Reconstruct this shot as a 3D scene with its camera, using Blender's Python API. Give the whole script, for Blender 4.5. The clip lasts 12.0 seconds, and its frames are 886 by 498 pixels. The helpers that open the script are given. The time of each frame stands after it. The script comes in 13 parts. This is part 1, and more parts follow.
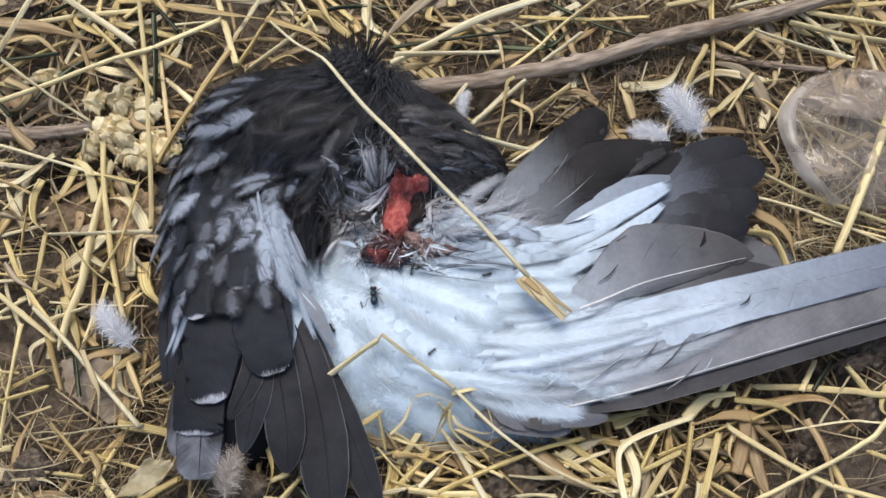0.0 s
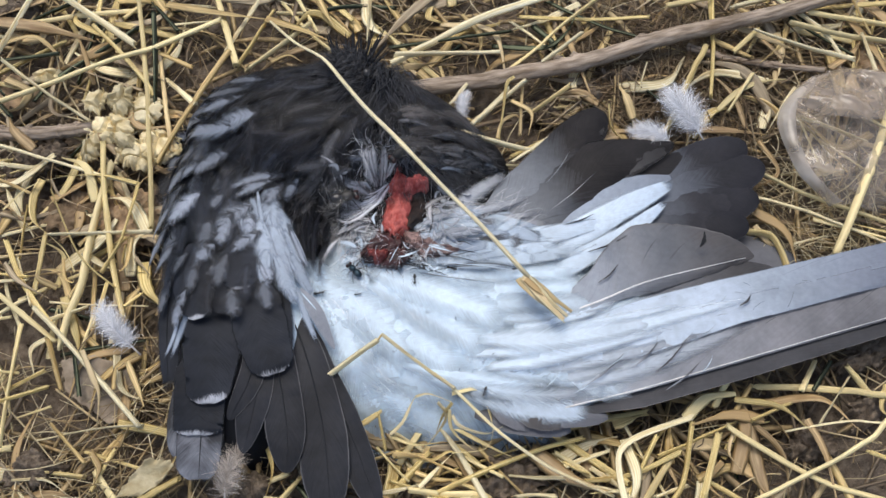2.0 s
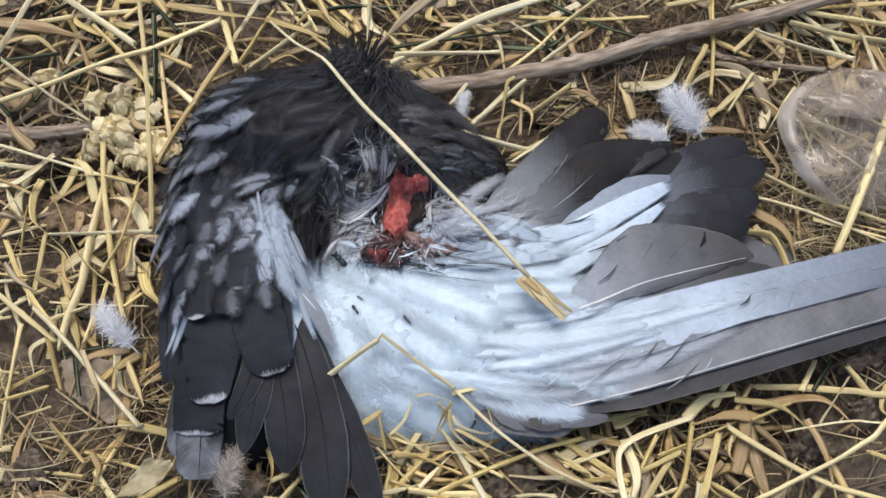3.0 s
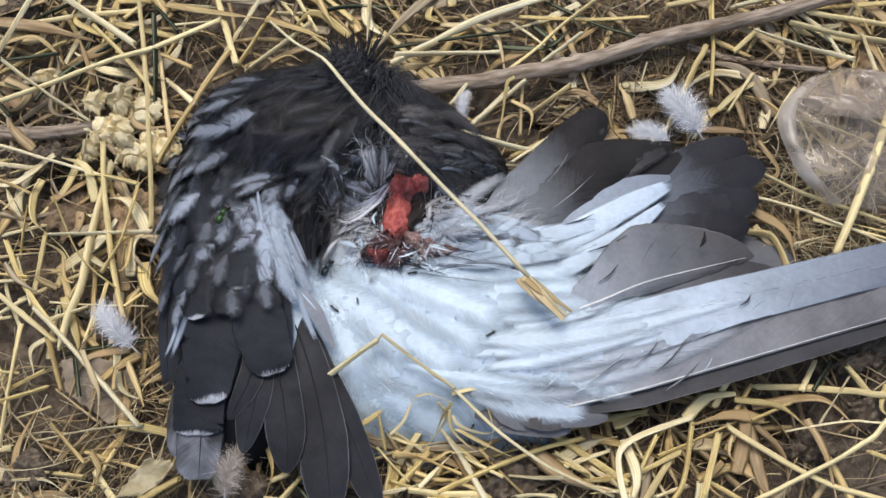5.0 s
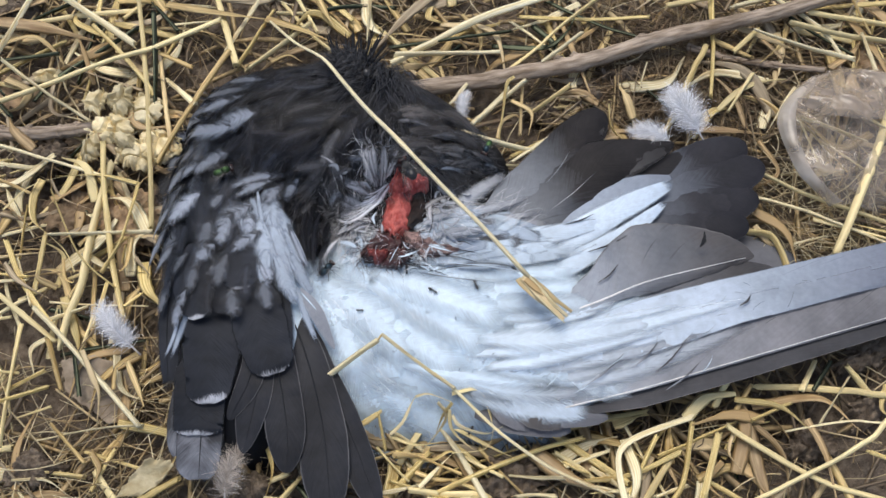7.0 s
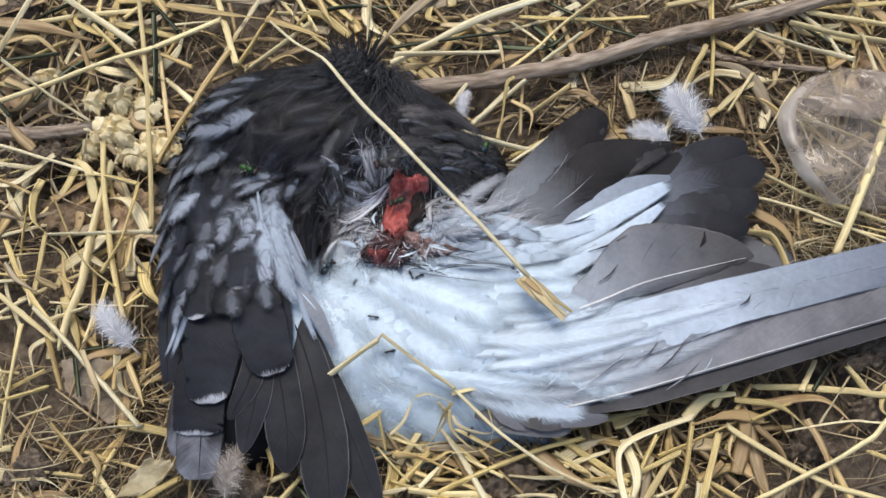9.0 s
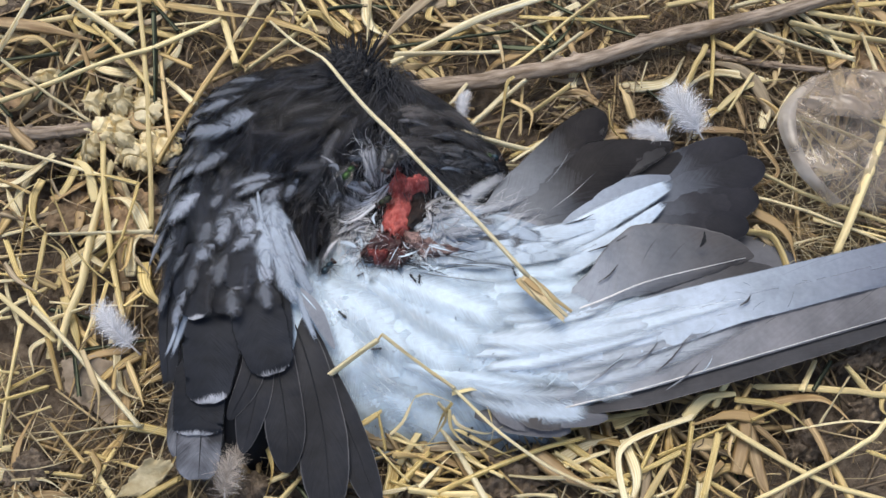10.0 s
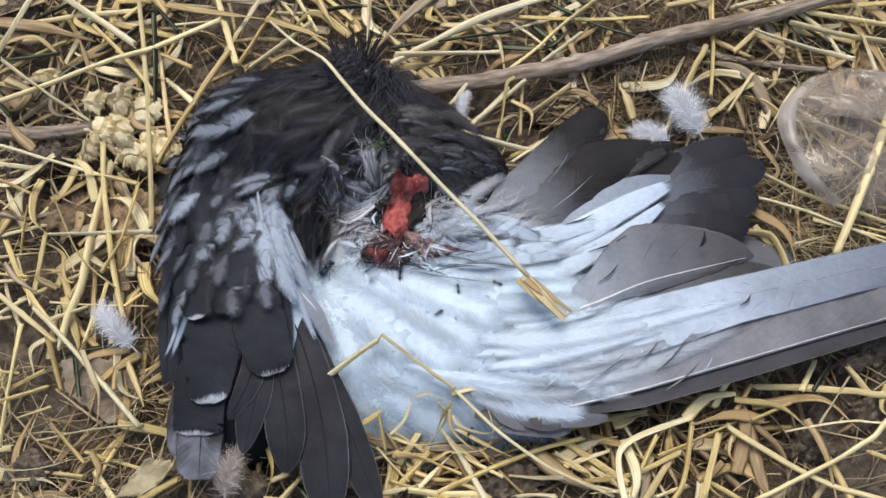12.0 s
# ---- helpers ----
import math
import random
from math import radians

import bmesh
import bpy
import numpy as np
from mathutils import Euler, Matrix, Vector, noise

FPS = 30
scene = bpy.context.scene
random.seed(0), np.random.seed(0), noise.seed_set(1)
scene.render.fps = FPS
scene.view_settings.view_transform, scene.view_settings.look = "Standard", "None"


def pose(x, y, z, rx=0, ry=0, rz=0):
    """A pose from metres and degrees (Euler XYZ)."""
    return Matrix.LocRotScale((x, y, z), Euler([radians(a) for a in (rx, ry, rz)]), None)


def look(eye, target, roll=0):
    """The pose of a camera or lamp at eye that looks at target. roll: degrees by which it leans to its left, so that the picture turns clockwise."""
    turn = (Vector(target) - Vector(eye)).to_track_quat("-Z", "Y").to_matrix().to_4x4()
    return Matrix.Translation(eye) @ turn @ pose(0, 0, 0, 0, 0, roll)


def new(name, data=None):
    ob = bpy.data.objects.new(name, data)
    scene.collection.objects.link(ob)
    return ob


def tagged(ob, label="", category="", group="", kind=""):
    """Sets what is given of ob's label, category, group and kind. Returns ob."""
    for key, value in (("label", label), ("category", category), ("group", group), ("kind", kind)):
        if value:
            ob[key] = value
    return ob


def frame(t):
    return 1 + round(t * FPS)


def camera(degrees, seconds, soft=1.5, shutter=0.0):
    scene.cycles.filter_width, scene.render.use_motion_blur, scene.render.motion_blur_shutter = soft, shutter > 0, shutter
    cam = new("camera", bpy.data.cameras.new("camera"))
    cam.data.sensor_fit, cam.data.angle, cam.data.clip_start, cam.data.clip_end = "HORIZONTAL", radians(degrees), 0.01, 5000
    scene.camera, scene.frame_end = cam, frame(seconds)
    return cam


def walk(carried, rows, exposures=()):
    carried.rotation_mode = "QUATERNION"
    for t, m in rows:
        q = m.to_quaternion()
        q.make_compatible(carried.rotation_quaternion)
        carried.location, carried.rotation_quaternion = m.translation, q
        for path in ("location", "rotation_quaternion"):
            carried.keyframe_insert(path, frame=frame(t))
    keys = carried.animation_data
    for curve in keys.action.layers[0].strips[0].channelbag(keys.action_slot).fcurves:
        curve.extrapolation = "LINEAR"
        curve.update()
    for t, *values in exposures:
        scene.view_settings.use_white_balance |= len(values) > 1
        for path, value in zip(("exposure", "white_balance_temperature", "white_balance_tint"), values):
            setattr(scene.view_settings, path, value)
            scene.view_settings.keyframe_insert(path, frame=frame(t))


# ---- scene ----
# camera: held still over the ground, looking down and forward
cam = camera(50, 12.0)
EYE = (0.0, -0.1903, 0.4081)
walk(cam, [(0.0, look(EYE, (0, 0, 0))), (12.0, look(EYE, (0, 0, 0)))], exposures=[(0.0, 0.35), (12.0, 0.35)])

# light: bright overcast, soft sun from high up
world = bpy.data.worlds.new("world")
scene.world = world
world.use_nodes = True
wn = world.node_tree
sky = wn.nodes.new("ShaderNodeTexSky")
sky.sky_type = "NISHITA"
sky.sun_disc = False
sky.sun_elevation = radians(68)
sky.sun_rotation = radians(-20)
sky.dust_density = 3.5
sky.ozone_density = 0.9
wn.links.new(sky.outputs[0], wn.nodes["Background"].inputs[0])
wn.nodes["Background"].inputs[1].default_value = 0.121
sun_data = bpy.data.lights.new("sun", "SUN")
sun_data.energy = 1.3
sun_data.angle = radians(35)
sun_data.color = (1.0, 0.965, 0.90)
sun = new("sun", sun_data)
_el, _az = radians(68), radians(-20)
_to = Vector((math.sin(_az) * math.cos(_el), math.cos(_az) * math.cos(_el), math.sin(_el)))
sun.matrix_world = look(_to * 5, (0, 0, 0))


# ---- materials ----
def node_mat(name, rough=0.6):
    m = bpy.data.materials.new(name)
    m.use_nodes = True
    nt = m.node_tree
    b = nt.nodes["Principled BSDF"]
    b.inputs["Roughness"].default_value = rough
    return m, nt, b


def nd(nt, kind, **vals):
    n = nt.nodes.new(kind)
    for k, v in vals.items():
        n.inputs[k].default_value = v
    return n


def mul(nt, a, b, op="MULTIPLY"):
    n = nt.nodes.new("ShaderNodeMath")
    n.operation = op
    for i, v in enumerate((a, b)):
        if isinstance(v, (int, float)):
            n.inputs[i].default_value = v
        else:
            nt.links.new(v, n.inputs[i])
    return n.outputs[0]


def mixc(nt, fac, a, b, mode="MIX"):
    n = nt.nodes.new("ShaderNodeMix")
    n.data_type, n.blend_type = "RGBA", mode
    for i, v in ((0, fac), (6, a), (7, b)):
        if isinstance(v, (int, float)):
            n.inputs[i].default_value = v
        elif isinstance(v, tuple):
            n.inputs[i].default_value = (*v, 1.0)
        else:
            nt.links.new(v, n.inputs[i])
    return n.outputs[2]


def ramp(nt, x, lo, hi, a=0.0, b=1.0):
    n = nt.nodes.new("ShaderNodeMapRange")
    n.inputs["From Min"].default_value, n.inputs["From Max"].default_value = lo, hi
    n.inputs["To Min"].default_value, n.inputs["To Max"].default_value = a, b
    nt.links.new(x, n.inputs["Value"])
    return n.outputs[0]


def noise_of(nt, vec, scale, detail=3.0, stretch=None):
    if stretch:
        mp = nt.nodes.new("ShaderNodeMapping")
        mp.inputs["Scale"].default_value = stretch
        nt.links.new(vec, mp.inputs["Vector"])
        vec = mp.outputs[0]
    n = nd(nt, "ShaderNodeTexNoise", Scale=scale, Detail=detail)
    nt.links.new(vec, n.inputs["Vector"])
    return n.outputs["Fac"]


def bump(nt, b, h, dist, strength=1.0):
    n = nd(nt, "ShaderNodeBump", Strength=strength, Distance=dist)
    nt.links.new(h, n.inputs["Height"])
    nt.links.new(n.outputs[0], b.inputs["Normal"])


def coords(nt, which):
    return nt.nodes.new("ShaderNodeTexCoord").outputs[which]


def feather_mat(name, col, tip=None, tip_at=0.85, edge=None, var=0.25, rough=0.55, spots=None, soft=0.05, barbs=0.07, rim=None, spec=0.3, cracks=0.0, mottle=(0.86, 1.12), parting=0.55, ragged=1.0, patch=None):
    """Vane of a feather: fine barbs slanting off the shaft, soft mottling, an optional tip band and pale rim."""
    m, nt, b = node_mat(name, rough)
    uv = coords(nt, "UV")
    sep = nt.nodes.new("ShaderNodeSeparateXYZ")
    nt.links.new(uv, sep.inputs[0])
    u, v = sep.outputs[0], sep.outputs[1]
    av = mul(nt, mul(nt, v, 0.5, "SUBTRACT"), 0.0, "ADD")
    av = mul(nt, mul(nt, av, 2.0), 0.0, "ADD")
    nabs = nt.nodes.new("ShaderNodeMath")
    nabs.operation = "ABSOLUTE"
    nt.links.new(av, nabs.inputs[0])
    av = nabs.outputs[0]
    lane = mul(nt, mul(nt, u, 1.0), mul(nt, av, 0.22), "SUBTRACT")
    info = nt.nodes.new("ShaderNodeObjectInfo").outputs["Random"]
    comb = nt.nodes.new("ShaderNodeCombineXYZ")
    nt.links.new(mul(nt, lane, 90.0), comb.inputs[0])
    nt.links.new(mul(nt, av, 2.2), comb.inputs[1])
    nt.links.new(mul(nt, info, 37.0), comb.inputs[2])
    barb = noise_of(nt, comb.outputs[0], 1.0, 2.0)
    obj = coords(nt, "Object")
    mott = noise_of(nt, obj, 55.0, 4.0)
    fine = noise_of(nt, obj, 420.0, 3.0)
    c = mixc(nt, ramp(nt, info, 0, 1), tuple(x * (1 - var) for x in col), tuple(min(1, x * (1 + var)) for x in col))
    if spots:
        cs = nt.nodes.new("ShaderNodeCombineXYZ")
        nt.links.new(mul(nt, lane, 1.9), cs.inputs[0])
        nt.links.new(mul(nt, v, 1.5), cs.inputs[1])
        nt.links.new(mul(nt, info, 91.0), cs.inputs[2])
        c = mixc(nt, ramp(nt, mul(nt, noise_of(nt, cs.outputs[0], 1.0, 2.0), mul(nt, barb, 0.22), "ADD"), 0.62, 0.76), c, spots)
    if tip:
        wav = mul(nt, u, mul(nt, ramp(nt, mott, 0, 1, -0.16 * ragged, 0.16 * ragged), ramp(nt, barb, 0, 1, -0.08 * ragged, 0.08 * ragged), "ADD"), "ADD")
        c = mixc(nt, ramp(nt, wav, tip_at - soft, tip_at + soft), c, tip)
    if patch:
        # pale middle with a ragged border, drawn out along the barbs
        mid = nt.nodes.new("ShaderNodeMath")
        mid.operation = "ABSOLUTE"
        nt.links.new(mul(nt, u, 0.56, "SUBTRACT"), mid.inputs[0])
        off = mul(nt, mul(nt, mid.outputs[0], 1.5), mul(nt, av, 0.75), "ADD")
        cp = nt.nodes.new("ShaderNodeCombineXYZ")
        nt.links.new(mul(nt, lane, 9.0), cp.inputs[0])
        nt.links.new(mul(nt, v, 2.6), cp.inputs[1])
        nt.links.new(mul(nt, info, 53.0), cp.inputs[2])
        blot = noise_of(nt, cp.outputs[0], 1.0, 4.0)
        off = mul(nt, off, mul(nt, ramp(nt, blot, 0.2, 0.8, -0.75, 0.75), ramp(nt, barb, 0.2, 0.8, -0.25, 0.25), "ADD"), "ADD")
        c = mixc(nt, ramp(nt, off, 0.40, 0.80, 1.0, 0.0), c, patch)
    if edge:
        c = mixc(nt, ramp(nt, av, 0.94, 1.0, 0.0, 0.9), c, edge)
    shade = mul(nt, ramp(nt, barb, 0.25, 0.75, 1 - barbs, 1 + barbs), ramp(nt, mott, 0.3, 0.7, *mottle))
    shade = mul(nt, shade, ramp(nt, fine, 0.3, 0.7, 0.92, 1.08))
    if cracks:
        # where barbs have come apart, thin dark slits
        ck = nt.nodes.new("ShaderNodeCombineXYZ")
        nt.links.new(mul(nt, lane, 46.0), ck.inputs[0])
        nt.links.new(mul(nt, v, 1.6), ck.inputs[1])
        nt.links.new(mul(nt, info, 29.0), ck.inputs[2])
        shade = mul(nt, shade, ramp(nt, noise_of(nt, ck.outputs[0], 1.0, 3.0), 0.66, 0.72, 1.0, 1 - cracks))
    cc = nt.nodes.new("ShaderNodeCombineXYZ")
    for i in range(3):
        nt.links.new(shade, cc.inputs[i])
    c = mixc(nt, 1.0, c, cc.outputs[0], "MULTIPLY")
    nt.links.new(c, b.inputs["Base Color"])
    b.inputs["Specular IOR Level"].default_value = spec
    if rim is not None:
        # loose barbs part towards the rim, so that the vane thins out
        cr = nt.nodes.new("ShaderNodeCombineXYZ")
        nt.links.new(mul(nt, lane, 150.0), cr.inputs[0])
        nt.links.new(mul(nt, av, 1.2), cr.inputs[1])
        nt.links.new(mul(nt, info, 71.0), cr.inputs[2])
        gapn = noise_of(nt, cr.outputs[0], 1.0, 2.0)
        out_u = ramp(nt, u, 0.72, 1.0)
        far = nt.nodes.new("ShaderNodeMath")
        far.operation = "MAXIMUM"
        nt.links.new(av, far.inputs[0])
        nt.links.new(out_u, far.inputs[1])
        far2 = nt.nodes.new("ShaderNodeMath")
        far2.operation = "MAXIMUM"
        nt.links.new(far.outputs[0], far2.inputs[0])
        nt.links.new(ramp(nt, u, 0.0, 0.14, 1.0, 0.0), far2.inputs[1])
        far = far2
        thin = ramp(nt, far.outputs[0], rim, 1.0, 1.0, -0.35)
        al = nt.nodes.new("ShaderNodeClamp")
        nt.links.new(mul(nt, thin, ramp(nt, gapn, 0.25, 0.75, -parting, parting), "ADD"), al.inputs["Value"])
        near = ramp(nt, far.outputs[0], rim, rim + 0.08)
        solid = nt.nodes.new("ShaderNodeMix")
        nt.links.new(near, solid.inputs[0])
        solid.inputs[2].default_value = 1.0
        nt.links.new(al.outputs[0], solid.inputs[3])
        nt.links.new(solid.outputs[0], b.inputs["Alpha"])
    bump(nt, b, barb, 0.0005, 0.3)
    return m


def plain_mat(name, col, col2, scale, rough=0.6, bumpd=0.0005, stretch=None, spec=0.4, island=False, detail=4.0, uv=False, third=None, stain=0.65):
    lowest = 0.78 if uv else 0.6

    m, nt, b = node_mat(name, rough)
    vec = coords(nt, "UV" if uv else "Object")
    n1 = noise_of(nt, vec, scale, detail, stretch)
    n2 = noise_of(nt, coords(nt, "Object"), 30.0, 3.0)
    c = mixc(nt, ramp(nt, n1, 0.38, 0.62) if uv else ramp(nt, n1, 0.3, 0.7), col, col2)
    rnd = nt.nodes.new("ShaderNodeNewGeometry").outputs["Random Per Island"] if island else nt.nodes.new("ShaderNodeObjectInfo").outputs["Random"]
    if uv:
        sv = nt.nodes.new("ShaderNodeMapping")
        sv.inputs["Scale"].default_value = (2.2, 1.0, 1)
        nt.links.new(vec, sv.inputs["Vector"])
        off = nt.nodes.new("ShaderNodeCombineXYZ")
        nt.links.new(mul(nt, nt.nodes.new("ShaderNodeObjectInfo").outputs["Random"], 53.0), off.inputs[1])
        nt.links.new(off.outputs[0], sv.inputs["Location"])
        st = noise_of(nt, sv.outputs[0], 1.0, 5.0)
        c = mixc(nt, ramp(nt, st, 0.5, 0.66, 0.0, stain), c, tuple(x * k for x, k in zip(col, (0.62, 0.52, 0.42))))
    if third:
        wn3 = nt.nodes.new("ShaderNodeTexWhiteNoise")
        wn3.noise_dimensions = "1D"
        nt.links.new(rnd, wn3.inputs["W"])
        c = mixc(nt, ramp(nt, wn3.outputs["Value"], 0.45, 0.9), c, third)
    tone = mul(nt, ramp(nt, rnd, 0, 1, lowest, 1.22), ramp(nt, n2, 0.3, 0.7, 0.85, 1.1))
    cc = nt.nodes.new("ShaderNodeCombineXYZ")
    for i in range(3):
        nt.links.new(tone, cc.inputs[i])
    c = mixc(nt, 1.0, c, cc.outputs[0], "MULTIPLY")
    nt.links.new(c, b.inputs["Base Color"])
    b.inputs["Specular IOR Level"].default_value = spec
    bump(nt, b, n1, bumpd, 0.6)
    return m


def soil_mat():
    m, nt, b = node_mat("soil", 0.9)
    vec = coords(nt, "Object")
    a = noise_of(nt, vec, 28.0, 5.0)
    g = noise_of(nt, vec, 260.0, 5.0)
    h = noise_of(nt, vec, 1400.0, 3.0)
    c = mixc(nt, ramp(nt, a, 0.35, 0.65), (0.055, 0.040, 0.028), (0.15, 0.115, 0.083))
    c = mixc(nt, ramp(nt, g, 0.35, 0.7), c, (0.23, 0.185, 0.138))
    c = mixc(nt, ramp(nt, h, 0.55, 0.7, 0.0, 0.5), c, (0.05, 0.036, 0.026))
    nt.links.new(c, b.inputs["Base Color"])
    b.inputs["Specular IOR Level"].default_value = 0.2
    bump(nt, b, mul(nt, g, mul(nt, h, 0.4), "ADD"), 0.002, 0.9)
    return m


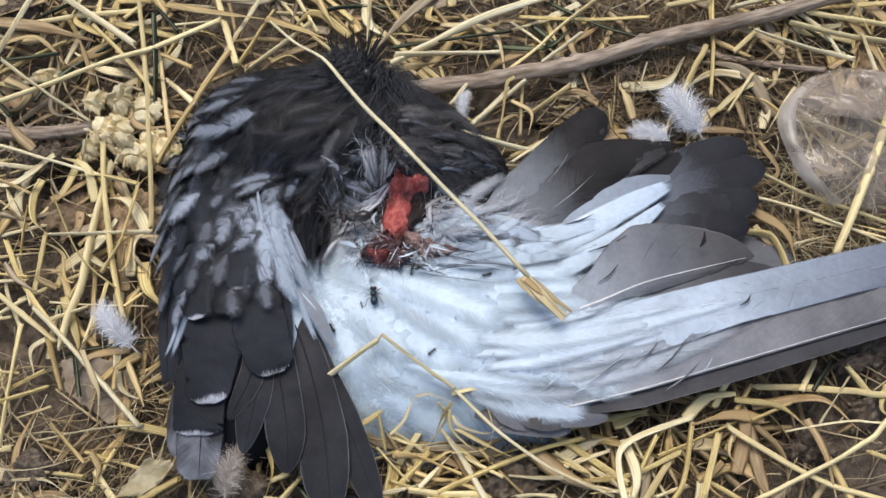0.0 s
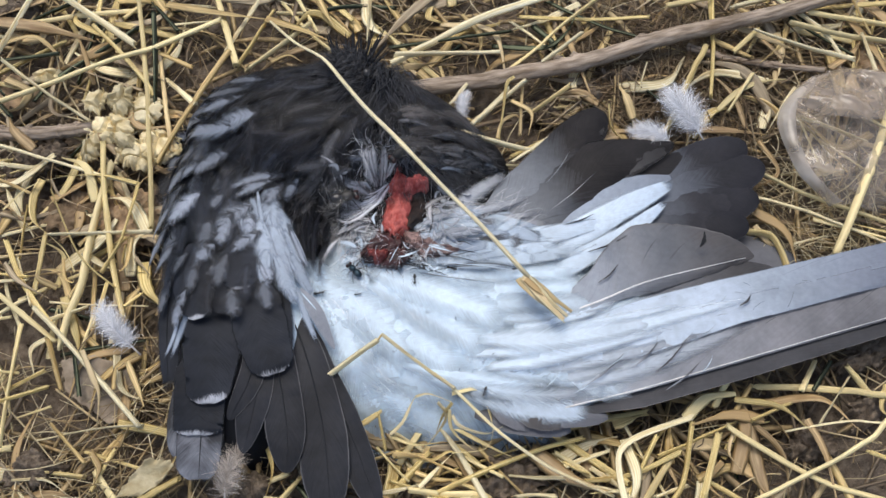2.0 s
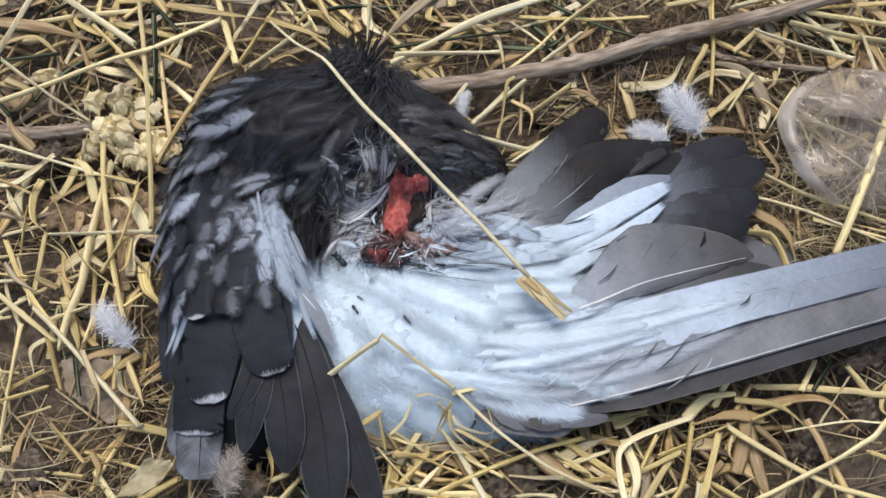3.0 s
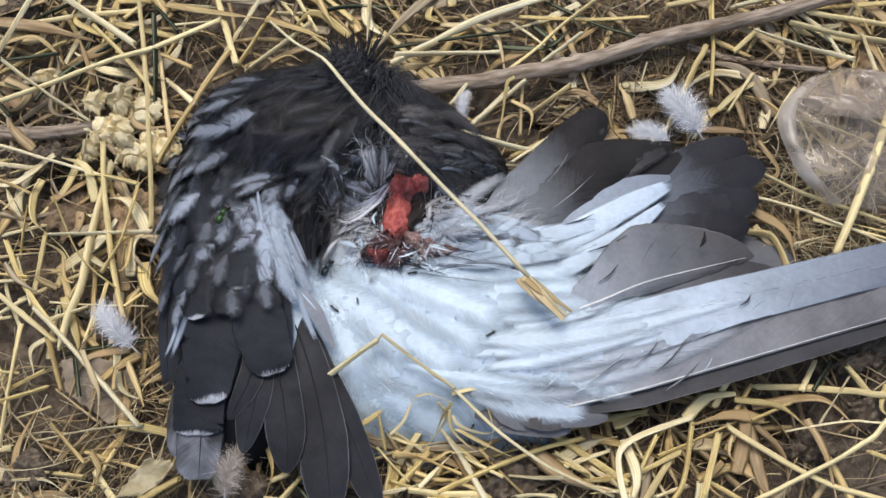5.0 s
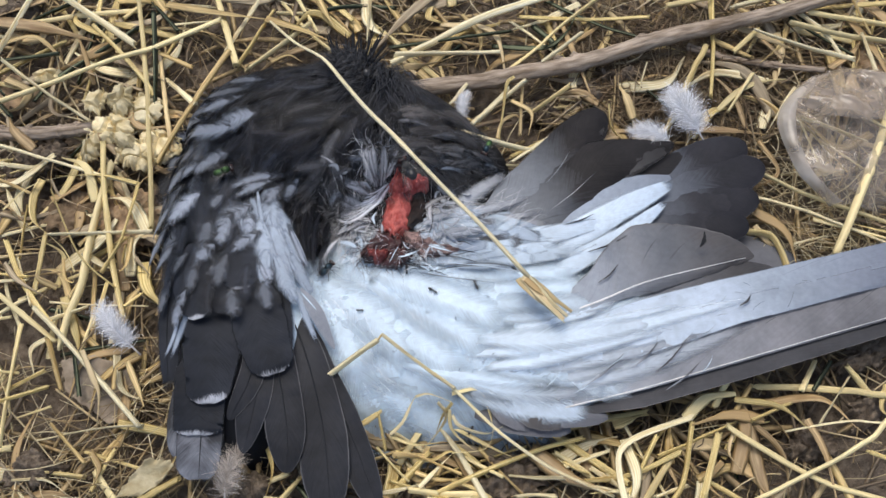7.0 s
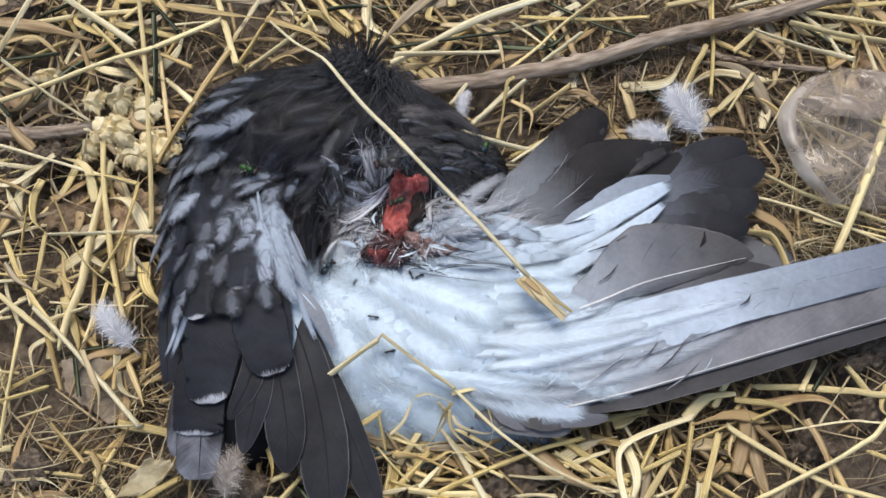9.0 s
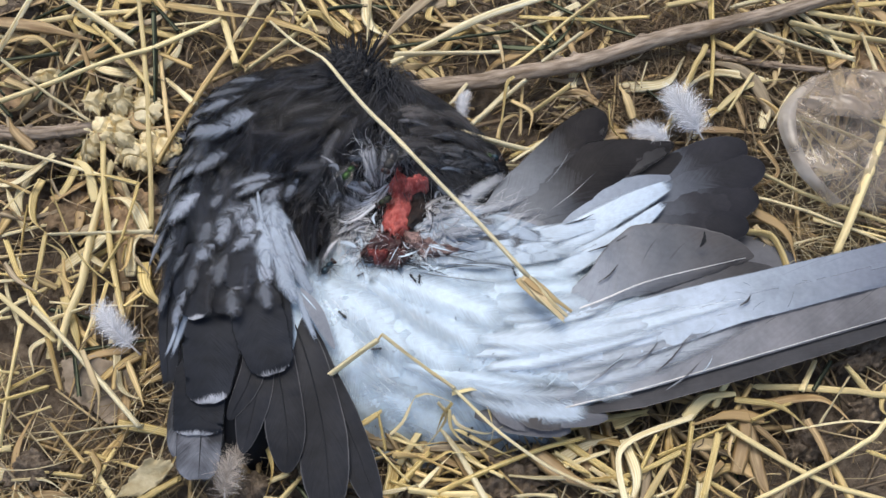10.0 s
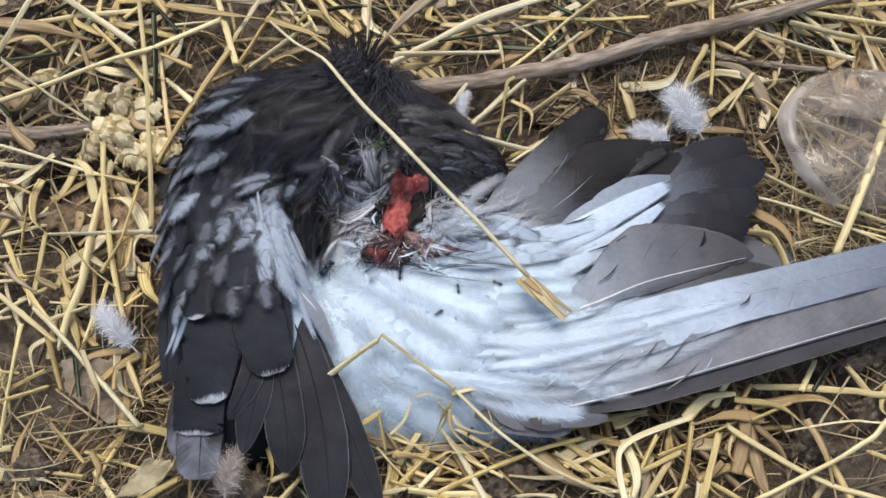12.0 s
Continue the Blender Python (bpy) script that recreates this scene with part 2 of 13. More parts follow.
MAT = {
    "soil": soil_mat(),
    "straw": plain_mat("straw", (0.46, 0.32, 0.085), (0.90, 0.75, 0.37), 1.0, 0.46, 0.0007, (19, 0.5, 1), 0.35, uv=True, third=(0.82, 0.69, 0.37)),
    "pale": plain_mat("pale_straw", (0.62, 0.49, 0.22), (0.94, 0.88, 0.63), 1.0, 0.44, 0.0007, (19, 0.5, 1), 0.35, uv=True),
    "bright": plain_mat("bright_straw", (0.70, 0.57, 0.29), (0.94, 0.88, 0.64), 1.0, 0.44, 0.0007, (19, 0.5, 1), 0.35, uv=True, stain=0.15),
    "olive": plain_mat("olive_straw", (0.24, 0.165, 0.045), (0.54, 0.40, 0.15), 1.0, 0.5, 0.0007, (19, 0.5, 1), 0.35, uv=True, third=(0.40, 0.30, 0.13)),
    "tan": plain_mat("tan_blade", (0.36, 0.245, 0.085), (0.78, 0.60, 0.28), 1.0, 0.5, 0.0005, (7, 0.6, 1), 0.4, uv=True, third=(0.64, 0.50, 0.28)),
    "brown": plain_mat("brown_blade", (0.27, 0.18, 0.085), (0.54, 0.395, 0.205), 1.0, 0.5, 0.0005, (7, 0.6, 1), 0.4, uv=True, third=(0.48, 0.33, 0.15)),
    "grey": plain_mat("weathered_straw", (0.30, 0.235, 0.15), (0.50, 0.41, 0.27), 1.0, 0.55, 0.0004, (7, 0.7, 1), 0.3, uv=True),
    "litter": plain_mat("litter", (0.25, 0.17, 0.075), (0.50, 0.37, 0.18), 300.0, 0.5, 0.0002, None, 0.4, True, third=(0.19, 0.14, 0.088)),
    "litter_pale": plain_mat("litter_pale", (0.58, 0.47, 0.25), (0.80, 0.71, 0.48), 300.0, 0.45, 0.0002, None, 0.4, True, third=(0.45, 0.35, 0.19)),
    "litter_dark": plain_mat("litter_dark", (0.09, 0.06, 0.034), (0.20, 0.135, 0.075), 300.0, 0.7, 0.0002, None, 0.3, True, third=(0.32, 0.245, 0.15)),
    "bark": plain_mat("bark", (0.20, 0.155, 0.112), (0.41, 0.335, 0.26), 1.0, 0.85, 0.0020, (14, 1.7, 1), 0.2, uv=True, detail=9.0),
    "crust": plain_mat("crust", (0.56, 0.45, 0.23), (0.90, 0.80, 0.53), 150.0, 0.75, 0.003, None, 0.3, detail=7.0),
    "leaf": plain_mat("dead_leaf", (0.16, 0.10, 0.055), (0.42, 0.30, 0.175), 180.0, 0.7, 0.0016, None, 0.3, detail=7.0),
    "stone": plain_mat("stone", (0.19, 0.15, 0.105), (0.36, 0.295, 0.22), 220.0, 0.8, 0.0014, None, 0.3, detail=7.0),
    "flesh": plain_mat("flesh", (0.40, 0.060, 0.052), (0.72, 0.215, 0.185), 330.0, 0.42, 0.0016, None, 0.35, detail=7.0),
    "gore": plain_mat("dried_flesh", (0.020, 0.009, 0.009), (0.085, 0.031, 0.030), 330.0, 0.4, 0.0016, None, 0.5),
    "down": plain_mat("down", (0.80, 0.82, 0.86), (0.92, 0.93, 0.95), 300.0, 0.7, 0.0, None, 0.2, True),
    "down_dark": plain_mat("down_dark", (0.014, 0.015, 0.019), (0.056, 0.059, 0.070), 300.0, 0.5, 0.0, None, 0.4, True),
    "down_slate": plain_mat("down_slate", (0.034, 0.033, 0.035), (0.10, 0.098, 0.10), 300.0, 0.6, 0.0, None, 0.3, True),
    "down_dirty": plain_mat("down_dirty", (0.36, 0.31, 0.265), (0.62, 0.56, 0.50), 300.0, 0.7, 0.0, None, 0.2, True),
    "down_grey": plain_mat("down_grey", (0.20, 0.22, 0.27), (0.38, 0.41, 0.48), 300.0, 0.6, 0.0, None, 0.3, True),
    "shaft": plain_mat("shaft", (0.62, 0.61, 0.60), (0.80, 0.79, 0.77), 200.0, 0.35, 0.0, None, 0.5),
    "shaft_dark": plain_mat("shaft_dark", (0.014, 0.016, 0.02), (0.026, 0.028, 0.033), 200.0, 0.6, 0.0, None, 0.15),
    "insect": plain_mat("insect_black", (0.008, 0.008, 0.009), (0.03, 0.028, 0.028), 900.0, 0.3, 0.0001, None, 0.6),
    "stripe": plain_mat("insect_grey", (0.020, 0.020, 0.019), (0.07, 0.067, 0.062), 900.0, 0.5, 0.0001, None, 0.4),
    "eye": plain_mat("insect_eye", (0.030, 0.008, 0.006), (0.06, 0.018, 0.012), 1500.0, 0.3, 0.0, None, 0.5),
    "v_plain": feather_mat("v_plain", (0.040, 0.040, 0.044), rough=0.55, var=0.4, rim=0.6, spec=0.12, barbs=0.2, mottle=(0.55, 1.75)),
    "v_mark": feather_mat("v_mark", (0.20, 0.235, 0.295), tip=(0.12, 0.135, 0.165), tip_at=0.8, soft=0.2, var=0.35, rim=0.0, barbs=0.2),
    "v_soft": feather_mat("v_soft", (0.027, 0.028, 0.032), rough=0.55, var=0.25, rim=0.08, spec=0.12, barbs=0.15, mottle=(0.55, 1.75)),
    "v_bar": feather_mat("v_bar", (0.026, 0.027, 0.032), spots=(0.21, 0.235, 0.285), var=0.4, rough=0.5, rim=0.55, mottle=(0.55, 1.75)),
    "v_black": feather_mat("v_black", (0.0150, 0.0162, 0.0205), var=0.5, rough=0.5, rim=0.05, spec=0.16, barbs=0.2),
    "v_skin": feather_mat("v_skin", (0.009, 0.010, 0.013), var=0.2, rough=0.6, spec=0.2),
    "v_web": feather_mat("v_web", (0.74, 0.77, 0.83), var=0.05, rim=0.0, barbs=0.2, cracks=0.15, parting=0.22),
    "v_web_dirty": feather_mat("v_web_dirty", (0.40, 0.36, 0.32), var=0.05, rim=0.0, barbs=0.2, parting=0.5),
    "v_fluff": feather_mat("v_fluff", (0.53, 0.535, 0.555), var=0.2, rim=0.0, barbs=0.25, cracks=0.2, parting=0.35),
    "v_blend": feather_mat("v_blend", (0.50, 0.60, 0.69), tip=(0.19, 0.195, 0.215), tip_at=0.62, soft=0.42, var=0.06, rim=0.0, barbs=0.1, cracks=0.1),
    "v_crisp": feather_mat("v_crisp", (0.45, 0.54, 0.65), tip=(0.30, 0.355, 0.43), tip_at=0.85, soft=0.25, var=0.1, rim=0.7, barbs=0.14, cracks=0.3, mottle=(0.75, 1.15)),
    # lighter grey vane, sheen of the black plumage put into its colour
    "v_sheen": feather_mat("v_sheen", (0.088, 0.088, 0.094), var=0.4, rim=0.1, barbs=0.25, spec=0.2, mottle=(0.6, 1.4)),
    "v_white": feather_mat("v_white", (0.60, 0.72, 0.815), var=0.04, rough=0.6, barbs=0.05, rim=0.12, cracks=0.06, parting=0.14),
    "v_under": feather_mat("v_under", (0.60, 0.715, 0.81), var=0.03, rough=0.6, barbs=0.06),
    "v_cream": feather_mat("v_cream", (0.46, 0.545, 0.63), var=0.10, rough=0.6, barbs=0.10, rim=0.5, cracks=0.2),
    "v_fade": feather_mat("v_fade", (0.52, 0.625, 0.715), tip=(0.43, 0.49, 0.55), tip_at=0.8, soft=0.25, var=0.05, rough=0.6, barbs=0.07, rim=0.12, cracks=0.08, parting=0.2),
    "v_grey": feather_mat("v_grey", (0.078, 0.073, 0.073), edge=(0.14, 0.135, 0.135), var=0.12, barbs=0.14, cracks=0.3),
    "v_ash": feather_mat("v_ash", (0.128, 0.131, 0.145), var=0.10, barbs=0.12, cracks=0.3),
    "w_smoke": feather_mat("w_smoke", (0.045, 0.0425, 0.042), patch=(0.16, 0.153, 0.152), var=0.3, rim=0.1, barbs=0.3, cracks=0.3, mottle=(0.6, 1.4), parting=0.35),
    "w_plume": feather_mat("w_plume", (0.085, 0.088, 0.098), patch=(0.40, 0.41, 0.44), var=0.2, rim=0.05, barbs=0.3, cracks=0.3, mottle=(0.6, 1.3), parting=0.35),
    "q_umber": feather_mat("q_umber", (0.30, 0.325, 0.36), tip=(0.0190, 0.0172, 0.0175), tip_at=0.29, soft=0.27, var=0.05, barbs=0.18, rim=0.93, cracks=0.4, spec=0.15, mottle=(0.74, 1.26)),
    "w_umber": feather_mat("w_umber", (0.075, 0.070, 0.069), var=0.35, rough=0.5, rim=0.1, spec=0.2, barbs=0.25, mottle=(0.5, 1.6), parting=0.3),
    "q_tan": feather_mat("q_tan", (0.09, 0.09, 0.093), tip=(0.0165, 0.0150, 0.0155), tip_at=0.42, soft=0.34, var=0.05, barbs=0.16, rim=0.4, cracks=0.4),
    "q_dark": feather_mat("q_dark", (0.25, 0.285, 0.345), tip=(0.0185, 0.0185, 0.023), tip_at=0.40, soft=0.30, edge=(0.045, 0.045, 0.05), var=0.06, barbs=0.12, cracks=0.15, spec=0.18, mottle=(0.74, 1.26)),
    "q_dim": feather_mat("q_dim", (0.18, 0.20, 0.24), tip=(0.026, 0.026, 0.031), tip_at=0.40, soft=0.30, edge=(0.10, 0.098, 0.10), var=0.06, barbs=0.12, cracks=0.1, spec=0.18, mottle=(0.74, 1.26)),
    "q_dusk": feather_mat("q_dusk", (0.10, 0.105, 0.12), tip=(0.0175, 0.0165, 0.018), tip_at=0.36, soft=0.3, var=0.10, barbs=0.14, cracks=0.25, rim=0.9, spec=0.15, mottle=(0.74, 1.26)),
    "q_ash": feather_mat("q_ash", (0.36, 0.39, 0.435), tip=(0.22, 0.225, 0.24), tip_at=0.7, soft=0.3, var=0.06, barbs=0.16, rim=0.2, cracks=0.2, parting=0.2),
    "q_brown": feather_mat("q_brown", (0.33, 0.36, 0.40), tip=(0.0170, 0.0152, 0.0155), tip_at=0.37, soft=0.33, var=0.05, barbs=0.18, rim=0.93, cracks=0.4, spec=0.15, mottle=(0.74, 1.26)),
    "q_slateblue": feather_mat("q_slateblue", (0.30, 0.35, 0.42), tip=(0.19, 0.215, 0.26), tip_at=0.7, soft=0.3, var=0.05, barbs=0.10, rim=0.9),
    "q_pale": feather_mat("q_pale", (0.55, 0.65, 0.745), tip=(0.43, 0.52, 0.63), tip_at=0.8, soft=0.3, var=0.05, barbs=0.12, rim=0.7, cracks=0.2),
    "q_cream": feather_mat("q_cream", (0.63, 0.74, 0.835), tip=(0.50, 0.565, 0.635), tip_at=0.75, soft=0.3, var=0.05, barbs=0.10, rim=0.2, cracks=0.12, parting=0.18),
    "q_grey": feather_mat("q_grey", (0.28, 0.30, 0.34), tip=(0.050, 0.048, 0.05), tip_at=0.45, soft=0.34, var=0.05, barbs=0.10, rim=0.95, cracks=0.25, mottle=(0.74, 1.26)),
    "q_web": feather_mat("q_web", (0.36, 0.40, 0.46), tip=(0.066, 0.0625, 0.064), tip_at=0.50, soft=0.42, edge=(0.12, 0.117, 0.117), var=0.04, barbs=0.12, cracks=0.35, mottle=(0.74, 1.26)),
    "q_strip": feather_mat("q_strip", (0.048, 0.048, 0.053), edge=(0.16, 0.155, 0.15), var=0.04, barbs=0.10, cracks=0.1, mottle=(0.74, 1.26)),
    "q_fawn": feather_mat("q_fawn", (0.27, 0.29, 0.325), tip=(0.165, 0.165, 0.178), tip_at=0.40, soft=0.3, var=0.04, barbs=0.10, cracks=0.3, mottle=(0.74, 1.26)),
    "q_fog": feather_mat("q_fog", (0.53, 0.61, 0.69), tip=(0.19, 0.195, 0.215), tip_at=0.55, soft=0.4, var=0.05, barbs=0.16, rim=0.15, cracks=0.4, parting=0.3),
    "q_long": feather_mat("q_long", (0.55, 0.645, 0.75), tip=(0.130, 0.145, 0.185), tip_at=0.58, soft=0.36, var=0.05, barbs=0.10, rim=0.85, cracks=0.25, mottle=(0.74, 1.26)),
    "w_slate": feather_mat("w_slate", (0.0140, 0.0152, 0.0190), edge=(0.12, 0.12, 0.125), var=0.25, rough=0.5, spec=0.2, barbs=0.18, cracks=0.3, mottle=(0.65, 1.5)),
    "w_plain": feather_mat("w_plain", (0.0165, 0.0195, 0.0265), var=0.25, rough=0.55, rim=0.6, spec=0.15, barbs=0.2, cracks=0.2, mottle=(0.6, 1.5)),
    "w_tip": feather_mat("w_tip", (0.0165, 0.0195, 0.0265), tip=(0.31, 0.325, 0.36), tip_at=0.957, soft=0.018, var=0.15, rough=0.55, rim=0.93, spec=0.15, barbs=0.22, cracks=0.2, mottle=(0.6, 1.5), ragged=0.6),
    "w_tail": feather_mat("w_tail", (0.020, 0.022, 0.027), tip=(0.15, 0.16, 0.185), tip_at=0.72, soft=0.16, spots=(0.12, 0.125, 0.145), var=0.1, rough=0.55, barbs=0.16, rim=0.85, mottle=(0.45, 1.6)),
    "w_pale": feather_mat("w_pale", (0.33, 0.385, 0.46), var=0.10, rim=0.25, barbs=0.18, cracks=0.35, mottle=(0.8, 1.14), parting=0.5),
    "w_ash": feather_mat("w_ash", (0.25, 0.265, 0.295), edge=(0.5, 0.52, 0.55), var=0.08, barbs=0.12, cracks=0.25),
    "w_mark": feather_mat("w_mark", (0.0150, 0.0178, 0.0245), patch=(0.20, 0.225, 0.27), var=0.3, rim=0.15, barbs=0.3, cracks=0.3, mottle=(0.7, 1.3), parting=0.35),
    "w_markb": feather_mat("w_markb", (0.06, 0.07, 0.086), patch=(0.31, 0.345, 0.41), var=0.12, rim=0.15, barbs=0.25, cracks=0.3, mottle=(0.8, 1.2), parting=0.35),
    "w_dim": feather_mat("w_dim", (0.0150, 0.0178, 0.0245), patch=(0.092, 0.103, 0.124), var=0.3, rim=0.15, barbs=0.26, mottle=(0.6, 1.45), parting=0.35),
    "w_soft": feather_mat("w_soft", (0.0130, 0.0158, 0.0225), var=0.45, rough=0.5, rim=0.05, spec=0.2, barbs=0.2, mottle=(0.55, 1.7)),
    "w_coal": feather_mat("w_coal", (0.0155, 0.0160, 0.0195), var=0.4, rough=0.45, rim=0.03, spec=0.22, barbs=0.25, mottle=(0.5, 1.7)),
    "flesh_dull": plain_mat("flesh_dull", (0.19, 0.030, 0.027), (0.40, 0.10, 0.085), 320.0, 0.4, 0.0012, None, 0.4, detail=6.0),
    "rawbrown": plain_mat("rawbrown", (0.10, 0.055, 0.05), (0.36, 0.24, 0.22), 240.0, 0.5, 0.0012, None, 0.4, detail=6.0),
    "hollow": plain_mat("hollow", (0.010, 0.009, 0.009), (0.045, 0.030, 0.024), 220.0, 0.6, 0.0012, None, 0.3, detail=6.0),
    "sinew": plain_mat("sinew", (0.20, 0.11, 0.05), (0.42, 0.27, 0.14), 260.0, 0.45, 0.0008, None, 0.4),
}


def metal_fly(name, col):
    m, nt, b = node_mat(name, 0.38)
    n = noise_of(nt, coords(nt, "Object"), 900.0, 2.0)
    nt.links.new(mixc(nt, n, tuple(x * 0.5 for x in col), col), b.inputs["Base Color"])
    b.inputs["Metallic"].default_value = 0.85
    return m


MAT["green"] = metal_fly("green_sheen", (0.055, 0.115, 0.04))
MAT["olive"] = metal_fly("olive_sheen", (0.06, 0.07, 0.045))
MAT["blue"] = metal_fly("blue_sheen", (0.04, 0.07, 0.09))


def clear_mat(name, tint, alpha, rough):
    """Thin film: mostly see-through, with milky scatter and gloss on creases."""
    m, nt, b = node_mat(name, rough)
    b.inputs["Base Color"].default_value = (*tint, 1)
    b.inputs["Specular IOR Level"].default_value = 0.8
    vec = coords(nt, "Object")
    n = noise_of(nt, vec, 45.0, 4.0)
    nt.links.new(ramp(nt, n, 0.3, 0.75, alpha * 0.5, min(1.0, alpha * 1.7)), b.inputs["Alpha"])
    bump(nt, b, noise_of(nt, vec, 70.0, 3.0), 0.002, 0.5)
    return m


MAT["film"] = clear_mat("film", (0.42, 0.35, 0.28), 0.40, 0.12)
MAT["fold"] = clear_mat("fold", (0.38, 0.31, 0.24), 0.62, 0.14)
MAT["rim"] = clear_mat("rim", (0.50, 0.45, 0.39), 0.62, 0.22)
MAT["wing_film"] = clear_mat("wing_film", (0.12, 0.12, 0.115), 0.14, 0.2)


# ---- building tools ----
def mesh_of(name, verts, faces, mats, smooth=True, uvs=None, slots=None):
    me = bpy.data.meshes.new(name)
    me.from_pydata([tuple(v) for v in verts], [], faces)
    for k in mats:
        me.materials.append(MAT[k])
    if slots is not None:
        me.polygons.foreach_set("material_index", slots)
    if smooth:
        me.polygons.foreach_set("use_smooth", [True] * len(me.polygons))
    if uvs is not None:
        lay = me.uv_layers.new(name="UVMap")
        idx = np.empty(len(me.loops), dtype=np.int32)
        me.loops.foreach_get("vertex_index", idx)
        lay.data.foreach_set("uv", np.asarray(uvs, dtype=np.float32)[idx].ravel())
    me.update()
    return me


def part(name, me, parent=None, label=""):
    ob = new(name, me)
    if parent is not None:
        ob.parent = parent
    if label:
        ob["label"] = label
    return ob


def bm_part(name, bm, mat, parent=None, label="", smooth=True):
    me = bpy.data.meshes.new(name)
    bm.to_mesh(me)
    bm.free()
    for k in (mat if isinstance(mat, tuple) else (mat,)):
        me.materials.append(MAT[k])
    if smooth:
        me.polygons.foreach_set("use_smooth", [True] * len(me.polygons))
    return part(name, me, parent, label)


def spline(pts, n):
    """Points along a smooth line through pts."""
    p = [np.array(q, float) for q in pts]
    if len(p) == 2:
        return [p[0] + (p[1] - p[0]) * i / (n - 1) for i in range(n)]
    p = [2 * p[0] - p[1]] + p + [2 * p[-1] - p[-2]]
    out, segs = [], len(p) - 3
    for i in range(n):
        s = i / (n - 1) * segs
        k = min(int(s), segs - 1)
        f = s - k
        a, b, c, d = p[k:k + 4]
        out.append(0.5 * (2 * b + (c - a) * f + (2 * a - 5 * b + 4 * c - d) * f * f + (3 * b - a - 3 * c + d) * f ** 3))
    return out


def sweep(pts, n, section, size, twist=0.0, start=0.0, cap=True):
    """Sweeps a closed section [(a, b)] along a line; size(s) gives its two half sizes. Returns verts, faces, uvs."""
    line = spline(pts, n)
    V, F, U = [], [], []
    m = len(section)
    length = 0.0
    side = None
    for i, c in enumerate(line):
        d = line[min(i + 1, n - 1)] - line[max(i - 1, 0)]
        d = d / (np.linalg.norm(d) + 1e-9)
        if i:
            length += np.linalg.norm(c - line[i - 1])
        up = np.array([0, 0, 1.0])
        s0 = np.cross(d, up)
        if np.linalg.norm(s0) < 0.05:
            s0 = side if side is not None else np.array([1.0, 0, 0])
        s0 = s0 / np.linalg.norm(s0)
        side = s0
        nrm = np.cross(s0, d)
        s = i / (n - 1)
        ang = start + twist * s
        a, b = size(s)
        ca, sa = math.cos(ang), math.sin(ang)
        for j, (p, q) in enumerate(section):
            x, y = p * a, q * b
            V.append(c + side * (x * ca - y * sa) + nrm * (x * sa + y * ca))
            U.append((j / m, length * 40))
    for i in range(n - 1):
        for j in range(m):
            k = (j + 1) % m
            F.append((i * m + j, i * m + k, (i + 1) * m + k, (i + 1) * m + j))
    if cap:
        F.append(tuple(range(m - 1, -1, -1)))
        F.append(tuple((n - 1) * m + j for j in range(m)))
    return V, F, U


RING = [(math.cos(k * math.tau / 8), math.sin(k * math.tau / 8)) for k in range(8)]
REED = [(math.cos(k * math.tau / 12) * (1.0 if k % 3 else 0.93), math.sin(k * math.tau / 12) * (1.0 if k % 3 else 0.93)) for k in range(12)]
LENS = [(-1, 0), (-0.5, 0.35), (0, 0.05), (0.5, 0.35), (1, 0), (0.5, -0.25), (0, -0.55), (-0.5, -0.25)]
count = [0]

STALK_LABEL = {
    "straw": "golden dry straw stalk lying on the litter",
    "pale": "pale bleached straw stalk lying on the litter",
    "bright": "bright whitish-yellow straw stalk lying on the litter",
    "olive": "dull olive-brown straw stalk lying on the litter",
    "tan": "tan dry straw stalk lying on the litter",
    "grey": "weathered grey straw stalk lying on the litter",
}
BLADE_LABEL = {
    "straw": "golden curled dry grass blade on the litter",
    "pale": "pale curled dry grass blade on the litter",
    "olive": "dull olive dry grass blade on the litter",
    "tan": "tan papery dry leaf blade on the litter",
    "brown": "brown papery dry leaf blade on the litter",
    "grey": "weathered grey dry grass blade on the litter",
}


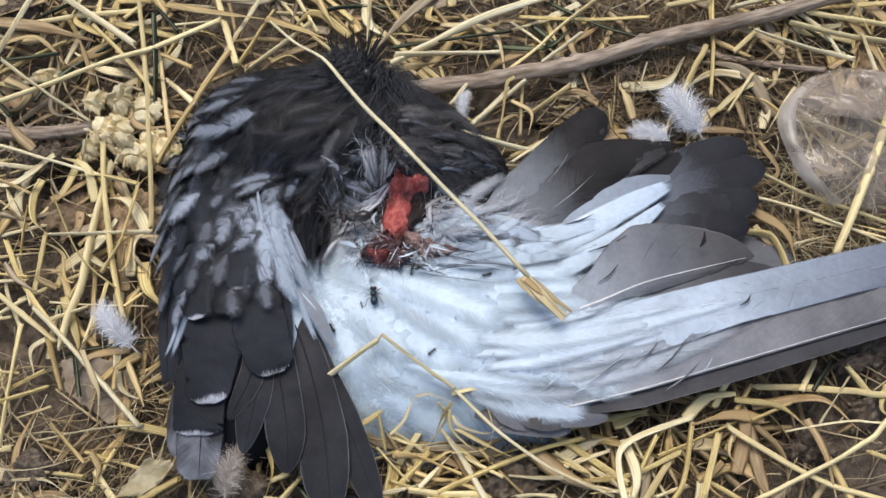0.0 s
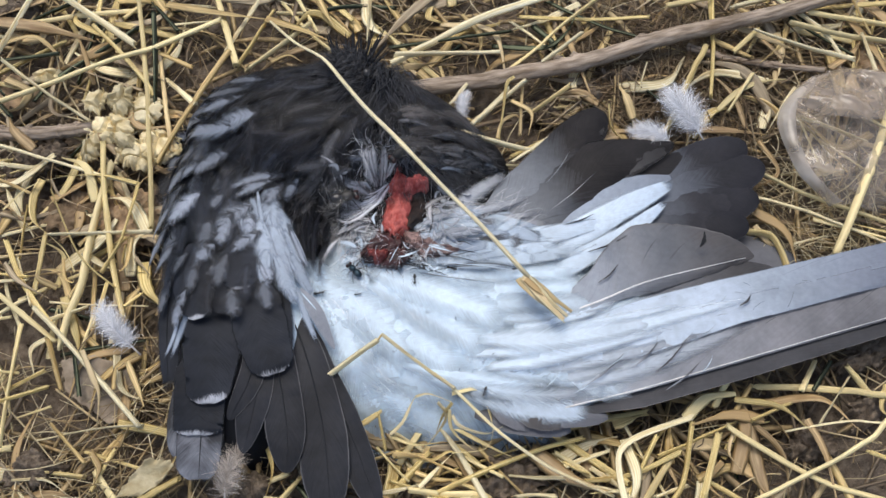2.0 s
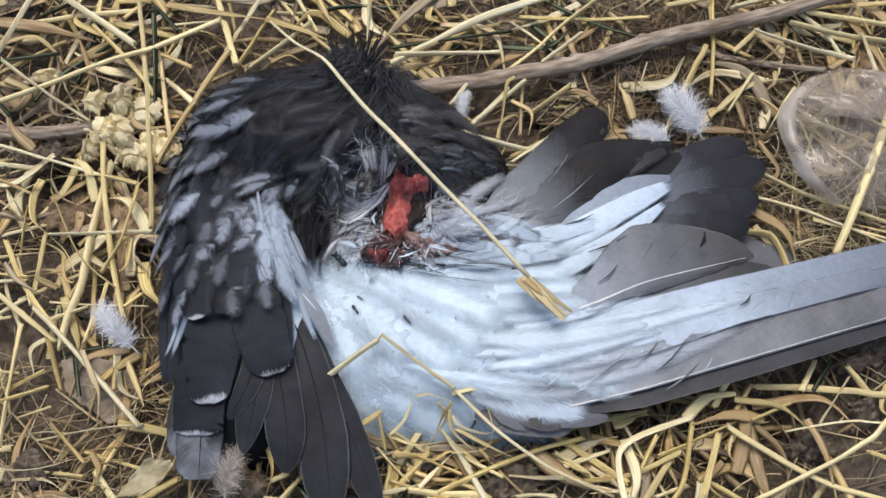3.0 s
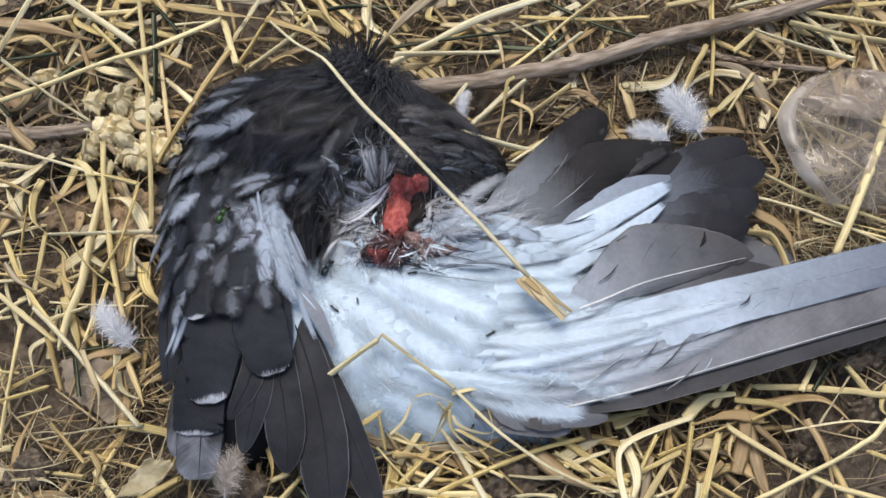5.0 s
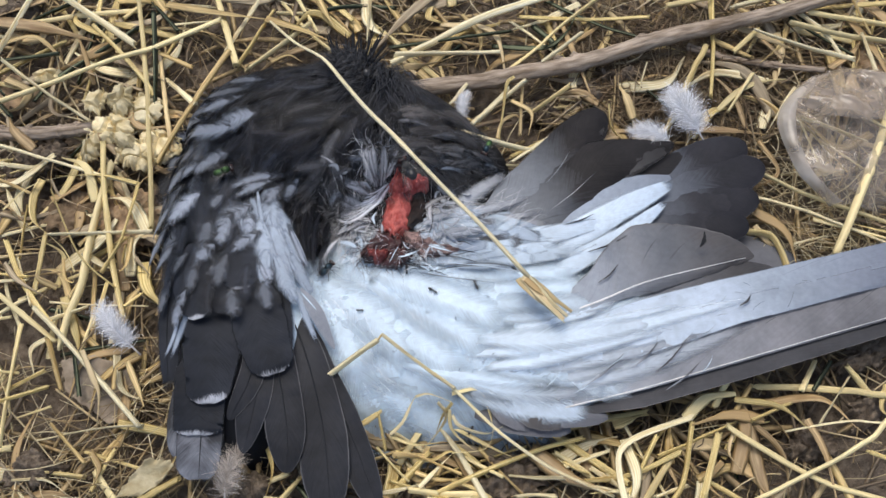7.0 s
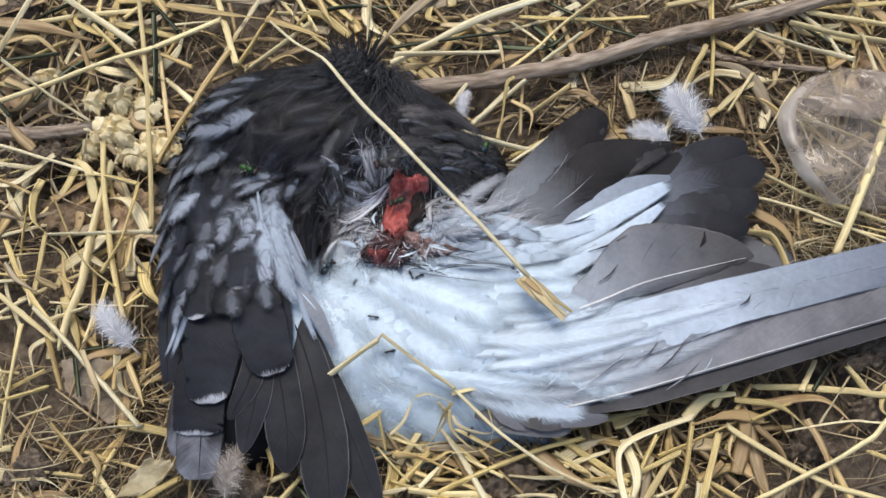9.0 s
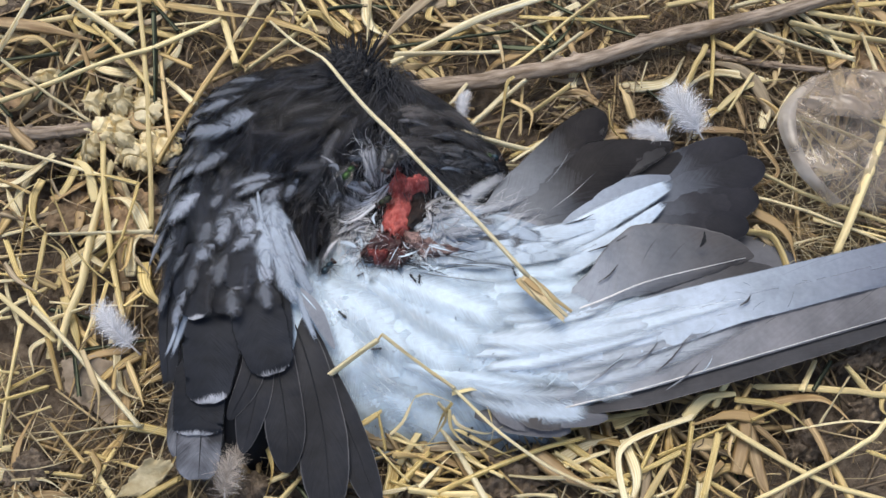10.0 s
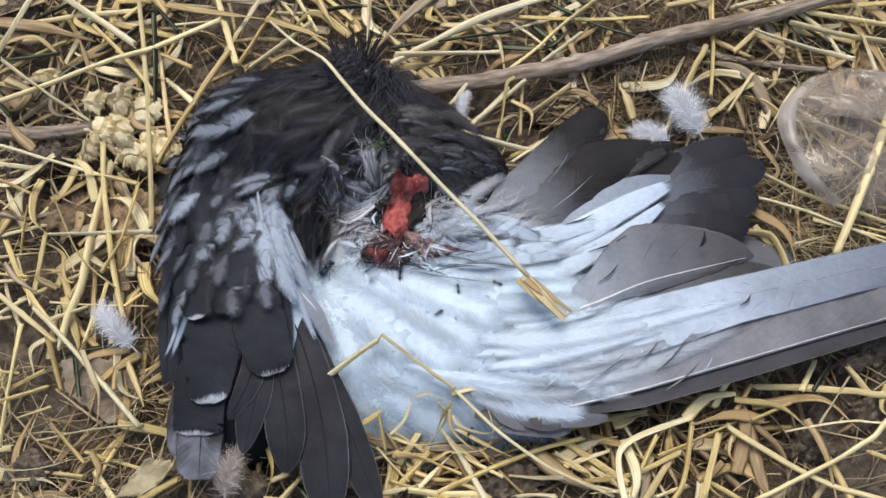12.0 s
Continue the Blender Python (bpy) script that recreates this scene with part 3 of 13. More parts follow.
def stalk(pts, r, mat, r1=None, label=""):
    """A hollow straw with swollen nodes and a cut end."""
    count[0] += 1
    rng = random.Random(count[0])
    r1 = r if r1 is None else r1
    node = rng.uniform(0.25, 0.8)

    def size(s):
        w = r + (r1 - r) * s
        w *= 1 + 0.22 * math.exp(-((s - node) / 0.016) ** 2) + 0.05 * math.sin(s * 9 + count[0])
        return w, w * 0.82
    flatn = rng.uniform(0.55, 0.95)

    def size2(s):
        a, b = size(s)
        return a * (1.06 - 0.06 * flatn), b * flatn
    q = spline(pts, 9)
    length = sum(np.linalg.norm(q[i + 1] - q[i]) for i in range(8))
    for i in range(1, 8):
        q[i] = q[i] + np.array([rng.gauss(0, 1), rng.gauss(0, 1), rng.gauss(0, 0.6)]) * min(0.00016, length * 0.0018)
    V, F, U = sweep(q, 34, REED, size2, rng.uniform(-1.5, 1.5), rng.uniform(0, 3), cap=False)
    m = len(REED)
    for base in (0, len(V) - m):
        axis = np.array(V[m]) - V[0] if base == 0 else np.array(V[-m]) - V[-2 * m]
        axis = axis / (np.linalg.norm(axis) + 1e-9)
        for j in range(m):
            V[base + j] = V[base + j] + axis * rng.gauss(0, 0.45) * r
    nv = len(V)
    for end, base in ((0, 0), (1, nv - m)):
        c = sum((np.array(V[base + j]) for j in range(m)), np.zeros(3)) / m
        inner = [c + (V[base + j] - c) * 0.62 for j in range(m)]
        k0 = len(V)
        axis = (np.array(V[m]) - V[0]) if end == 0 else (np.array(V[nv - 2 * m]) - V[nv - m])
        axis = axis / (np.linalg.norm(axis) + 1e-9)
        V.extend(inner)
        V.extend([q + axis * r * 1.6 for q in inner])
        U.extend([(j / m, 0) for j in range(m)] * 2)
        for j in range(m):
            k = (j + 1) % m
            F.append((base + j, base + k, k0 + k, k0 + j))
            F.append((k0 + j, k0 + k, k0 + m + k, k0 + m + j))
        F.append(tuple(k0 + m + j for j in range(m)))
    ob = part("straw_stalk", mesh_of("straw_stalk", V, F, [mat], uvs=U))
    return tagged(ob, label or STALK_LABEL[mat], "straw", "straw stalks")


def blade(pts, w, mat, twist=None, label="", taper=0.25):
    """A folded, curling dry grass blade."""
    count[0] += 1
    rng = random.Random(count[0])
    tw = rng.uniform(-1.6, 1.6) if twist is None else twist

    def size(s):
        a = w * (0.55 + 0.45 * math.sin(math.pi * min(1, s * 1.1 + 0.25))) * (1 - (1 - taper) * max(0, s - 0.55) / 0.45)
        a *= 1 + 0.05 * math.sin(s * 17 + count[0]) + 0.03 * math.sin(s * 41 + 2 * count[0])
        return a, max(0.00025, a * 0.28)
    V, F, U = sweep(pts, 34, LENS, size, tw, rng.uniform(-0.35, 0.35))
    ob = part("grass_blade", mesh_of("grass_blade", V, F, [mat], uvs=U))
    return tagged(ob, label or BLADE_LABEL[mat], "dry grass", "dry grass blades")


# the lie of the bird: domes for neck, folded wing, belly, spread wing and head
DOMES = [
    (-0.0517, 0.0521, 0.075, 0.043, -6, 0.044, 2.6),
    (-0.0906, -0.0198, 0.0442, 0.1032, 3, 0.032, 3.0),
    (0.0027, -0.0356, 0.0804, 0.0596, -4, 0.03, 2.6),
    (0.1024, -0.0205, 0.1393, 0.0573, 8, 0.013, 4.0),
    (-0.0352, 0.0719, 0.0281, 0.0215, 0, 0.04, 2.2),
    (0.0052, 0.0499, 0.0321, 0.0166, -34, 0.028, 2.4),
]


def lie(x, y, weights=None):
    s = 0.0
    for i, (cx, cy, a, b, ang, h, p) in enumerate(DOMES):
        q = radians(ang)
        dx, dy = x - cx, y - cy
        r = math.sqrt(((dx * math.cos(q) + dy * math.sin(q)) / a) ** 2 + ((-dx * math.sin(q) + dy * math.cos(q)) / b) ** 2)
        if r < 1:
            z = (h * (1 - r ** p) ** 0.6) ** 4
            s += z
            if weights is not None:
                weights[i] = z
    return s ** 0.25


# how the plumage runs: place and direction
FLOW = [
    (-0.0425, 0.1118, 0.05, 1.00),
    (-0.0586, 0.0691, -1.00, 0.02),
    (-0.047, 0.0494, -0.98, -0.18),
    (-0.0875, 0.065, -0.85, -0.52),
    (-0.1156, 0.0498, -0.43, -0.90),
    (-0.1229, -0.0004, 0.15, -0.99),
    (-0.0949, -0.0101, 0.20, -0.98),
    (-0.0789, -0.0565, 0.16, -0.99),
    (-0.0618, 0.0313, -0.81, -0.59),
    (-0.0088, 0.0529, 0.78, -0.63),
    (0.0174, 0.0377, 0.98, -0.20),
    (-0.034, 0.0293, 0.10, -0.99),
    (-0.0543, -0.0076, -0.09, -1.00),
    (-0.0751, -0.0124, 0.36, -0.93),
    (-0.04, -0.0344, 0.48, -0.88),
    (-0.0201, -0.0483, 0.86, -0.50),
    (0.0281, -0.0356, 1.00, -0.01),
    (0.0786, -0.0426, 0.96, 0.26),
    (0.0038, -0.0741, 0.98, -0.18),
    (-0.0343, -0.0725, 0.61, -0.79),
    (0.0296, 0.0002, 0.89, 0.45),
    (0.0599, 0.0423, 0.75, 0.66),
    (0.1557, -0.0288, 0.97, 0.25),
    (0.1021, -0.0625, 0.97, 0.25),
]


def flow(x, y):
    sx = sy = 0.0
    for px, py, dx, dy in FLOW:
        w = 1 / (1e-6 + (x - px) ** 2 + (y - py) ** 2) ** 1.5
        sx += dx * w
        sy += dy * w
    l = math.hypot(sx, sy) + 1e-12
    return sx / l, sy / l


def feather(name, parent, base, tip, width, mat, lift0, lift1, bend=0.0, camber=0.10, fray=0.35, blunt=0.5, shaft="shaft_dark",
            shaft_r=0.00035, skew=0.0, label="", flat=None, seed=0, nl=84, gaps=0, fringe=0.03, sag=0.0, wave=0.0):
    """One contour or flight feather lying on the bird: cambered vane, frayed rim of barbs, raised shaft."""
    rng = random.Random(seed * 7919 + 13)
    bx, by = base
    tx, ty = tip
    dx, dy = tx - bx, ty - by
    L = math.hypot(dx, dy)
    ex, ey = dx / L, dy / L
    nx, ny = -ey, ex
    half = (-1.0, -0.86, -0.5, -0.16, 0.0, 0.16, 0.5, 0.86, 1.0)
    V, F, U, slots = [], [], [], []
    m = len(half)
    splits = [(rng.uniform(0.4, 0.9), rng.choice((-1, 1)), rng.uniform(0.25, 0.5)) for _ in range(gaps)]
    ph = rng.uniform(0, 6.3)

    def ground(x, y):
        if flat is None:
            return lie(x, y)
        f = ((x - bx) * ex + (y - by) * ey) / L
        return flat[0] + (flat[1] - flat[0]) * f + sag * math.sin(math.pi * min(1, max(0, f)))

    def axis(s):
        o = bend * L * math.sin(math.pi * s)
        return bx + dx * s + nx * o, by + dy * s + ny * o

    def prof(s):
        q = max(0.0, (s - (1 - blunt)) / blunt)
        return min(1.0, 0.12 + 2.4 * s) ** 0.8 * math.sqrt(max(0.0025, 1 - q * q))
    for i in range(nl):
        s = 1 - (1 - i / (nl - 1)) ** 1.5
        p = prof(s)
        end = max(0.0, (s - (1 - blunt)) / blunt) ** 2
        barbs = {-1.0: rng.random() * (1.0 if i % 2 else 0.25), 1.0: rng.random() * (0.25 if i % 2 else 1.0)}
        for k in half:
            w = width / 2 * p * k * ((1 + skew) if k > 0 else (1 - skew))
            fwd = 0.0
            if abs(k) == 1.0:
                ext = fringe * width * barbs[k] * (0.35 + 0.65 * s) * (1 + 0.6 * fray)
                for gs, gside, deep in splits:
                    if gside == k and abs(s - gs) < 0.025:
                        ext = -deep * width * 0.5 * p
                w += k * ext * (1 - 0.8 * end)
                fwd = ext * (0.9 + 0.6 * end)
            cx, cy = axis(s)
            x, y = cx + nx * w + ex * fwd, cy + ny * w + ey * fwd
            z = ground(x, y) + lift0 + (lift1 - lift0) * s + camber * width * (1 - k * k) * 0.5 * min(1.0, 0.3 + 1.9 * s)
            z += wave * width * math.sin(5.5 * s + 1.7 * k + ph) * abs(k) + rng.uniform(-1, 1) * 0.00006
            V.append((x, y, z))
            U.append((s, (k + 1) / 2))
    for i in range(nl - 1):
        for j in range(m - 1):
            F.append((i * m + j, i * m + j + 1, (i + 1) * m + j + 1, (i + 1) * m + j))
            slots.append(0)
    if shaft:
        k0, ns = len(V), 12
        for i in range(ns):
            s = i / (ns - 1) * 0.97
            cx, cy = axis(s)
            z = ground(cx, cy) + lift0 + (lift1 - lift0) * s + camber * width * 0.5 * min(1.0, 0.30 + 1.9 * s)
            r = shaft_r * (1.15 - s)
            for a, h in ((-1, -0.2), (0, 1.1), (1, -0.2)):
                V.append((cx + nx * r * a, cy + ny * r * a, z + r * h))
                U.append((s, 0.5))
        for i in range(ns - 1):
            for j in range(2):
                a = k0 + i * 3 + j
                F.append((a, a + 1, a + 4, a + 3))
                slots.append(1)
    mats = [mat, shaft] if shaft else [mat]
    return part(name, mesh_of(name, V, F, mats, uvs=U, slots=slots), parent, label)


def vane(name, parent, axis, left, right, mat, lift=None, shaft=None, shaft_r=0.0004, blunt=0.25, camber=0.08, fringe=0.02,
         rise=0.0, wave=0.0006, nl=60, gaps=0, label="", seed=0):
    """One feather along a bent shaft, with its two webs shaped apart; without heights in its axis it lies on the bird's body."""
    rng = random.Random(seed * 7727 + 5)
    line = spline(axis, 41)
    cols = (-1.0, -0.93, -0.72, -0.48, -0.22, 0.0, 0.22, 0.48, 0.72, 0.93, 1.0)
    m = len(cols)
    reach = np.linspace(0, 1, len(left)), np.linspace(0, 1, len(right))
    slits = [(rng.uniform(0.35, 0.95), rng.choice((-1.0, 1.0)), rng.uniform(0.2, 0.6)) for _ in range(gaps)]
    length = sum(math.hypot(*(line[i + 1] - line[i])[:2]) for i in range(40))

    def at(s):
        q = min(s * 40, 39.999)
        k = int(q)
        p = line[k] + (line[k + 1] - line[k]) * (q - k)
        e = line[min(k + 2, 40)] - line[max(k - 1, 0)]
        h = math.hypot(e[0], e[1]) + 1e-9
        return p, e[0] / h, e[1] / h

    def height(p, x, y, s):
        if lift is None:
            return p[2] + rise * s
        return max(lie(x, y), 0.5 * lie(p[0], p[1])) + lift + rise * s
    V, F, U, slots = [], [], [], []
    for i in range(nl):
        s = 1 - (1 - i / (nl - 1)) ** 1.6
        p, ex, ey = at(s)
        q = max(0.0, (s - (1 - blunt)) / blunt)
        wide = min(1.0, 0.2 + 3.2 * s) * math.sqrt(max(0.002, 1 - q * q))
        hl, hr = float(np.interp(s, reach[0], left)) * wide, float(np.interp(s, reach[1], right)) * wide
        jag = {-1.0: rng.random() * (1.0 if i % 2 else 0.3), 1.0: rng.random() * (0.3 if i % 2 else 1.0)}
        for k in cols:
            w = k * (hl if k > 0 else hr)
            fwd = 0.10 * abs(w)
            if abs(k) == 1.0:
                ext = fringe * (hl + hr + 0.002) * jag[k] * (0.4 + 0.6 * s)
                for gs, side, deep in slits:
                    if side == k and abs(s - gs) < 0.018:
                        ext = -deep * abs(w)
                w += k * ext * (1 - 0.8 * q * q)
                fwd += ext * (0.8 + 0.8 * q)
            fwd *= 1 - 0.6 * q
            x, y = p[0] - ey * w + ex * fwd, p[1] + ex * w + ey * fwd
            z = height(p, x, y, s) + camber * (hl + hr) * (1 - k * k) * min(1.0, 0.3 + 1.9 * s)
            z += wave * (noise.noise(Vector((x * 70, y * 70, seed))) + 0.5 * noise.noise(Vector((s * length * 260, k * 1.5, seed + 3)))) * (0.3 + 0.7 * abs(k))
            V.append((x, y, z))
            U.append((s, (k + 1) / 2))
    for i in range(nl - 1):
        for j in range(m - 1):
            F.append((i * m + j, i * m + j + 1, (i + 1) * m + j + 1, (i + 1) * m + j))
            slots.append(0)
    if shaft:
        k0, ns = len(V), 18
        for i in range(ns):
            s = i / (ns - 1) * 0.97
            p, ex, ey = at(s)
            hl, hr = float(np.interp(s, reach[0], left)), float(np.interp(s, reach[1], right))
            z = height(p, p[0], p[1], s) + camber * (hl + hr) * min(1.0, 0.3 + 1.9 * s) + 0.0002
            r = shaft_r * (1.12 - s)
            for a, h in ((-1, -0.4), (-0.6, 0.7), (0.6, 0.7), (1, -0.4)):
                V.append((p[0] - ey * r * a, p[1] + ex * r * a, z + r * h))
                U.append((s, 0.5))
        for i in range(ns - 1):
            for j in range(3):
                a = k0 + i * 4 + j
                F.append((a, a + 1, a + 5, a + 4))
                slots.append(1)
    mats = [mat, shaft] if shaft else [mat]
    return part(name, mesh_of(name, V, F, mats, uvs=U, slots=slots), parent, label)


def tufts(name, parent, mat, places, length, width, lift, wild, seed, curl=0.3, up=0.0, label="", clump=0.5, level=None):
    """Many fine loose barbs lying in clumps along the flow of the plumage."""
    rng = random.Random(seed)
    V, F = [], []
    for x, y in places:
        fx, fy = flow(x, y)
        drift = noise.noise(Vector((x * 110, y * 110, seed)))
        a = math.atan2(fy, fx) + rng.gauss(0, wild) + clump * 2 * drift
        l = length * rng.uniform(0.5, 1.4)
        w = width * rng.uniform(0.6, 1.3)
        c = rng.gauss(0, curl) - clump * drift
        rise = lift * rng.uniform(0.3, 1.3) * (1 + 1.2 * noise.noise(Vector((x * 150, y * 150, seed + 5)))) + up * rng.uniform(0.2, 1.0)
        k = len(V)
        px, py = x, y
        z0 = lie(x, y)
        for i in range(5):
            s = i / 4
            if i:
                a += c / 4
                px += math.cos(a) * l / 4
                py += math.sin(a) * l / 4
            z = (max(lie(px, py), z0 * 0.8) if level is None else level) + lift * 0.4 + rise * math.sin(s * 2.6)
            ww = w * (1 - s * 0.85) * (0.5 + min(0.5, s * 2))
            V.append((px - math.sin(a) * ww, py + math.cos(a) * ww, z))
            V.append((px, py, z + ww * 0.7))
            V.append((px + math.sin(a) * ww, py - math.cos(a) * ww, z))
        for i in range(4):
            for j in range(2):
                q = k + i * 3 + j
                F.append((q, q + 1, q + 4, q + 3))
    ob = part(name, mesh_of(name, V, F, [mat]), parent, label)
    ob["kind"] = "stuff"
    return ob


def scatter(seed, n, cx, cy, rx, ry, turn=0.0):
    rng = random.Random(seed)
    out = []
    q = radians(turn)
    while len(out) < n:
        a, b = rng.uniform(-1, 1), rng.uniform(-1, 1)
        if a * a + b * b < 1:
            out.append((cx + a * rx * math.cos(q) - b * ry * math.sin(q), cy + a * rx * math.sin(q) + b * ry * math.cos(q)))
    return out


# ---- ground ----
def graded(half, step, far):
    inner = list(np.arange(-half, half + step / 2, step))
    out, d, p = [], step, half
    while p < far:
        d *= 1.35
        p += d
        out.append(p)
    return [-q for q in reversed(out)] + inner + out


def soil_height(x, y):
    near = math.exp(-max(0, math.hypot(x, y) - 0.5) * 1.5)
    z = 0.010 * noise.noise(Vector((x * 9, y * 9, 3.1))) + 0.005 * noise.noise(Vector((x * 31, y * 31, 7.7)))
    c = noise.noise(Vector((x * 95, y * 95, 1.3)))
    z += 0.0028 * c + 0.0012 * abs(noise.noise(Vector((x * 230, y * 230, 5.0))))
    return z * near - 0.008


def build_ground():
    xs = graded(0.33, 0.0026, 60)
    ys = graded(0.24, 0.0026, 60)
    V = [(x, y, soil_height(x, y)) for y in ys for x in xs]
    n = len(xs)
    F = [(j * n + i, j * n + i + 1, (j + 1) * n + i + 1, (j + 1) * n + i) for j in range(len(ys) - 1) for i in range(n - 1)]
    tagged(part("ground", mesh_of("ground", V, F, ["soil"])), "brown dry crumbly soil under straw litter", "ground", kind="structure")


def fibres(name, label, mat, n, seed, lmin, lmax, rmin, rmax, zmin, zmax, spread=(0.56, 0.46), curl=0.5, at=(0.0, 0.015)):
    """Loose broken straw and grass fibres, past counting."""
    rng = random.Random(seed)
    V, F = [], []
    for _ in range(int(n * 3.0)):
        x, y = rng.uniform(-1, 1) * spread[0] + at[0], rng.uniform(-1, 1) * spread[1] + at[1]
        if rng.random() > math.exp(-max(0.0, abs(x) - 0.27, abs(y - 0.015) - 0.19) / 0.07):
            continue
        if rng.random() > 0.85 + 1.1 * noise.noise(Vector((x * 14, y * 14, 21.0))):
            continue
        if (x > 0.150 and y < -0.06 and rng.random() < 0.88) or (x < -0.13 and abs(y) < 0.06 and rng.random() < 0.72) or (mat != "litter_dark" and 0.095 < x < 0.155 and 0.066 < y < 0.112 and rng.random() < 0.65):
            continue
        l, r = rng.uniform(lmin, lmax) * rng.uniform(0.4, 1), rng.uniform(rmin, rmax)
        a = rng.uniform(0, math.tau)
        c = rng.gauss(0, curl)
        z = rng.uniform(zmin, zmax) * rng.uniform(0.2, 1)
        tilt = rng.gauss(0, 0.10) * l
        k = len(V)
        flatn = rng.uniform(0.3, 1.0)
        a -= c / 2
        for i in range(6):
            s = i / 5
            if i:
                a += c / 5
                x += math.cos(a) * l / 5
                y += math.sin(a) * l / 5
            zz = z + tilt * (s - 0.5) + 0.0025 * math.sin(s * 3.1)
            w = r * (1 - 0.3 * s)
            for p, q in ((-1, 0), (0, 1), (1, 0), (0, -1)):
                V.append((x - math.sin(a) * w * p, y + math.cos(a) * w * p, zz + w * q * flatn))
        for i in range(5):
            for j in range(4):
                e = k + i * 4
                F.append((e + j, e + (j + 1) % 4, e + 4 + (j + 1) % 4, e + 4 + j))
    tagged(part(name, mesh_of(name, V, F, [mat])), label, "straw litter", kind="stuff")


def crumbs():
    """Small crumbs of soil."""
    rng = random.Random(41)
    bm = bmesh.new()
    base = [(1, 0, 0), (-1, 0, 0), (0, 1, 0), (0, -1, 0), (0, 0, 1), (0, 0, -1)]
    fs = [(0, 2, 4), (2, 1, 4), (1, 3, 4), (3, 0, 4), (2, 0, 5), (1, 2, 5), (3, 1, 5), (0, 3, 5)]
    V, F = [], []
    for _ in range(2600):
        x, y = rng.uniform(-0.3, 0.3), rng.uniform(-0.2, 0.24)
        r = rng.uniform(0.0006, 0.0022) * rng.uniform(0.5, 1.3)
        z = soil_height(x, y) + r * 0.4
        k = len(V)
        for b in base:
            V.append((x + b[0] * r * rng.uniform(0.6, 1.3), y + b[1] * r * rng.uniform(0.6, 1.3), z + b[2] * r * rng.uniform(0.5, 1.1)))
        F.extend(tuple(k + q for q in f) for f in fs)
    bm.free()
    tagged(part("soil_crumbs", mesh_of("soil_crumbs", V, F, ["soil"], smooth=False)), "loose brown crumbs of dry soil", "soil", kind="stuff")


build_ground()
crumbs()
fibres("fine_litter", "fine broken brown grass litter on soil", "litter_dark", 9000, 3, 0.008, 0.05, 0.0001, 0.0004, -0.008, 0.001, curl=0.9)
fibres("straw_litter", "tangled broken golden straw bits on soil", "litter", 4000, 5, 0.02, 0.08, 0.00012, 0.0006, -0.006, 0.005, curl=0.7)
fibres("pale_litter", "thin bleached grass stems strewn over soil", "litter_pale", 1000, 7, 0.02, 0.09, 0.00012, 0.0005, -0.003, 0.008, curl=0.8)
fibres("broken_straw", "short flattened lengths of broken golden straw", "litter", 1500, 6, 0.03, 0.10, 0.0007, 0.0019, -0.006, 0.004, curl=0.4)
fibres("chaff", "thin curly bits of golden chaff", "litter", 2100, 8, 0.006, 0.045, 0.00012, 0.0005, -0.004, 0.008, curl=2.2)
fibres("dry_grass", "fine pale hair-like dry grass lying on the soil", "litter_pale", 130, 9, 0.02, 0.06, 0.00010, 0.0003, 0.0, 0.010, (0.062, 0.045), 0.6, (-0.168, -0.103))
fibres("dry_grass", "fine golden dry grass lying on the soil", "litter", 120, 10, 0.015, 0.05, 0.00015, 0.0005, 0.0, 0.010, (0.062, 0.045), 0.9, (-0.168, -0.103))
fibres("dry_grass", "fine pale dry grass beneath the wing tip", "litter_pale", 130, 11, 0.02, 0.05, 0.00010, 0.0003, 0.0, 0.009, (0.05, 0.03), 0.5, (0.195, 0.02))
fibres("dry_grass", "fine brown dry grass in front of the twig", "litter_dark", 300, 12, 0.02, 0.05, 0.00012, 0.0004, 0.0, 0.007, (0.05, 0.03), 0.5, (0.115, 0.10))


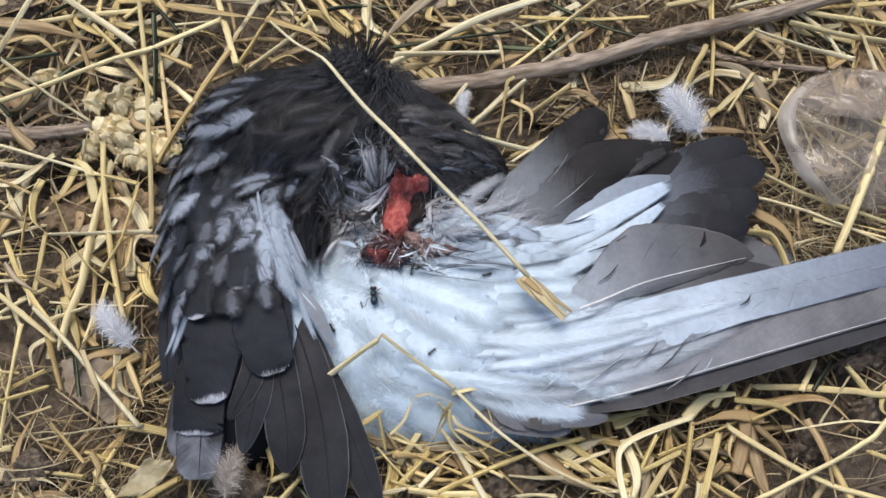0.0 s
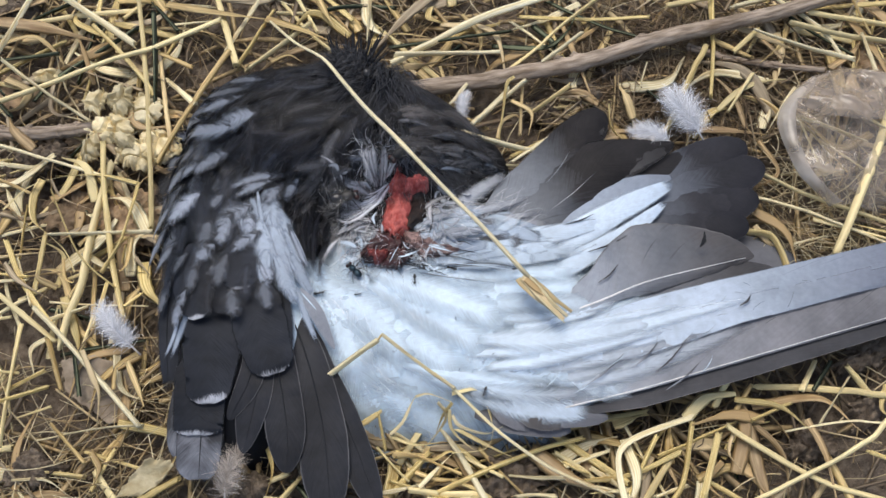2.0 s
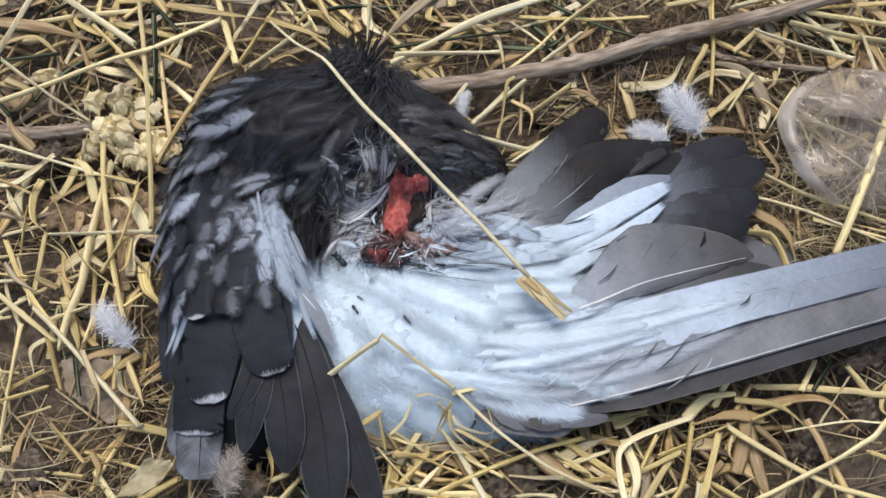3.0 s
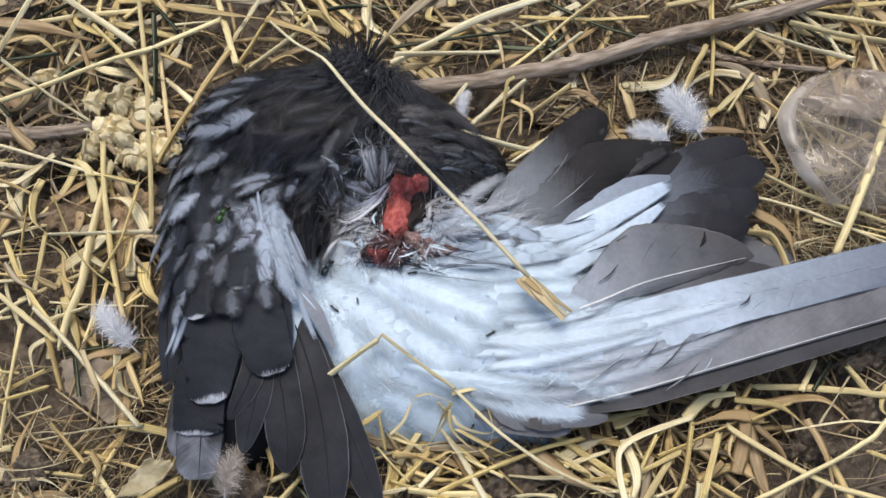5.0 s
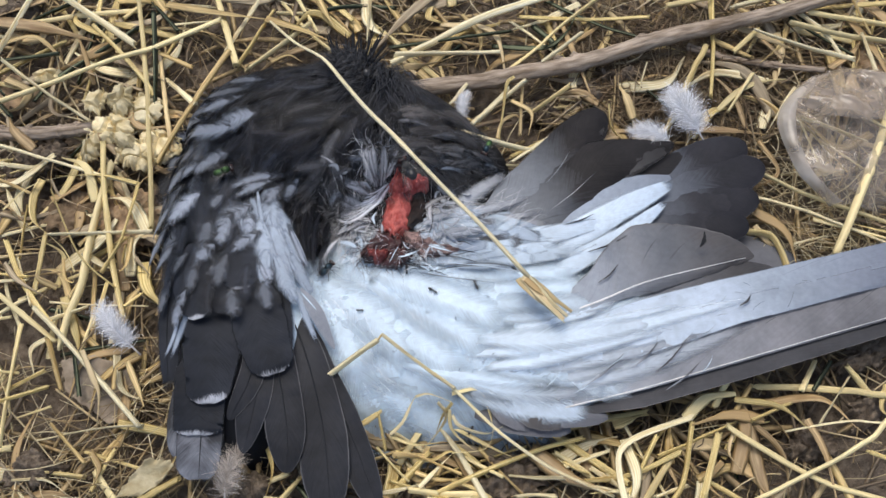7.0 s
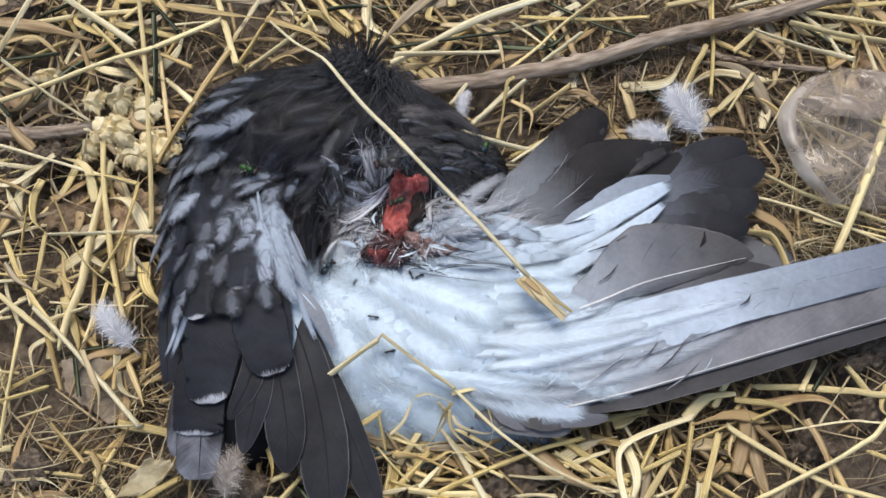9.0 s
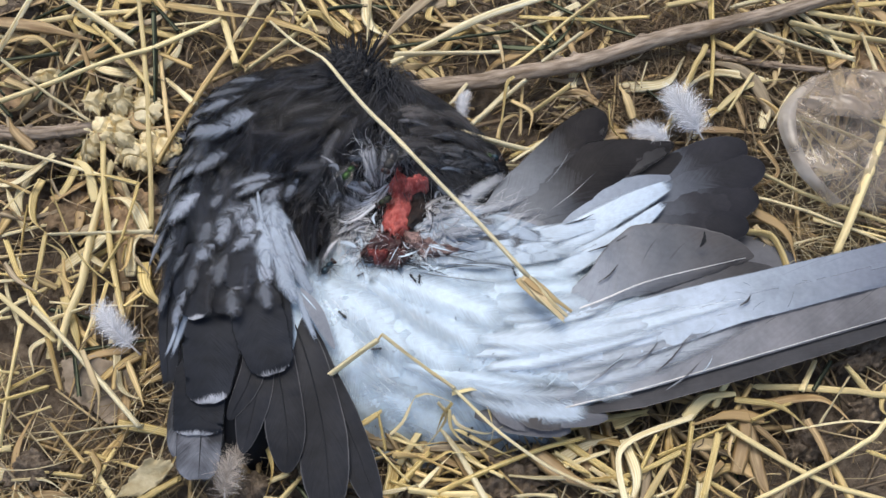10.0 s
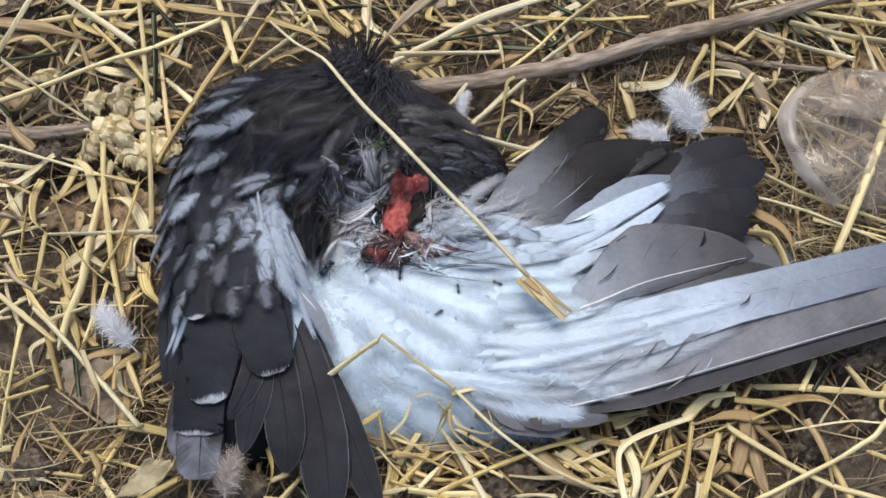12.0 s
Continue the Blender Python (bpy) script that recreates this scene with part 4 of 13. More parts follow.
# ---- things on the ground ----
def crumple(name, cx, cy, z, rx, ry, h, turn, mat, seed, label, category, ridge=1.0, group="", plates=0.0):
    """A crumpled dry sheet or flake with a ragged rim and some thickness."""
    rng = random.Random(seed)
    na, nr = (120, 40) if plates else (84, 22)
    V, F = [], []
    q = radians(turn)
    ph = [rng.uniform(0, 6.3) for _ in range(4)]
    for side in (0, 1):
        for i in range(nr + 1):
            s = i / nr
            for j in range(na):
                a = j / na * math.tau
                e = Vector((math.cos(a), math.sin(a), seed * 2.3))
                rag = 0.95 + 0.45 * noise.noise(e * 1.4) + 0.28 * noise.noise(e * 4) + 0.16 * noise.noise(e * 11)
                u, v = math.cos(a) * rx * s * rag, math.sin(a) * ry * s * rag
                x, y = cx + u * math.cos(q) - v * math.sin(q), cy + u * math.sin(q) + v * math.cos(q)
                n1 = noise.noise(Vector((x * 60, y * 60, seed * 1.7)))
                n2 = abs(noise.noise(Vector((x * 150, y * 150, seed * 3.1))))
                n3 = abs(noise.noise(Vector((x * 330, y * 330, seed * 5.3))))
                zz = z + h * (1 - s ** 3) + ridge * (0.005 * n1 + 0.005 * n2 + 0.0035 * n3) * (0.6 + 0.4 * s) + ridge * 0.004 * max(0.0, s - 0.8) * 5 * noise.noise(Vector((x * 210, y * 210, seed)))
                if plates:
                    # broken plates, tipped against one another, with clefts between them
                    q0 = Vector((x * 105 + 0.3 * n1, y * 105 + 0.3 * n2, seed))
                    dist, near = noise.voronoi(q0)
                    own = noise.cell_vector(near[0] * 7.3)
                    zz += plates * (0.55 * own[0] + 0.9 * (own[1] - 0.5) * (q0.x - near[0].x) + 0.9 * (own[2] - 0.5) * (q0.y - near[0].y))
                    zz -= plates * 0.9 * max(0.0, 1 - (dist[1] - dist[0]) / 0.16)
                V.append((x, y, zz - side * 0.0012))
    ring = (nr + 1) * na
    for side in (0, 1):
        for i in range(nr):
            for j in range(na):
                k = (j + 1) % na
                f = (i * na + j, (i + 1) * na + j, (i + 1) * na + k, i * na + k)
                F.append(tuple(side * ring + e for e in (f if side == 0 else f[::-1])))
    for j in range(na):
        k = (j + 1) % na
        o = nr * na
        F.append((o + j, ring + o + j, ring + o + k, o + k))
    return tagged(part(name, mesh_of(name, V, F, [mat])), label, category, group)


def flake(name, cx, cy, z, rx, ry, turn, mat, seed, label, category, curl=0.004, tilt=0.0, corners=6, group=""):
    """A thin broken plate with an angular rim, curled up at its edges."""
    rng = random.Random(seed)
    ang = sorted((k + rng.uniform(-0.3, 0.3)) / corners * math.tau for k in range(corners))
    rad = [rng.uniform(0.8, 1.1) for _ in ang]
    na, nr = 72, 14
    q, ax = radians(turn), rng.uniform(0, math.pi)
    tx, ty = rng.gauss(0, tilt), rng.gauss(0, tilt)

    def rim(a):
        for k in range(corners):
            a0, a1 = ang[k], ang[(k + 1) % corners] + (math.tau if k == corners - 1 else 0)
            b = a if a >= a0 else a + math.tau
            if a0 <= b <= a1:
                p0, p1 = rad[k], rad[(k + 1) % corners]
                return p0 * p1 * math.sin(a1 - a0) / (p0 * math.sin(b - a0) + p1 * math.sin(a1 - b) + 1e-9)
        return 0.9
    V, F = [], []
    for side in (0, 1):
        for i in range(nr + 1):
            s = i / nr
            for j in range(na):
                a = j / na * math.tau
                r = min(1.25, max(0.5, rim(a))) + 0.07 * noise.noise(Vector((math.cos(a) * 6, math.sin(a) * 6, seed))) + 0.05 * noise.noise(Vector((math.cos(a) * 17, math.sin(a) * 17, seed)))
                u, v = math.cos(a) * s * r, math.sin(a) * s * r
                x = cx + u * rx * math.cos(q) - v * ry * math.sin(q)
                y = cy + u * rx * math.sin(q) + v * ry * math.cos(q)
                w = u * math.cos(ax) + v * math.sin(ax)
                zz = z + curl * w * w + tx * u + ty * v + 0.0016 * noise.noise(Vector((x * 70, y * 70, seed))) + 0.0007 * noise.noise(Vector((x * 190, y * 190, seed)))
                zz += curl * 0.7 * max(0.0, s - 0.75) * 4 * noise.noise(Vector((math.cos(a) * 2, math.sin(a) * 2, seed + 9)))
                V.append((x, y, zz - side * 0.0009))
    ring = (nr + 1) * na
    for side in (0, 1):
        for i in range(nr):
            for j in range(na):
                k = (j + 1) % na
                f = (i * na + j, (i + 1) * na + j, (i + 1) * na + k, i * na + k)
                F.append(tuple(side * ring + e for e in (f if side == 0 else f[::-1])))
    for j in range(na):
        k = (j + 1) % na
        o = nr * na
        F.append((o + j, ring + o + j, ring + o + k, o + k))
    return tagged(part(name, mesh_of(name, V, F, [mat], smooth=True)), label, category, group)


def stick(pts, r0, r1, label):
    """A dead twig with grain, knots and a broken end."""
    sec = [(math.cos(k * math.tau / 14) * (1 + 0.07 * math.sin(k * 2.7)), math.sin(k * math.tau / 14)) for k in range(14)]
    rng = random.Random(len(pts) + int(r0 * 1e6))
    knots = [(rng.uniform(0.1, 0.95), rng.uniform(0.12, 0.3)) for _ in range(3)] + [(0.55, 0.22)]

    def size(s):
        w = r0 + (r1 - r0) * s
        for c, k in knots:
            w *= 1 + k * math.exp(-((s - c) / 0.012) ** 2)
        return w * (1 + 0.05 * math.sin(31 * s)), w * 0.92
    V, F, U = sweep(pts, 90, sec, size, 0.08)
    V = [np.array(v) + 0.0004 * np.array(noise.noise_vector(Vector(v) * 300)) + 0.0010 * np.array(noise.noise_vector(Vector(v) * 38)) for v in V]
    ob = tagged(part("stick", mesh_of("stick", V, F, ["bark"], uvs=U)), label, "stick")
    line = spline(pts, 101)
    for c, k in knots[:2] + knots[3:]:
        p = line[int(c * 100)]
        a = rng.uniform(0.3, 1.2)
        lump("knot", ob, p[0], p[1] + math.cos(a) * r0 * 0.8, p[2] + math.sin(a) * r0 * 0.8, r0 * 0.55, r0 * 0.4, r0 * 0.4, rng.uniform(0, 60), "bark", c * 50, 0.5, 2.4)
    return ob


def down_feather(cx, cy, z, length, turn, label, seed, spread=1.0, mat="down", n=600, arch=0.006, web="v_web"):
    """A loose downy feather: a curved shaft with soft curling barbs."""
    rng = random.Random(seed)
    V, F = [], []
    for b in range(int(n * 0.4)):
        s = 0.02 + 0.98 * rng.random()
        side = 1 if b % 2 else -1
        x0, y0 = length * s, length * 0.10 * math.sin(s * 2.5)
        z0 = arch * math.sin(s * 3.0)
        a = side * (1.2 - 0.8 * s + rng.gauss(0, 0.38))
        l = length * 0.34 * spread * (0.45 + 0.75 * math.sin(math.pi * min(1, 0.15 + s * 0.8))) * rng.uniform(0.6, 1.15)
        c = rng.gauss(-0.3 * side, 0.8)
        w = 0.00006 * rng.uniform(0.7, 1.7)
        rise = rng.uniform(-0.15, 0.55)
        k = len(V)
        x, y = x0, y0
        for i in range(6):
            e = i / 5
            if i:
                a += c / 5
                x += math.cos(a) * l / 5
                y += math.sin(a) * l / 5
            zz = z0 + rise * l * math.sin(e * 2.2) + 0.0004
            ww = w * (1 - 0.7 * e)
            V.append((x - math.sin(a) * ww, y + math.cos(a) * ww, zz))
            V.append((x + math.sin(a) * ww, y - math.cos(a) * ww, zz + ww))
        for i in range(5):
            F.append((k + 2 * i, k + 2 * i + 1, k + 2 * i + 3, k + 2 * i + 2))
    # the soft web between the barbs
    k0, cols = len(V), (-1, -0.6, -0.25, 0, 0.25, 0.6, 1)
    for i in range(22):
        e = i / 21
        w = length * 0.42 * spread * math.sqrt(max(0.02, math.sin(math.pi * min(1.0, 0.10 + 0.86 * e))))
        for c in cols:
            V.append((length * (0.03 + 0.97 * e) + 0.25 * w * abs(c), length * 0.10 * math.sin(e * 2.5) + c * w, arch * math.sin(e * 3.0) + 0.0003 + 0.12 * w * abs(c) + 0.0005 * noise.noise(Vector((e * 7, c * 3, seed)))))
    U = [(0.5, 0.5)] * k0 + [(i / 21, (c + 1) / 2) for i in range(22) for c in cols]
    slots = [0] * len(F)
    for i in range(21):
        for j in range(6):
            q = k0 + i * 7 + j
            F.append((q, q + 1, q + 8, q + 7))
            slots.append(1)
    ob = part("down_feather", mesh_of("down_feather", V, F, [mat, web], uvs=U, slots=slots))
    line = [(length * s, length * 0.10 * math.sin(s * 2.5), arch * math.sin(s * 3.0)) for s in (-0.12, 0.2, 0.5, 0.8, 1.0)]
    sv, sf, su = sweep(line, 14, RING[::2], lambda s: (0.0004 * (1.1 - s), 0.0004 * (1.1 - s)))
    part("shaft", mesh_of("shaft", sv, sf, ["shaft"], uvs=su), ob)
    ob.matrix_basis = pose(cx, cy, z, 0, 0, turn)
    return tagged(ob, label, "feather", "loose down feathers")


def lump(name, parent, x, y, z, rx, ry, rz, turn, mat, seed, rough=0.35, freq=1.6, label=""):
    bm = bmesh.new()
    bmesh.ops.create_icosphere(bm, subdivisions=4, radius=1.0)
    for v in bm.verts:
        d = 1 + rough * noise.noise(v.co * freq + Vector((seed, 0, 0))) + rough * 0.5 * noise.noise(v.co * freq * 3.2 + Vector((0, seed, 0))) + rough * 0.3 * noise.noise(v.co * freq * 8 + Vector((0, 0, seed)))
        v.co *= d
    m = pose(x, y, z, 0, 0, turn) @ Matrix.Diagonal((rx, ry, rz, 1))
    bmesh.ops.transform(bm, matrix=m, verts=bm.verts)
    return bm_part(name, bm, mat, parent, label)


def strip(name, parent, pts, half, h, mat, seed, lift=0.004, label="", grain=1.0):
    """A torn, fibrous strip of tissue lying on the bird, ragged at its rim."""
    line = spline([(*p, w) for p, w in zip(pts, half)], 64)
    nc = 23
    V, F = [], []
    for i, (x, y, w) in enumerate(line):
        d = line[min(i + 1, 63)][:2] - line[max(i - 1, 0)][:2]
        d = d / (np.linalg.norm(d) + 1e-9)
        s = i / 63
        end = min(1.0, 5 * s + 0.35, 5 * (1 - s) + 0.35)
        for j in range(nc):
            v = j / (nc - 1) * 2 - 1
            rag = 1 + 0.45 * noise.noise(Vector((s * 7, math.copysign(3, v), seed))) + 0.25 * noise.noise(Vector((s * 21, math.copysign(5, v), seed)))
            o = v * w * end * rag
            px, py = x - d[1] * o, y + d[0] * o
            dome = max(0.0, 1 - v * v) ** 0.5
            f = noise.noise(Vector((s * 5, v * 3.5, seed + 2.0))) + 0.6 * noise.noise(Vector((s * 9, v * 10, seed + 4.0))) + 0.35 * noise.noise(Vector((s * 40, v * 14, seed + 6.0)))
            V.append((px, py, lie(px, py) + lift * (0.25 + 0.75 * dome) + h * dome * (0.65 + 0.75 * grain * f)))
    for i in range(63):
        for j in range(nc - 1):
            F.append((i * nc + j, i * nc + j + 1, (i + 1) * nc + j + 1, (i + 1) * nc + j))
    return part(name, mesh_of(name, V, F, [mat]), parent, label)


def film_sheet(name, parent, a, b, bulge, mat, seed, pleat=1.0, label=""):
    """A creased sheet of film hung between two of its edges."""
    na, nb = 70, 60
    la, lb = spline(a, na), spline(b, na)
    V, F = [], []
    for i in range(na):
        s = i / (na - 1)
        for j in range(nb):
            t = j / (nb - 1)
            p = la[i] + (lb[i] - la[i]) * t
            arch = math.sin(math.pi * t) ** 0.7 * (0.4 + 0.6 * math.sin(math.pi * min(1, max(0, s))))
            r1 = 1 - abs(noise.noise(Vector((p[0] * 34 + p[1] * 22, p[1] * 40, seed))))
            r2 = 1 - abs(noise.noise(Vector((p[0] * 95, p[1] * 80 + p[0] * 50, seed + 2))))
            r3 = 1 - abs(noise.noise(Vector((p[0] * 240, p[1] * 200, seed + 4))))
            z = p[2] + bulge * arch + pleat * (0.0050 * r1 ** 5 + 0.0022 * r2 ** 5 + 0.0007 * r3 ** 3) * min(1, 6 * t)
            V.append((p[0] + 0.0012 * noise.noise(Vector((s * 6, t * 2, seed))), p[1], z))
    for i in range(na - 1):
        for j in range(nb - 1):
            q = i * nb + j
            F.append((q, q + 1, q + nb + 1, q + nb))
    return part(name, mesh_of(name, V, F, [mat]), parent, label)


def plastic_bag():
    """A crumpled clear bag lying on the straw, its mouth folded over into a milky rim."""
    bag = tagged(new("plastic_bag"), "crumpled clear plastic bag with a milky folded rim on straw", "plastic bag")
    rim = [(0.1833, 0.0871, 0.016), (0.1709, 0.0753, 0.019), (0.1616, 0.062, 0.021), (0.1609, 0.0483, 0.021), (0.1647, 0.0344, 0.02), (0.1721, 0.0245, 0.017), (0.1816, 0.0164, 0.012)]
    inner = [(0.186, 0.081, 0.018), (0.1757, 0.0717, 0.021), (0.1688, 0.06, 0.023), (0.1678, 0.0468, 0.023), (0.1714, 0.0338, 0.022), (0.1791, 0.024, 0.018), (0.1878, 0.0176, 0.013)]
    film_sheet("film", bag, rim, [(0.2209, 0.0927, 0.012), (0.227, 0.0757, 0.016), (0.2344, 0.0604, 0.017), (0.234, 0.046, 0.017), (0.2286, 0.0311, 0.016), (0.2171, 0.0206, 0.013), (0.203, 0.0127, 0.008)], 0.006, "film", 9.0)
    film_sheet("upper_fold", bag, [(0.1864, 0.0878, 0.017), (0.2067, 0.0905, 0.018), (0.2269, 0.0865, 0.015), (0.2427, 0.0751, 0.012)], [(0.1729, 0.0638, 0.024), (0.1858, 0.0543, 0.027), (0.2072, 0.0524, 0.026), (0.2343, 0.0537, 0.02)], 0.005, "fold", 5.0, 0.8, "brownish double layer of film")
    film_sheet("rolled_rim", bag, rim, inner, 0.003, "rim", 3.0, 0.25, "milky folded rim")
    return bag


# ---- the bird ----
pigeon = tagged(new("pigeon"), "dead black and white pigeon lying with spread wing", "bird")


def cap(name, i, mat, sink=0.0015, label="", shrink=1.0):
    """Skin under the feathers over one dome."""
    cx, cy, a, b, ang, h, p = DOMES[i]
    q = radians(ang)
    a, b = a * shrink, b * shrink
    V, F = [], []
    na, nr = 48, 14
    for k in range(nr + 1):
        s = (k / nr) ** 0.8
        for j in range(na):
            t = j / na * math.tau
            u, v = a * s * math.cos(t), b * s * math.sin(t)
            x, y = cx + u * math.cos(q) - v * math.sin(q), cy + u * math.sin(q) + v * math.cos(q)
            V.append((x, y, (h * max(0.0, 1 - s ** p) ** 0.6) * 0.96 - sink - (0.004 if k == nr else 0)))
    for k in range(nr):
        for j in range(na):
            e = (j + 1) % na
            F.append((k * na + j, (k + 1) * na + j, (k + 1) * na + e, k * na + e))
    return part(name, mesh_of(name, V, F, [mat]), pigeon, label)


def field(name, parent, seed, n, ell, length, width, mats, wild, lift0, lift1, nl=36, **kw):
    """Overlapping body feathers spread over a patch of the bird."""
    rng = random.Random(seed)
    pts = []
    tries = 0
    gap = math.sqrt(ell[2] * ell[3] * math.pi / n) * 0.72
    while len(pts) < n and tries < n * 60:
        tries += 1
        p = scatter(rng.random(), 1, *ell)[0]
        if all((p[0] - q[0]) ** 2 + (p[1] - q[1]) ** 2 > gap * gap for q in pts):
            pts.append(p)
    for k, (x, y) in enumerate(pts):
        fx, fy = flow(x, y)
        a = math.atan2(fy, fx) + rng.gauss(0, wild)
        l = length * rng.uniform(0.8, 1.25)
        w = width * rng.uniform(0.8, 1.2)
        c, s = math.cos(a) * l / 2, math.sin(a) * l / 2
        e = rng.uniform(-0.0004, 0.0004)
        feather(name, parent, (x - c, y - s), (x + c, y + s), w, rng.choice(mats), lift0 + e, lift1 + e, rng.gauss(0, 0.05), seed=seed * 1000 + k, nl=nl, **kw)


# the parts of the bird, with their feathers
breast = cap("breast", 0, "v_skin", label="black breast and neck")
folded_wing = cap("folded_wing", 1, "v_skin", 0.0015, "folded dark wing barred with pale grey", 0.84)
belly = cap("belly", 2, "v_under", 0.0015, "bluish white belly and wing lining", 0.92)
spread_wing = cap("spread_wing", 3, "v_ash", 0.001, "spread wing with grey and white underside", 0.5)
head = cap("head", 4, "v_skin", label="black ruffled head")
shoulder = cap("shoulder", 5, "v_skin", label="black shoulder")
vane("flight_feather", spread_wing, [(0.0664, -0.001, 0.015), (0.1083, 0.0285, 0.0152), (0.1454, 0.0498, 0.015)], (0.0078, 0.0129, 0.0104,), (0.0078, 0.0119, 0.0119,), "q_dark", blunt=0.3, seed=201)
vane("flight_feather", spread_wing, [(0.0685, -0.007, 0.0156), (0.1128, 0.0222, 0.0158), (0.1528, 0.0376, 0.0154)], (0.0087, 0.0134, 0.0103,), (0.0077, 0.0128, 0.0113,), "q_dark", blunt=0.3, seed=202)
vane("flight_feather", spread_wing, [(0.0708, -0.0101, 0.0162), (0.1117, 0.0129, 0.0164), (0.1475, 0.0198, 0.0158)], (0.0086, 0.0127, 0.0102,), (0.0076, 0.0132, 0.0117,), "q_dark", blunt=0.32, seed=203)
vane("flight_feather", spread_wing, [(0.0705, -0.0132, 0.0168), (0.1083, 0.0067, 0.017), (0.141, 0.0042, 0.0162)], (0.0086, 0.0116, 0.0101,), (0.0076, 0.0126, 0.0111,), "q_dark", blunt=0.32, seed=204)
vane("flight_feather", spread_wing, [(0.0704, -0.0135, 0.0174), (0.1057, 0.0079, 0.0176), (0.1369, 0.018, 0.0168)], (0.0076, 0.0096, 0.0086,), (0.0076, 0.0111, 0.0101,), "q_dim", blunt=0.36, seed=205)
vane("flight_feather", spread_wing, [(0.0702, -0.0151, 0.018), (0.1025, 0.0032, 0.0182), (0.1289, 0.01, 0.0174)], (0.0065, 0.0075, 0.0070,), (0.0075, 0.0100, 0.0085,), "q_dim", blunt=0.38, seed=206)
vane("flight_feather", spread_wing, [(0.0376, -0.0072, 0.016), (0.0866, 0.0263, 0.0165), (0.1307, 0.0454, 0.015)], (0.0103, 0.0088, 0.0041,), (0.0103, 0.0103, 0.0057,), "q_dusk", blunt=0.3, seed=207)
vane("flight_feather", spread_wing, [(-0.0113, -0.0029, 0.019), (0.0133, 0.0179, 0.021), (0.032, 0.031, 0.02)], (0.0025, 0.0051, 0.0046,), (0.0061, 0.0071, 0.0051,), "q_ash", blunt=0.5, shaft=None, seed=208)
vane("flight_feather", spread_wing, [(0.0041, -0.0102, 0.0165), (0.0383, 0.0189, 0.019), (0.0585, 0.0423, 0.019), (0.0778, 0.0668, 0.0165)], (0.0078, 0.0135, 0.0120, 0.0104,), (0.0104, 0.0135, 0.0114, 0.0104,), "q_brown", blunt=0.24, wave=0.0016, camber=0.12, seed=209)
vane("flight_feather", spread_wing, [(0.0304, 0.0126, 0.017), (0.0535, 0.0353, 0.0194), (0.0693, 0.0524, 0.019), (0.0837, 0.0524, 0.017)], (0.0026, 0.0058, 0.0058, 0.0047,), (0.0026, 0.0063, 0.0058, 0.0042,), "q_tan", blunt=0.4, wave=0.0012, seed=210)
vane("flight_feather", spread_wing, [(0.0091, -0.0165, 0.018), (0.0468, 0.0079, 0.0205), (0.0735, 0.0319, 0.021), (0.1112, 0.0489, 0.0165)], (0.0103, 0.0169, 0.0149, 0.0041,), (0.0051, 0.0092, 0.0133, 0.0062,), "q_umber", blunt=0.24, wave=0.0016, camber=0.1, seed=211)
vane("flight_feather", spread_wing, [(0.035, -0.0027, 0.0185), (0.0724, 0.0224, 0.0208), (0.0978, 0.0386, 0.019), (0.11, 0.0451, 0.0175)], (0.0026, 0.0057, 0.0067, 0.0036,), (0.0026, 0.0067, 0.0062, 0.0031,), "q_tan", blunt=0.3, wave=0.0012, seed=212)
vane("wing_covert", spread_wing, [(-0.0239, -0.0102, 0.0195), (0.0168, -0.0035, 0.0232), (0.0582, 0.0059, 0.0215)], (0.0089, 0.0114, 0.0049,), (0.0089, 0.0114, 0.0054,), "q_ash", blunt=0.6, fringe=0.08, camber=0.01, wave=0.001, seed=213)
vane("wing_covert", spread_wing, [(-0.0161, -0.0231, 0.0205), (0.0266, -0.0151, 0.024), (0.0702, -0.0059, 0.0222)], (0.0073, 0.0088, 0.0039,), (0.0078, 0.0097, 0.0044,), "q_cream", blunt=0.6, fringe=0.08, camber=0.01, wave=0.001, seed=214)
vane("wing_covert", spread_wing, [(0.0346, -0.0116, 0.0195), (0.0772, 0.0176, 0.0215), (0.1072, 0.0283, 0.02)], (0.0035, 0.0056, 0.0035,), (0.0051, 0.0066, 0.0046,), "q_slateblue", blunt=0.4, fringe=0.03, seed=215)
vane("wing_covert", spread_wing, [(0.0191, -0.0231, 0.0205), (0.0708, 0.0037, 0.023), (0.1077, 0.0246, 0.0212)], (0.0045, 0.0070, 0.0060,), (0.0050, 0.0070, 0.0055,), "q_pale", blunt=0.36, fringe=0.03, wave=0.001, seed=216)
vane("wing_covert", spread_wing, [(0.024, -0.0261, 0.021), (0.0677, -0.0023, 0.0236), (0.0951, 0.0154, 0.0218)], (0.0030, 0.0044, 0.0030,), (0.0035, 0.0044, 0.0025,), "q_pale", blunt=0.5, fringe=0.03, wave=0.001, seed=217)
vane("wing_covert", spread_wing, [(0.0239, -0.0289, 0.0212), (0.0749, -0.0079, 0.0236), (0.1034, 0.0143, 0.0216)], (0.0039, 0.0054, 0.0039,), (0.0049, 0.0059, 0.0034,), "q_pale", blunt=0.45, fringe=0.03, wave=0.001, seed=218)
vane("wing_covert", spread_wing, [(0.0288, -0.0317, 0.0215), (0.0694, -0.0137, 0.024), (0.0914, 0.0028, 0.022)], (0.0024, 0.0039, 0.0024,), (0.0029, 0.0039, 0.0024,), "q_pale", blunt=0.5, fringe=0.03, wave=0.001, seed=219)
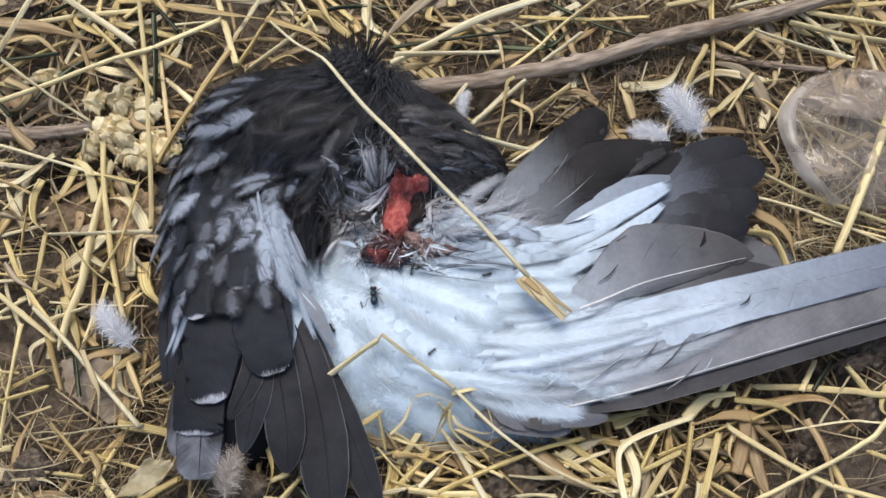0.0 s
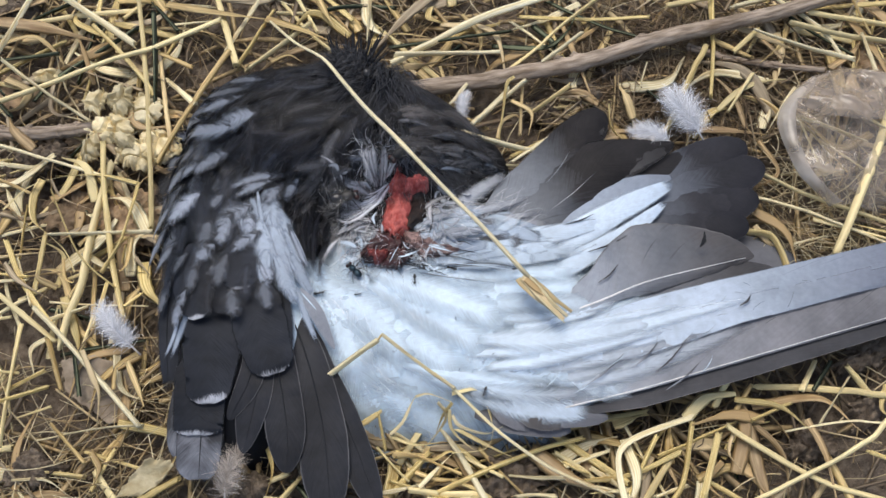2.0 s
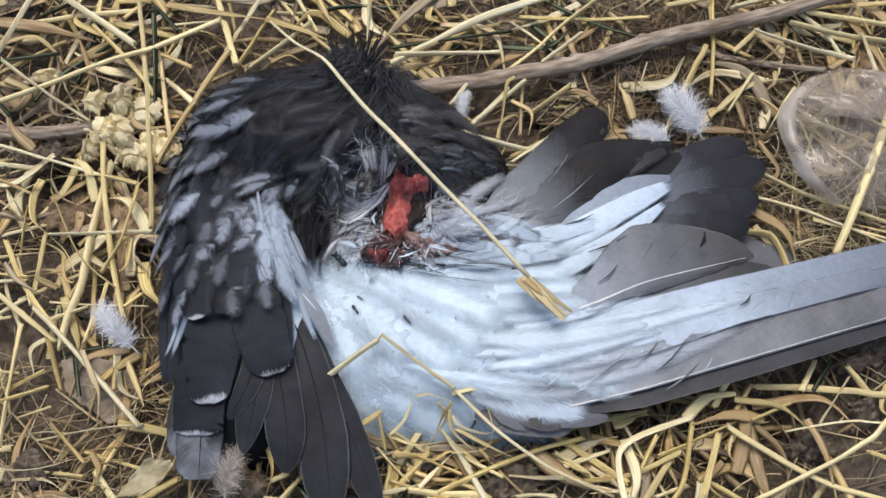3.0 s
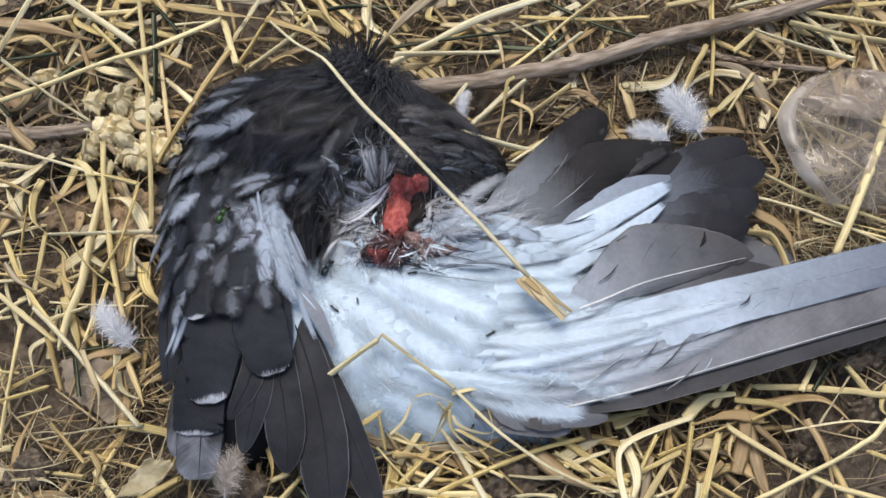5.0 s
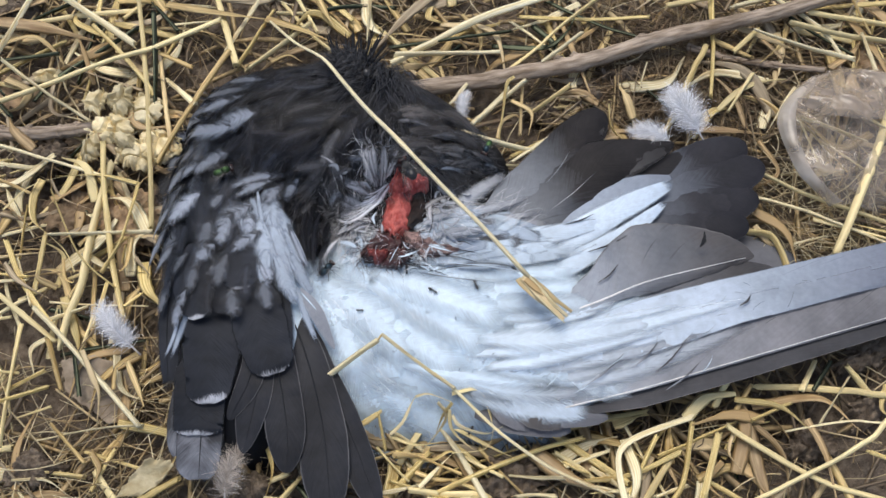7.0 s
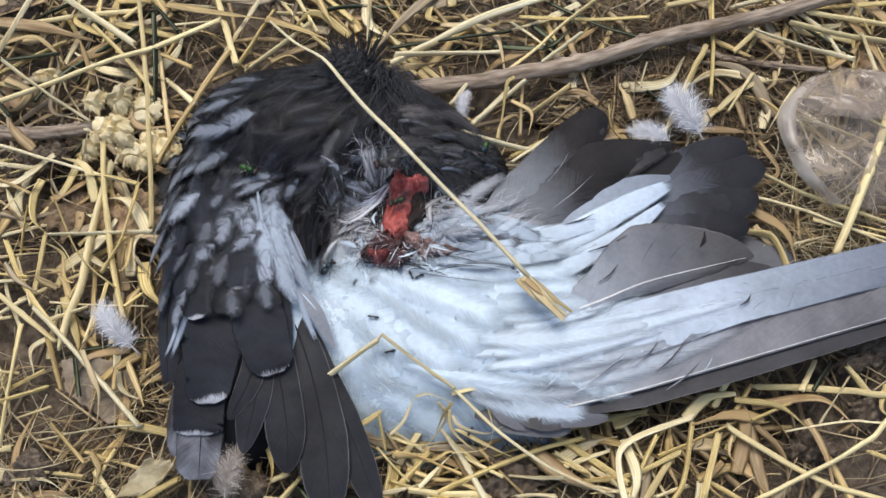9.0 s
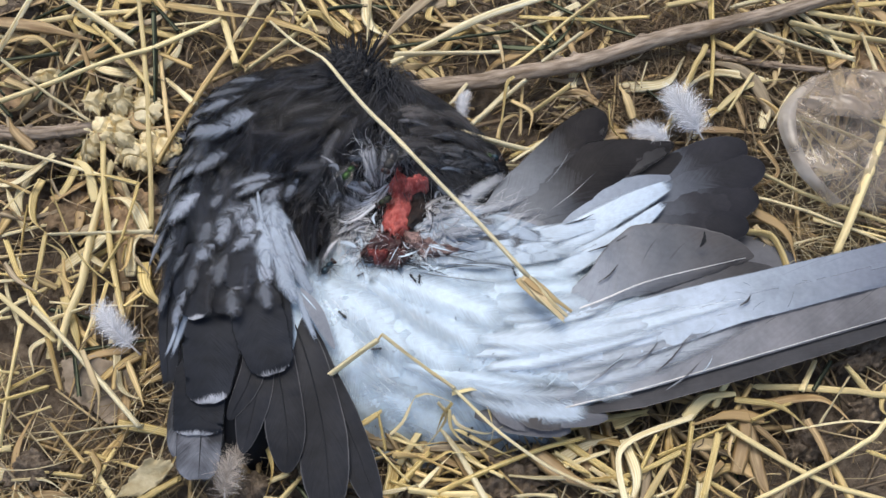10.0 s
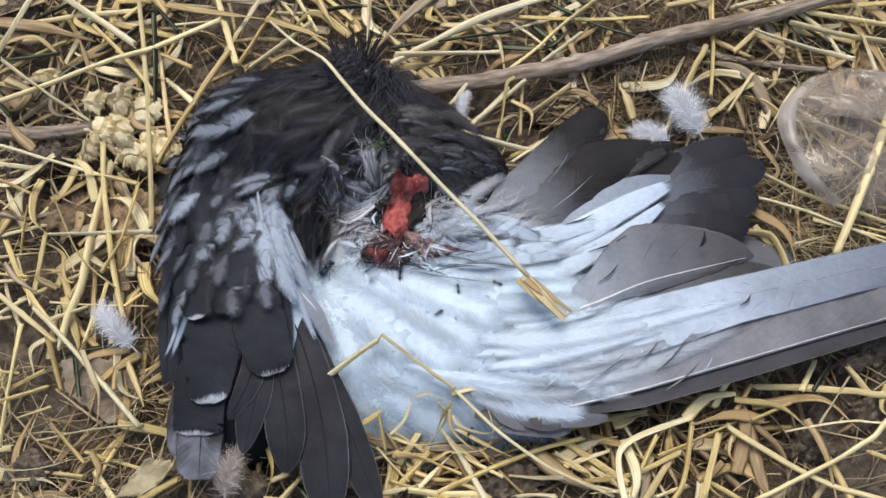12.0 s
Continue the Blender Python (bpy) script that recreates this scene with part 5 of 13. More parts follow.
vane("wing_covert", spread_wing, [(0.004, -0.0181, 0.0215), (0.0497, -0.0042, 0.0245), (0.0824, 0.0045, 0.0226)], (0.0039, 0.0054, 0.0030,), (0.0044, 0.0054, 0.0030,), "q_pale", blunt=0.6, fringe=0.05, seed=220)
vane("wing_covert", spread_wing, [(0.0138, -0.0345, 0.022), (0.0564, -0.0196, 0.025), (0.0854, -0.0001, 0.0226)], (0.0034, 0.0048, 0.0029,), (0.0044, 0.0053, 0.0029,), "q_pale", blunt=0.6, fringe=0.05, seed=221)
vane("wing_covert", spread_wing, [(-0.0111, -0.0153, 0.0215), (0.0242, -0.0072, 0.025), (0.0578, 0.0029, 0.0235)], (0.0034, 0.0044, 0.0020,), (0.0039, 0.0044, 0.0020,), "q_cream", blunt=0.7, fringe=0.12, seed=222)
vane("wing_covert", spread_wing, [(-0.006, -0.0183, 0.022), (0.0291, -0.0116, 0.0255), (0.065, -0.0038, 0.0238)], (0.0029, 0.0039, 0.0019,), (0.0034, 0.0039, 0.0019,), "q_cream", blunt=0.7, fringe=0.12, seed=223)
vane("wing_covert", spread_wing, [(-0.0138, -0.0065, 0.0205), (0.0169, 0.0018, 0.024), (0.0519, 0.0091, 0.0225)], (0.0035, 0.0050, 0.0020,), (0.0040, 0.0050, 0.0020,), "q_ash", blunt=0.7, fringe=0.12, seed=224)
vane("wing_covert", spread_wing, [(-0.0062, 0.0021, 0.0205), (0.0196, 0.0086, 0.0236), (0.0432, 0.0173, 0.022)], (0.0030, 0.0045, 0.0020,), (0.0035, 0.0045, 0.0020,), "q_ash", blunt=0.7, fringe=0.12, seed=225)
vane("flight_feather", spread_wing, [(0.0354, -0.0517, 0.0225), (0.0982, -0.0301, 0.0228), (0.153, -0.0212, 0.0185)], (0.0058, 0.0106, 0.0082,), (0.0048, 0.0048, 0.0038,), "q_grey", blunt=0.28, shaft=None, wave=0.001, seed=226)
vane("flight_feather", spread_wing, [(0.0398, -0.049, 0.0296), (0.067, -0.0384, 0.0284), (0.0917, -0.0275, 0.0256), (0.1398, -0.0132, 0.02)], (0.0034, 0.0139, 0.0278, 0.0211,), (0.0005, 0.0019, 0.0048, 0.0029,), "q_web", blunt=0.3, shaft='shaft', shaft_r=0.00075, wave=0.0018, camber=0.05, seed=227)
vane("flight_feather", spread_wing, [(0.041, -0.0883, 0.0235), (0.079, -0.0784, 0.024), (0.1229, -0.0661, 0.024), (0.1735, -0.0513, 0.0235), (0.2204, -0.0376, 0.023)], (0.0009, 0.0014, 0.0014, 0.0014, 0.0014,), (0.0037, 0.0060, 0.0060, 0.0053, 0.0046,), "q_strip", blunt=0.1, camber=0.02, fringe=0.01, seed=228)
vane("flight_feather", spread_wing, [(0.0503, -0.0841, 0.0255), (0.0812, -0.0766, 0.026), (0.1227, -0.0644, 0.0256), (0.1732, -0.0496, 0.025), (0.22, -0.0361, 0.0245)], (0.0115, 0.0212, 0.0212, 0.0198, 0.0161,), (0.0007, 0.0007, 0.0007, 0.0007, 0.0007,), "q_fawn", blunt=0.1, camber=0.015, fringe=0.01, shaft='shaft', shaft_r=0.00042, seed=229)
vane("flight_feather", spread_wing, [(0.0343, -0.0795, 0.0235), (0.077, -0.0683, 0.0268), (0.1141, -0.0545, 0.0266), (0.1372, -0.0455, 0.0258)], (0.0047, 0.0070, 0.0070, 0.0037,), (0.0047, 0.0084, 0.0070, 0.0033,), "q_fog", blunt=0.6, camber=0.02, fringe=0.08, wave=0.001, seed=230)
vane("flight_feather", spread_wing, [(0.0321, -0.0758, 0.0235), (0.0648, -0.0726, 0.0272), (0.0939, -0.0646, 0.0268), (0.1164, -0.0573, 0.026)], (0.0032, 0.0046, 0.0041, 0.0023,), (0.0032, 0.0051, 0.0046, 0.0023,), "q_fog", blunt=0.7, camber=0.02, fringe=0.1, wave=0.001, seed=231)
vane("wing_covert", spread_wing, [(0.0277, -0.0596, 0.0268), (0.0962, -0.0406, 0.0274), (0.1522, -0.0262, 0.0264), (0.226, -0.0074, 0.0255)], (0.0048, 0.0072, 0.0067, 0.0062,), (0.0048, 0.0067, 0.0062, 0.0053,), "q_long", blunt=0.12, camber=0.015, fringe=0.012, wave=0.0009, seed=232)
vane("wing_covert", spread_wing, [(0.0179, -0.0695, 0.0268), (0.0801, -0.0559, 0.0284), (0.1251, -0.0425, 0.0274), (0.1634, -0.0324, 0.0266), (0.2238, -0.016, 0.026)], (0.0061, 0.0075, 0.0066, 0.0056, 0.0047,), (0.0061, 0.0080, 0.0061, 0.0056, 0.0056,), "q_long", blunt=0.12, camber=0.02, fringe=0.02, wave=0.0016, seed=233)
vane("wing_covert", spread_wing, [(0.0135, -0.0583, 0.023), (0.0659, -0.0529, 0.0292), (0.1052, -0.0433, 0.029), (0.1382, -0.0352, 0.0276)], (0.0047, 0.0061, 0.0047, 0.0019,), (0.0056, 0.0066, 0.0051, 0.0019,), "q_cream", blunt=0.7, camber=0.015, fringe=0.06, wave=0.001, seed=234)
vane("wing_covert", spread_wing, [(0.0136, -0.0532, 0.023), (0.0515, -0.0519, 0.03), (0.0833, -0.0443, 0.0296), (0.1083, -0.0384, 0.0284)], (0.0037, 0.0047, 0.0033, 0.0014,), (0.0037, 0.0047, 0.0037, 0.0014,), "q_cream", blunt=0.7, camber=0.015, fringe=0.08, wave=0.001, seed=235)
vane("loose_barb", spread_wing, [(0.046, 0.0195, 0.0262), (0.054, 0.0294, 0.0265), (0.0607, 0.0411, 0.0262)], (0.0001, 0.0002, 0.0001,), (0.0001, 0.0002, 0.0001,), "q_ash", blunt=0.6, fringe=0.2, nl=24, seed=236)
vane("loose_barb", spread_wing, [(0.0463, 0.0051, 0.027), (0.0596, 0.0158, 0.0273), (0.0719, 0.0282, 0.027)], (0.0002, 0.0003, 0.0001,), (0.0002, 0.0003, 0.0001,), "v_fluff", blunt=0.6, fringe=0.2, nl=24, seed=237)
vane("loose_barb", spread_wing, [(0.0408, -0.0782, 0.03), (0.0467, -0.0726, 0.0303), (0.0513, -0.0656, 0.03)], (0.0003, 0.0005, 0.0002,), (0.0003, 0.0005, 0.0002,), "v_white", blunt=0.6, fringe=0.2, nl=24, seed=238)
vane("loose_barb", spread_wing, [(0.052, -0.0799, 0.029), (0.0592, -0.0761, 0.0293), (0.0651, -0.0712, 0.029)], (0.0002, 0.0004, 0.0002,), (0.0002, 0.0004, 0.0002,), "v_white", blunt=0.6, fringe=0.2, nl=24, seed=239)
vane("loose_barb", spread_wing, [(0.1067, -0.0708, 0.0278), (0.1109, -0.0665, 0.0281), (0.114, -0.0609, 0.0278)], (0.0002, 0.0004, 0.0001,), (0.0002, 0.0004, 0.0001,), "v_white", blunt=0.6, fringe=0.2, nl=24, seed=240)
# the dark strips laid over the vanes paint in the shade of their slits
vane("loose_barb", spread_wing, [(0.0877, -0.0707, 0.029), (0.0958, -0.0637, 0.0293), (0.1029, -0.0553, 0.029)], (0.0002, 0.0003, 0.0001,), (0.0002, 0.0003, 0.0001,), "q_strip", blunt=0.6, fringe=0.2, nl=24, seed=241)
vane("loose_barb", spread_wing, [(0.0586, -0.0762, 0.0296), (0.0679, -0.0695, 0.0299), (0.0761, -0.0615, 0.0296)], (0.0002, 0.0003, 0.0001,), (0.0002, 0.0003, 0.0001,), "q_grey", blunt=0.6, fringe=0.2, nl=24, seed=242)
vane("loose_barb", spread_wing, [(0.0785, -0.0683, 0.0292), (0.0852, -0.063, 0.0295), (0.0909, -0.0564, 0.0292)], (0.0002, 0.0003, 0.0001,), (0.0002, 0.0003, 0.0001,), "q_grey", blunt=0.6, fringe=0.2, nl=24, seed=243)
vane("loose_barb", spread_wing, [(0.1267, -0.0406, 0.0292), (0.1303, -0.0384, 0.0295), (0.1329, -0.0348, 0.0292)], (0.0002, 0.0004, 0.0002,), (0.0002, 0.0004, 0.0002,), "q_strip", blunt=0.6, fringe=0.2, nl=24, seed=244)
# near-black strip, painted shade of a notch in the web
vane("loose_barb", spread_wing, [(0.113, -0.0132, 0.03), (0.115, -0.01, 0.0303), (0.1159, -0.0054, 0.03)], (0.0005, 0.0008, 0.0003,), (0.0005, 0.0008, 0.0003,), "v_skin", blunt=0.6, fringe=0.2, nl=24, seed=245)
vane("loose_barb", spread_wing, [(0.0763, -0.0213, 0.03), (0.072, -0.0266, 0.0303), (0.0664, -0.0304, 0.03)], (0.0002, 0.0003, 0.0001,), (0.0002, 0.0003, 0.0001,), "q_strip", blunt=0.6, fringe=0.2, nl=24, seed=246)
vane("loose_barb", spread_wing, [(0.0641, -0.0136, 0.0262), (0.074, -0.0101, 0.0265), (0.0828, -0.0053, 0.0262)], (0.0002, 0.0004, 0.0001,), (0.0002, 0.0004, 0.0001,), "q_strip", blunt=0.6, fringe=0.2, nl=24, seed=247)
vane("loose_barb", spread_wing, [(0.0539, 0.0003, 0.0252), (0.0619, 0.0024, 0.0255), (0.0685, 0.006, 0.0252)], (0.0002, 0.0004, 0.0001,), (0.0002, 0.0004, 0.0001,), "q_dusk", blunt=0.6, fringe=0.2, nl=24, seed=248)
vane("loose_barb", spread_wing, [(0.0925, -0.077, 0.0276), (0.1007, -0.0716, 0.0279), (0.1079, -0.0648, 0.0276)], (0.0002, 0.0003, 0.0001,), (0.0002, 0.0003, 0.0001,), "q_grey", blunt=0.6, fringe=0.2, nl=24, seed=249)
vane("loose_barb", spread_wing, [(0.0645, -0.0706, 0.0304), (0.0738, -0.0646, 0.0307), (0.082, -0.0573, 0.0304)], (0.0002, 0.0003, 0.0001,), (0.0002, 0.0003, 0.0001,), "v_white", blunt=0.6, fringe=0.2, nl=24, seed=250)
vane("wing_covert", spread_wing, [(0.0121, -0.0681, 0.0262), (0.0414, -0.0639, 0.0306), (0.0701, -0.0574, 0.0306), (0.0947, -0.0505, 0.0296)], (0.0051, 0.0064, 0.0055, 0.0018,), (0.0055, 0.0069, 0.0055, 0.0018,), "q_cream", blunt=0.7, camber=0.008, fringe=0.08, wave=0.0008, seed=251)
vane("wing_covert", spread_wing, [(0.0159, -0.0505, 0.0262), (0.0373, -0.0497, 0.0302), (0.0567, -0.0455, 0.0298), (0.0703, -0.0415, 0.029)], (0.0037, 0.0047, 0.0033, 0.0012,), (0.0042, 0.0051, 0.0037, 0.0014,), "q_cream", blunt=0.7, camber=0.008, fringe=0.08, wave=0.0008, seed=252)
vane("flight_feather", spread_wing, [(0.0275, -0.0702, 0.025), (0.0604, -0.0652, 0.0286), (0.0918, -0.0581, 0.0284), (0.1217, -0.0492, 0.0276)], (0.0037, 0.0055, 0.0046, 0.0018,), (0.0037, 0.0055, 0.0046, 0.0018,), "q_fog", blunt=0.7, camber=0.01, fringe=0.08, wave=0.001, seed=253)
vane("flight_feather", spread_wing, [(0.0227, -0.0767, 0.0225), (0.0532, -0.0715, 0.027), (0.0797, -0.0646, 0.0268), (0.1042, -0.0581, 0.0262)], (0.0032, 0.0051, 0.0041, 0.0018,), (0.0032, 0.0051, 0.0046, 0.0018,), "q_fog", blunt=0.7, camber=0.01, fringe=0.08, wave=0.001, seed=254)
vane("wing_covert", spread_wing, [(0.0086, -0.056, 0.0296), (0.0416, -0.0563, 0.0318), (0.073, -0.0514, 0.0306), (0.1016, -0.044, 0.0286)], (0.0069, 0.0097, 0.0083, 0.0028,), (0.0069, 0.0097, 0.0088, 0.0028,), "q_cream", blunt=0.7, camber=0.004, fringe=0.04, wave=0.0008, seed=255)
vane("wing_covert", spread_wing, [(-0.001, -0.0621, 0.027), (0.0368, -0.0604, 0.0306), (0.0727, -0.0561, 0.0298), (0.1036, -0.0494, 0.028)], (0.0037, 0.0051, 0.0046, 0.0018,), (0.0041, 0.0060, 0.0051, 0.0018,), "q_cream", blunt=0.7, camber=0.01, fringe=0.05, wave=0.0008, seed=256)
vane("wing_covert", spread_wing, [(0.0039, -0.0444, 0.027), (0.035, -0.0458, 0.0306), (0.0593, -0.0423, 0.0296), (0.0794, -0.037, 0.028)], (0.0037, 0.0047, 0.0037, 0.0014,), (0.0042, 0.0051, 0.0042, 0.0014,), "q_cream", blunt=0.7, camber=0.01, fringe=0.05, wave=0.0008, seed=257)
feather("wing_covert", spread_wing, (-0.011, -0.0155), (0.055, -0.0058), 0.0214, "v_white", 0, 0, flat=(0.0250, 0.0220), blunt=0.5, shaft=None, sag=0.003, fringe=0.06, seed=14)
feather("wing_covert", spread_wing, (-0.0109, -0.0252), (0.0592, -0.0187), 0.0295, "v_white", 0, 0, flat=(0.0252, 0.0230), blunt=0.5, shaft=None, sag=0.003, fringe=0.06, seed=15)
feather("wing_covert", spread_wing, (-0.0159, -0.0201), (0.0568, -0.0142), 0.0187, "v_white", 0, 0, flat=(0.0260, 0.0240), blunt=0.6, shaft=None, sag=0.004, fringe=0.06, seed=16)
feather("wing_covert", spread_wing, (-0.0159, -0.0226), (0.0697, -0.0107), 0.0134, "v_fade", 0, 0, flat=(0.0255, 0.0235), blunt=0.6, shaft=None, sag=0.004, fringe=0.06, seed=17)
feather("wing_covert", spread_wing, (-0.0108, -0.0286), (0.066, -0.0245), 0.0177, "v_white", 0, 0, flat=(0.0270, 0.0250), blunt=0.6, shaft=None, sag=0.004, fringe=0.06, seed=18)
feather("wing_covert", spread_wing, (-0.0059, -0.0343), (0.0727, -0.0322), 0.0177, "v_white", 0, 0, flat=(0.0280, 0.0260), blunt=0.6, shaft=None, sag=0.003, fringe=0.06, seed=19)
feather("wing_covert", spread_wing, (-0.001, -0.0411), (0.0795, -0.039), 0.0177, "v_fade", 0, 0, flat=(0.0285, 0.0265), blunt=0.6, shaft=None, sag=0.003, fringe=0.06, seed=20)
feather("wing_covert", spread_wing, (0.0132, -0.0857), (0.0529, -0.0917), 0.0123, "v_ash", 0, 0, flat=(0.0200, 0.0200), blunt=0.5, shaft=None, sag=0.003, fringe=0.05, seed=36)
feather("wing_covert", spread_wing, (0.0272, -0.0863), (0.0681, -0.087), 0.0107, "v_ash", 0, 0, flat=(0.0220, 0.0220), blunt=0.5, shaft=None, sag=0.002, fringe=0.05, seed=37)
feather("wing_covert", spread_wing, (0.0108, -0.0784), (0.0622, -0.085), 0.0214, "v_cream", 0, 0, flat=(0.0240, 0.0235), blunt=0.5, shaft=None, sag=0.002, fringe=0.08, seed=38)
feather("wing_covert", spread_wing, (0.0271, -0.0838), (0.0515, -0.0889), 0.0134, "v_grey", 0, 0, flat=(0.0245, 0.0230), blunt=0.5, shaft=None, sag=0.002, fringe=0.08, seed=39)
feather("wing_covert", spread_wing, (0.0178, -0.0808), (0.0411, -0.0903), 0.0134, "v_ash", 0, 0, flat=(0.0240, 0.0220), blunt=0.5, shaft=None, sag=0.002, fringe=0.08, seed=40)
field("wing_covert", spread_wing, 25, 11, (0.0440, -0.0590, 0.0370, 0.0142, 14), 0.058, 0.019, ("v_white", "v_fade"), 0.08, 0.0, 0.0004, flat=(0.0272, 0.0264), camber=0.006, fray=0.8, shaft=None, blunt=0.7, fringe=0.06)
field("wing_covert", spread_wing, 26, 6, (0.0419, -0.0738, 0.0268, 0.008, 10), 0.050, 0.018, ("v_blend", "v_fade"), 0.1, 0.0, 0.0004, flat=(0.0268, 0.0260), camber=0.006, fray=0.8, shaft=None, blunt=0.7, fringe=0.06)
field("body_feather", belly, 21, 44, (-0.0052, -0.0554, 0.0549, 0.0335, 0), 0.064, 0.032, ("v_white",), 0.10, 0.0003, 0.0008, camber=0.004, fray=0.3, shaft=None, blunt=0.7, fringe=0.05)
field("body_feather", belly, 22, 36, (0.0256, -0.0384, 0.0429, 0.0227, 0), 0.062, 0.028, ("v_white", "v_white", "v_white", "v_fade"), 0.09, 0.0005, 0.0012, camber=0.004, fray=0.3, shaft=None, blunt=0.7, fringe=0.05)
field("body_feather", belly, 23, 40, (0.0216, -0.0058, 0.0241, 0.0142, 0), 0.034, 0.012, ("v_cream", "v_cream", "v_crisp", "v_sheen"), 0.25, 0.002, 0.004, camber=0.05, fray=0.8, shaft=None, blunt=0.7, fringe=0.18)
vane("flight_feather", folded_wing, [(-0.0647, -0.0337, 0.0265), (-0.0537, -0.0633, 0.023), (-0.0405, -0.0879, 0.019), (-0.0257, -0.1237, 0.013)], (0.0046, 0.0062, 0.0059, 0.0055,), (0.0046, 0.0069, 0.0078, 0.0078,), "w_slate", blunt=0.22, camber=0.05, fringe=0.012, shaft='shaft_dark', seed=258)
vane("flight_feather", folded_wing, [(-0.0693, -0.0343, 0.028), (-0.0569, -0.064, 0.025), (-0.049, -0.0942, 0.0205), (-0.045, -0.1264, 0.016)], (0.0054, 0.0077, 0.0095, 0.0077,), (0.0059, 0.0090, 0.0113, 0.0104,), "w_slate", blunt=0.22, camber=0.05, fringe=0.012, shaft='shaft_dark', seed=259)
vane("flight_feather", folded_wing, [(-0.0764, -0.0347, 0.029), (-0.0697, -0.0646, 0.027), (-0.0644, -0.0901, 0.0232), (-0.0633, -0.1098, 0.02)], (0.0059, 0.0077, 0.0077, 0.0063,), (0.0068, 0.0081, 0.0090, 0.0068,), "w_slate", blunt=0.3, camber=0.05, fringe=0.012, shaft='shaft_dark', seed=260)
vane("flight_feather", folded_wing, [(-0.0755, -0.0528, 0.029), (-0.0769, -0.0766, 0.0262), (-0.0816, -0.1021, 0.0215)], (0.0050, 0.0064, 0.0045,), (0.0059, 0.0086, 0.0055,), "w_slate", blunt=0.4, camber=0.05, fringe=0.012, shaft='shaft_dark', seed=261)
vane("flight_feather", folded_wing, [(-0.0784, -0.0532, 0.03), (-0.0802, -0.0723, 0.028), (-0.0881, -0.0889, 0.024)], (0.0046, 0.0055, 0.0036,), (0.0046, 0.0050, 0.0041,), "w_slate", blunt=0.45, camber=0.05, fringe=0.012, shaft='shaft_dark', seed=262)
vane("tail_feather", folded_wing, [(-0.1084, -0.0623, 0.02), (-0.1102, -0.0864, 0.018), (-0.1104, -0.1027, 0.015)], (0.0055, 0.0060, 0.0046,), (0.0050, 0.0055, 0.0041,), "w_tail", blunt=0.3, camber=0.05, fringe=0.05, shaft='shaft_dark', seed=263)
vane("tail_feather", folded_wing, [(-0.0991, -0.0757, 0.023), (-0.0995, -0.0942, 0.0205), (-0.0996, -0.1125, 0.0165)], (0.0090, 0.0095, 0.0081,), (0.0104, 0.0113, 0.0099,), "w_tail", blunt=0.2, camber=0.05, fringe=0.04, shaft='shaft_dark', seed=264)
vane("wing_covert", folded_wing, [(-0.1016, -0.0546, 0.027), (-0.1011, -0.0763, 0.025), (-0.1011, -0.0951, 0.0222)], (0.0100, 0.0109, 0.0105,), (0.0109, 0.0109, 0.0100,), "w_tip", blunt=0.13, camber=0.05, fringe=0.04, shaft=None, gaps=2, seed=265)
vane("wing_covert", folded_wing, [(-0.1182, -0.0214, 0.029), (-0.1178, -0.0492, 0.026), (-0.115, -0.0777, 0.0215)], (0.0070, 0.0080, 0.0061,), (0.0052, 0.0052, 0.0037,), "w_plain", blunt=0.3, camber=0.05, fringe=0.012, shaft='shaft_dark', seed=266)
vane("wing_covert", folded_wing, [(-0.0993, -0.0307, 0.032), (-0.0975, -0.0584, 0.0305), (-0.0967, -0.0831, 0.027)], (0.0115, 0.0133, 0.0078,), (0.0106, 0.0119, 0.0087,), "w_tip", blunt=0.13, camber=0.05, fringe=0.04, shaft=None, gaps=2, seed=267)
vane("wing_covert", folded_wing, [(-0.0689, -0.0309, 0.0325), (-0.0667, -0.0485, 0.031), (-0.0643, -0.065, 0.028)], (0.0037, 0.0046, 0.0028,), (0.0042, 0.0051, 0.0037,), "w_plain", blunt=0.4, camber=0.05, fringe=0.012, shaft='shaft_dark', seed=268)
vane("wing_covert", folded_wing, [(-0.0816, -0.0241, 0.035), (-0.0775, -0.0492, 0.033), (-0.0701, -0.0715, 0.03)], (0.0092, 0.0120, 0.0097,), (0.0092, 0.0115, 0.0083,), "w_tip", blunt=0.16, camber=0.05, fringe=0.05, shaft=None, gaps=2, seed=269)
vane("pale_covert", folded_wing, [(-0.1067, -0.039, 0.033), (-0.1099, -0.0512, 0.0315), (-0.1142, -0.0656, 0.0285)], (0.0014, 0.0021, 0.0012,), (0.0014, 0.0021, 0.0009,), "w_pale", blunt=0.4, fringe=0.08, seed=270)
vane("pale_covert", folded_wing, [(-0.1113, -0.0463, 0.032), (-0.1136, -0.0557, 0.03), (-0.1172, -0.0636, 0.027)], (0.0009, 0.0014, 0.0009,), (0.0009, 0.0014, 0.0009,), "w_pale", blunt=0.4, fringe=0.08, seed=271)
field("scapular_feather", folded_wing, 31, 70, (-0.1066, 0.029, 0.0254, 0.0497, 8), 0.036, 0.017, ("w_soft", "w_soft", "w_dim"), 0.14, 0.002, 0.0034, fray=0.6, shaft=None, camber=0.03, fringe=0.08, blunt=0.6)
field("scapular_feather", folded_wing, 32, 20, (-0.0970, -0.0090, 0.0240, 0.0170, 0), 0.036, 0.018, ("w_soft", "w_dim"), 0.12, 0.0042, 0.0052, fray=0.6, shaft=None, camber=0.02, fringe=0.08, blunt=0.6)
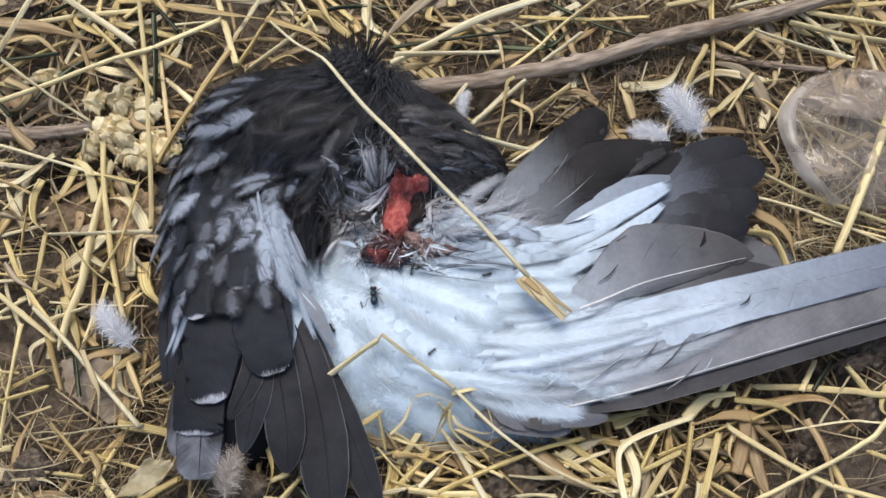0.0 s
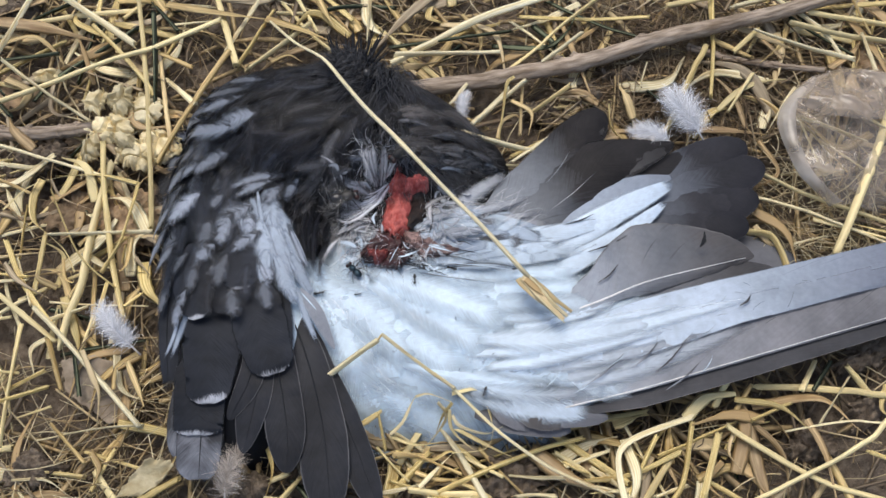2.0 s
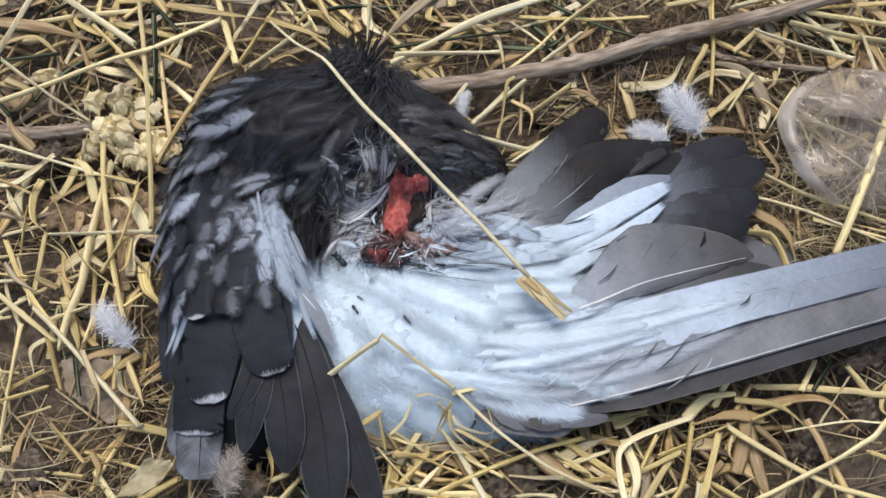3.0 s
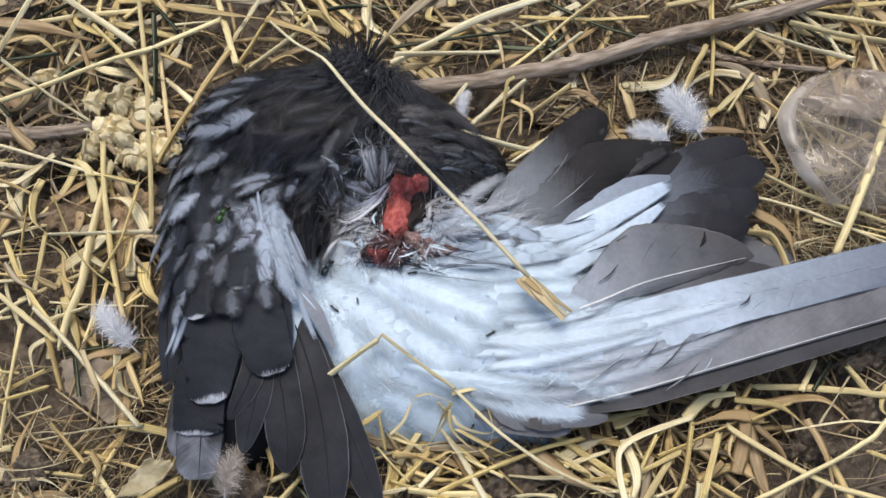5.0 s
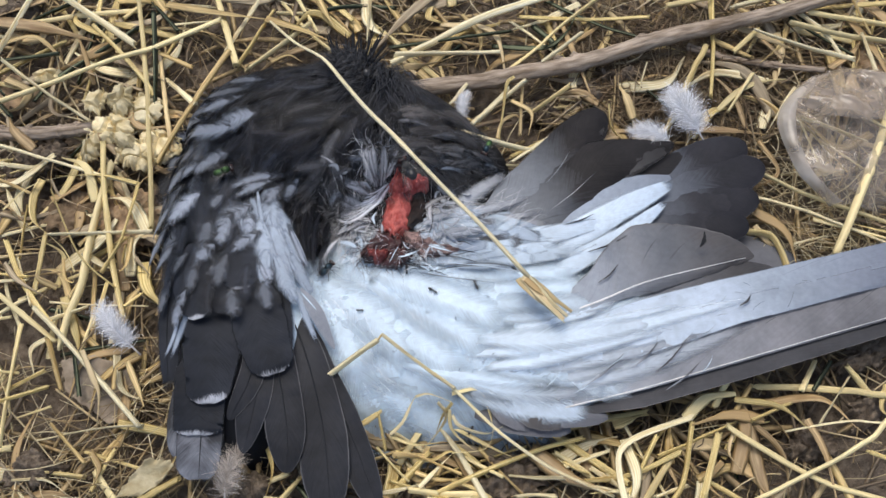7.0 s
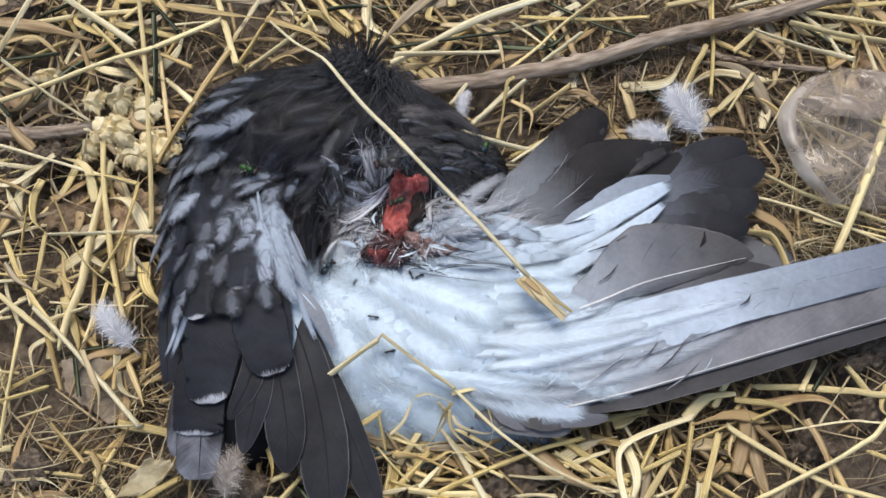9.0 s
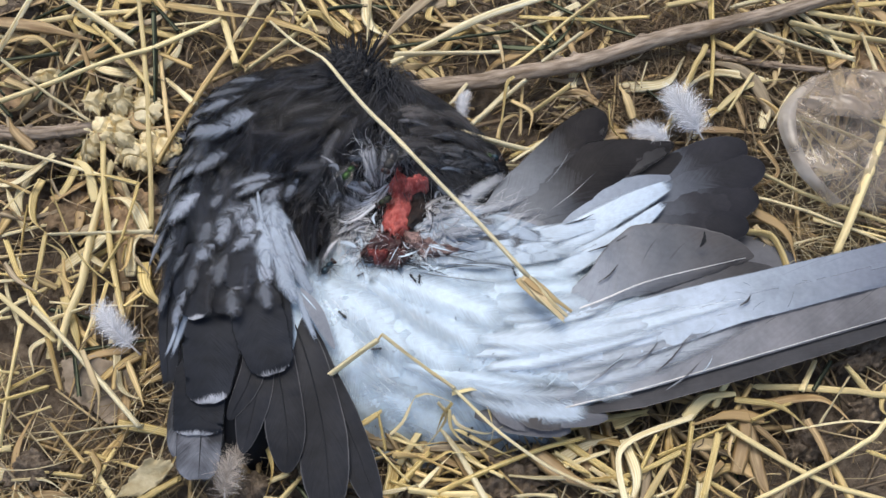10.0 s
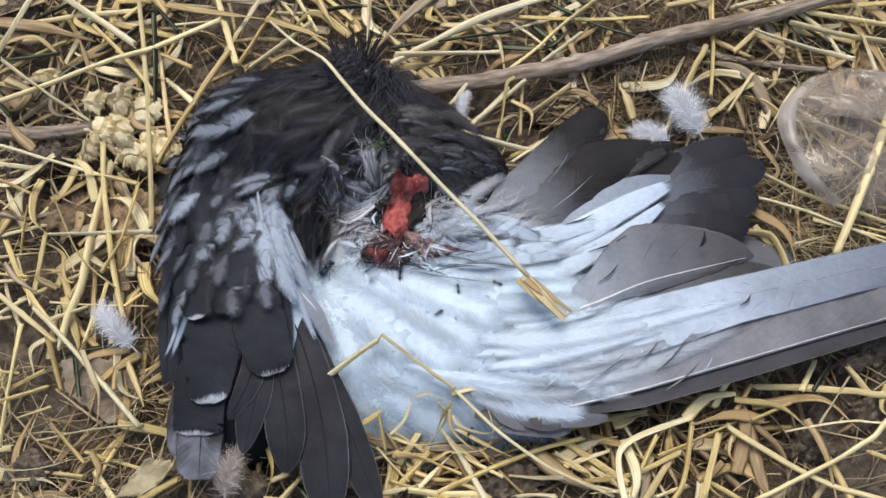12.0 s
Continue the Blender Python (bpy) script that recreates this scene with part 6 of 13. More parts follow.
vane("barred_feather", folded_wing, [(-0.0814, 0.0643), (-0.0925, 0.0669), (-0.1039, 0.0685)], (0.0043, 0.0054, 0.0043,), (0.0043, 0.0054, 0.0043,), "w_dim", lift=0.005, blunt=0.62, fringe=0.14, camber=0.02, nl=40, seed=272)
vane("barred_feather", folded_wing, [(-0.0863, 0.0596), (-0.1, 0.0613), (-0.1156, 0.0656)], (0.0044, 0.0056, 0.0044,), (0.0044, 0.0056, 0.0044,), "w_dim", lift=0.0052, blunt=0.62, fringe=0.14, camber=0.02, nl=40, seed=273)
vane("barred_feather", folded_wing, [(-0.0892, 0.0556), (-0.1024, 0.0548), (-0.1162, 0.0548)], (0.0044, 0.0055, 0.0044,), (0.0044, 0.0055, 0.0044,), "w_mark", lift=0.0054, blunt=0.62, fringe=0.14, camber=0.02, nl=40, seed=274)
vane("barred_feather", folded_wing, [(-0.0808, 0.0457), (-0.0938, 0.0443), (-0.1066, 0.0419)], (0.0070, 0.0088, 0.0070,), (0.0070, 0.0088, 0.0070,), "w_mark", lift=0.0056, blunt=0.62, fringe=0.14, camber=0.02, nl=40, seed=275)
vane("barred_feather", folded_wing, [(-0.0886, 0.0416), (-0.1055, 0.042), (-0.1288, 0.0528)], (0.0055, 0.0069, 0.0055,), (0.0055, 0.0069, 0.0055,), "w_mark", lift=0.0058, blunt=0.62, fringe=0.14, camber=0.02, nl=40, seed=276)
vane("barred_feather", folded_wing, [(-0.1105, 0.049), (-0.1279, 0.0592), (-0.1343, 0.0484)], (0.0044, 0.0055, 0.0044,), (0.0044, 0.0055, 0.0044,), "w_mark", lift=0.0056, blunt=0.62, fringe=0.14, camber=0.02, nl=40, seed=277)
vane("barred_feather", folded_wing, [(-0.1169, 0.0451), (-0.1298, 0.0483), (-0.1333, 0.0363)], (0.0042, 0.0052, 0.0042,), (0.0042, 0.0052, 0.0042,), "w_dim", lift=0.0056, blunt=0.62, fringe=0.14, camber=0.02, nl=40, seed=278)
vane("barred_feather", folded_wing, [(-0.0943, 0.0303), (-0.1056, 0.0276), (-0.1146, 0.0205)], (0.0057, 0.0071, 0.0057,), (0.0057, 0.0071, 0.0057,), "w_mark", lift=0.006, blunt=0.62, fringe=0.14, camber=0.02, nl=40, seed=279)
vane("barred_feather", folded_wing, [(-0.1071, 0.0289), (-0.116, 0.025), (-0.124, 0.0202)], (0.0038, 0.0048, 0.0038,), (0.0038, 0.0048, 0.0038,), "w_mark", lift=0.0058, blunt=0.62, fringe=0.14, camber=0.02, nl=40, seed=280)
vane("barred_feather", folded_wing, [(-0.1165, 0.0297), (-0.1227, 0.0232), (-0.1265, 0.0148)], (0.0048, 0.0060, 0.0048,), (0.0048, 0.0060, 0.0048,), "w_mark", lift=0.0058, blunt=0.62, fringe=0.14, camber=0.02, nl=40, seed=281)
vane("barred_feather", folded_wing, [(-0.0695, 0.0194), (-0.0838, 0.0174), (-0.0966, 0.0112)], (0.0035, 0.0044, 0.0035,), (0.0035, 0.0044, 0.0035,), "w_mark", lift=0.0062, blunt=0.62, fringe=0.14, camber=0.02, nl=40, seed=282)
vane("barred_feather", folded_wing, [(-0.0753, 0.0168), (-0.0845, 0.0128), (-0.0925, 0.0066)], (0.0036, 0.0045, 0.0036,), (0.0036, 0.0045, 0.0036,), "w_mark", lift=0.0066, blunt=0.62, fringe=0.14, camber=0.02, nl=40, seed=283)
vane("barred_feather", folded_wing, [(-0.0706, 0.0165), (-0.0757, 0.01), (-0.0791, 0.0021)], (0.0049, 0.0061, 0.0049,), (0.0049, 0.0061, 0.0049,), "w_mark", lift=0.0062, blunt=0.62, fringe=0.14, camber=0.02, nl=40, seed=284)
vane("barred_feather", folded_wing, [(-0.1069, 0.0114), (-0.1157, 0.0045), (-0.1227, -0.0037)], (0.0069, 0.0086, 0.0069,), (0.0069, 0.0086, 0.0069,), "w_markb", lift=0.0064, blunt=0.62, fringe=0.14, camber=0.02, nl=40, seed=285)
vane("barred_feather", folded_wing, [(-0.1207, 0.0107), (-0.1281, 0.0018), (-0.136, -0.004)], (0.0037, 0.0046, 0.0037,), (0.0037, 0.0046, 0.0037,), "w_mark", lift=0.0058, blunt=0.62, fringe=0.14, camber=0.02, nl=40, seed=286)
vane("barred_feather", folded_wing, [(-0.0824, 0.0042), (-0.0916, -0.0018), (-0.0991, -0.0099)], (0.0075, 0.0094, 0.0075,), (0.0075, 0.0094, 0.0075,), "w_mark", lift=0.0066, blunt=0.62, fringe=0.14, camber=0.02, nl=40, seed=287)
vane("barred_feather", folded_wing, [(-0.0915, 0.0014), (-0.0951, -0.0086), (-0.0963, -0.0192)], (0.0057, 0.0071, 0.0057,), (0.0057, 0.0071, 0.0057,), "w_mark", lift=0.007, blunt=0.62, fringe=0.14, camber=0.02, nl=40, seed=288)
vane("barred_feather", folded_wing, [(-0.0774, -0.0089), (-0.0851, -0.0144), (-0.0914, -0.0215)], (0.0045, 0.0057, 0.0045,), (0.0045, 0.0057, 0.0045,), "w_mark", lift=0.0074, blunt=0.62, fringe=0.14, camber=0.02, nl=40, seed=289)
vane("barred_feather", folded_wing, [(-0.0974, -0.0151), (-0.1025, -0.0199), (-0.1064, -0.0258)], (0.0058, 0.0072, 0.0058,), (0.0058, 0.0072, 0.0058,), "w_mark", lift=0.0072, blunt=0.62, fringe=0.14, camber=0.02, nl=40, seed=290)
vane("barred_feather", folded_wing, [(-0.12, 0.001), (-0.1283, -0.0114), (-0.1364, -0.0211)], (0.0038, 0.0047, 0.0038,), (0.0038, 0.0047, 0.0038,), "w_mark", lift=0.006, blunt=0.62, fringe=0.14, camber=0.02, nl=40, seed=291)
vane("barred_feather", folded_wing, [(-0.1132, -0.0103), (-0.1209, -0.018), (-0.1269, -0.0266)], (0.0032, 0.0040, 0.0032,), (0.0032, 0.0040, 0.0032,), "w_mark", lift=0.0064, blunt=0.62, fringe=0.14, camber=0.02, nl=40, seed=292)
vane("barred_feather", folded_wing, [(-0.1092, -0.018), (-0.1137, -0.0236), (-0.1166, -0.0302)], (0.0032, 0.0040, 0.0032,), (0.0032, 0.0040, 0.0032,), "w_dim", lift=0.0066, blunt=0.62, fringe=0.14, camber=0.02, nl=40, seed=293)
vane("barred_feather", folded_wing, [(-0.0963, 0.0095), (-0.0997, 0.0055), (-0.1021, 0.0006)], (0.0040, 0.0050, 0.0040,), (0.0040, 0.0050, 0.0040,), "w_dim", lift=0.0066, blunt=0.62, fringe=0.14, camber=0.02, nl=40, seed=294)
vane("barred_feather", folded_wing, [(-0.0642, 0.0188), (-0.0682, 0.0138), (-0.0701, 0.006)], (0.0035, 0.0044, 0.0035,), (0.0035, 0.0044, 0.0035,), "w_mark", lift=0.006, blunt=0.62, fringe=0.14, camber=0.02, nl=40, seed=295)
vane("barred_feather", folded_wing, [(-0.1039, 0.0658), (-0.1213, 0.0832), (-0.1285, 0.0764)], (0.0036, 0.0045, 0.0036,), (0.0036, 0.0045, 0.0036,), "w_dim", lift=0.005, blunt=0.62, fringe=0.14, camber=0.02, nl=40, seed=296)
vane("barred_feather", folded_wing, [(-0.1031, 0.0544), (-0.116, 0.0577), (-0.1317, 0.0654)], (0.0036, 0.0045, 0.0036,), (0.0036, 0.0045, 0.0036,), "w_dim", lift=0.0052, blunt=0.62, fringe=0.14, camber=0.02, nl=40, seed=297)
vane("barred_feather", folded_wing, [(-0.1176, 0.0183), (-0.1218, 0.0114), (-0.1236, 0.0029)], (0.0032, 0.0041, 0.0032,), (0.0032, 0.0041, 0.0032,), "w_dim", lift=0.0058, blunt=0.62, fringe=0.14, camber=0.02, nl=40, seed=298)
vane("barred_feather", folded_wing, [(-0.1045, -0.0216), (-0.1066, -0.0305), (-0.1066, -0.0397)], (0.0046, 0.0058, 0.0046,), (0.0046, 0.0058, 0.0046,), "w_dim", lift=0.0072, blunt=0.62, fringe=0.14, camber=0.02, nl=40, seed=299)
vane("barred_feather", folded_wing, [(-0.0921, -0.0192), (-0.0948, -0.0284), (-0.0954, -0.038)], (0.0055, 0.0069, 0.0055,), (0.0055, 0.0069, 0.0055,), "w_dim", lift=0.0074, blunt=0.62, fringe=0.14, camber=0.02, nl=40, seed=300)
vane("barred_feather", folded_wing, [(-0.1162, -0.0292), (-0.1195, -0.0378), (-0.1202, -0.0474)], (0.0037, 0.0047, 0.0037,), (0.0037, 0.0047, 0.0037,), "w_dim", lift=0.0066, blunt=0.62, fringe=0.14, camber=0.02, nl=40, seed=301)
vane("barred_feather", folded_wing, [(-0.0894, -0.0353), (-0.0882, -0.0431), (-0.0854, -0.0505)], (0.0053, 0.0066, 0.0053,), (0.0053, 0.0066, 0.0053,), "w_dim", lift=0.0072, blunt=0.62, fringe=0.14, camber=0.02, nl=40, seed=302)
vane("barred_feather", folded_wing, [(-0.1078, -0.0343), (-0.1113, -0.0445), (-0.1121, -0.0553)], (0.0037, 0.0047, 0.0037,), (0.0037, 0.0047, 0.0037,), "w_mark", lift=0.0074, blunt=0.62, fringe=0.14, camber=0.02, nl=40, seed=303)
vane("barred_feather", folded_wing, [(-0.0756, -0.0288), (-0.0748, -0.0383), (-0.0721, -0.0471)], (0.0051, 0.0064, 0.0051,), (0.0051, 0.0064, 0.0051,), "w_dim", lift=0.007, blunt=0.62, fringe=0.14, camber=0.02, nl=40, seed=304)
vane("barred_feather", folded_wing, [(-0.0979, -0.0321), (-0.0986, -0.0415), (-0.0972, -0.051)], (0.0045, 0.0056, 0.0045,), (0.0045, 0.0056, 0.0045,), "w_soft", lift=0.0074, blunt=0.62, fringe=0.14, camber=0.02, nl=40, seed=305)
vane("barred_feather", folded_wing, [(-0.0832, -0.0241), (-0.0834, -0.034), (-0.0815, -0.0436)], (0.0049, 0.0062, 0.0049,), (0.0049, 0.0062, 0.0049,), "w_soft", lift=0.0074, blunt=0.62, fringe=0.14, camber=0.02, nl=40, seed=306)
vane("barred_feather", folded_wing, [(-0.1159, -0.0166), (-0.1186, -0.0274), (-0.1183, -0.0391)], (0.0045, 0.0056, 0.0045,), (0.0045, 0.0056, 0.0045,), "w_soft", lift=0.007, blunt=0.62, fringe=0.14, camber=0.02, nl=40, seed=307)
vane("barred_feather", folded_wing, [(-0.1016, -0.0031), (-0.103, -0.0105), (-0.1028, -0.0182)], (0.0061, 0.0076, 0.0061,), (0.0061, 0.0076, 0.0061,), "w_dim", lift=0.007, blunt=0.62, fringe=0.14, camber=0.02, nl=40, seed=308)
vane("barred_feather", folded_wing, [(-0.1122, -0.0041), (-0.1141, -0.0129), (-0.1139, -0.0222)], (0.0049, 0.0061, 0.0049,), (0.0049, 0.0061, 0.0049,), "w_soft", lift=0.0068, blunt=0.62, fringe=0.14, camber=0.02, nl=40, seed=309)
vane("barred_feather", folded_wing, [(-0.0824, -0.0001), (-0.0843, -0.007), (-0.0847, -0.0141)], (0.0044, 0.0054, 0.0044,), (0.0044, 0.0054, 0.0044,), "w_markb", lift=0.0072, blunt=0.62, fringe=0.14, camber=0.02, nl=40, seed=310)
vane("wing_covert", folded_wing, [(-0.0961, -0.0168), (-0.0928, -0.0352), (-0.0907, -0.0484)], (0.0084, 0.0093, 0.0079,), (0.0084, 0.0093, 0.0079,), "w_plain", lift=0.0046, blunt=0.45, fringe=0.1, camber=0.02, gaps=2, seed=311)
vane("wing_covert", folded_wing, [(-0.1088, -0.0137), (-0.1062, -0.0325), (-0.1025, -0.0493)], (0.0084, 0.0093, 0.0079,), (0.0084, 0.0093, 0.0079,), "w_tip", lift=0.0052, blunt=0.45, fringe=0.1, camber=0.02, gaps=2, seed=312)
vane("wing_covert", folded_wing, [(-0.088, -0.012), (-0.0867, -0.0254), (-0.0858, -0.0366)], (0.0089, 0.0099, 0.0084,), (0.0089, 0.0099, 0.0084,), "w_tip", lift=0.006, blunt=0.45, fringe=0.1, camber=0.02, gaps=2, seed=313)
vane("pale_covert", folded_wing, [(-0.0789, 0.0135), (-0.0756, 0.0006), (-0.0707, -0.0156)], (0.0050, 0.0072, 0.0057,), (0.0050, 0.0072, 0.0057,), "w_pale", lift=0.006, blunt=0.7, fringe=0.12, camber=0.03, nl=44, seed=314)
vane("pale_covert", folded_wing, [(-0.0765, 0.0103), (-0.0741, -0.0025), (-0.0702, -0.0187)], (0.0018, 0.0025, 0.0020,), (0.0018, 0.0025, 0.0020,), "w_pale", lift=0.0062, blunt=0.7, fringe=0.12, camber=0.03, nl=44, seed=315)
vane("pale_covert", folded_wing, [(-0.0843, 0.0087), (-0.0824, -0.0041), (-0.0805, -0.0164)], (0.0041, 0.0059, 0.0047,), (0.0041, 0.0059, 0.0047,), "w_pale", lift=0.006, blunt=0.7, fringe=0.12, camber=0.03, nl=44, seed=316)
vane("pale_covert", folded_wing, [(-0.0827, 0.0126), (-0.0798, -0.0003), (-0.0771, -0.0127)], (0.0013, 0.0018, 0.0014,), (0.0013, 0.0018, 0.0014,), "w_pale", lift=0.0062, blunt=0.7, fringe=0.12, camber=0.03, nl=44, seed=317)
vane("pale_covert", folded_wing, [(-0.0729, 0.0047), (-0.0693, -0.0091), (-0.065, -0.0223)], (0.0046, 0.0066, 0.0053,), (0.0046, 0.0066, 0.0053,), "w_pale", lift=0.0058, blunt=0.7, fringe=0.12, camber=0.03, nl=44, seed=318)
vane("pale_covert", folded_wing, [(-0.0751, 0.0068), (-0.0712, -0.0071), (-0.0665, -0.0203)], (0.0012, 0.0018, 0.0014,), (0.0012, 0.0018, 0.0014,), "w_pale", lift=0.006, blunt=0.7, fringe=0.12, camber=0.03, nl=44, seed=319)
vane("pale_covert", folded_wing, [(-0.0811, -0.0021), (-0.0766, -0.017), (-0.0716, -0.0312)], (0.0048, 0.0069, 0.0055,), (0.0048, 0.0069, 0.0055,), "w_pale", lift=0.0066, blunt=0.7, fringe=0.12, camber=0.03, nl=44, seed=320)
vane("pale_covert", folded_wing, [(-0.0789, -0.0028), (-0.0736, -0.0175), (-0.0679, -0.0315)], (0.0017, 0.0024, 0.0019,), (0.0017, 0.0024, 0.0019,), "w_pale", lift=0.0068, blunt=0.7, fringe=0.12, camber=0.03, nl=44, seed=321)
vane("pale_covert", folded_wing, [(-0.0752, -0.0042), (-0.0696, -0.0187), (-0.0633, -0.0326)], (0.0049, 0.0070, 0.0056,), (0.0049, 0.0070, 0.0056,), "w_pale", lift=0.0066, blunt=0.7, fringe=0.12, camber=0.03, nl=44, seed=322)
vane("pale_covert", folded_wing, [(-0.0728, -0.0045), (-0.0669, -0.0189), (-0.0603, -0.0326)], (0.0013, 0.0018, 0.0015,), (0.0013, 0.0018, 0.0015,), "w_pale", lift=0.0068, blunt=0.7, fringe=0.12, camber=0.03, nl=44, seed=323)
vane("pale_covert", folded_wing, [(-0.07, -0.0059), (-0.0644, -0.0203), (-0.0588, -0.0327)], (0.0035, 0.0050, 0.0040,), (0.0035, 0.0050, 0.0040,), "w_pale", lift=0.0064, blunt=0.7, fringe=0.12, camber=0.03, nl=44, seed=324)
vane("pale_covert", folded_wing, [(-0.0719, -0.0041), (-0.0663, -0.0186), (-0.0608, -0.0311)], (0.0013, 0.0019, 0.0015,), (0.0013, 0.0019, 0.0015,), "w_pale", lift=0.0066, blunt=0.7, fringe=0.12, camber=0.03, nl=44, seed=325)
vane("pale_covert", folded_wing, [(-0.076, -0.017), (-0.076, -0.0263), (-0.0761, -0.0349)], (0.0034, 0.0049, 0.0039,), (0.0034, 0.0049, 0.0039,), "w_pale", lift=0.0072, blunt=0.7, fringe=0.12, camber=0.03, nl=44, seed=326)
vane("pale_covert", folded_wing, [(-0.0744, -0.0189), (-0.0743, -0.0281), (-0.0743, -0.0367)], (0.0011, 0.0016, 0.0013,), (0.0011, 0.0016, 0.0013,), "w_pale", lift=0.0074, blunt=0.7, fringe=0.12, camber=0.03, nl=44, seed=327)
vane("pale_covert", folded_wing, [(-0.0715, -0.0193), (-0.0669, -0.032), (-0.0613, -0.0427)], (0.0040, 0.0057, 0.0045,), (0.0040, 0.0057, 0.0045,), "w_pale", lift=0.0072, blunt=0.7, fringe=0.12, camber=0.03, nl=44, seed=328)
vane("pale_covert", folded_wing, [(-0.0733, -0.0188), (-0.0681, -0.0316), (-0.0619, -0.0422)], (0.0013, 0.0019, 0.0015,), (0.0013, 0.0019, 0.0015,), "w_pale", lift=0.0074, blunt=0.7, fringe=0.12, camber=0.03, nl=44, seed=329)
vane("pale_covert", folded_wing, [(-0.0662, -0.0174), (-0.0599, -0.0299), (-0.055, -0.0369)], (0.0030, 0.0043, 0.0034,), (0.0030, 0.0043, 0.0034,), "w_pale", lift=0.007, blunt=0.7, fringe=0.12, camber=0.03, nl=44, seed=330)
vane("pale_covert", folded_wing, [(-0.0677, -0.0187), (-0.0611, -0.0311), (-0.0559, -0.038)], (0.0010, 0.0014, 0.0011,), (0.0010, 0.0014, 0.0011,), "w_pale", lift=0.0072, blunt=0.7, fringe=0.12, camber=0.03, nl=44, seed=331)
vane("pale_covert", folded_wing, [(-0.0872, 0.005), (-0.0854, -0.0034), (-0.0826, -0.0116)], (0.0038, 0.0055, 0.0044,), (0.0038, 0.0055, 0.0044,), "w_pale", lift=0.0064, blunt=0.7, fringe=0.12, camber=0.03, nl=44, seed=332)
vane("pale_covert", folded_wing, [(-0.0887, 0.0027), (-0.0872, -0.0057), (-0.0847, -0.0139)], (0.0012, 0.0017, 0.0014,), (0.0012, 0.0017, 0.0014,), "w_pale", lift=0.0066, blunt=0.7, fringe=0.12, camber=0.03, nl=44, seed=333)
vane("pale_covert", folded_wing, [(-0.0776, -0.0205), (-0.0749, -0.0282), (-0.0723, -0.035)], (0.0034, 0.0049, 0.0039,), (0.0034, 0.0049, 0.0039,), "w_markb", lift=0.0074, blunt=0.7, fringe=0.12, camber=0.03, nl=44, seed=334)
vane("pale_covert", folded_wing, [(-0.0792, -0.022), (-0.0757, -0.0297), (-0.0724, -0.0364)], (0.0012, 0.0017, 0.0013,), (0.0012, 0.0017, 0.0013,), "w_markb", lift=0.0076, blunt=0.7, fringe=0.12, camber=0.03, nl=44, seed=335)
vane("pale_covert", folded_wing, [(-0.069, -0.0032), (-0.063, -0.0148), (-0.0576, -0.0276)], (0.0016, 0.0023, 0.0019,), (0.0016, 0.0023, 0.0019,), "w_markb", lift=0.0072, blunt=0.7, fringe=0.12, camber=0.03, nl=44, seed=336)
vane("pale_covert", folded_wing, [(-0.0683, -0.0029), (-0.0621, -0.0144), (-0.0565, -0.0272)], (0.0006, 0.0008, 0.0006,), (0.0006, 0.0008, 0.0006,), "w_markb", lift=0.0074, blunt=0.7, fringe=0.12, camber=0.03, nl=44, seed=337)
vane("pale_covert", folded_wing, [(-0.0627, -0.0329, 0.034), (-0.0584, -0.045, 0.032), (-0.0528, -0.0577, 0.0285)], (0.0021, 0.0028, 0.0019,), (0.0021, 0.0028, 0.0019,), "w_pale", blunt=0.5, fringe=0.04, camber=0.08, seed=338)
vane("pale_covert", folded_wing, [(-0.0605, -0.0346, 0.035), (-0.0535, -0.0454, 0.033), (-0.0457, -0.0593, 0.0275)], (0.0019, 0.0032, 0.0019,), (0.0019, 0.0028, 0.0019,), "w_ash", blunt=0.5, fringe=0.04, camber=0.08, seed=339)
vane("pale_covert", folded_wing, [(-0.0607, -0.0365, 0.0365), (-0.0563, -0.0411, 0.035), (-0.0506, -0.0468, 0.032)], (0.0006, 0.0007, 0.0003,), (0.0006, 0.0007, 0.0003,), "v_white", blunt=0.5, fringe=0.04, seed=340)
field("breast_feather", breast, 41, 90, (-0.0492, 0.0409, 0.0563, 0.0312, -8), 0.030, 0.015, ("v_black", "v_black", "w_coal"), 0.28, 0.002, 0.0042, fray=0.6, shaft=None, camber=0.04, fringe=0.09, blunt=0.6)
field("breast_feather", breast, 49, 34, (-0.0560, 0.0380, 0.0480, 0.0270, -8), 0.026, 0.010, ("w_coal", "v_black", "w_soft"), 0.4, 0.0040, 0.0054, fray=0.6, shaft=None, camber=0.05, fringe=0.12, blunt=0.6)
tufts("breast_fluff", breast, "down_dark", scatter(51, 2400, *(-0.0517, 0.0383, 0.0595, 0.0355, -8)), 0.016, 0.00014, 0.0022, 0.14, 52, 0.25, clump=0.8)
tufts("crown_fluff", head, "down_dark", scatter(53, 420, *(-0.0334, 0.0686, 0.0201, 0.0114, 0)), 0.013, 0.00022, 0.003, 0.35, 54, 0.4, 0.005)
tufts("crest", head, "down_dark", scatter(72, 70, *(-0.0387, 0.0714, 0.0113, 0.0045, 0)), 0.013, 0.00026, 0.004, 0.35, 73, 0.4, 0.012, clump=0.9)
field("nape_feather", breast, 43, 30, (-0.0896, 0.0599, 0.0166, 0.0119, 0), 0.024, 0.011, ("w_soft", "w_dim", "v_black"), 0.15, 0.002, 0.005, fray=1.2, camber=0.06, fringe=0.22, blunt=0.6)
tufts("shoulder_fluff", shoulder, "down_slate", scatter(55, 800, *(-0.0005, 0.0382, 0.0187, 0.0108, -35)), 0.013, 0.00022, 0.002, 0.15, 56, 0.3)
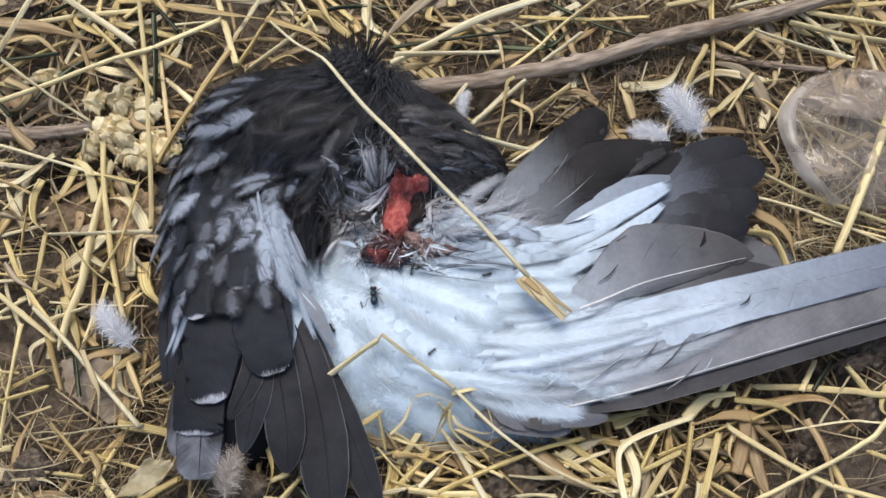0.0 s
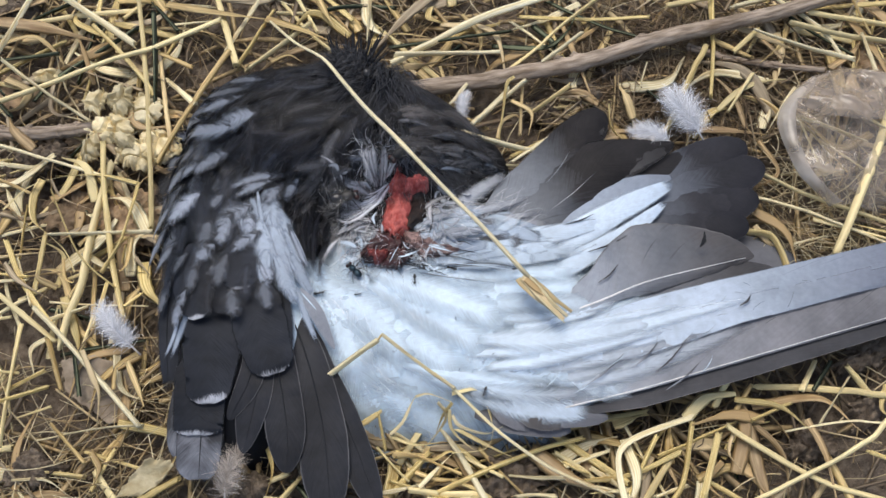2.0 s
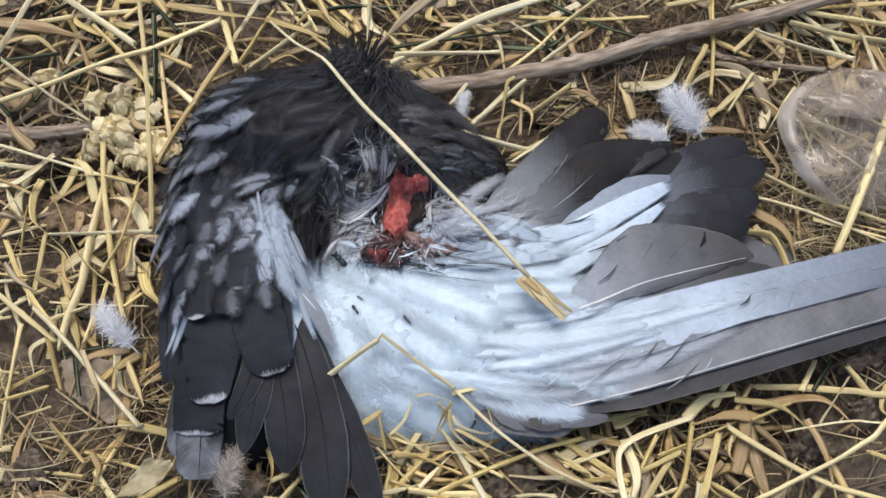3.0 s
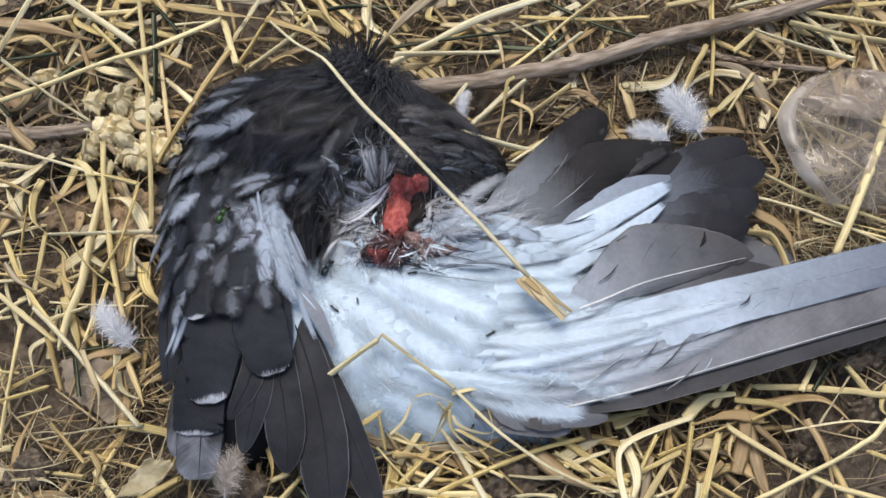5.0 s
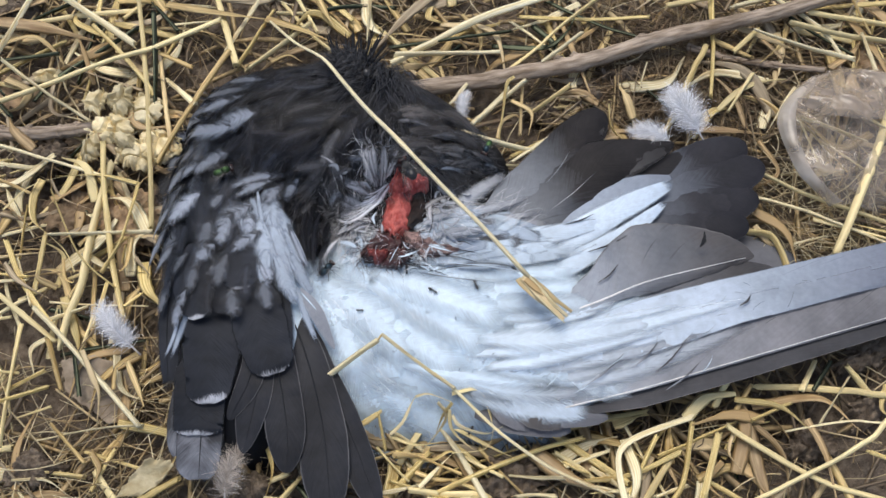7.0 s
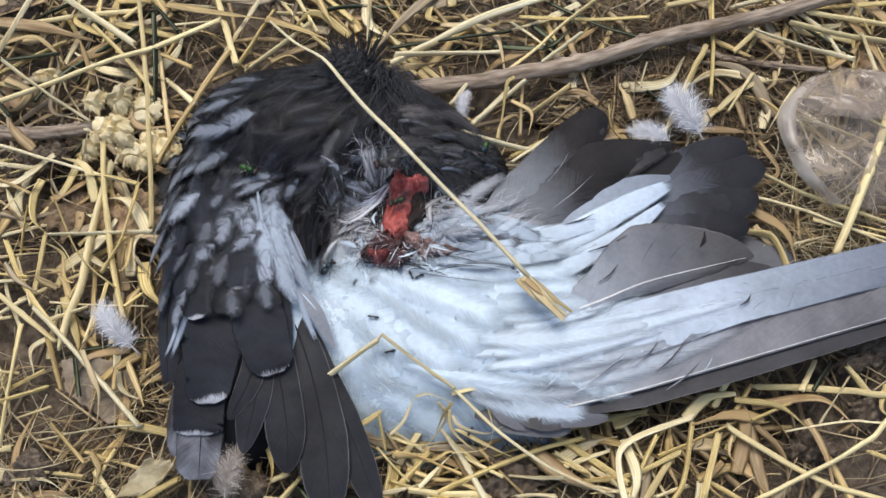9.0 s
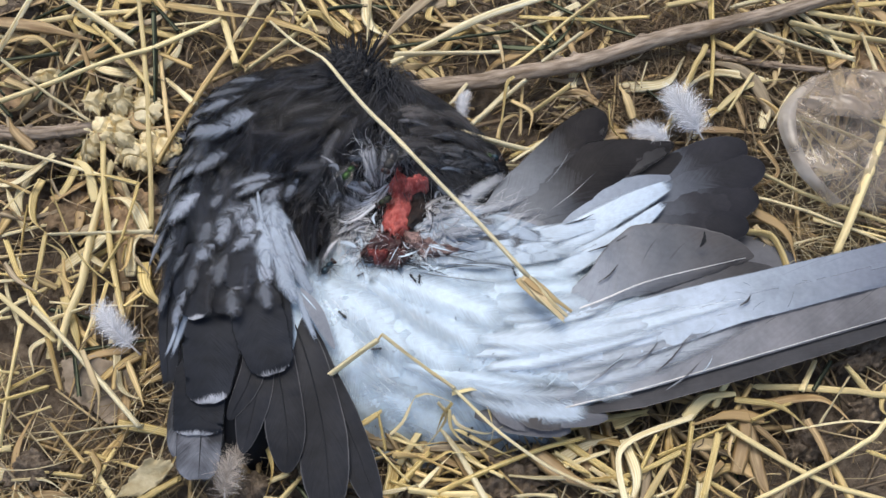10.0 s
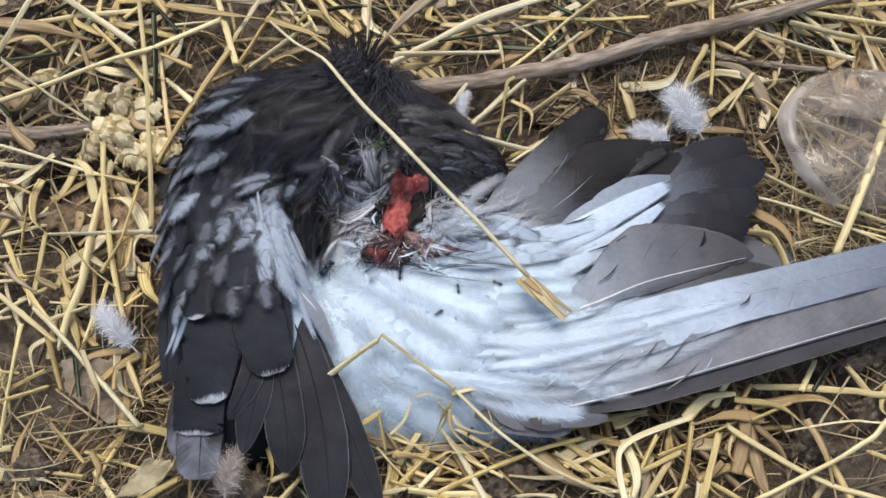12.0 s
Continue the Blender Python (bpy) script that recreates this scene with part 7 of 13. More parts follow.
tufts("wound_fluff", belly, "down", scatter(59, 300, *(-0.0341, -0.0025, 0.0121, 0.017, -30)), 0.008, 0.00013, 0.003, 0.8, 60, 0.8)
tufts("flank_fluff", belly, "down", scatter(61, 1100, *(0.0028, 0.0004, 0.0139, 0.0142, 0)), 0.010, 0.00005, 0.002, 0.35, 62, 0.4)
tufts("neck_down", breast, "down", scatter(88, 30, *(-0.0376, 0.0116, 0.0123, 0.0097, 0)), 0.008, 0.00008, 0.005, 0.9, 89, 1.1, clump=1.6)
tufts("neck_down", breast, "down", scatter(90, 20, *(-0.0296, 0.0236, 0.0091, 0.0068, 0)), 0.007, 0.00007, 0.006, 0.6, 91, 0.7, clump=1.6)
tufts("wound_fibres", belly, "gore", scatter(82, 200, *(-0.0234, -0.0118, 0.0171, 0.0114, 0)), 0.007, 0.00016, 0.004, 1.5, 83, 1.2)
tufts("wound_down", belly, "down", scatter(84, 60, *(-0.0171, -0.0136, 0.0187, 0.0108, 0)), 0.007, 0.00012, 0.005, 1.2, 85, 0.9)
# slate tufts over the black breast, their paler colour paints its sheen
tufts("breast_sheen", breast, "down_slate", scatter(105, 420, *(-0.0126, 0.0391, 0.0209, 0.0136, 0)), 0.013, 0.00012, 0.004, 0.2, 106, 0.3, clump=0.8)
tufts("breast_sheen", breast, "down_slate", scatter(107, 160, *(-0.0542, 0.0141, 0.0129, 0.0187, 0)), 0.012, 0.00012, 0.004, 0.25, 108, 0.3, clump=0.9)
tufts("throat_down", breast, "down", scatter(95, 420, *(-0.0311, 0.0243, 0.0129, 0.0108, 0)), 0.010, 0.00005, 0.003, 0.8, 96, 0.5, clump=0.5)
tufts("throat_down", breast, "down", scatter(99, 500, *(-0.042, 0.0089, 0.0096, 0.0068, 0)), 0.008, 0.00006, 0.0045, 1.0, 100, 1.0, clump=1.2)
tufts("shoulder_down", shoulder, "down_grey", scatter(101, 250, *(-0.0023, 0.0343, 0.0155, 0.0085, -30)), 0.009, 0.00005, 0.004, 0.5, 102, 0.6, clump=1.2)
field("shoulder_feather", shoulder, 45, 24, (-0.0036, 0.034, 0.0161, 0.0091, -30), 0.018, 0.006, ("v_soft", "v_soft", "v_bar", "v_plain"), 0.35, 0.003, 0.005, fray=1.2, shaft=None, camber=0.06, fringe=0.22, blunt=0.7)
feather("shoulder_feather", shoulder, (0.0016, 0.0276), (0.0173, 0.0367), 0.0024, "v_mark", 0.0055, 0.0055, shaft=None, blunt=0.6, fringe=0.2, seed=108)
feather("shoulder_feather", shoulder, (-0.0049, 0.0258), (0.0041, 0.0356), 0.0021, "v_mark", 0.0055, 0.0055, shaft=None, blunt=0.6, fringe=0.2, seed=109)
feather("throat_feather", breast, (-0.0307, 0.017), (-0.0342, 0.0245), 0.0070, "v_fluff", 0.0060, 0.0075, shaft=None, blunt=0.85, fringe=0.5, bend=0.06, fray=1.5, seed=110)
feather("throat_feather", breast, (-0.0286, 0.018), (-0.0257, 0.0248), 0.0064, "v_fluff", 0.0060, 0.0075, shaft=None, blunt=0.85, fringe=0.5, bend=0.06, fray=1.5, seed=111)
feather("throat_feather", breast, (-0.0374, 0.0105), (-0.0488, 0.0095), 0.0048, "v_fluff", 0.0060, 0.0075, shaft=None, blunt=0.85, fringe=0.5, bend=0.06, fray=1.5, seed=112)
feather("throat_feather", breast, (-0.0343, 0.0045), (-0.0449, -0.0045), 0.0054, "v_fluff", 0.0060, 0.0075, shaft=None, blunt=0.85, fringe=0.5, bend=0.06, fray=1.5, seed=113)
feather("breast_feather", breast, (-0.0575, 0.0132), (-0.0568, -0.0247), 0.0070, "v_black", 0.0060, 0.0060, shaft=None, blunt=0.7, fringe=0.12, bend=-0.06, seed=116)
feather("breast_feather", breast, (-0.0548, 0.0122), (-0.0546, -0.0303), 0.0064, "v_black", 0.0060, 0.0060, shaft=None, blunt=0.7, fringe=0.12, bend=-0.06, seed=117)
feather("breast_feather", breast, (-0.0499, 0.0138), (-0.052, -0.0156), 0.0070, "v_black", 0.0060, 0.0060, shaft=None, blunt=0.7, fringe=0.12, bend=-0.06, seed=118)
feather("breast_feather", breast, (-0.0606, 0.0063), (-0.0585, -0.0228), 0.0059, "v_black", 0.0060, 0.0060, shaft=None, blunt=0.7, fringe=0.12, bend=-0.06, seed=119)
feather("breast_feather", breast, (-0.0504, -0.0055), (-0.0531, -0.0313), 0.0048, "v_black", 0.0060, 0.0060, shaft=None, blunt=0.7, fringe=0.12, bend=-0.06, seed=120)
tufts("wound_hair", belly, "down_dark", scatter(70, 160, *(-0.0234, -0.0133, 0.0201, 0.0114, 0)), 0.010, 0.00012, 0.004, 1.5, 71, 1.5)
tufts("belly_fluff", belly, "down", scatter(63, 900, *(-0.0029, -0.0476, 0.0576, 0.0284, 0)), 0.014, 0.00006, 0.0006, 0.12, 64, 0.2)
tufts("wing_down", spread_wing, "down", scatter(74, 110, *(0.0194, 0.0029, 0.0187, 0.0128, 0)), 0.009, 0.00007, 0.002, 0.4, 75, 0.5, level=0.0245)
tufts("wing_barbs", spread_wing, "down_dark", scatter(76, 26, *(0.0983, -0.0475, 0.0696, 0.0142, 16)), 0.006, 0.00009, 0.001, 0.5, 77, 0.3, level=0.030)
tufts("belly_dirt", belly, "down_dark", scatter(86, 16, *(-0.0105, -0.0534, 0.0455, 0.0256, 0)), 0.0016, 0.00022, 0.003, 1.5, 87, 0.5)
# grey feathers that carry the sheen of breast and shoulder as colour
field("breast_feather", breast, 46, 18, (-0.0536, 0.0126, 0.0123, 0.0176, 0), 0.020, 0.008, ("v_sheen",), 0.35, 0.0042, 0.005, fray=1.2, shaft=None, camber=0.03, fringe=0.3, blunt=0.7)
field("shoulder_feather", shoulder, 48, 6, (-0.0031, 0.0333, 0.015, 0.008, -30), 0.018, 0.007, ("v_sheen",), 0.4, 0.0045, 0.0055, fray=1.2, shaft=None, camber=0.03, fringe=0.3, blunt=0.7)
lump("eye", head, -0.0342, 0.0612, 0.0552, 0.0022, 0.0022, 0.0022, 0, "insect", 2, 0.05, 1.0, "small glossy dark eye")
# a raised strip; dark brown colour paints the shade inside the hollow
strip("cavity", belly, [(-0.0143, 0.0211), (-0.0119, 0.0176), (-0.012, 0.0079), (-0.0154, -0.0036)], [0.0024, 0.0047, 0.0049, 0.0029], 0.0006, "hollow", 3, 0.007, "dark torn hollow", 1.5)
strip("dried_flesh", belly, [(-0.028, -0.0036), (-0.0232, -0.0114), (-0.021, -0.0183), (-0.0189, -0.024)], [0.0059, 0.0088, 0.0073, 0.0029], 0.0012, "gore", 7, 0.0058, "dark dried flesh", 1.8)
strip("dried_flesh", belly, [(-0.0352, -0.019), (-0.0299, -0.0148), (-0.0231, -0.013), (-0.0177, -0.0102)], [0.0034, 0.0059, 0.0059, 0.0039], 0.0018, "gore", 9, 0.0064, "dark dried flesh", 1.9)
strip("dried_flesh", belly, [(-0.018, -0.0057), (-0.0109, -0.0113), (-0.0022, -0.0148), (0.0069, -0.0159)], [0.0039, 0.0049, 0.0037, 0.0017], 0.0012, "rawbrown", 8, 0.0045, "brownish torn tissue", 1.8)
strip("flesh", belly, [(-0.0204, 0.0218), (-0.0198, 0.0172), (-0.0194, 0.0121), (-0.0209, -0.0009), (-0.0221, -0.01)], [0.0020, 0.0054, 0.0064, 0.0059, 0.0032], 0.0022, "flesh", 5, 0.0088, "raw red flesh", 1.5)
strip("flesh", belly, [(-0.0241, 0.0141), (-0.0243, 0.0044), (-0.0248, -0.0062)], [0.0017, 0.0029, 0.0020], 0.002, "flesh", 15, 0.0072, "raw red flesh", 1.5)
strip("flesh", belly, [(-0.0184, 0.0153), (-0.0132, 0.0188), (-0.0067, 0.0204)], [0.0022, 0.0029, 0.0017], 0.0018, "flesh", 14, 0.0105, "pink shred of raw flesh", 1.6)
strip("flesh", belly, [(-0.0196, 0.0198), (-0.0185, 0.0177), (-0.0183, 0.0144)], [0.0024, 0.0037, 0.0042], 0.0022, "flesh", 16, 0.0112, "raw red flesh", 1.5)
strip("sinew", belly, [(-0.0139, 0.0198), (-0.0124, 0.0167), (-0.0133, 0.0078)], [0.0010, 0.0015, 0.0010], 0.001, "sinew", 23, 0.0058, "yellowish strip of sinew", 1.4)
strip("dried_flesh", belly, [(-0.0274, 0.0221), (-0.0238, 0.0239), (-0.0183, 0.0234)], [0.0017, 0.0024, 0.0017], 0.0012, "gore", 21, 0.005, "dark dried flesh", 1.6)
strip("flesh", belly, [(-0.0327, -0.016), (-0.0282, -0.0187), (-0.0238, -0.0173)], [0.0017, 0.0027, 0.0017], 0.0018, "flesh_dull", 19, 0.008, "dull red flesh", 1.8)
strip("flesh", belly, [(-0.018, -0.0018), (-0.0188, -0.0077), (-0.0201, -0.0119)], [0.0015, 0.0017, 0.0010], 0.0016, "flesh_dull", 24, 0.0066, "dull red flesh", 1.8)
vane("torn_barb", belly, [(-0.0378, -0.0085), (-0.0365, -0.0131), (-0.0335, -0.0134), (-0.0275, -0.0122)], (0.0003, 0.0005, 0.0002,), (0.0003, 0.0005, 0.0002,), "v_white", lift=0.0085, blunt=0.5, fringe=0.2, nl=30, seed=341)
vane("torn_barb", belly, [(-0.0232, -0.0245), (-0.0209, -0.0191), (-0.0186, -0.0146)], (0.0003, 0.0005, 0.0002,), (0.0003, 0.0005, 0.0002,), "v_white", lift=0.0085, blunt=0.5, fringe=0.2, nl=30, seed=342)
vane("torn_barb", belly, [(-0.0199, -0.0208), (-0.0151, -0.0202), (-0.0095, -0.017)], (0.0005, 0.0007, 0.0004,), (0.0005, 0.0007, 0.0004,), "v_white", lift=0.008, blunt=0.5, fringe=0.2, nl=30, seed=343)
vane("torn_barb", belly, [(-0.0071, -0.015), (-0.0015, -0.0168), (0.0051, -0.0186)], (0.0007, 0.0010, 0.0005,), (0.0007, 0.0010, 0.0005,), "v_white", lift=0.0075, blunt=0.5, fringe=0.2, nl=30, seed=344)
vane("torn_barb", belly, [(-0.03, -0.0029), (-0.0313, 0.002), (-0.0295, 0.0062)], (0.0007, 0.0010, 0.0005,), (0.0007, 0.0010, 0.0005,), "v_cream", lift=0.0085, blunt=0.5, fringe=0.2, nl=30, seed=345)
vane("torn_barb", belly, [(-0.0461, -0.0095), (-0.0408, -0.0117), (-0.0375, -0.0146)], (0.0012, 0.0017, 0.0008,), (0.0012, 0.0017, 0.0008,), "v_cream", lift=0.007, blunt=0.5, fringe=0.2, nl=30, seed=346)
vane("torn_barb", belly, [(-0.0034, -0.0188), (0.0039, -0.0205), (0.0161, -0.0175)], (0.0003, 0.0005, 0.0002,), (0.0003, 0.0005, 0.0002,), "v_black", lift=0.008, blunt=0.5, fringe=0.2, nl=30, seed=347)
vane("torn_barb", belly, [(-0.0048, 0.0035), (-0.0045, -0.0035), (-0.0059, -0.0116)], (0.0002, 0.0003, 0.0001,), (0.0002, 0.0003, 0.0001,), "v_black", lift=0.01, blunt=0.5, fringe=0.2, nl=30, seed=348)
vane("torn_barb", belly, [(-0.021, -0.0185), (-0.0119, -0.0239), (0.0015, -0.0251)], (0.0004, 0.0006, 0.0003,), (0.0004, 0.0006, 0.0003,), "v_black", lift=0.0062, blunt=0.5, fringe=0.2, nl=30, seed=349)
vane("torn_barb", belly, [(0.0015, -0.0245), (0.0185, -0.0232), (0.0355, -0.0252)], (0.0003, 0.0005, 0.0002,), (0.0003, 0.0005, 0.0002,), "v_sheen", lift=0.006, blunt=0.5, fringe=0.2, nl=30, seed=350)
vane("torn_barb", belly, [(-0.0131, -0.0266), (0.0039, -0.0299), (0.0292, -0.033)], (0.0003, 0.0005, 0.0002,), (0.0003, 0.0005, 0.0002,), "v_sheen", lift=0.005, blunt=0.5, fringe=0.2, nl=30, seed=351)
vane("torn_barb", belly, [(-0.0058, -0.0221), (0.016, -0.0243), (0.0428, -0.0279)], (0.0003, 0.0005, 0.0002,), (0.0003, 0.0005, 0.0002,), "v_cream", lift=0.0058, blunt=0.5, fringe=0.2, nl=30, seed=352)
vane("torn_barb", belly, [(0.0039, -0.0139), (0.0088, -0.0133), (0.0137, -0.0156)], (0.0005, 0.0007, 0.0004,), (0.0005, 0.0007, 0.0004,), "v_black", lift=0.0075, blunt=0.5, fringe=0.2, nl=30, seed=353)
vane("torn_barb", belly, [(-0.0106, -0.0233), (-0.0058, -0.0256), (-0.0022, -0.0304)], (0.0003, 0.0005, 0.0002,), (0.0003, 0.0005, 0.0002,), "v_white", lift=0.0085, blunt=0.5, fringe=0.2, nl=30, seed=354)
vane("down_tuft", belly, [(-0.0292, 0.02), (-0.0304, 0.0229), (-0.0295, 0.0263)], (0.0009, 0.0015, 0.0008,), (0.0009, 0.0015, 0.0008,), "q_ash", lift=0.0092, blunt=0.8, fringe=0.5, nl=28, wave=0.001, seed=355)
vane("down_tuft", belly, [(-0.0424, 0.021), (-0.0454, 0.0206), (-0.0479, 0.0217)], (0.0008, 0.0013, 0.0007,), (0.0008, 0.0013, 0.0007,), "q_ash", lift=0.0056, blunt=0.8, fringe=0.5, nl=28, wave=0.001, seed=356)
vane("down_tuft", belly, [(-0.0279, 0.0191), (-0.0305, 0.0212), (-0.0316, 0.0241)], (0.0007, 0.0011, 0.0006,), (0.0007, 0.0011, 0.0006,), "q_ash", lift=0.008, blunt=0.8, fringe=0.5, nl=28, wave=0.001, seed=357)
vane("down_tuft", belly, [(-0.0296, 0.0226), (-0.0334, 0.0214), (-0.0351, 0.0239)], (0.0007, 0.0011, 0.0006,), (0.0007, 0.0011, 0.0006,), "v_sheen", lift=0.0064, blunt=0.8, fringe=0.5, nl=28, wave=0.001, seed=358)
vane("down_tuft", belly, [(-0.0307, 0.021), (-0.0305, 0.024), (-0.0286, 0.0271)], (0.0009, 0.0015, 0.0008,), (0.0009, 0.0015, 0.0008,), "v_sheen", lift=0.0057, blunt=0.8, fringe=0.5, nl=28, wave=0.001, seed=359)
vane("down_tuft", belly, [(-0.0414, 0.0238), (-0.0447, 0.0216), (-0.049, 0.0217)], (0.0010, 0.0017, 0.0008,), (0.0010, 0.0017, 0.0008,), "v_sheen", lift=0.0058, blunt=0.8, fringe=0.5, nl=28, wave=0.001, seed=360)
vane("down_tuft", belly, [(-0.0462, 0.0186), (-0.0476, 0.0215), (-0.0522, 0.0215)], (0.0010, 0.0016, 0.0008,), (0.0010, 0.0016, 0.0008,), "q_ash", lift=0.009, blunt=0.8, fringe=0.5, nl=28, wave=0.001, seed=361)
vane("down_tuft", belly, [(-0.0321, 0.0147), (-0.0347, 0.0165), (-0.0388, 0.0168)], (0.0008, 0.0013, 0.0006,), (0.0008, 0.0013, 0.0006,), "q_ash", lift=0.009, blunt=0.8, fringe=0.5, nl=28, wave=0.001, seed=362)
vane("down_tuft", belly, [(-0.0402, 0.0168), (-0.0434, 0.0173), (-0.0453, 0.019)], (0.0005, 0.0008, 0.0004,), (0.0005, 0.0008, 0.0004,), "v_sheen", lift=0.009, blunt=0.8, fringe=0.5, nl=28, wave=0.001, seed=363)
vane("down_tuft", belly, [(-0.0433, 0.0187), (-0.0465, 0.0193), (-0.0479, 0.0214)], (0.0005, 0.0008, 0.0004,), (0.0005, 0.0008, 0.0004,), "v_sheen", lift=0.0071, blunt=0.8, fringe=0.5, nl=28, wave=0.001, seed=364)
vane("down_tuft", belly, [(-0.0213, 0.0234), (-0.0219, 0.027), (-0.026, 0.0284)], (0.0009, 0.0015, 0.0007,), (0.0009, 0.0015, 0.0007,), "q_ash", lift=0.006, blunt=0.8, fringe=0.5, nl=28, wave=0.001, seed=365)
vane("down_tuft", belly, [(-0.0202, 0.0258), (-0.0209, 0.0279), (-0.0199, 0.0303)], (0.0006, 0.0010, 0.0005,), (0.0006, 0.0010, 0.0005,), "v_sheen", lift=0.0057, blunt=0.8, fringe=0.5, nl=28, wave=0.001, seed=366)
vane("down_tuft", belly, [(-0.0293, 0.0275), (-0.0321, 0.0263), (-0.035, 0.027)], (0.0008, 0.0013, 0.0006,), (0.0008, 0.0013, 0.0006,), "v_sheen", lift=0.0084, blunt=0.8, fringe=0.5, nl=28, wave=0.001, seed=367)
vane("down_tuft", belly, [(-0.0291, 0.0133), (-0.0321, 0.0149), (-0.0358, 0.016)], (0.0008, 0.0014, 0.0007,), (0.0008, 0.0014, 0.0007,), "v_sheen", lift=0.0083, blunt=0.8, fringe=0.5, nl=28, wave=0.001, seed=368)
vane("down_tuft", belly, [(-0.0267, 0.0308), (-0.0272, 0.0342), (-0.0245, 0.0372)], (0.0009, 0.0015, 0.0007,), (0.0009, 0.0015, 0.0007,), "v_sheen", lift=0.0073, blunt=0.8, fringe=0.5, nl=28, wave=0.001, seed=369)
vane("down_tuft", belly, [(-0.0135, 0.0244), (-0.0129, 0.0264), (-0.0124, 0.0285)], (0.0010, 0.0016, 0.0008,), (0.0010, 0.0016, 0.0008,), "w_umber", lift=0.0073, blunt=0.8, fringe=0.5, nl=28, wave=0.001, seed=370)
vane("down_tuft", belly, [(-0.0265, 0.0265), (-0.0273, 0.0283), (-0.0289, 0.0296)], (0.0010, 0.0017, 0.0009,), (0.0010, 0.0017, 0.0009,), "w_umber", lift=0.0089, blunt=0.8, fringe=0.5, nl=28, wave=0.001, seed=371)
vane("down_tuft", belly, [(-0.0078, 0.0291), (-0.0045, 0.0321), (-0.0023, 0.0359)], (0.0009, 0.0016, 0.0008,), (0.0009, 0.0016, 0.0008,), "v_sheen", lift=0.006, blunt=0.8, fringe=0.5, nl=28, wave=0.001, seed=372)
vane("down_tuft", belly, [(-0.008, 0.0292), (-0.0101, 0.0309), (-0.0112, 0.0335)], (0.0009, 0.0015, 0.0007,), (0.0009, 0.0015, 0.0007,), "w_umber", lift=0.0065, blunt=0.8, fringe=0.5, nl=28, wave=0.001, seed=373)
vane("down_tuft", belly, [(-0.0157, 0.0244), (-0.0124, 0.0273), (-0.0119, 0.0311)], (0.0007, 0.0011, 0.0006,), (0.0007, 0.0011, 0.0006,), "w_umber", lift=0.0077, blunt=0.8, fringe=0.5, nl=28, wave=0.001, seed=374)
vane("down_tuft", belly, [(-0.0103, 0.0276), (-0.006, 0.0302), (-0.0072, 0.0339)], (0.0006, 0.0011, 0.0005,), (0.0006, 0.0011, 0.0005,), "w_umber", lift=0.0078, blunt=0.8, fringe=0.5, nl=28, wave=0.001, seed=375)
vane("down_tuft", belly, [(-0.0261, 0.0226), (-0.0259, 0.0261), (-0.0222, 0.0288)], (0.0008, 0.0014, 0.0007,), (0.0008, 0.0014, 0.0007,), "v_sheen", lift=0.0077, blunt=0.8, fringe=0.5, nl=28, wave=0.001, seed=376)
vane("down_tuft", belly, [(-0.0323, 0.0278), (-0.0341, 0.0306), (-0.0367, 0.033)], (0.0007, 0.0012, 0.0006,), (0.0007, 0.0012, 0.0006,), "v_sheen", lift=0.0052, blunt=0.8, fringe=0.5, nl=28, wave=0.001, seed=377)
vane("down_tuft", belly, [(-0.0233, 0.0304), (-0.0247, 0.0326), (-0.0253, 0.0352)], (0.0008, 0.0013, 0.0006,), (0.0008, 0.0013, 0.0006,), "v_sheen", lift=0.0053, blunt=0.8, fringe=0.5, nl=28, wave=0.001, seed=378)
vane("down_tuft", belly, [(-0.0191, 0.0252), (-0.0156, 0.028), (-0.0112, 0.0298)], (0.0005, 0.0008, 0.0004,), (0.0005, 0.0008, 0.0004,), "v_sheen", lift=0.006, blunt=0.8, fringe=0.5, nl=28, wave=0.001, seed=379)
vane("down_tuft", belly, [(-0.0201, 0.0237), (-0.0205, 0.0279), (-0.026, 0.0276)], (0.0008, 0.0014, 0.0007,), (0.0008, 0.0014, 0.0007,), "w_umber", lift=0.0052, blunt=0.8, fringe=0.5, nl=28, wave=0.001, seed=380)
vane("down_tuft", belly, [(-0.0069, -0.0043), (-0.0028, -0.0036), (-0.0023, -0.0089)], (0.0008, 0.0014, 0.0007,), (0.0008, 0.0014, 0.0007,), "q_ash", lift=0.0082, blunt=0.8, fringe=0.5, nl=28, wave=0.001, seed=381)
vane("down_tuft", belly, [(-0.001, 0.0003), (-0.0003, -0.0055), (0.0011, -0.0107)], (0.0006, 0.0010, 0.0005,), (0.0006, 0.0010, 0.0005,), "q_ash", lift=0.0093, blunt=0.8, fringe=0.5, nl=28, wave=0.001, seed=382)
vane("down_tuft", belly, [(0.0118, 0.0105), (0.0149, 0.0127), (0.0178, 0.0108)], (0.0005, 0.0008, 0.0004,), (0.0005, 0.0008, 0.0004,), "q_ash", lift=0.0062, blunt=0.8, fringe=0.5, nl=28, wave=0.001, seed=383)
vane("down_tuft", belly, [(0.0011, -0.0099), (0.0004, -0.0135), (0.003, -0.0152)], (0.0010, 0.0017, 0.0008,), (0.0010, 0.0017, 0.0008,), "q_ash", lift=0.0078, blunt=0.8, fringe=0.5, nl=28, wave=0.001, seed=384)
vane("down_tuft", belly, [(0.0002, 0.0215), (0.0043, 0.023), (0.0076, 0.0255)], (0.0009, 0.0015, 0.0007,), (0.0009, 0.0015, 0.0007,), "q_ash", lift=0.005, blunt=0.8, fringe=0.5, nl=28, wave=0.001, seed=385)
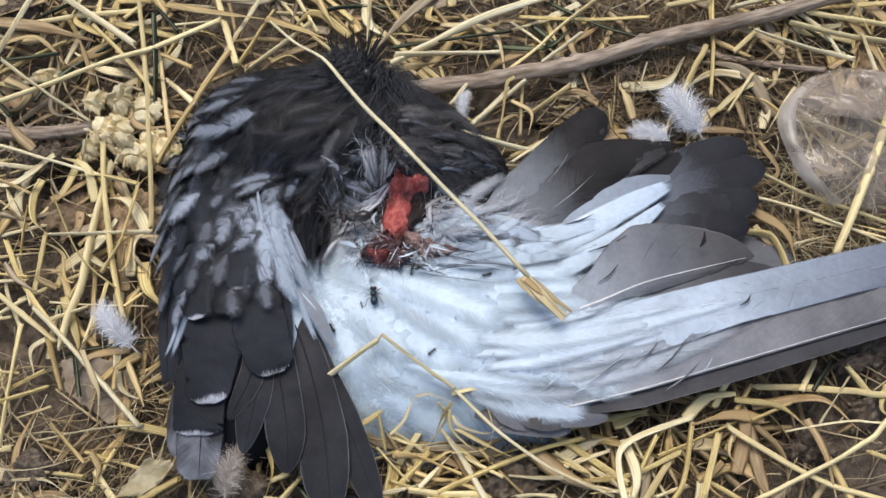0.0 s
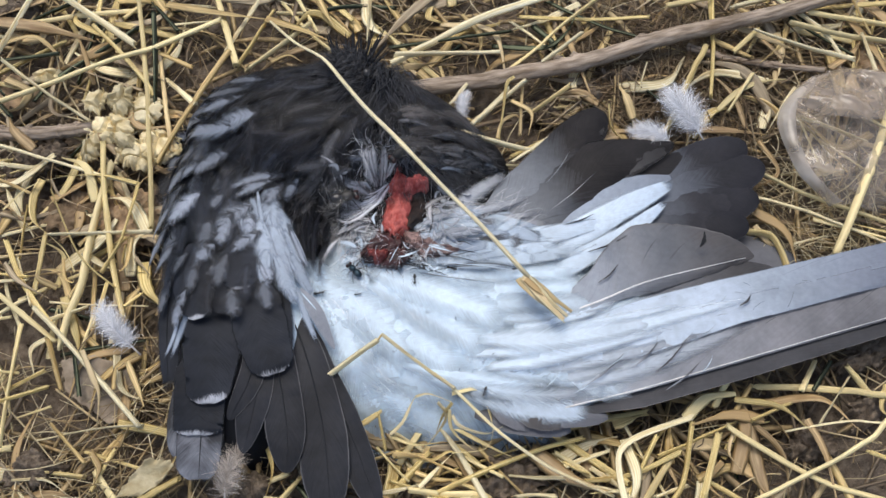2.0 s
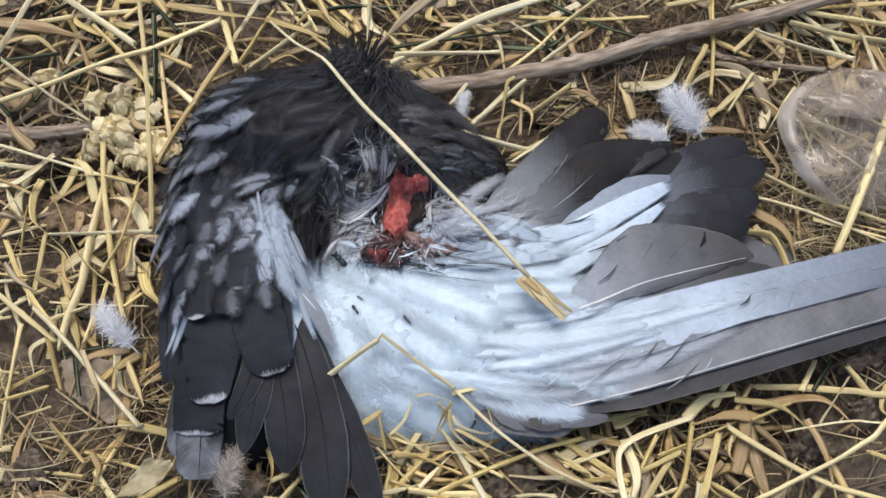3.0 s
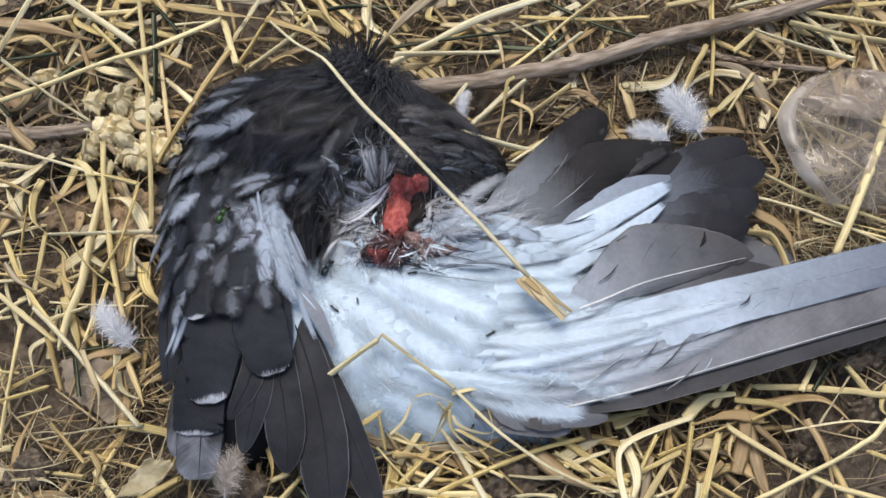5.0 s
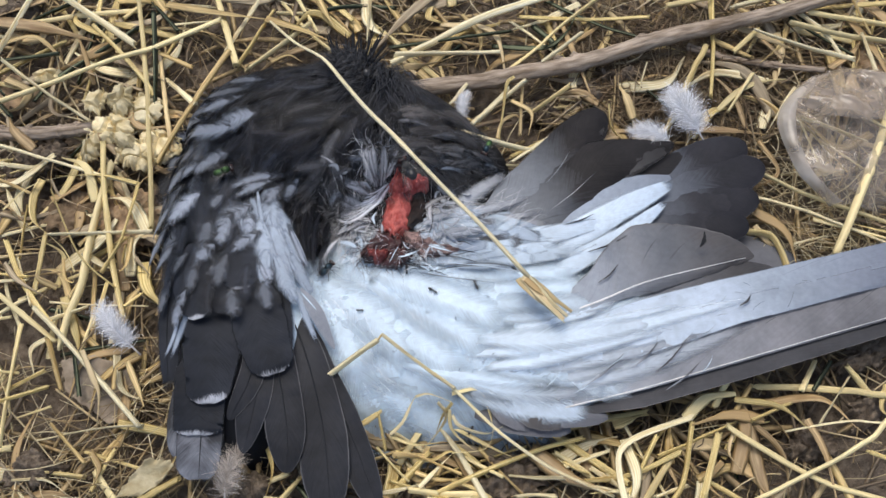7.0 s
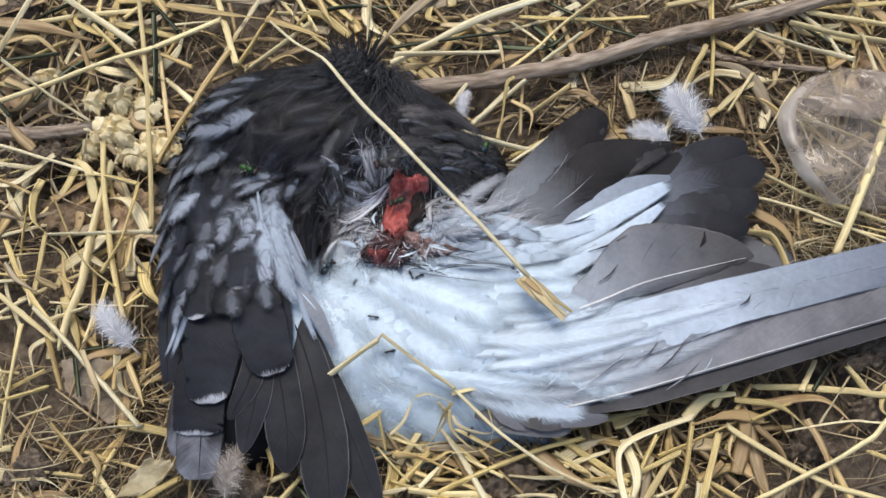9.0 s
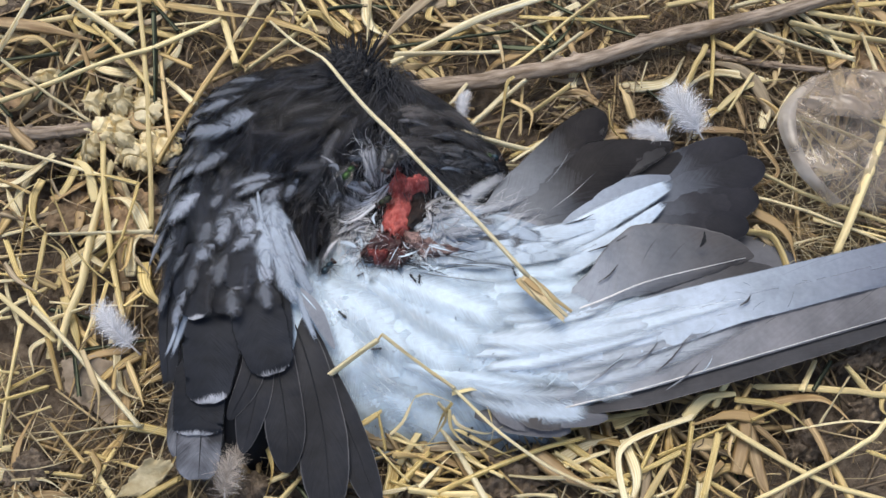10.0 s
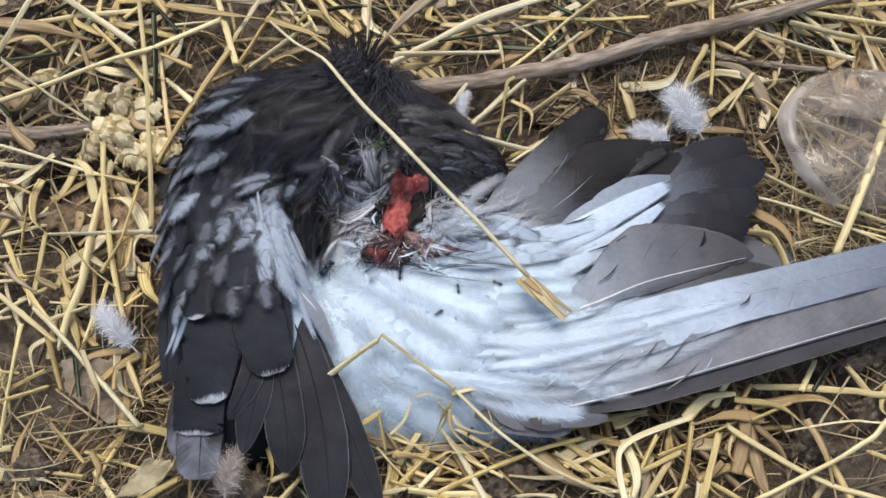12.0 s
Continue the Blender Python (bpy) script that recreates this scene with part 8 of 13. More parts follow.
vane("down_tuft", belly, [(-0.0013, 0.0082), (0.0002, 0.0047), (0.0028, 0.0039)], (0.0009, 0.0015, 0.0007,), (0.0009, 0.0015, 0.0007,), "q_ash", lift=0.0063, blunt=0.8, fringe=0.5, nl=28, wave=0.001, seed=386)
vane("down_tuft", belly, [(-0.0057, 0.0093), (-0.0015, 0.0086), (0.0026, 0.0069)], (0.0005, 0.0009, 0.0005,), (0.0005, 0.0009, 0.0005,), "q_ash", lift=0.0084, blunt=0.8, fringe=0.5, nl=28, wave=0.001, seed=387)
vane("down_tuft", belly, [(0.0078, 0.0202), (0.0119, 0.0169), (0.0157, 0.0275)], (0.0009, 0.0015, 0.0007,), (0.0009, 0.0015, 0.0007,), "q_ash", lift=0.0094, blunt=0.8, fringe=0.5, nl=28, wave=0.001, seed=388)
vane("down_tuft", belly, [(0.0098, -0.0073), (0.0119, -0.0091), (0.0142, -0.0106)], (0.0010, 0.0016, 0.0008,), (0.0010, 0.0016, 0.0008,), "q_ash", lift=0.008, blunt=0.8, fringe=0.5, nl=28, wave=0.001, seed=389)
vane("down_tuft", belly, [(0.003, -0.0099), (0.0074, -0.0095), (0.0109, -0.0126)], (0.0009, 0.0015, 0.0007,), (0.0009, 0.0015, 0.0007,), "q_ash", lift=0.0072, blunt=0.8, fringe=0.5, nl=28, wave=0.001, seed=390)
vane("down_tuft", belly, [(-0.0053, 0.009), (-0.0006, 0.009), (0.0024, 0.0159)], (0.0009, 0.0015, 0.0007,), (0.0009, 0.0015, 0.0007,), "q_ash", lift=0.0058, blunt=0.8, fringe=0.5, nl=28, wave=0.001, seed=391)
vane("down_tuft", belly, [(-0.0004, -0.0021), (0.0043, -0.0036), (0.0081, 0.001)], (0.0008, 0.0014, 0.0007,), (0.0008, 0.0014, 0.0007,), "q_ash", lift=0.0066, blunt=0.8, fringe=0.5, nl=28, wave=0.001, seed=392)
vane("down_tuft", belly, [(0.0007, 0.0216), (0.0056, 0.023), (0.0102, 0.026)], (0.0006, 0.0009, 0.0005,), (0.0006, 0.0009, 0.0005,), "q_ash", lift=0.0055, blunt=0.8, fringe=0.5, nl=28, wave=0.001, seed=393)
vane("down_tuft", belly, [(0.0009, -0.0069), (0.0046, -0.0104), (0.0092, -0.0098)], (0.0010, 0.0016, 0.0008,), (0.0010, 0.0016, 0.0008,), "q_ash", lift=0.0057, blunt=0.8, fringe=0.5, nl=28, wave=0.001, seed=394)
vane("down_tuft", belly, [(0.0145, 0.0059), (0.0183, 0.0056), (0.0223, 0.0058)], (0.0007, 0.0012, 0.0006,), (0.0007, 0.0012, 0.0006,), "q_ash", lift=0.006, blunt=0.8, fringe=0.5, nl=28, wave=0.001, seed=395)
vane("down_tuft", belly, [(-0.0009, -0.0053), (0.0009, -0.0077), (0.003, -0.0096)], (0.0008, 0.0014, 0.0007,), (0.0008, 0.0014, 0.0007,), "q_ash", lift=0.0058, blunt=0.8, fringe=0.5, nl=28, wave=0.001, seed=396)
vane("down_tuft", belly, [(-0.0037, 0.0135), (-0.003, 0.0182), (-0.0003, 0.0195)], (0.0007, 0.0012, 0.0006,), (0.0007, 0.0012, 0.0006,), "q_ash", lift=0.0078, blunt=0.8, fringe=0.5, nl=28, wave=0.001, seed=397)
vane("down_tuft", belly, [(0.0106, -0.0058), (0.0127, -0.0102), (0.0168, -0.009)], (0.0006, 0.0011, 0.0005,), (0.0006, 0.0011, 0.0005,), "q_ash", lift=0.0092, blunt=0.8, fringe=0.5, nl=28, wave=0.001, seed=398)
vane("down_tuft", belly, [(0.01, 0.0209), (0.0131, 0.0265), (0.0167, 0.0272)], (0.0010, 0.0017, 0.0008,), (0.0010, 0.0017, 0.0008,), "q_ash", lift=0.0074, blunt=0.8, fringe=0.5, nl=28, wave=0.001, seed=399)
vane("down_tuft", belly, [(-0.004, -0.0075), (-0.0034, -0.0111), (-0.0006, -0.012)], (0.0009, 0.0016, 0.0008,), (0.0009, 0.0016, 0.0008,), "q_ash", lift=0.0094, blunt=0.8, fringe=0.5, nl=28, wave=0.001, seed=400)
vane("down_tuft", belly, [(0.0107, -0.0063), (0.0147, -0.0069), (0.0186, -0.0082)], (0.0009, 0.0016, 0.0008,), (0.0009, 0.0016, 0.0008,), "q_ash", lift=0.0082, blunt=0.8, fringe=0.5, nl=28, wave=0.001, seed=401)
vane("down_tuft", belly, [(0.0155, 0.0012), (0.0186, -0.0015), (0.0223, -0.0022)], (0.0006, 0.0010, 0.0005,), (0.0006, 0.0010, 0.0005,), "q_ash", lift=0.0059, blunt=0.8, fringe=0.5, nl=28, wave=0.001, seed=402)
vane("down_tuft", belly, [(-0.0028, 0.0041), (0.0007, 0.0111), (0.0057, 0.0066)], (0.0006, 0.0010, 0.0005,), (0.0006, 0.0010, 0.0005,), "q_ash", lift=0.0052, blunt=0.8, fringe=0.5, nl=28, wave=0.001, seed=403)
vane("down_tuft", belly, [(-0.0017, -0.0063), (0.0004, -0.0086), (0.0014, -0.0117)], (0.0008, 0.0014, 0.0007,), (0.0008, 0.0014, 0.0007,), "q_ash", lift=0.0086, blunt=0.8, fringe=0.5, nl=28, wave=0.001, seed=404)
vane("down_tuft", belly, [(0.0097, 0.0014), (0.0124, 0.0027), (0.015, 0.0015)], (0.0009, 0.0014, 0.0007,), (0.0009, 0.0014, 0.0007,), "q_ash", lift=0.0095, blunt=0.8, fringe=0.5, nl=28, wave=0.001, seed=405)
vane("down_tuft", belly, [(0.0048, 0.0036), (0.008, 0.0011), (0.0113, 0.0039)], (0.0005, 0.0008, 0.0004,), (0.0005, 0.0008, 0.0004,), "q_ash", lift=0.008, blunt=0.8, fringe=0.5, nl=28, wave=0.001, seed=406)
vane("down_tuft", belly, [(-0.0431, 0.0045), (-0.0434, 0.0005), (-0.0452, -0.0016)], (0.0007, 0.0011, 0.0006,), (0.0007, 0.0011, 0.0006,), "q_ash", lift=0.009, blunt=0.8, fringe=0.5, nl=28, wave=0.001, seed=407)
vane("down_tuft", belly, [(-0.0273, -0.0019), (-0.0268, -0.0054), (-0.0268, -0.0087)], (0.0008, 0.0013, 0.0006,), (0.0008, 0.0013, 0.0006,), "q_ash", lift=0.0077, blunt=0.8, fringe=0.5, nl=28, wave=0.001, seed=408)
vane("down_tuft", belly, [(-0.0336, -0.0025), (-0.038, -0.0033), (-0.0392, -0.0088)], (0.0008, 0.0013, 0.0006,), (0.0008, 0.0013, 0.0006,), "q_ash", lift=0.0074, blunt=0.8, fringe=0.5, nl=28, wave=0.001, seed=409)
vane("down_tuft", belly, [(-0.0428, 0.0006), (-0.045, -0.0026), (-0.0481, -0.0038)], (0.0008, 0.0013, 0.0007,), (0.0008, 0.0013, 0.0007,), "q_ash", lift=0.0076, blunt=0.8, fringe=0.5, nl=28, wave=0.001, seed=410)
vane("down_tuft", belly, [(-0.0414, -0.0001), (-0.0458, 0.0025), (-0.0504, 0.0084)], (0.0010, 0.0016, 0.0008,), (0.0010, 0.0016, 0.0008,), "q_ash", lift=0.0092, blunt=0.8, fringe=0.5, nl=28, wave=0.001, seed=411)
vane("down_tuft", belly, [(-0.0335, -0.005), (-0.0375, -0.0043), (-0.0415, -0.0013)], (0.0007, 0.0012, 0.0006,), (0.0007, 0.0012, 0.0006,), "q_ash", lift=0.0062, blunt=0.8, fringe=0.5, nl=28, wave=0.001, seed=412)
vane("down_tuft", belly, [(-0.0333, 0.0018), (-0.0378, 0.0021), (-0.0419, 0.0005)], (0.0008, 0.0013, 0.0007,), (0.0008, 0.0013, 0.0007,), "q_ash", lift=0.0058, blunt=0.8, fringe=0.5, nl=28, wave=0.001, seed=413)
vane("down_tuft", belly, [(-0.0256, -0.0078), (-0.0273, -0.0123), (-0.0289, -0.0167)], (0.0004, 0.0007, 0.0004,), (0.0004, 0.0007, 0.0004,), "q_ash", lift=0.006, blunt=0.8, fringe=0.5, nl=28, wave=0.001, seed=414)
vane("down_tuft", belly, [(-0.003, -0.0169), (-0.0007, -0.0196), (0.0022, -0.021)], (0.0008, 0.0014, 0.0007,), (0.0008, 0.0014, 0.0007,), "q_ash", lift=0.0073, blunt=0.8, fringe=0.5, nl=28, wave=0.001, seed=415)
vane("down_tuft", belly, [(-0.0051, -0.0132), (-0.0048, -0.0172), (-0.0021, -0.0196)], (0.0005, 0.0009, 0.0004,), (0.0005, 0.0009, 0.0004,), "q_ash", lift=0.0075, blunt=0.8, fringe=0.5, nl=28, wave=0.001, seed=416)
vane("down_tuft", belly, [(0.0051, -0.0121), (0.007, -0.0146), (0.0095, -0.0127)], (0.0006, 0.0011, 0.0005,), (0.0006, 0.0011, 0.0005,), "q_ash", lift=0.0076, blunt=0.8, fringe=0.5, nl=28, wave=0.001, seed=417)
vane("down_tuft", belly, [(-0.0177, -0.0122), (-0.016, -0.0157), (-0.013, -0.0173)], (0.0005, 0.0008, 0.0004,), (0.0005, 0.0008, 0.0004,), "q_ash", lift=0.0074, blunt=0.8, fringe=0.5, nl=28, wave=0.001, seed=418)
vane("down_tuft", belly, [(-0.0034, -0.0104), (-0.0019, -0.0139), (0.0003, -0.0167)], (0.0006, 0.0010, 0.0005,), (0.0006, 0.0010, 0.0005,), "q_ash", lift=0.0064, blunt=0.8, fringe=0.5, nl=28, wave=0.001, seed=419)
vane("down_tuft", belly, [(-0.0102, -0.0093), (-0.0078, -0.012), (-0.0053, -0.0098)], (0.0010, 0.0016, 0.0008,), (0.0010, 0.0016, 0.0008,), "q_ash", lift=0.0094, blunt=0.8, fringe=0.5, nl=28, wave=0.001, seed=420)
vane("down_tuft", belly, [(0.0026, -0.0098), (0.0068, -0.0099), (0.0108, -0.0077)], (0.0008, 0.0013, 0.0006,), (0.0008, 0.0013, 0.0006,), "q_ash", lift=0.0092, blunt=0.8, fringe=0.5, nl=28, wave=0.001, seed=421)
vane("down_tuft", belly, [(-0.0053, -0.0152), (-0.007, -0.0189), (-0.0076, -0.023)], (0.0008, 0.0013, 0.0007,), (0.0008, 0.0013, 0.0007,), "q_ash", lift=0.0078, blunt=0.8, fringe=0.5, nl=28, wave=0.001, seed=422)
vane("down_tuft", belly, [(-0.0023, -0.01), (0.0004, -0.0079), (0.0035, -0.0066)], (0.0007, 0.0012, 0.0006,), (0.0007, 0.0012, 0.0006,), "q_ash", lift=0.0072, blunt=0.8, fringe=0.5, nl=28, wave=0.001, seed=423)
vane("down_tuft", belly, [(0.0092, -0.0098), (0.0134, -0.0107), (0.0176, -0.0101)], (0.0009, 0.0014, 0.0007,), (0.0009, 0.0014, 0.0007,), "q_ash", lift=0.0056, blunt=0.8, fringe=0.5, nl=28, wave=0.001, seed=424)
vane("shoulder_feather", shoulder, [(-0.0219, 0.0452), (-0.0101, 0.0468), (0.0024, 0.0416)], (0.0031, 0.0049, 0.0037,), (0.0031, 0.0049, 0.0037,), "w_umber", lift=0.0085, blunt=0.8, fringe=0.25, nl=36, wave=0.0012, seed=425)
vane("shoulder_feather", shoulder, [(-0.0198, 0.0426), (-0.0088, 0.0451), (0.0028, 0.0446)], (0.0031, 0.0049, 0.0037,), (0.0031, 0.0049, 0.0037,), "w_umber", lift=0.0085, blunt=0.8, fringe=0.25, nl=36, wave=0.0012, seed=426)
vane("shoulder_feather", shoulder, [(-0.0161, 0.0358), (-0.0021, 0.0391), (0.0105, 0.038)], (0.0030, 0.0048, 0.0036,), (0.0030, 0.0048, 0.0036,), "w_umber", lift=0.0085, blunt=0.8, fringe=0.25, nl=36, wave=0.0012, seed=427)
vane("shoulder_feather", shoulder, [(-0.0174, 0.0363), (-0.0052, 0.0397), (0.0076, 0.0401)], (0.0030, 0.0048, 0.0036,), (0.0030, 0.0048, 0.0036,), "w_umber", lift=0.0085, blunt=0.8, fringe=0.25, nl=36, wave=0.0012, seed=428)
vane("shoulder_feather", shoulder, [(-0.0013, 0.0477), (0.007, 0.0473), (0.0215, 0.0367)], (0.0028, 0.0045, 0.0034,), (0.0028, 0.0045, 0.0034,), "w_umber", lift=0.0085, blunt=0.8, fringe=0.25, nl=36, wave=0.0012, seed=429)
vane("shoulder_feather", shoulder, [(-0.0053, 0.0474), (0.0097, 0.0452), (0.0186, 0.0392)], (0.0028, 0.0045, 0.0033,), (0.0028, 0.0045, 0.0033,), "w_umber", lift=0.0085, blunt=0.8, fringe=0.25, nl=36, wave=0.0012, seed=430)
vane("shoulder_feather", shoulder, [(0.0019, 0.0385), (0.0157, 0.0358), (0.0253, 0.0307)], (0.0025, 0.0040, 0.0030,), (0.0025, 0.0040, 0.0030,), "w_umber", lift=0.0085, blunt=0.8, fringe=0.25, nl=36, wave=0.0012, seed=431)
vane("shoulder_feather", shoulder, [(0.0019, 0.0378), (0.0128, 0.0377), (0.0251, 0.0307)], (0.0025, 0.0040, 0.0030,), (0.0025, 0.0040, 0.0030,), "w_umber", lift=0.0085, blunt=0.8, fringe=0.25, nl=36, wave=0.0012, seed=432)
vane("shoulder_feather", shoulder, [(-0.0225, 0.0326), (-0.01, 0.0331), (0.0032, 0.034)], (0.0025, 0.0040, 0.0030,), (0.0025, 0.0040, 0.0030,), "w_umber", lift=0.0085, blunt=0.8, fringe=0.25, nl=36, wave=0.0012, seed=433)
vane("shoulder_feather", shoulder, [(-0.0201, 0.029), (-0.0107, 0.0317), (0.0009, 0.0347)], (0.0025, 0.0040, 0.0030,), (0.0025, 0.0040, 0.0030,), "w_umber", lift=0.0085, blunt=0.8, fringe=0.25, nl=36, wave=0.0012, seed=434)
vane("shoulder_feather", shoulder, [(-0.0132, 0.0273), (0.0007, 0.0281), (0.0193, 0.0323)], (0.0025, 0.0040, 0.0030,), (0.0025, 0.0040, 0.0030,), "w_umber", lift=0.0085, blunt=0.8, fringe=0.25, nl=36, wave=0.0012, seed=435)
vane("shoulder_feather", shoulder, [(-0.0126, 0.0298), (0.0015, 0.0296), (0.0151, 0.0309)], (0.0025, 0.0040, 0.0030,), (0.0025, 0.0040, 0.0030,), "w_umber", lift=0.0085, blunt=0.8, fringe=0.25, nl=36, wave=0.0012, seed=436)
vane("shoulder_feather", shoulder, [(0.0032, 0.0307), (0.0089, 0.033), (0.0154, 0.0324)], (0.0005, 0.0010, 0.0006,), (0.0005, 0.0010, 0.0006,), "q_ash", lift=0.0105, blunt=0.7, fringe=0.3, nl=30, seed=437)
vane("shoulder_feather", shoulder, [(0.0026, 0.0307), (0.0091, 0.034), (0.0136, 0.033)], (0.0005, 0.0010, 0.0006,), (0.0005, 0.0010, 0.0006,), "q_ash", lift=0.0105, blunt=0.7, fringe=0.3, nl=30, seed=438)
vane("shoulder_feather", shoulder, [(0.0072, 0.0285), (0.0136, 0.0315), (0.019, 0.031)], (0.0005, 0.0010, 0.0006,), (0.0005, 0.0010, 0.0006,), "q_ash", lift=0.0105, blunt=0.7, fringe=0.3, nl=30, seed=439)
vane("shoulder_feather", shoulder, [(0.0066, 0.0286), (0.0129, 0.0326), (0.0191, 0.031)], (0.0005, 0.0010, 0.0006,), (0.0005, 0.0010, 0.0006,), "q_ash", lift=0.0105, blunt=0.7, fringe=0.3, nl=30, seed=440)
vane("shoulder_feather", shoulder, [(0.015, 0.0345), (0.0204, 0.0325), (0.0233, 0.0305)], (0.0005, 0.0010, 0.0006,), (0.0005, 0.0010, 0.0006,), "v_fluff", lift=0.0105, blunt=0.7, fringe=0.3, nl=30, seed=441)
vane("shoulder_feather", shoulder, [(0.0152, 0.0335), (0.0198, 0.0332), (0.0243, 0.0309)], (0.0005, 0.0010, 0.0006,), (0.0005, 0.0010, 0.0006,), "v_fluff", lift=0.0105, blunt=0.7, fringe=0.3, nl=30, seed=442)
vane("shoulder_feather", shoulder, [(-0.0002, 0.0258), (0.0057, 0.0274), (0.0099, 0.0282)], (0.0005, 0.0010, 0.0006,), (0.0005, 0.0010, 0.0006,), "q_ash", lift=0.0105, blunt=0.7, fringe=0.3, nl=30, seed=443)
vane("shoulder_feather", shoulder, [(-0.0016, 0.0249), (0.0036, 0.0267), (0.0104, 0.0276)], (0.0005, 0.0010, 0.0006,), (0.0005, 0.0010, 0.0006,), "q_ash", lift=0.0105, blunt=0.7, fringe=0.3, nl=30, seed=444)
vane("shoulder_feather", shoulder, [(0.018, 0.0305), (0.0229, 0.0307), (0.0259, 0.0301)], (0.0005, 0.0010, 0.0006,), (0.0005, 0.0010, 0.0006,), "v_fluff", lift=0.0105, blunt=0.7, fringe=0.3, nl=30, seed=445)
vane("shoulder_feather", shoulder, [(0.016, 0.0303), (0.0223, 0.0313), (0.0265, 0.0302)], (0.0005, 0.0010, 0.0006,), (0.0005, 0.0010, 0.0006,), "v_fluff", lift=0.0105, blunt=0.7, fringe=0.3, nl=30, seed=446)
vane("shoulder_feather", shoulder, [(-0.0052, 0.0307), (-0.0005, 0.0302), (0.0058, 0.0318)], (0.0005, 0.0010, 0.0006,), (0.0005, 0.0010, 0.0006,), "q_ash", lift=0.0105, blunt=0.7, fringe=0.3, nl=30, seed=447)
vane("shoulder_feather", shoulder, [(-0.0042, 0.0317), (-0.0009, 0.0316), (0.0052, 0.0311)], (0.0005, 0.0010, 0.0006,), (0.0005, 0.0010, 0.0006,), "q_ash", lift=0.0105, blunt=0.7, fringe=0.3, nl=30, seed=448)
vane("shoulder_feather", shoulder, [(-0.0009, 0.0339), (0.0064, 0.0344), (0.0178, 0.0318)], (0.0008, 0.0015, 0.0009,), (0.0008, 0.0015, 0.0009,), "w_smoke", lift=0.0105, blunt=0.7, fringe=0.3, nl=30, seed=449)
vane("shoulder_feather", shoulder, [(-0.0011, 0.0334), (0.0083, 0.0342), (0.0184, 0.0318)], (0.0007, 0.0015, 0.0009,), (0.0007, 0.0015, 0.0009,), "w_smoke", lift=0.0105, blunt=0.7, fringe=0.3, nl=30, seed=450)
vane("shoulder_feather", shoulder, [(0.0041, 0.0299), (0.0123, 0.0308), (0.026, 0.0304)], (0.0009, 0.0017, 0.0010,), (0.0009, 0.0017, 0.0010,), "v_sheen", lift=0.0105, blunt=0.7, fringe=0.3, nl=30, seed=451)
vane("shoulder_feather", shoulder, [(0.0052, 0.0298), (0.0133, 0.0306), (0.0242, 0.0307)], (0.0009, 0.0017, 0.0010,), (0.0009, 0.0017, 0.0010,), "v_sheen", lift=0.0105, blunt=0.7, fringe=0.3, nl=30, seed=452)
vane("shoulder_feather", shoulder, [(-0.004, 0.0273), (0.0044, 0.0291), (0.0126, 0.03)], (0.0007, 0.0015, 0.0009,), (0.0007, 0.0015, 0.0009,), "w_smoke", lift=0.0105, blunt=0.7, fringe=0.3, nl=30, seed=453)
vane("shoulder_feather", shoulder, [(-0.0044, 0.028), (0.0037, 0.028), (0.0123, 0.0299)], (0.0007, 0.0015, 0.0009,), (0.0007, 0.0015, 0.0009,), "w_smoke", lift=0.0105, blunt=0.7, fringe=0.3, nl=30, seed=454)
vane("shoulder_feather", shoulder, [(0.0146, 0.0301), (0.02, 0.0302), (0.0279, 0.031)], (0.0006, 0.0012, 0.0007,), (0.0006, 0.0012, 0.0007,), "w_smoke", lift=0.0105, blunt=0.7, fringe=0.3, nl=30, seed=455)
vane("shoulder_feather", shoulder, [(0.0135, 0.03), (0.0194, 0.0295), (0.0273, 0.0306)], (0.0006, 0.0012, 0.0007,), (0.0006, 0.0012, 0.0007,), "w_smoke", lift=0.0105, blunt=0.7, fringe=0.3, nl=30, seed=456)
vane("shoulder_feather", shoulder, [(-0.0072, 0.0355), (0.0009, 0.0367), (0.0115, 0.0374)], (0.0008, 0.0015, 0.0009,), (0.0008, 0.0015, 0.0009,), "v_sheen", lift=0.0105, blunt=0.7, fringe=0.3, nl=30, seed=457)
vane("shoulder_feather", shoulder, [(-0.0072, 0.0349), (0.0013, 0.0376), (0.0104, 0.0368)], (0.0008, 0.0015, 0.0009,), (0.0008, 0.0015, 0.0009,), "v_sheen", lift=0.0105, blunt=0.7, fringe=0.3, nl=30, seed=458)
vane("shoulder_feather", shoulder, [(-0.0209, 0.0393), (-0.0133, 0.0403), (-0.0023, 0.0387)], (0.0009, 0.0018, 0.0011,), (0.0009, 0.0018, 0.0011,), "v_sheen", lift=0.0105, blunt=0.7, fringe=0.3, nl=30, seed=459)
vane("shoulder_feather", shoulder, [(-0.0205, 0.038), (-0.0125, 0.0407), (-0.0028, 0.0401)], (0.0009, 0.0018, 0.0011,), (0.0009, 0.0018, 0.0011,), "v_sheen", lift=0.0105, blunt=0.7, fringe=0.3, nl=30, seed=460)
vane("down_tuft", belly, [(-0.0098, -0.0033), (-0.0023, 0.0017), (0.0071, 0.0067)], (0.0027, 0.0039, 0.0031,), (0.0027, 0.0039, 0.0031,), "q_ash", lift=0.0055, blunt=0.8, fringe=0.3, nl=36, wave=0.0012, seed=461)
vane("down_tuft", belly, [(-0.0059, -0.0113), (0.0027, -0.0068), (0.014, -0.004)], (0.0027, 0.0038, 0.0031,), (0.0027, 0.0038, 0.0031,), "q_ash", lift=0.0055, blunt=0.8, fringe=0.3, nl=36, wave=0.0012, seed=462)
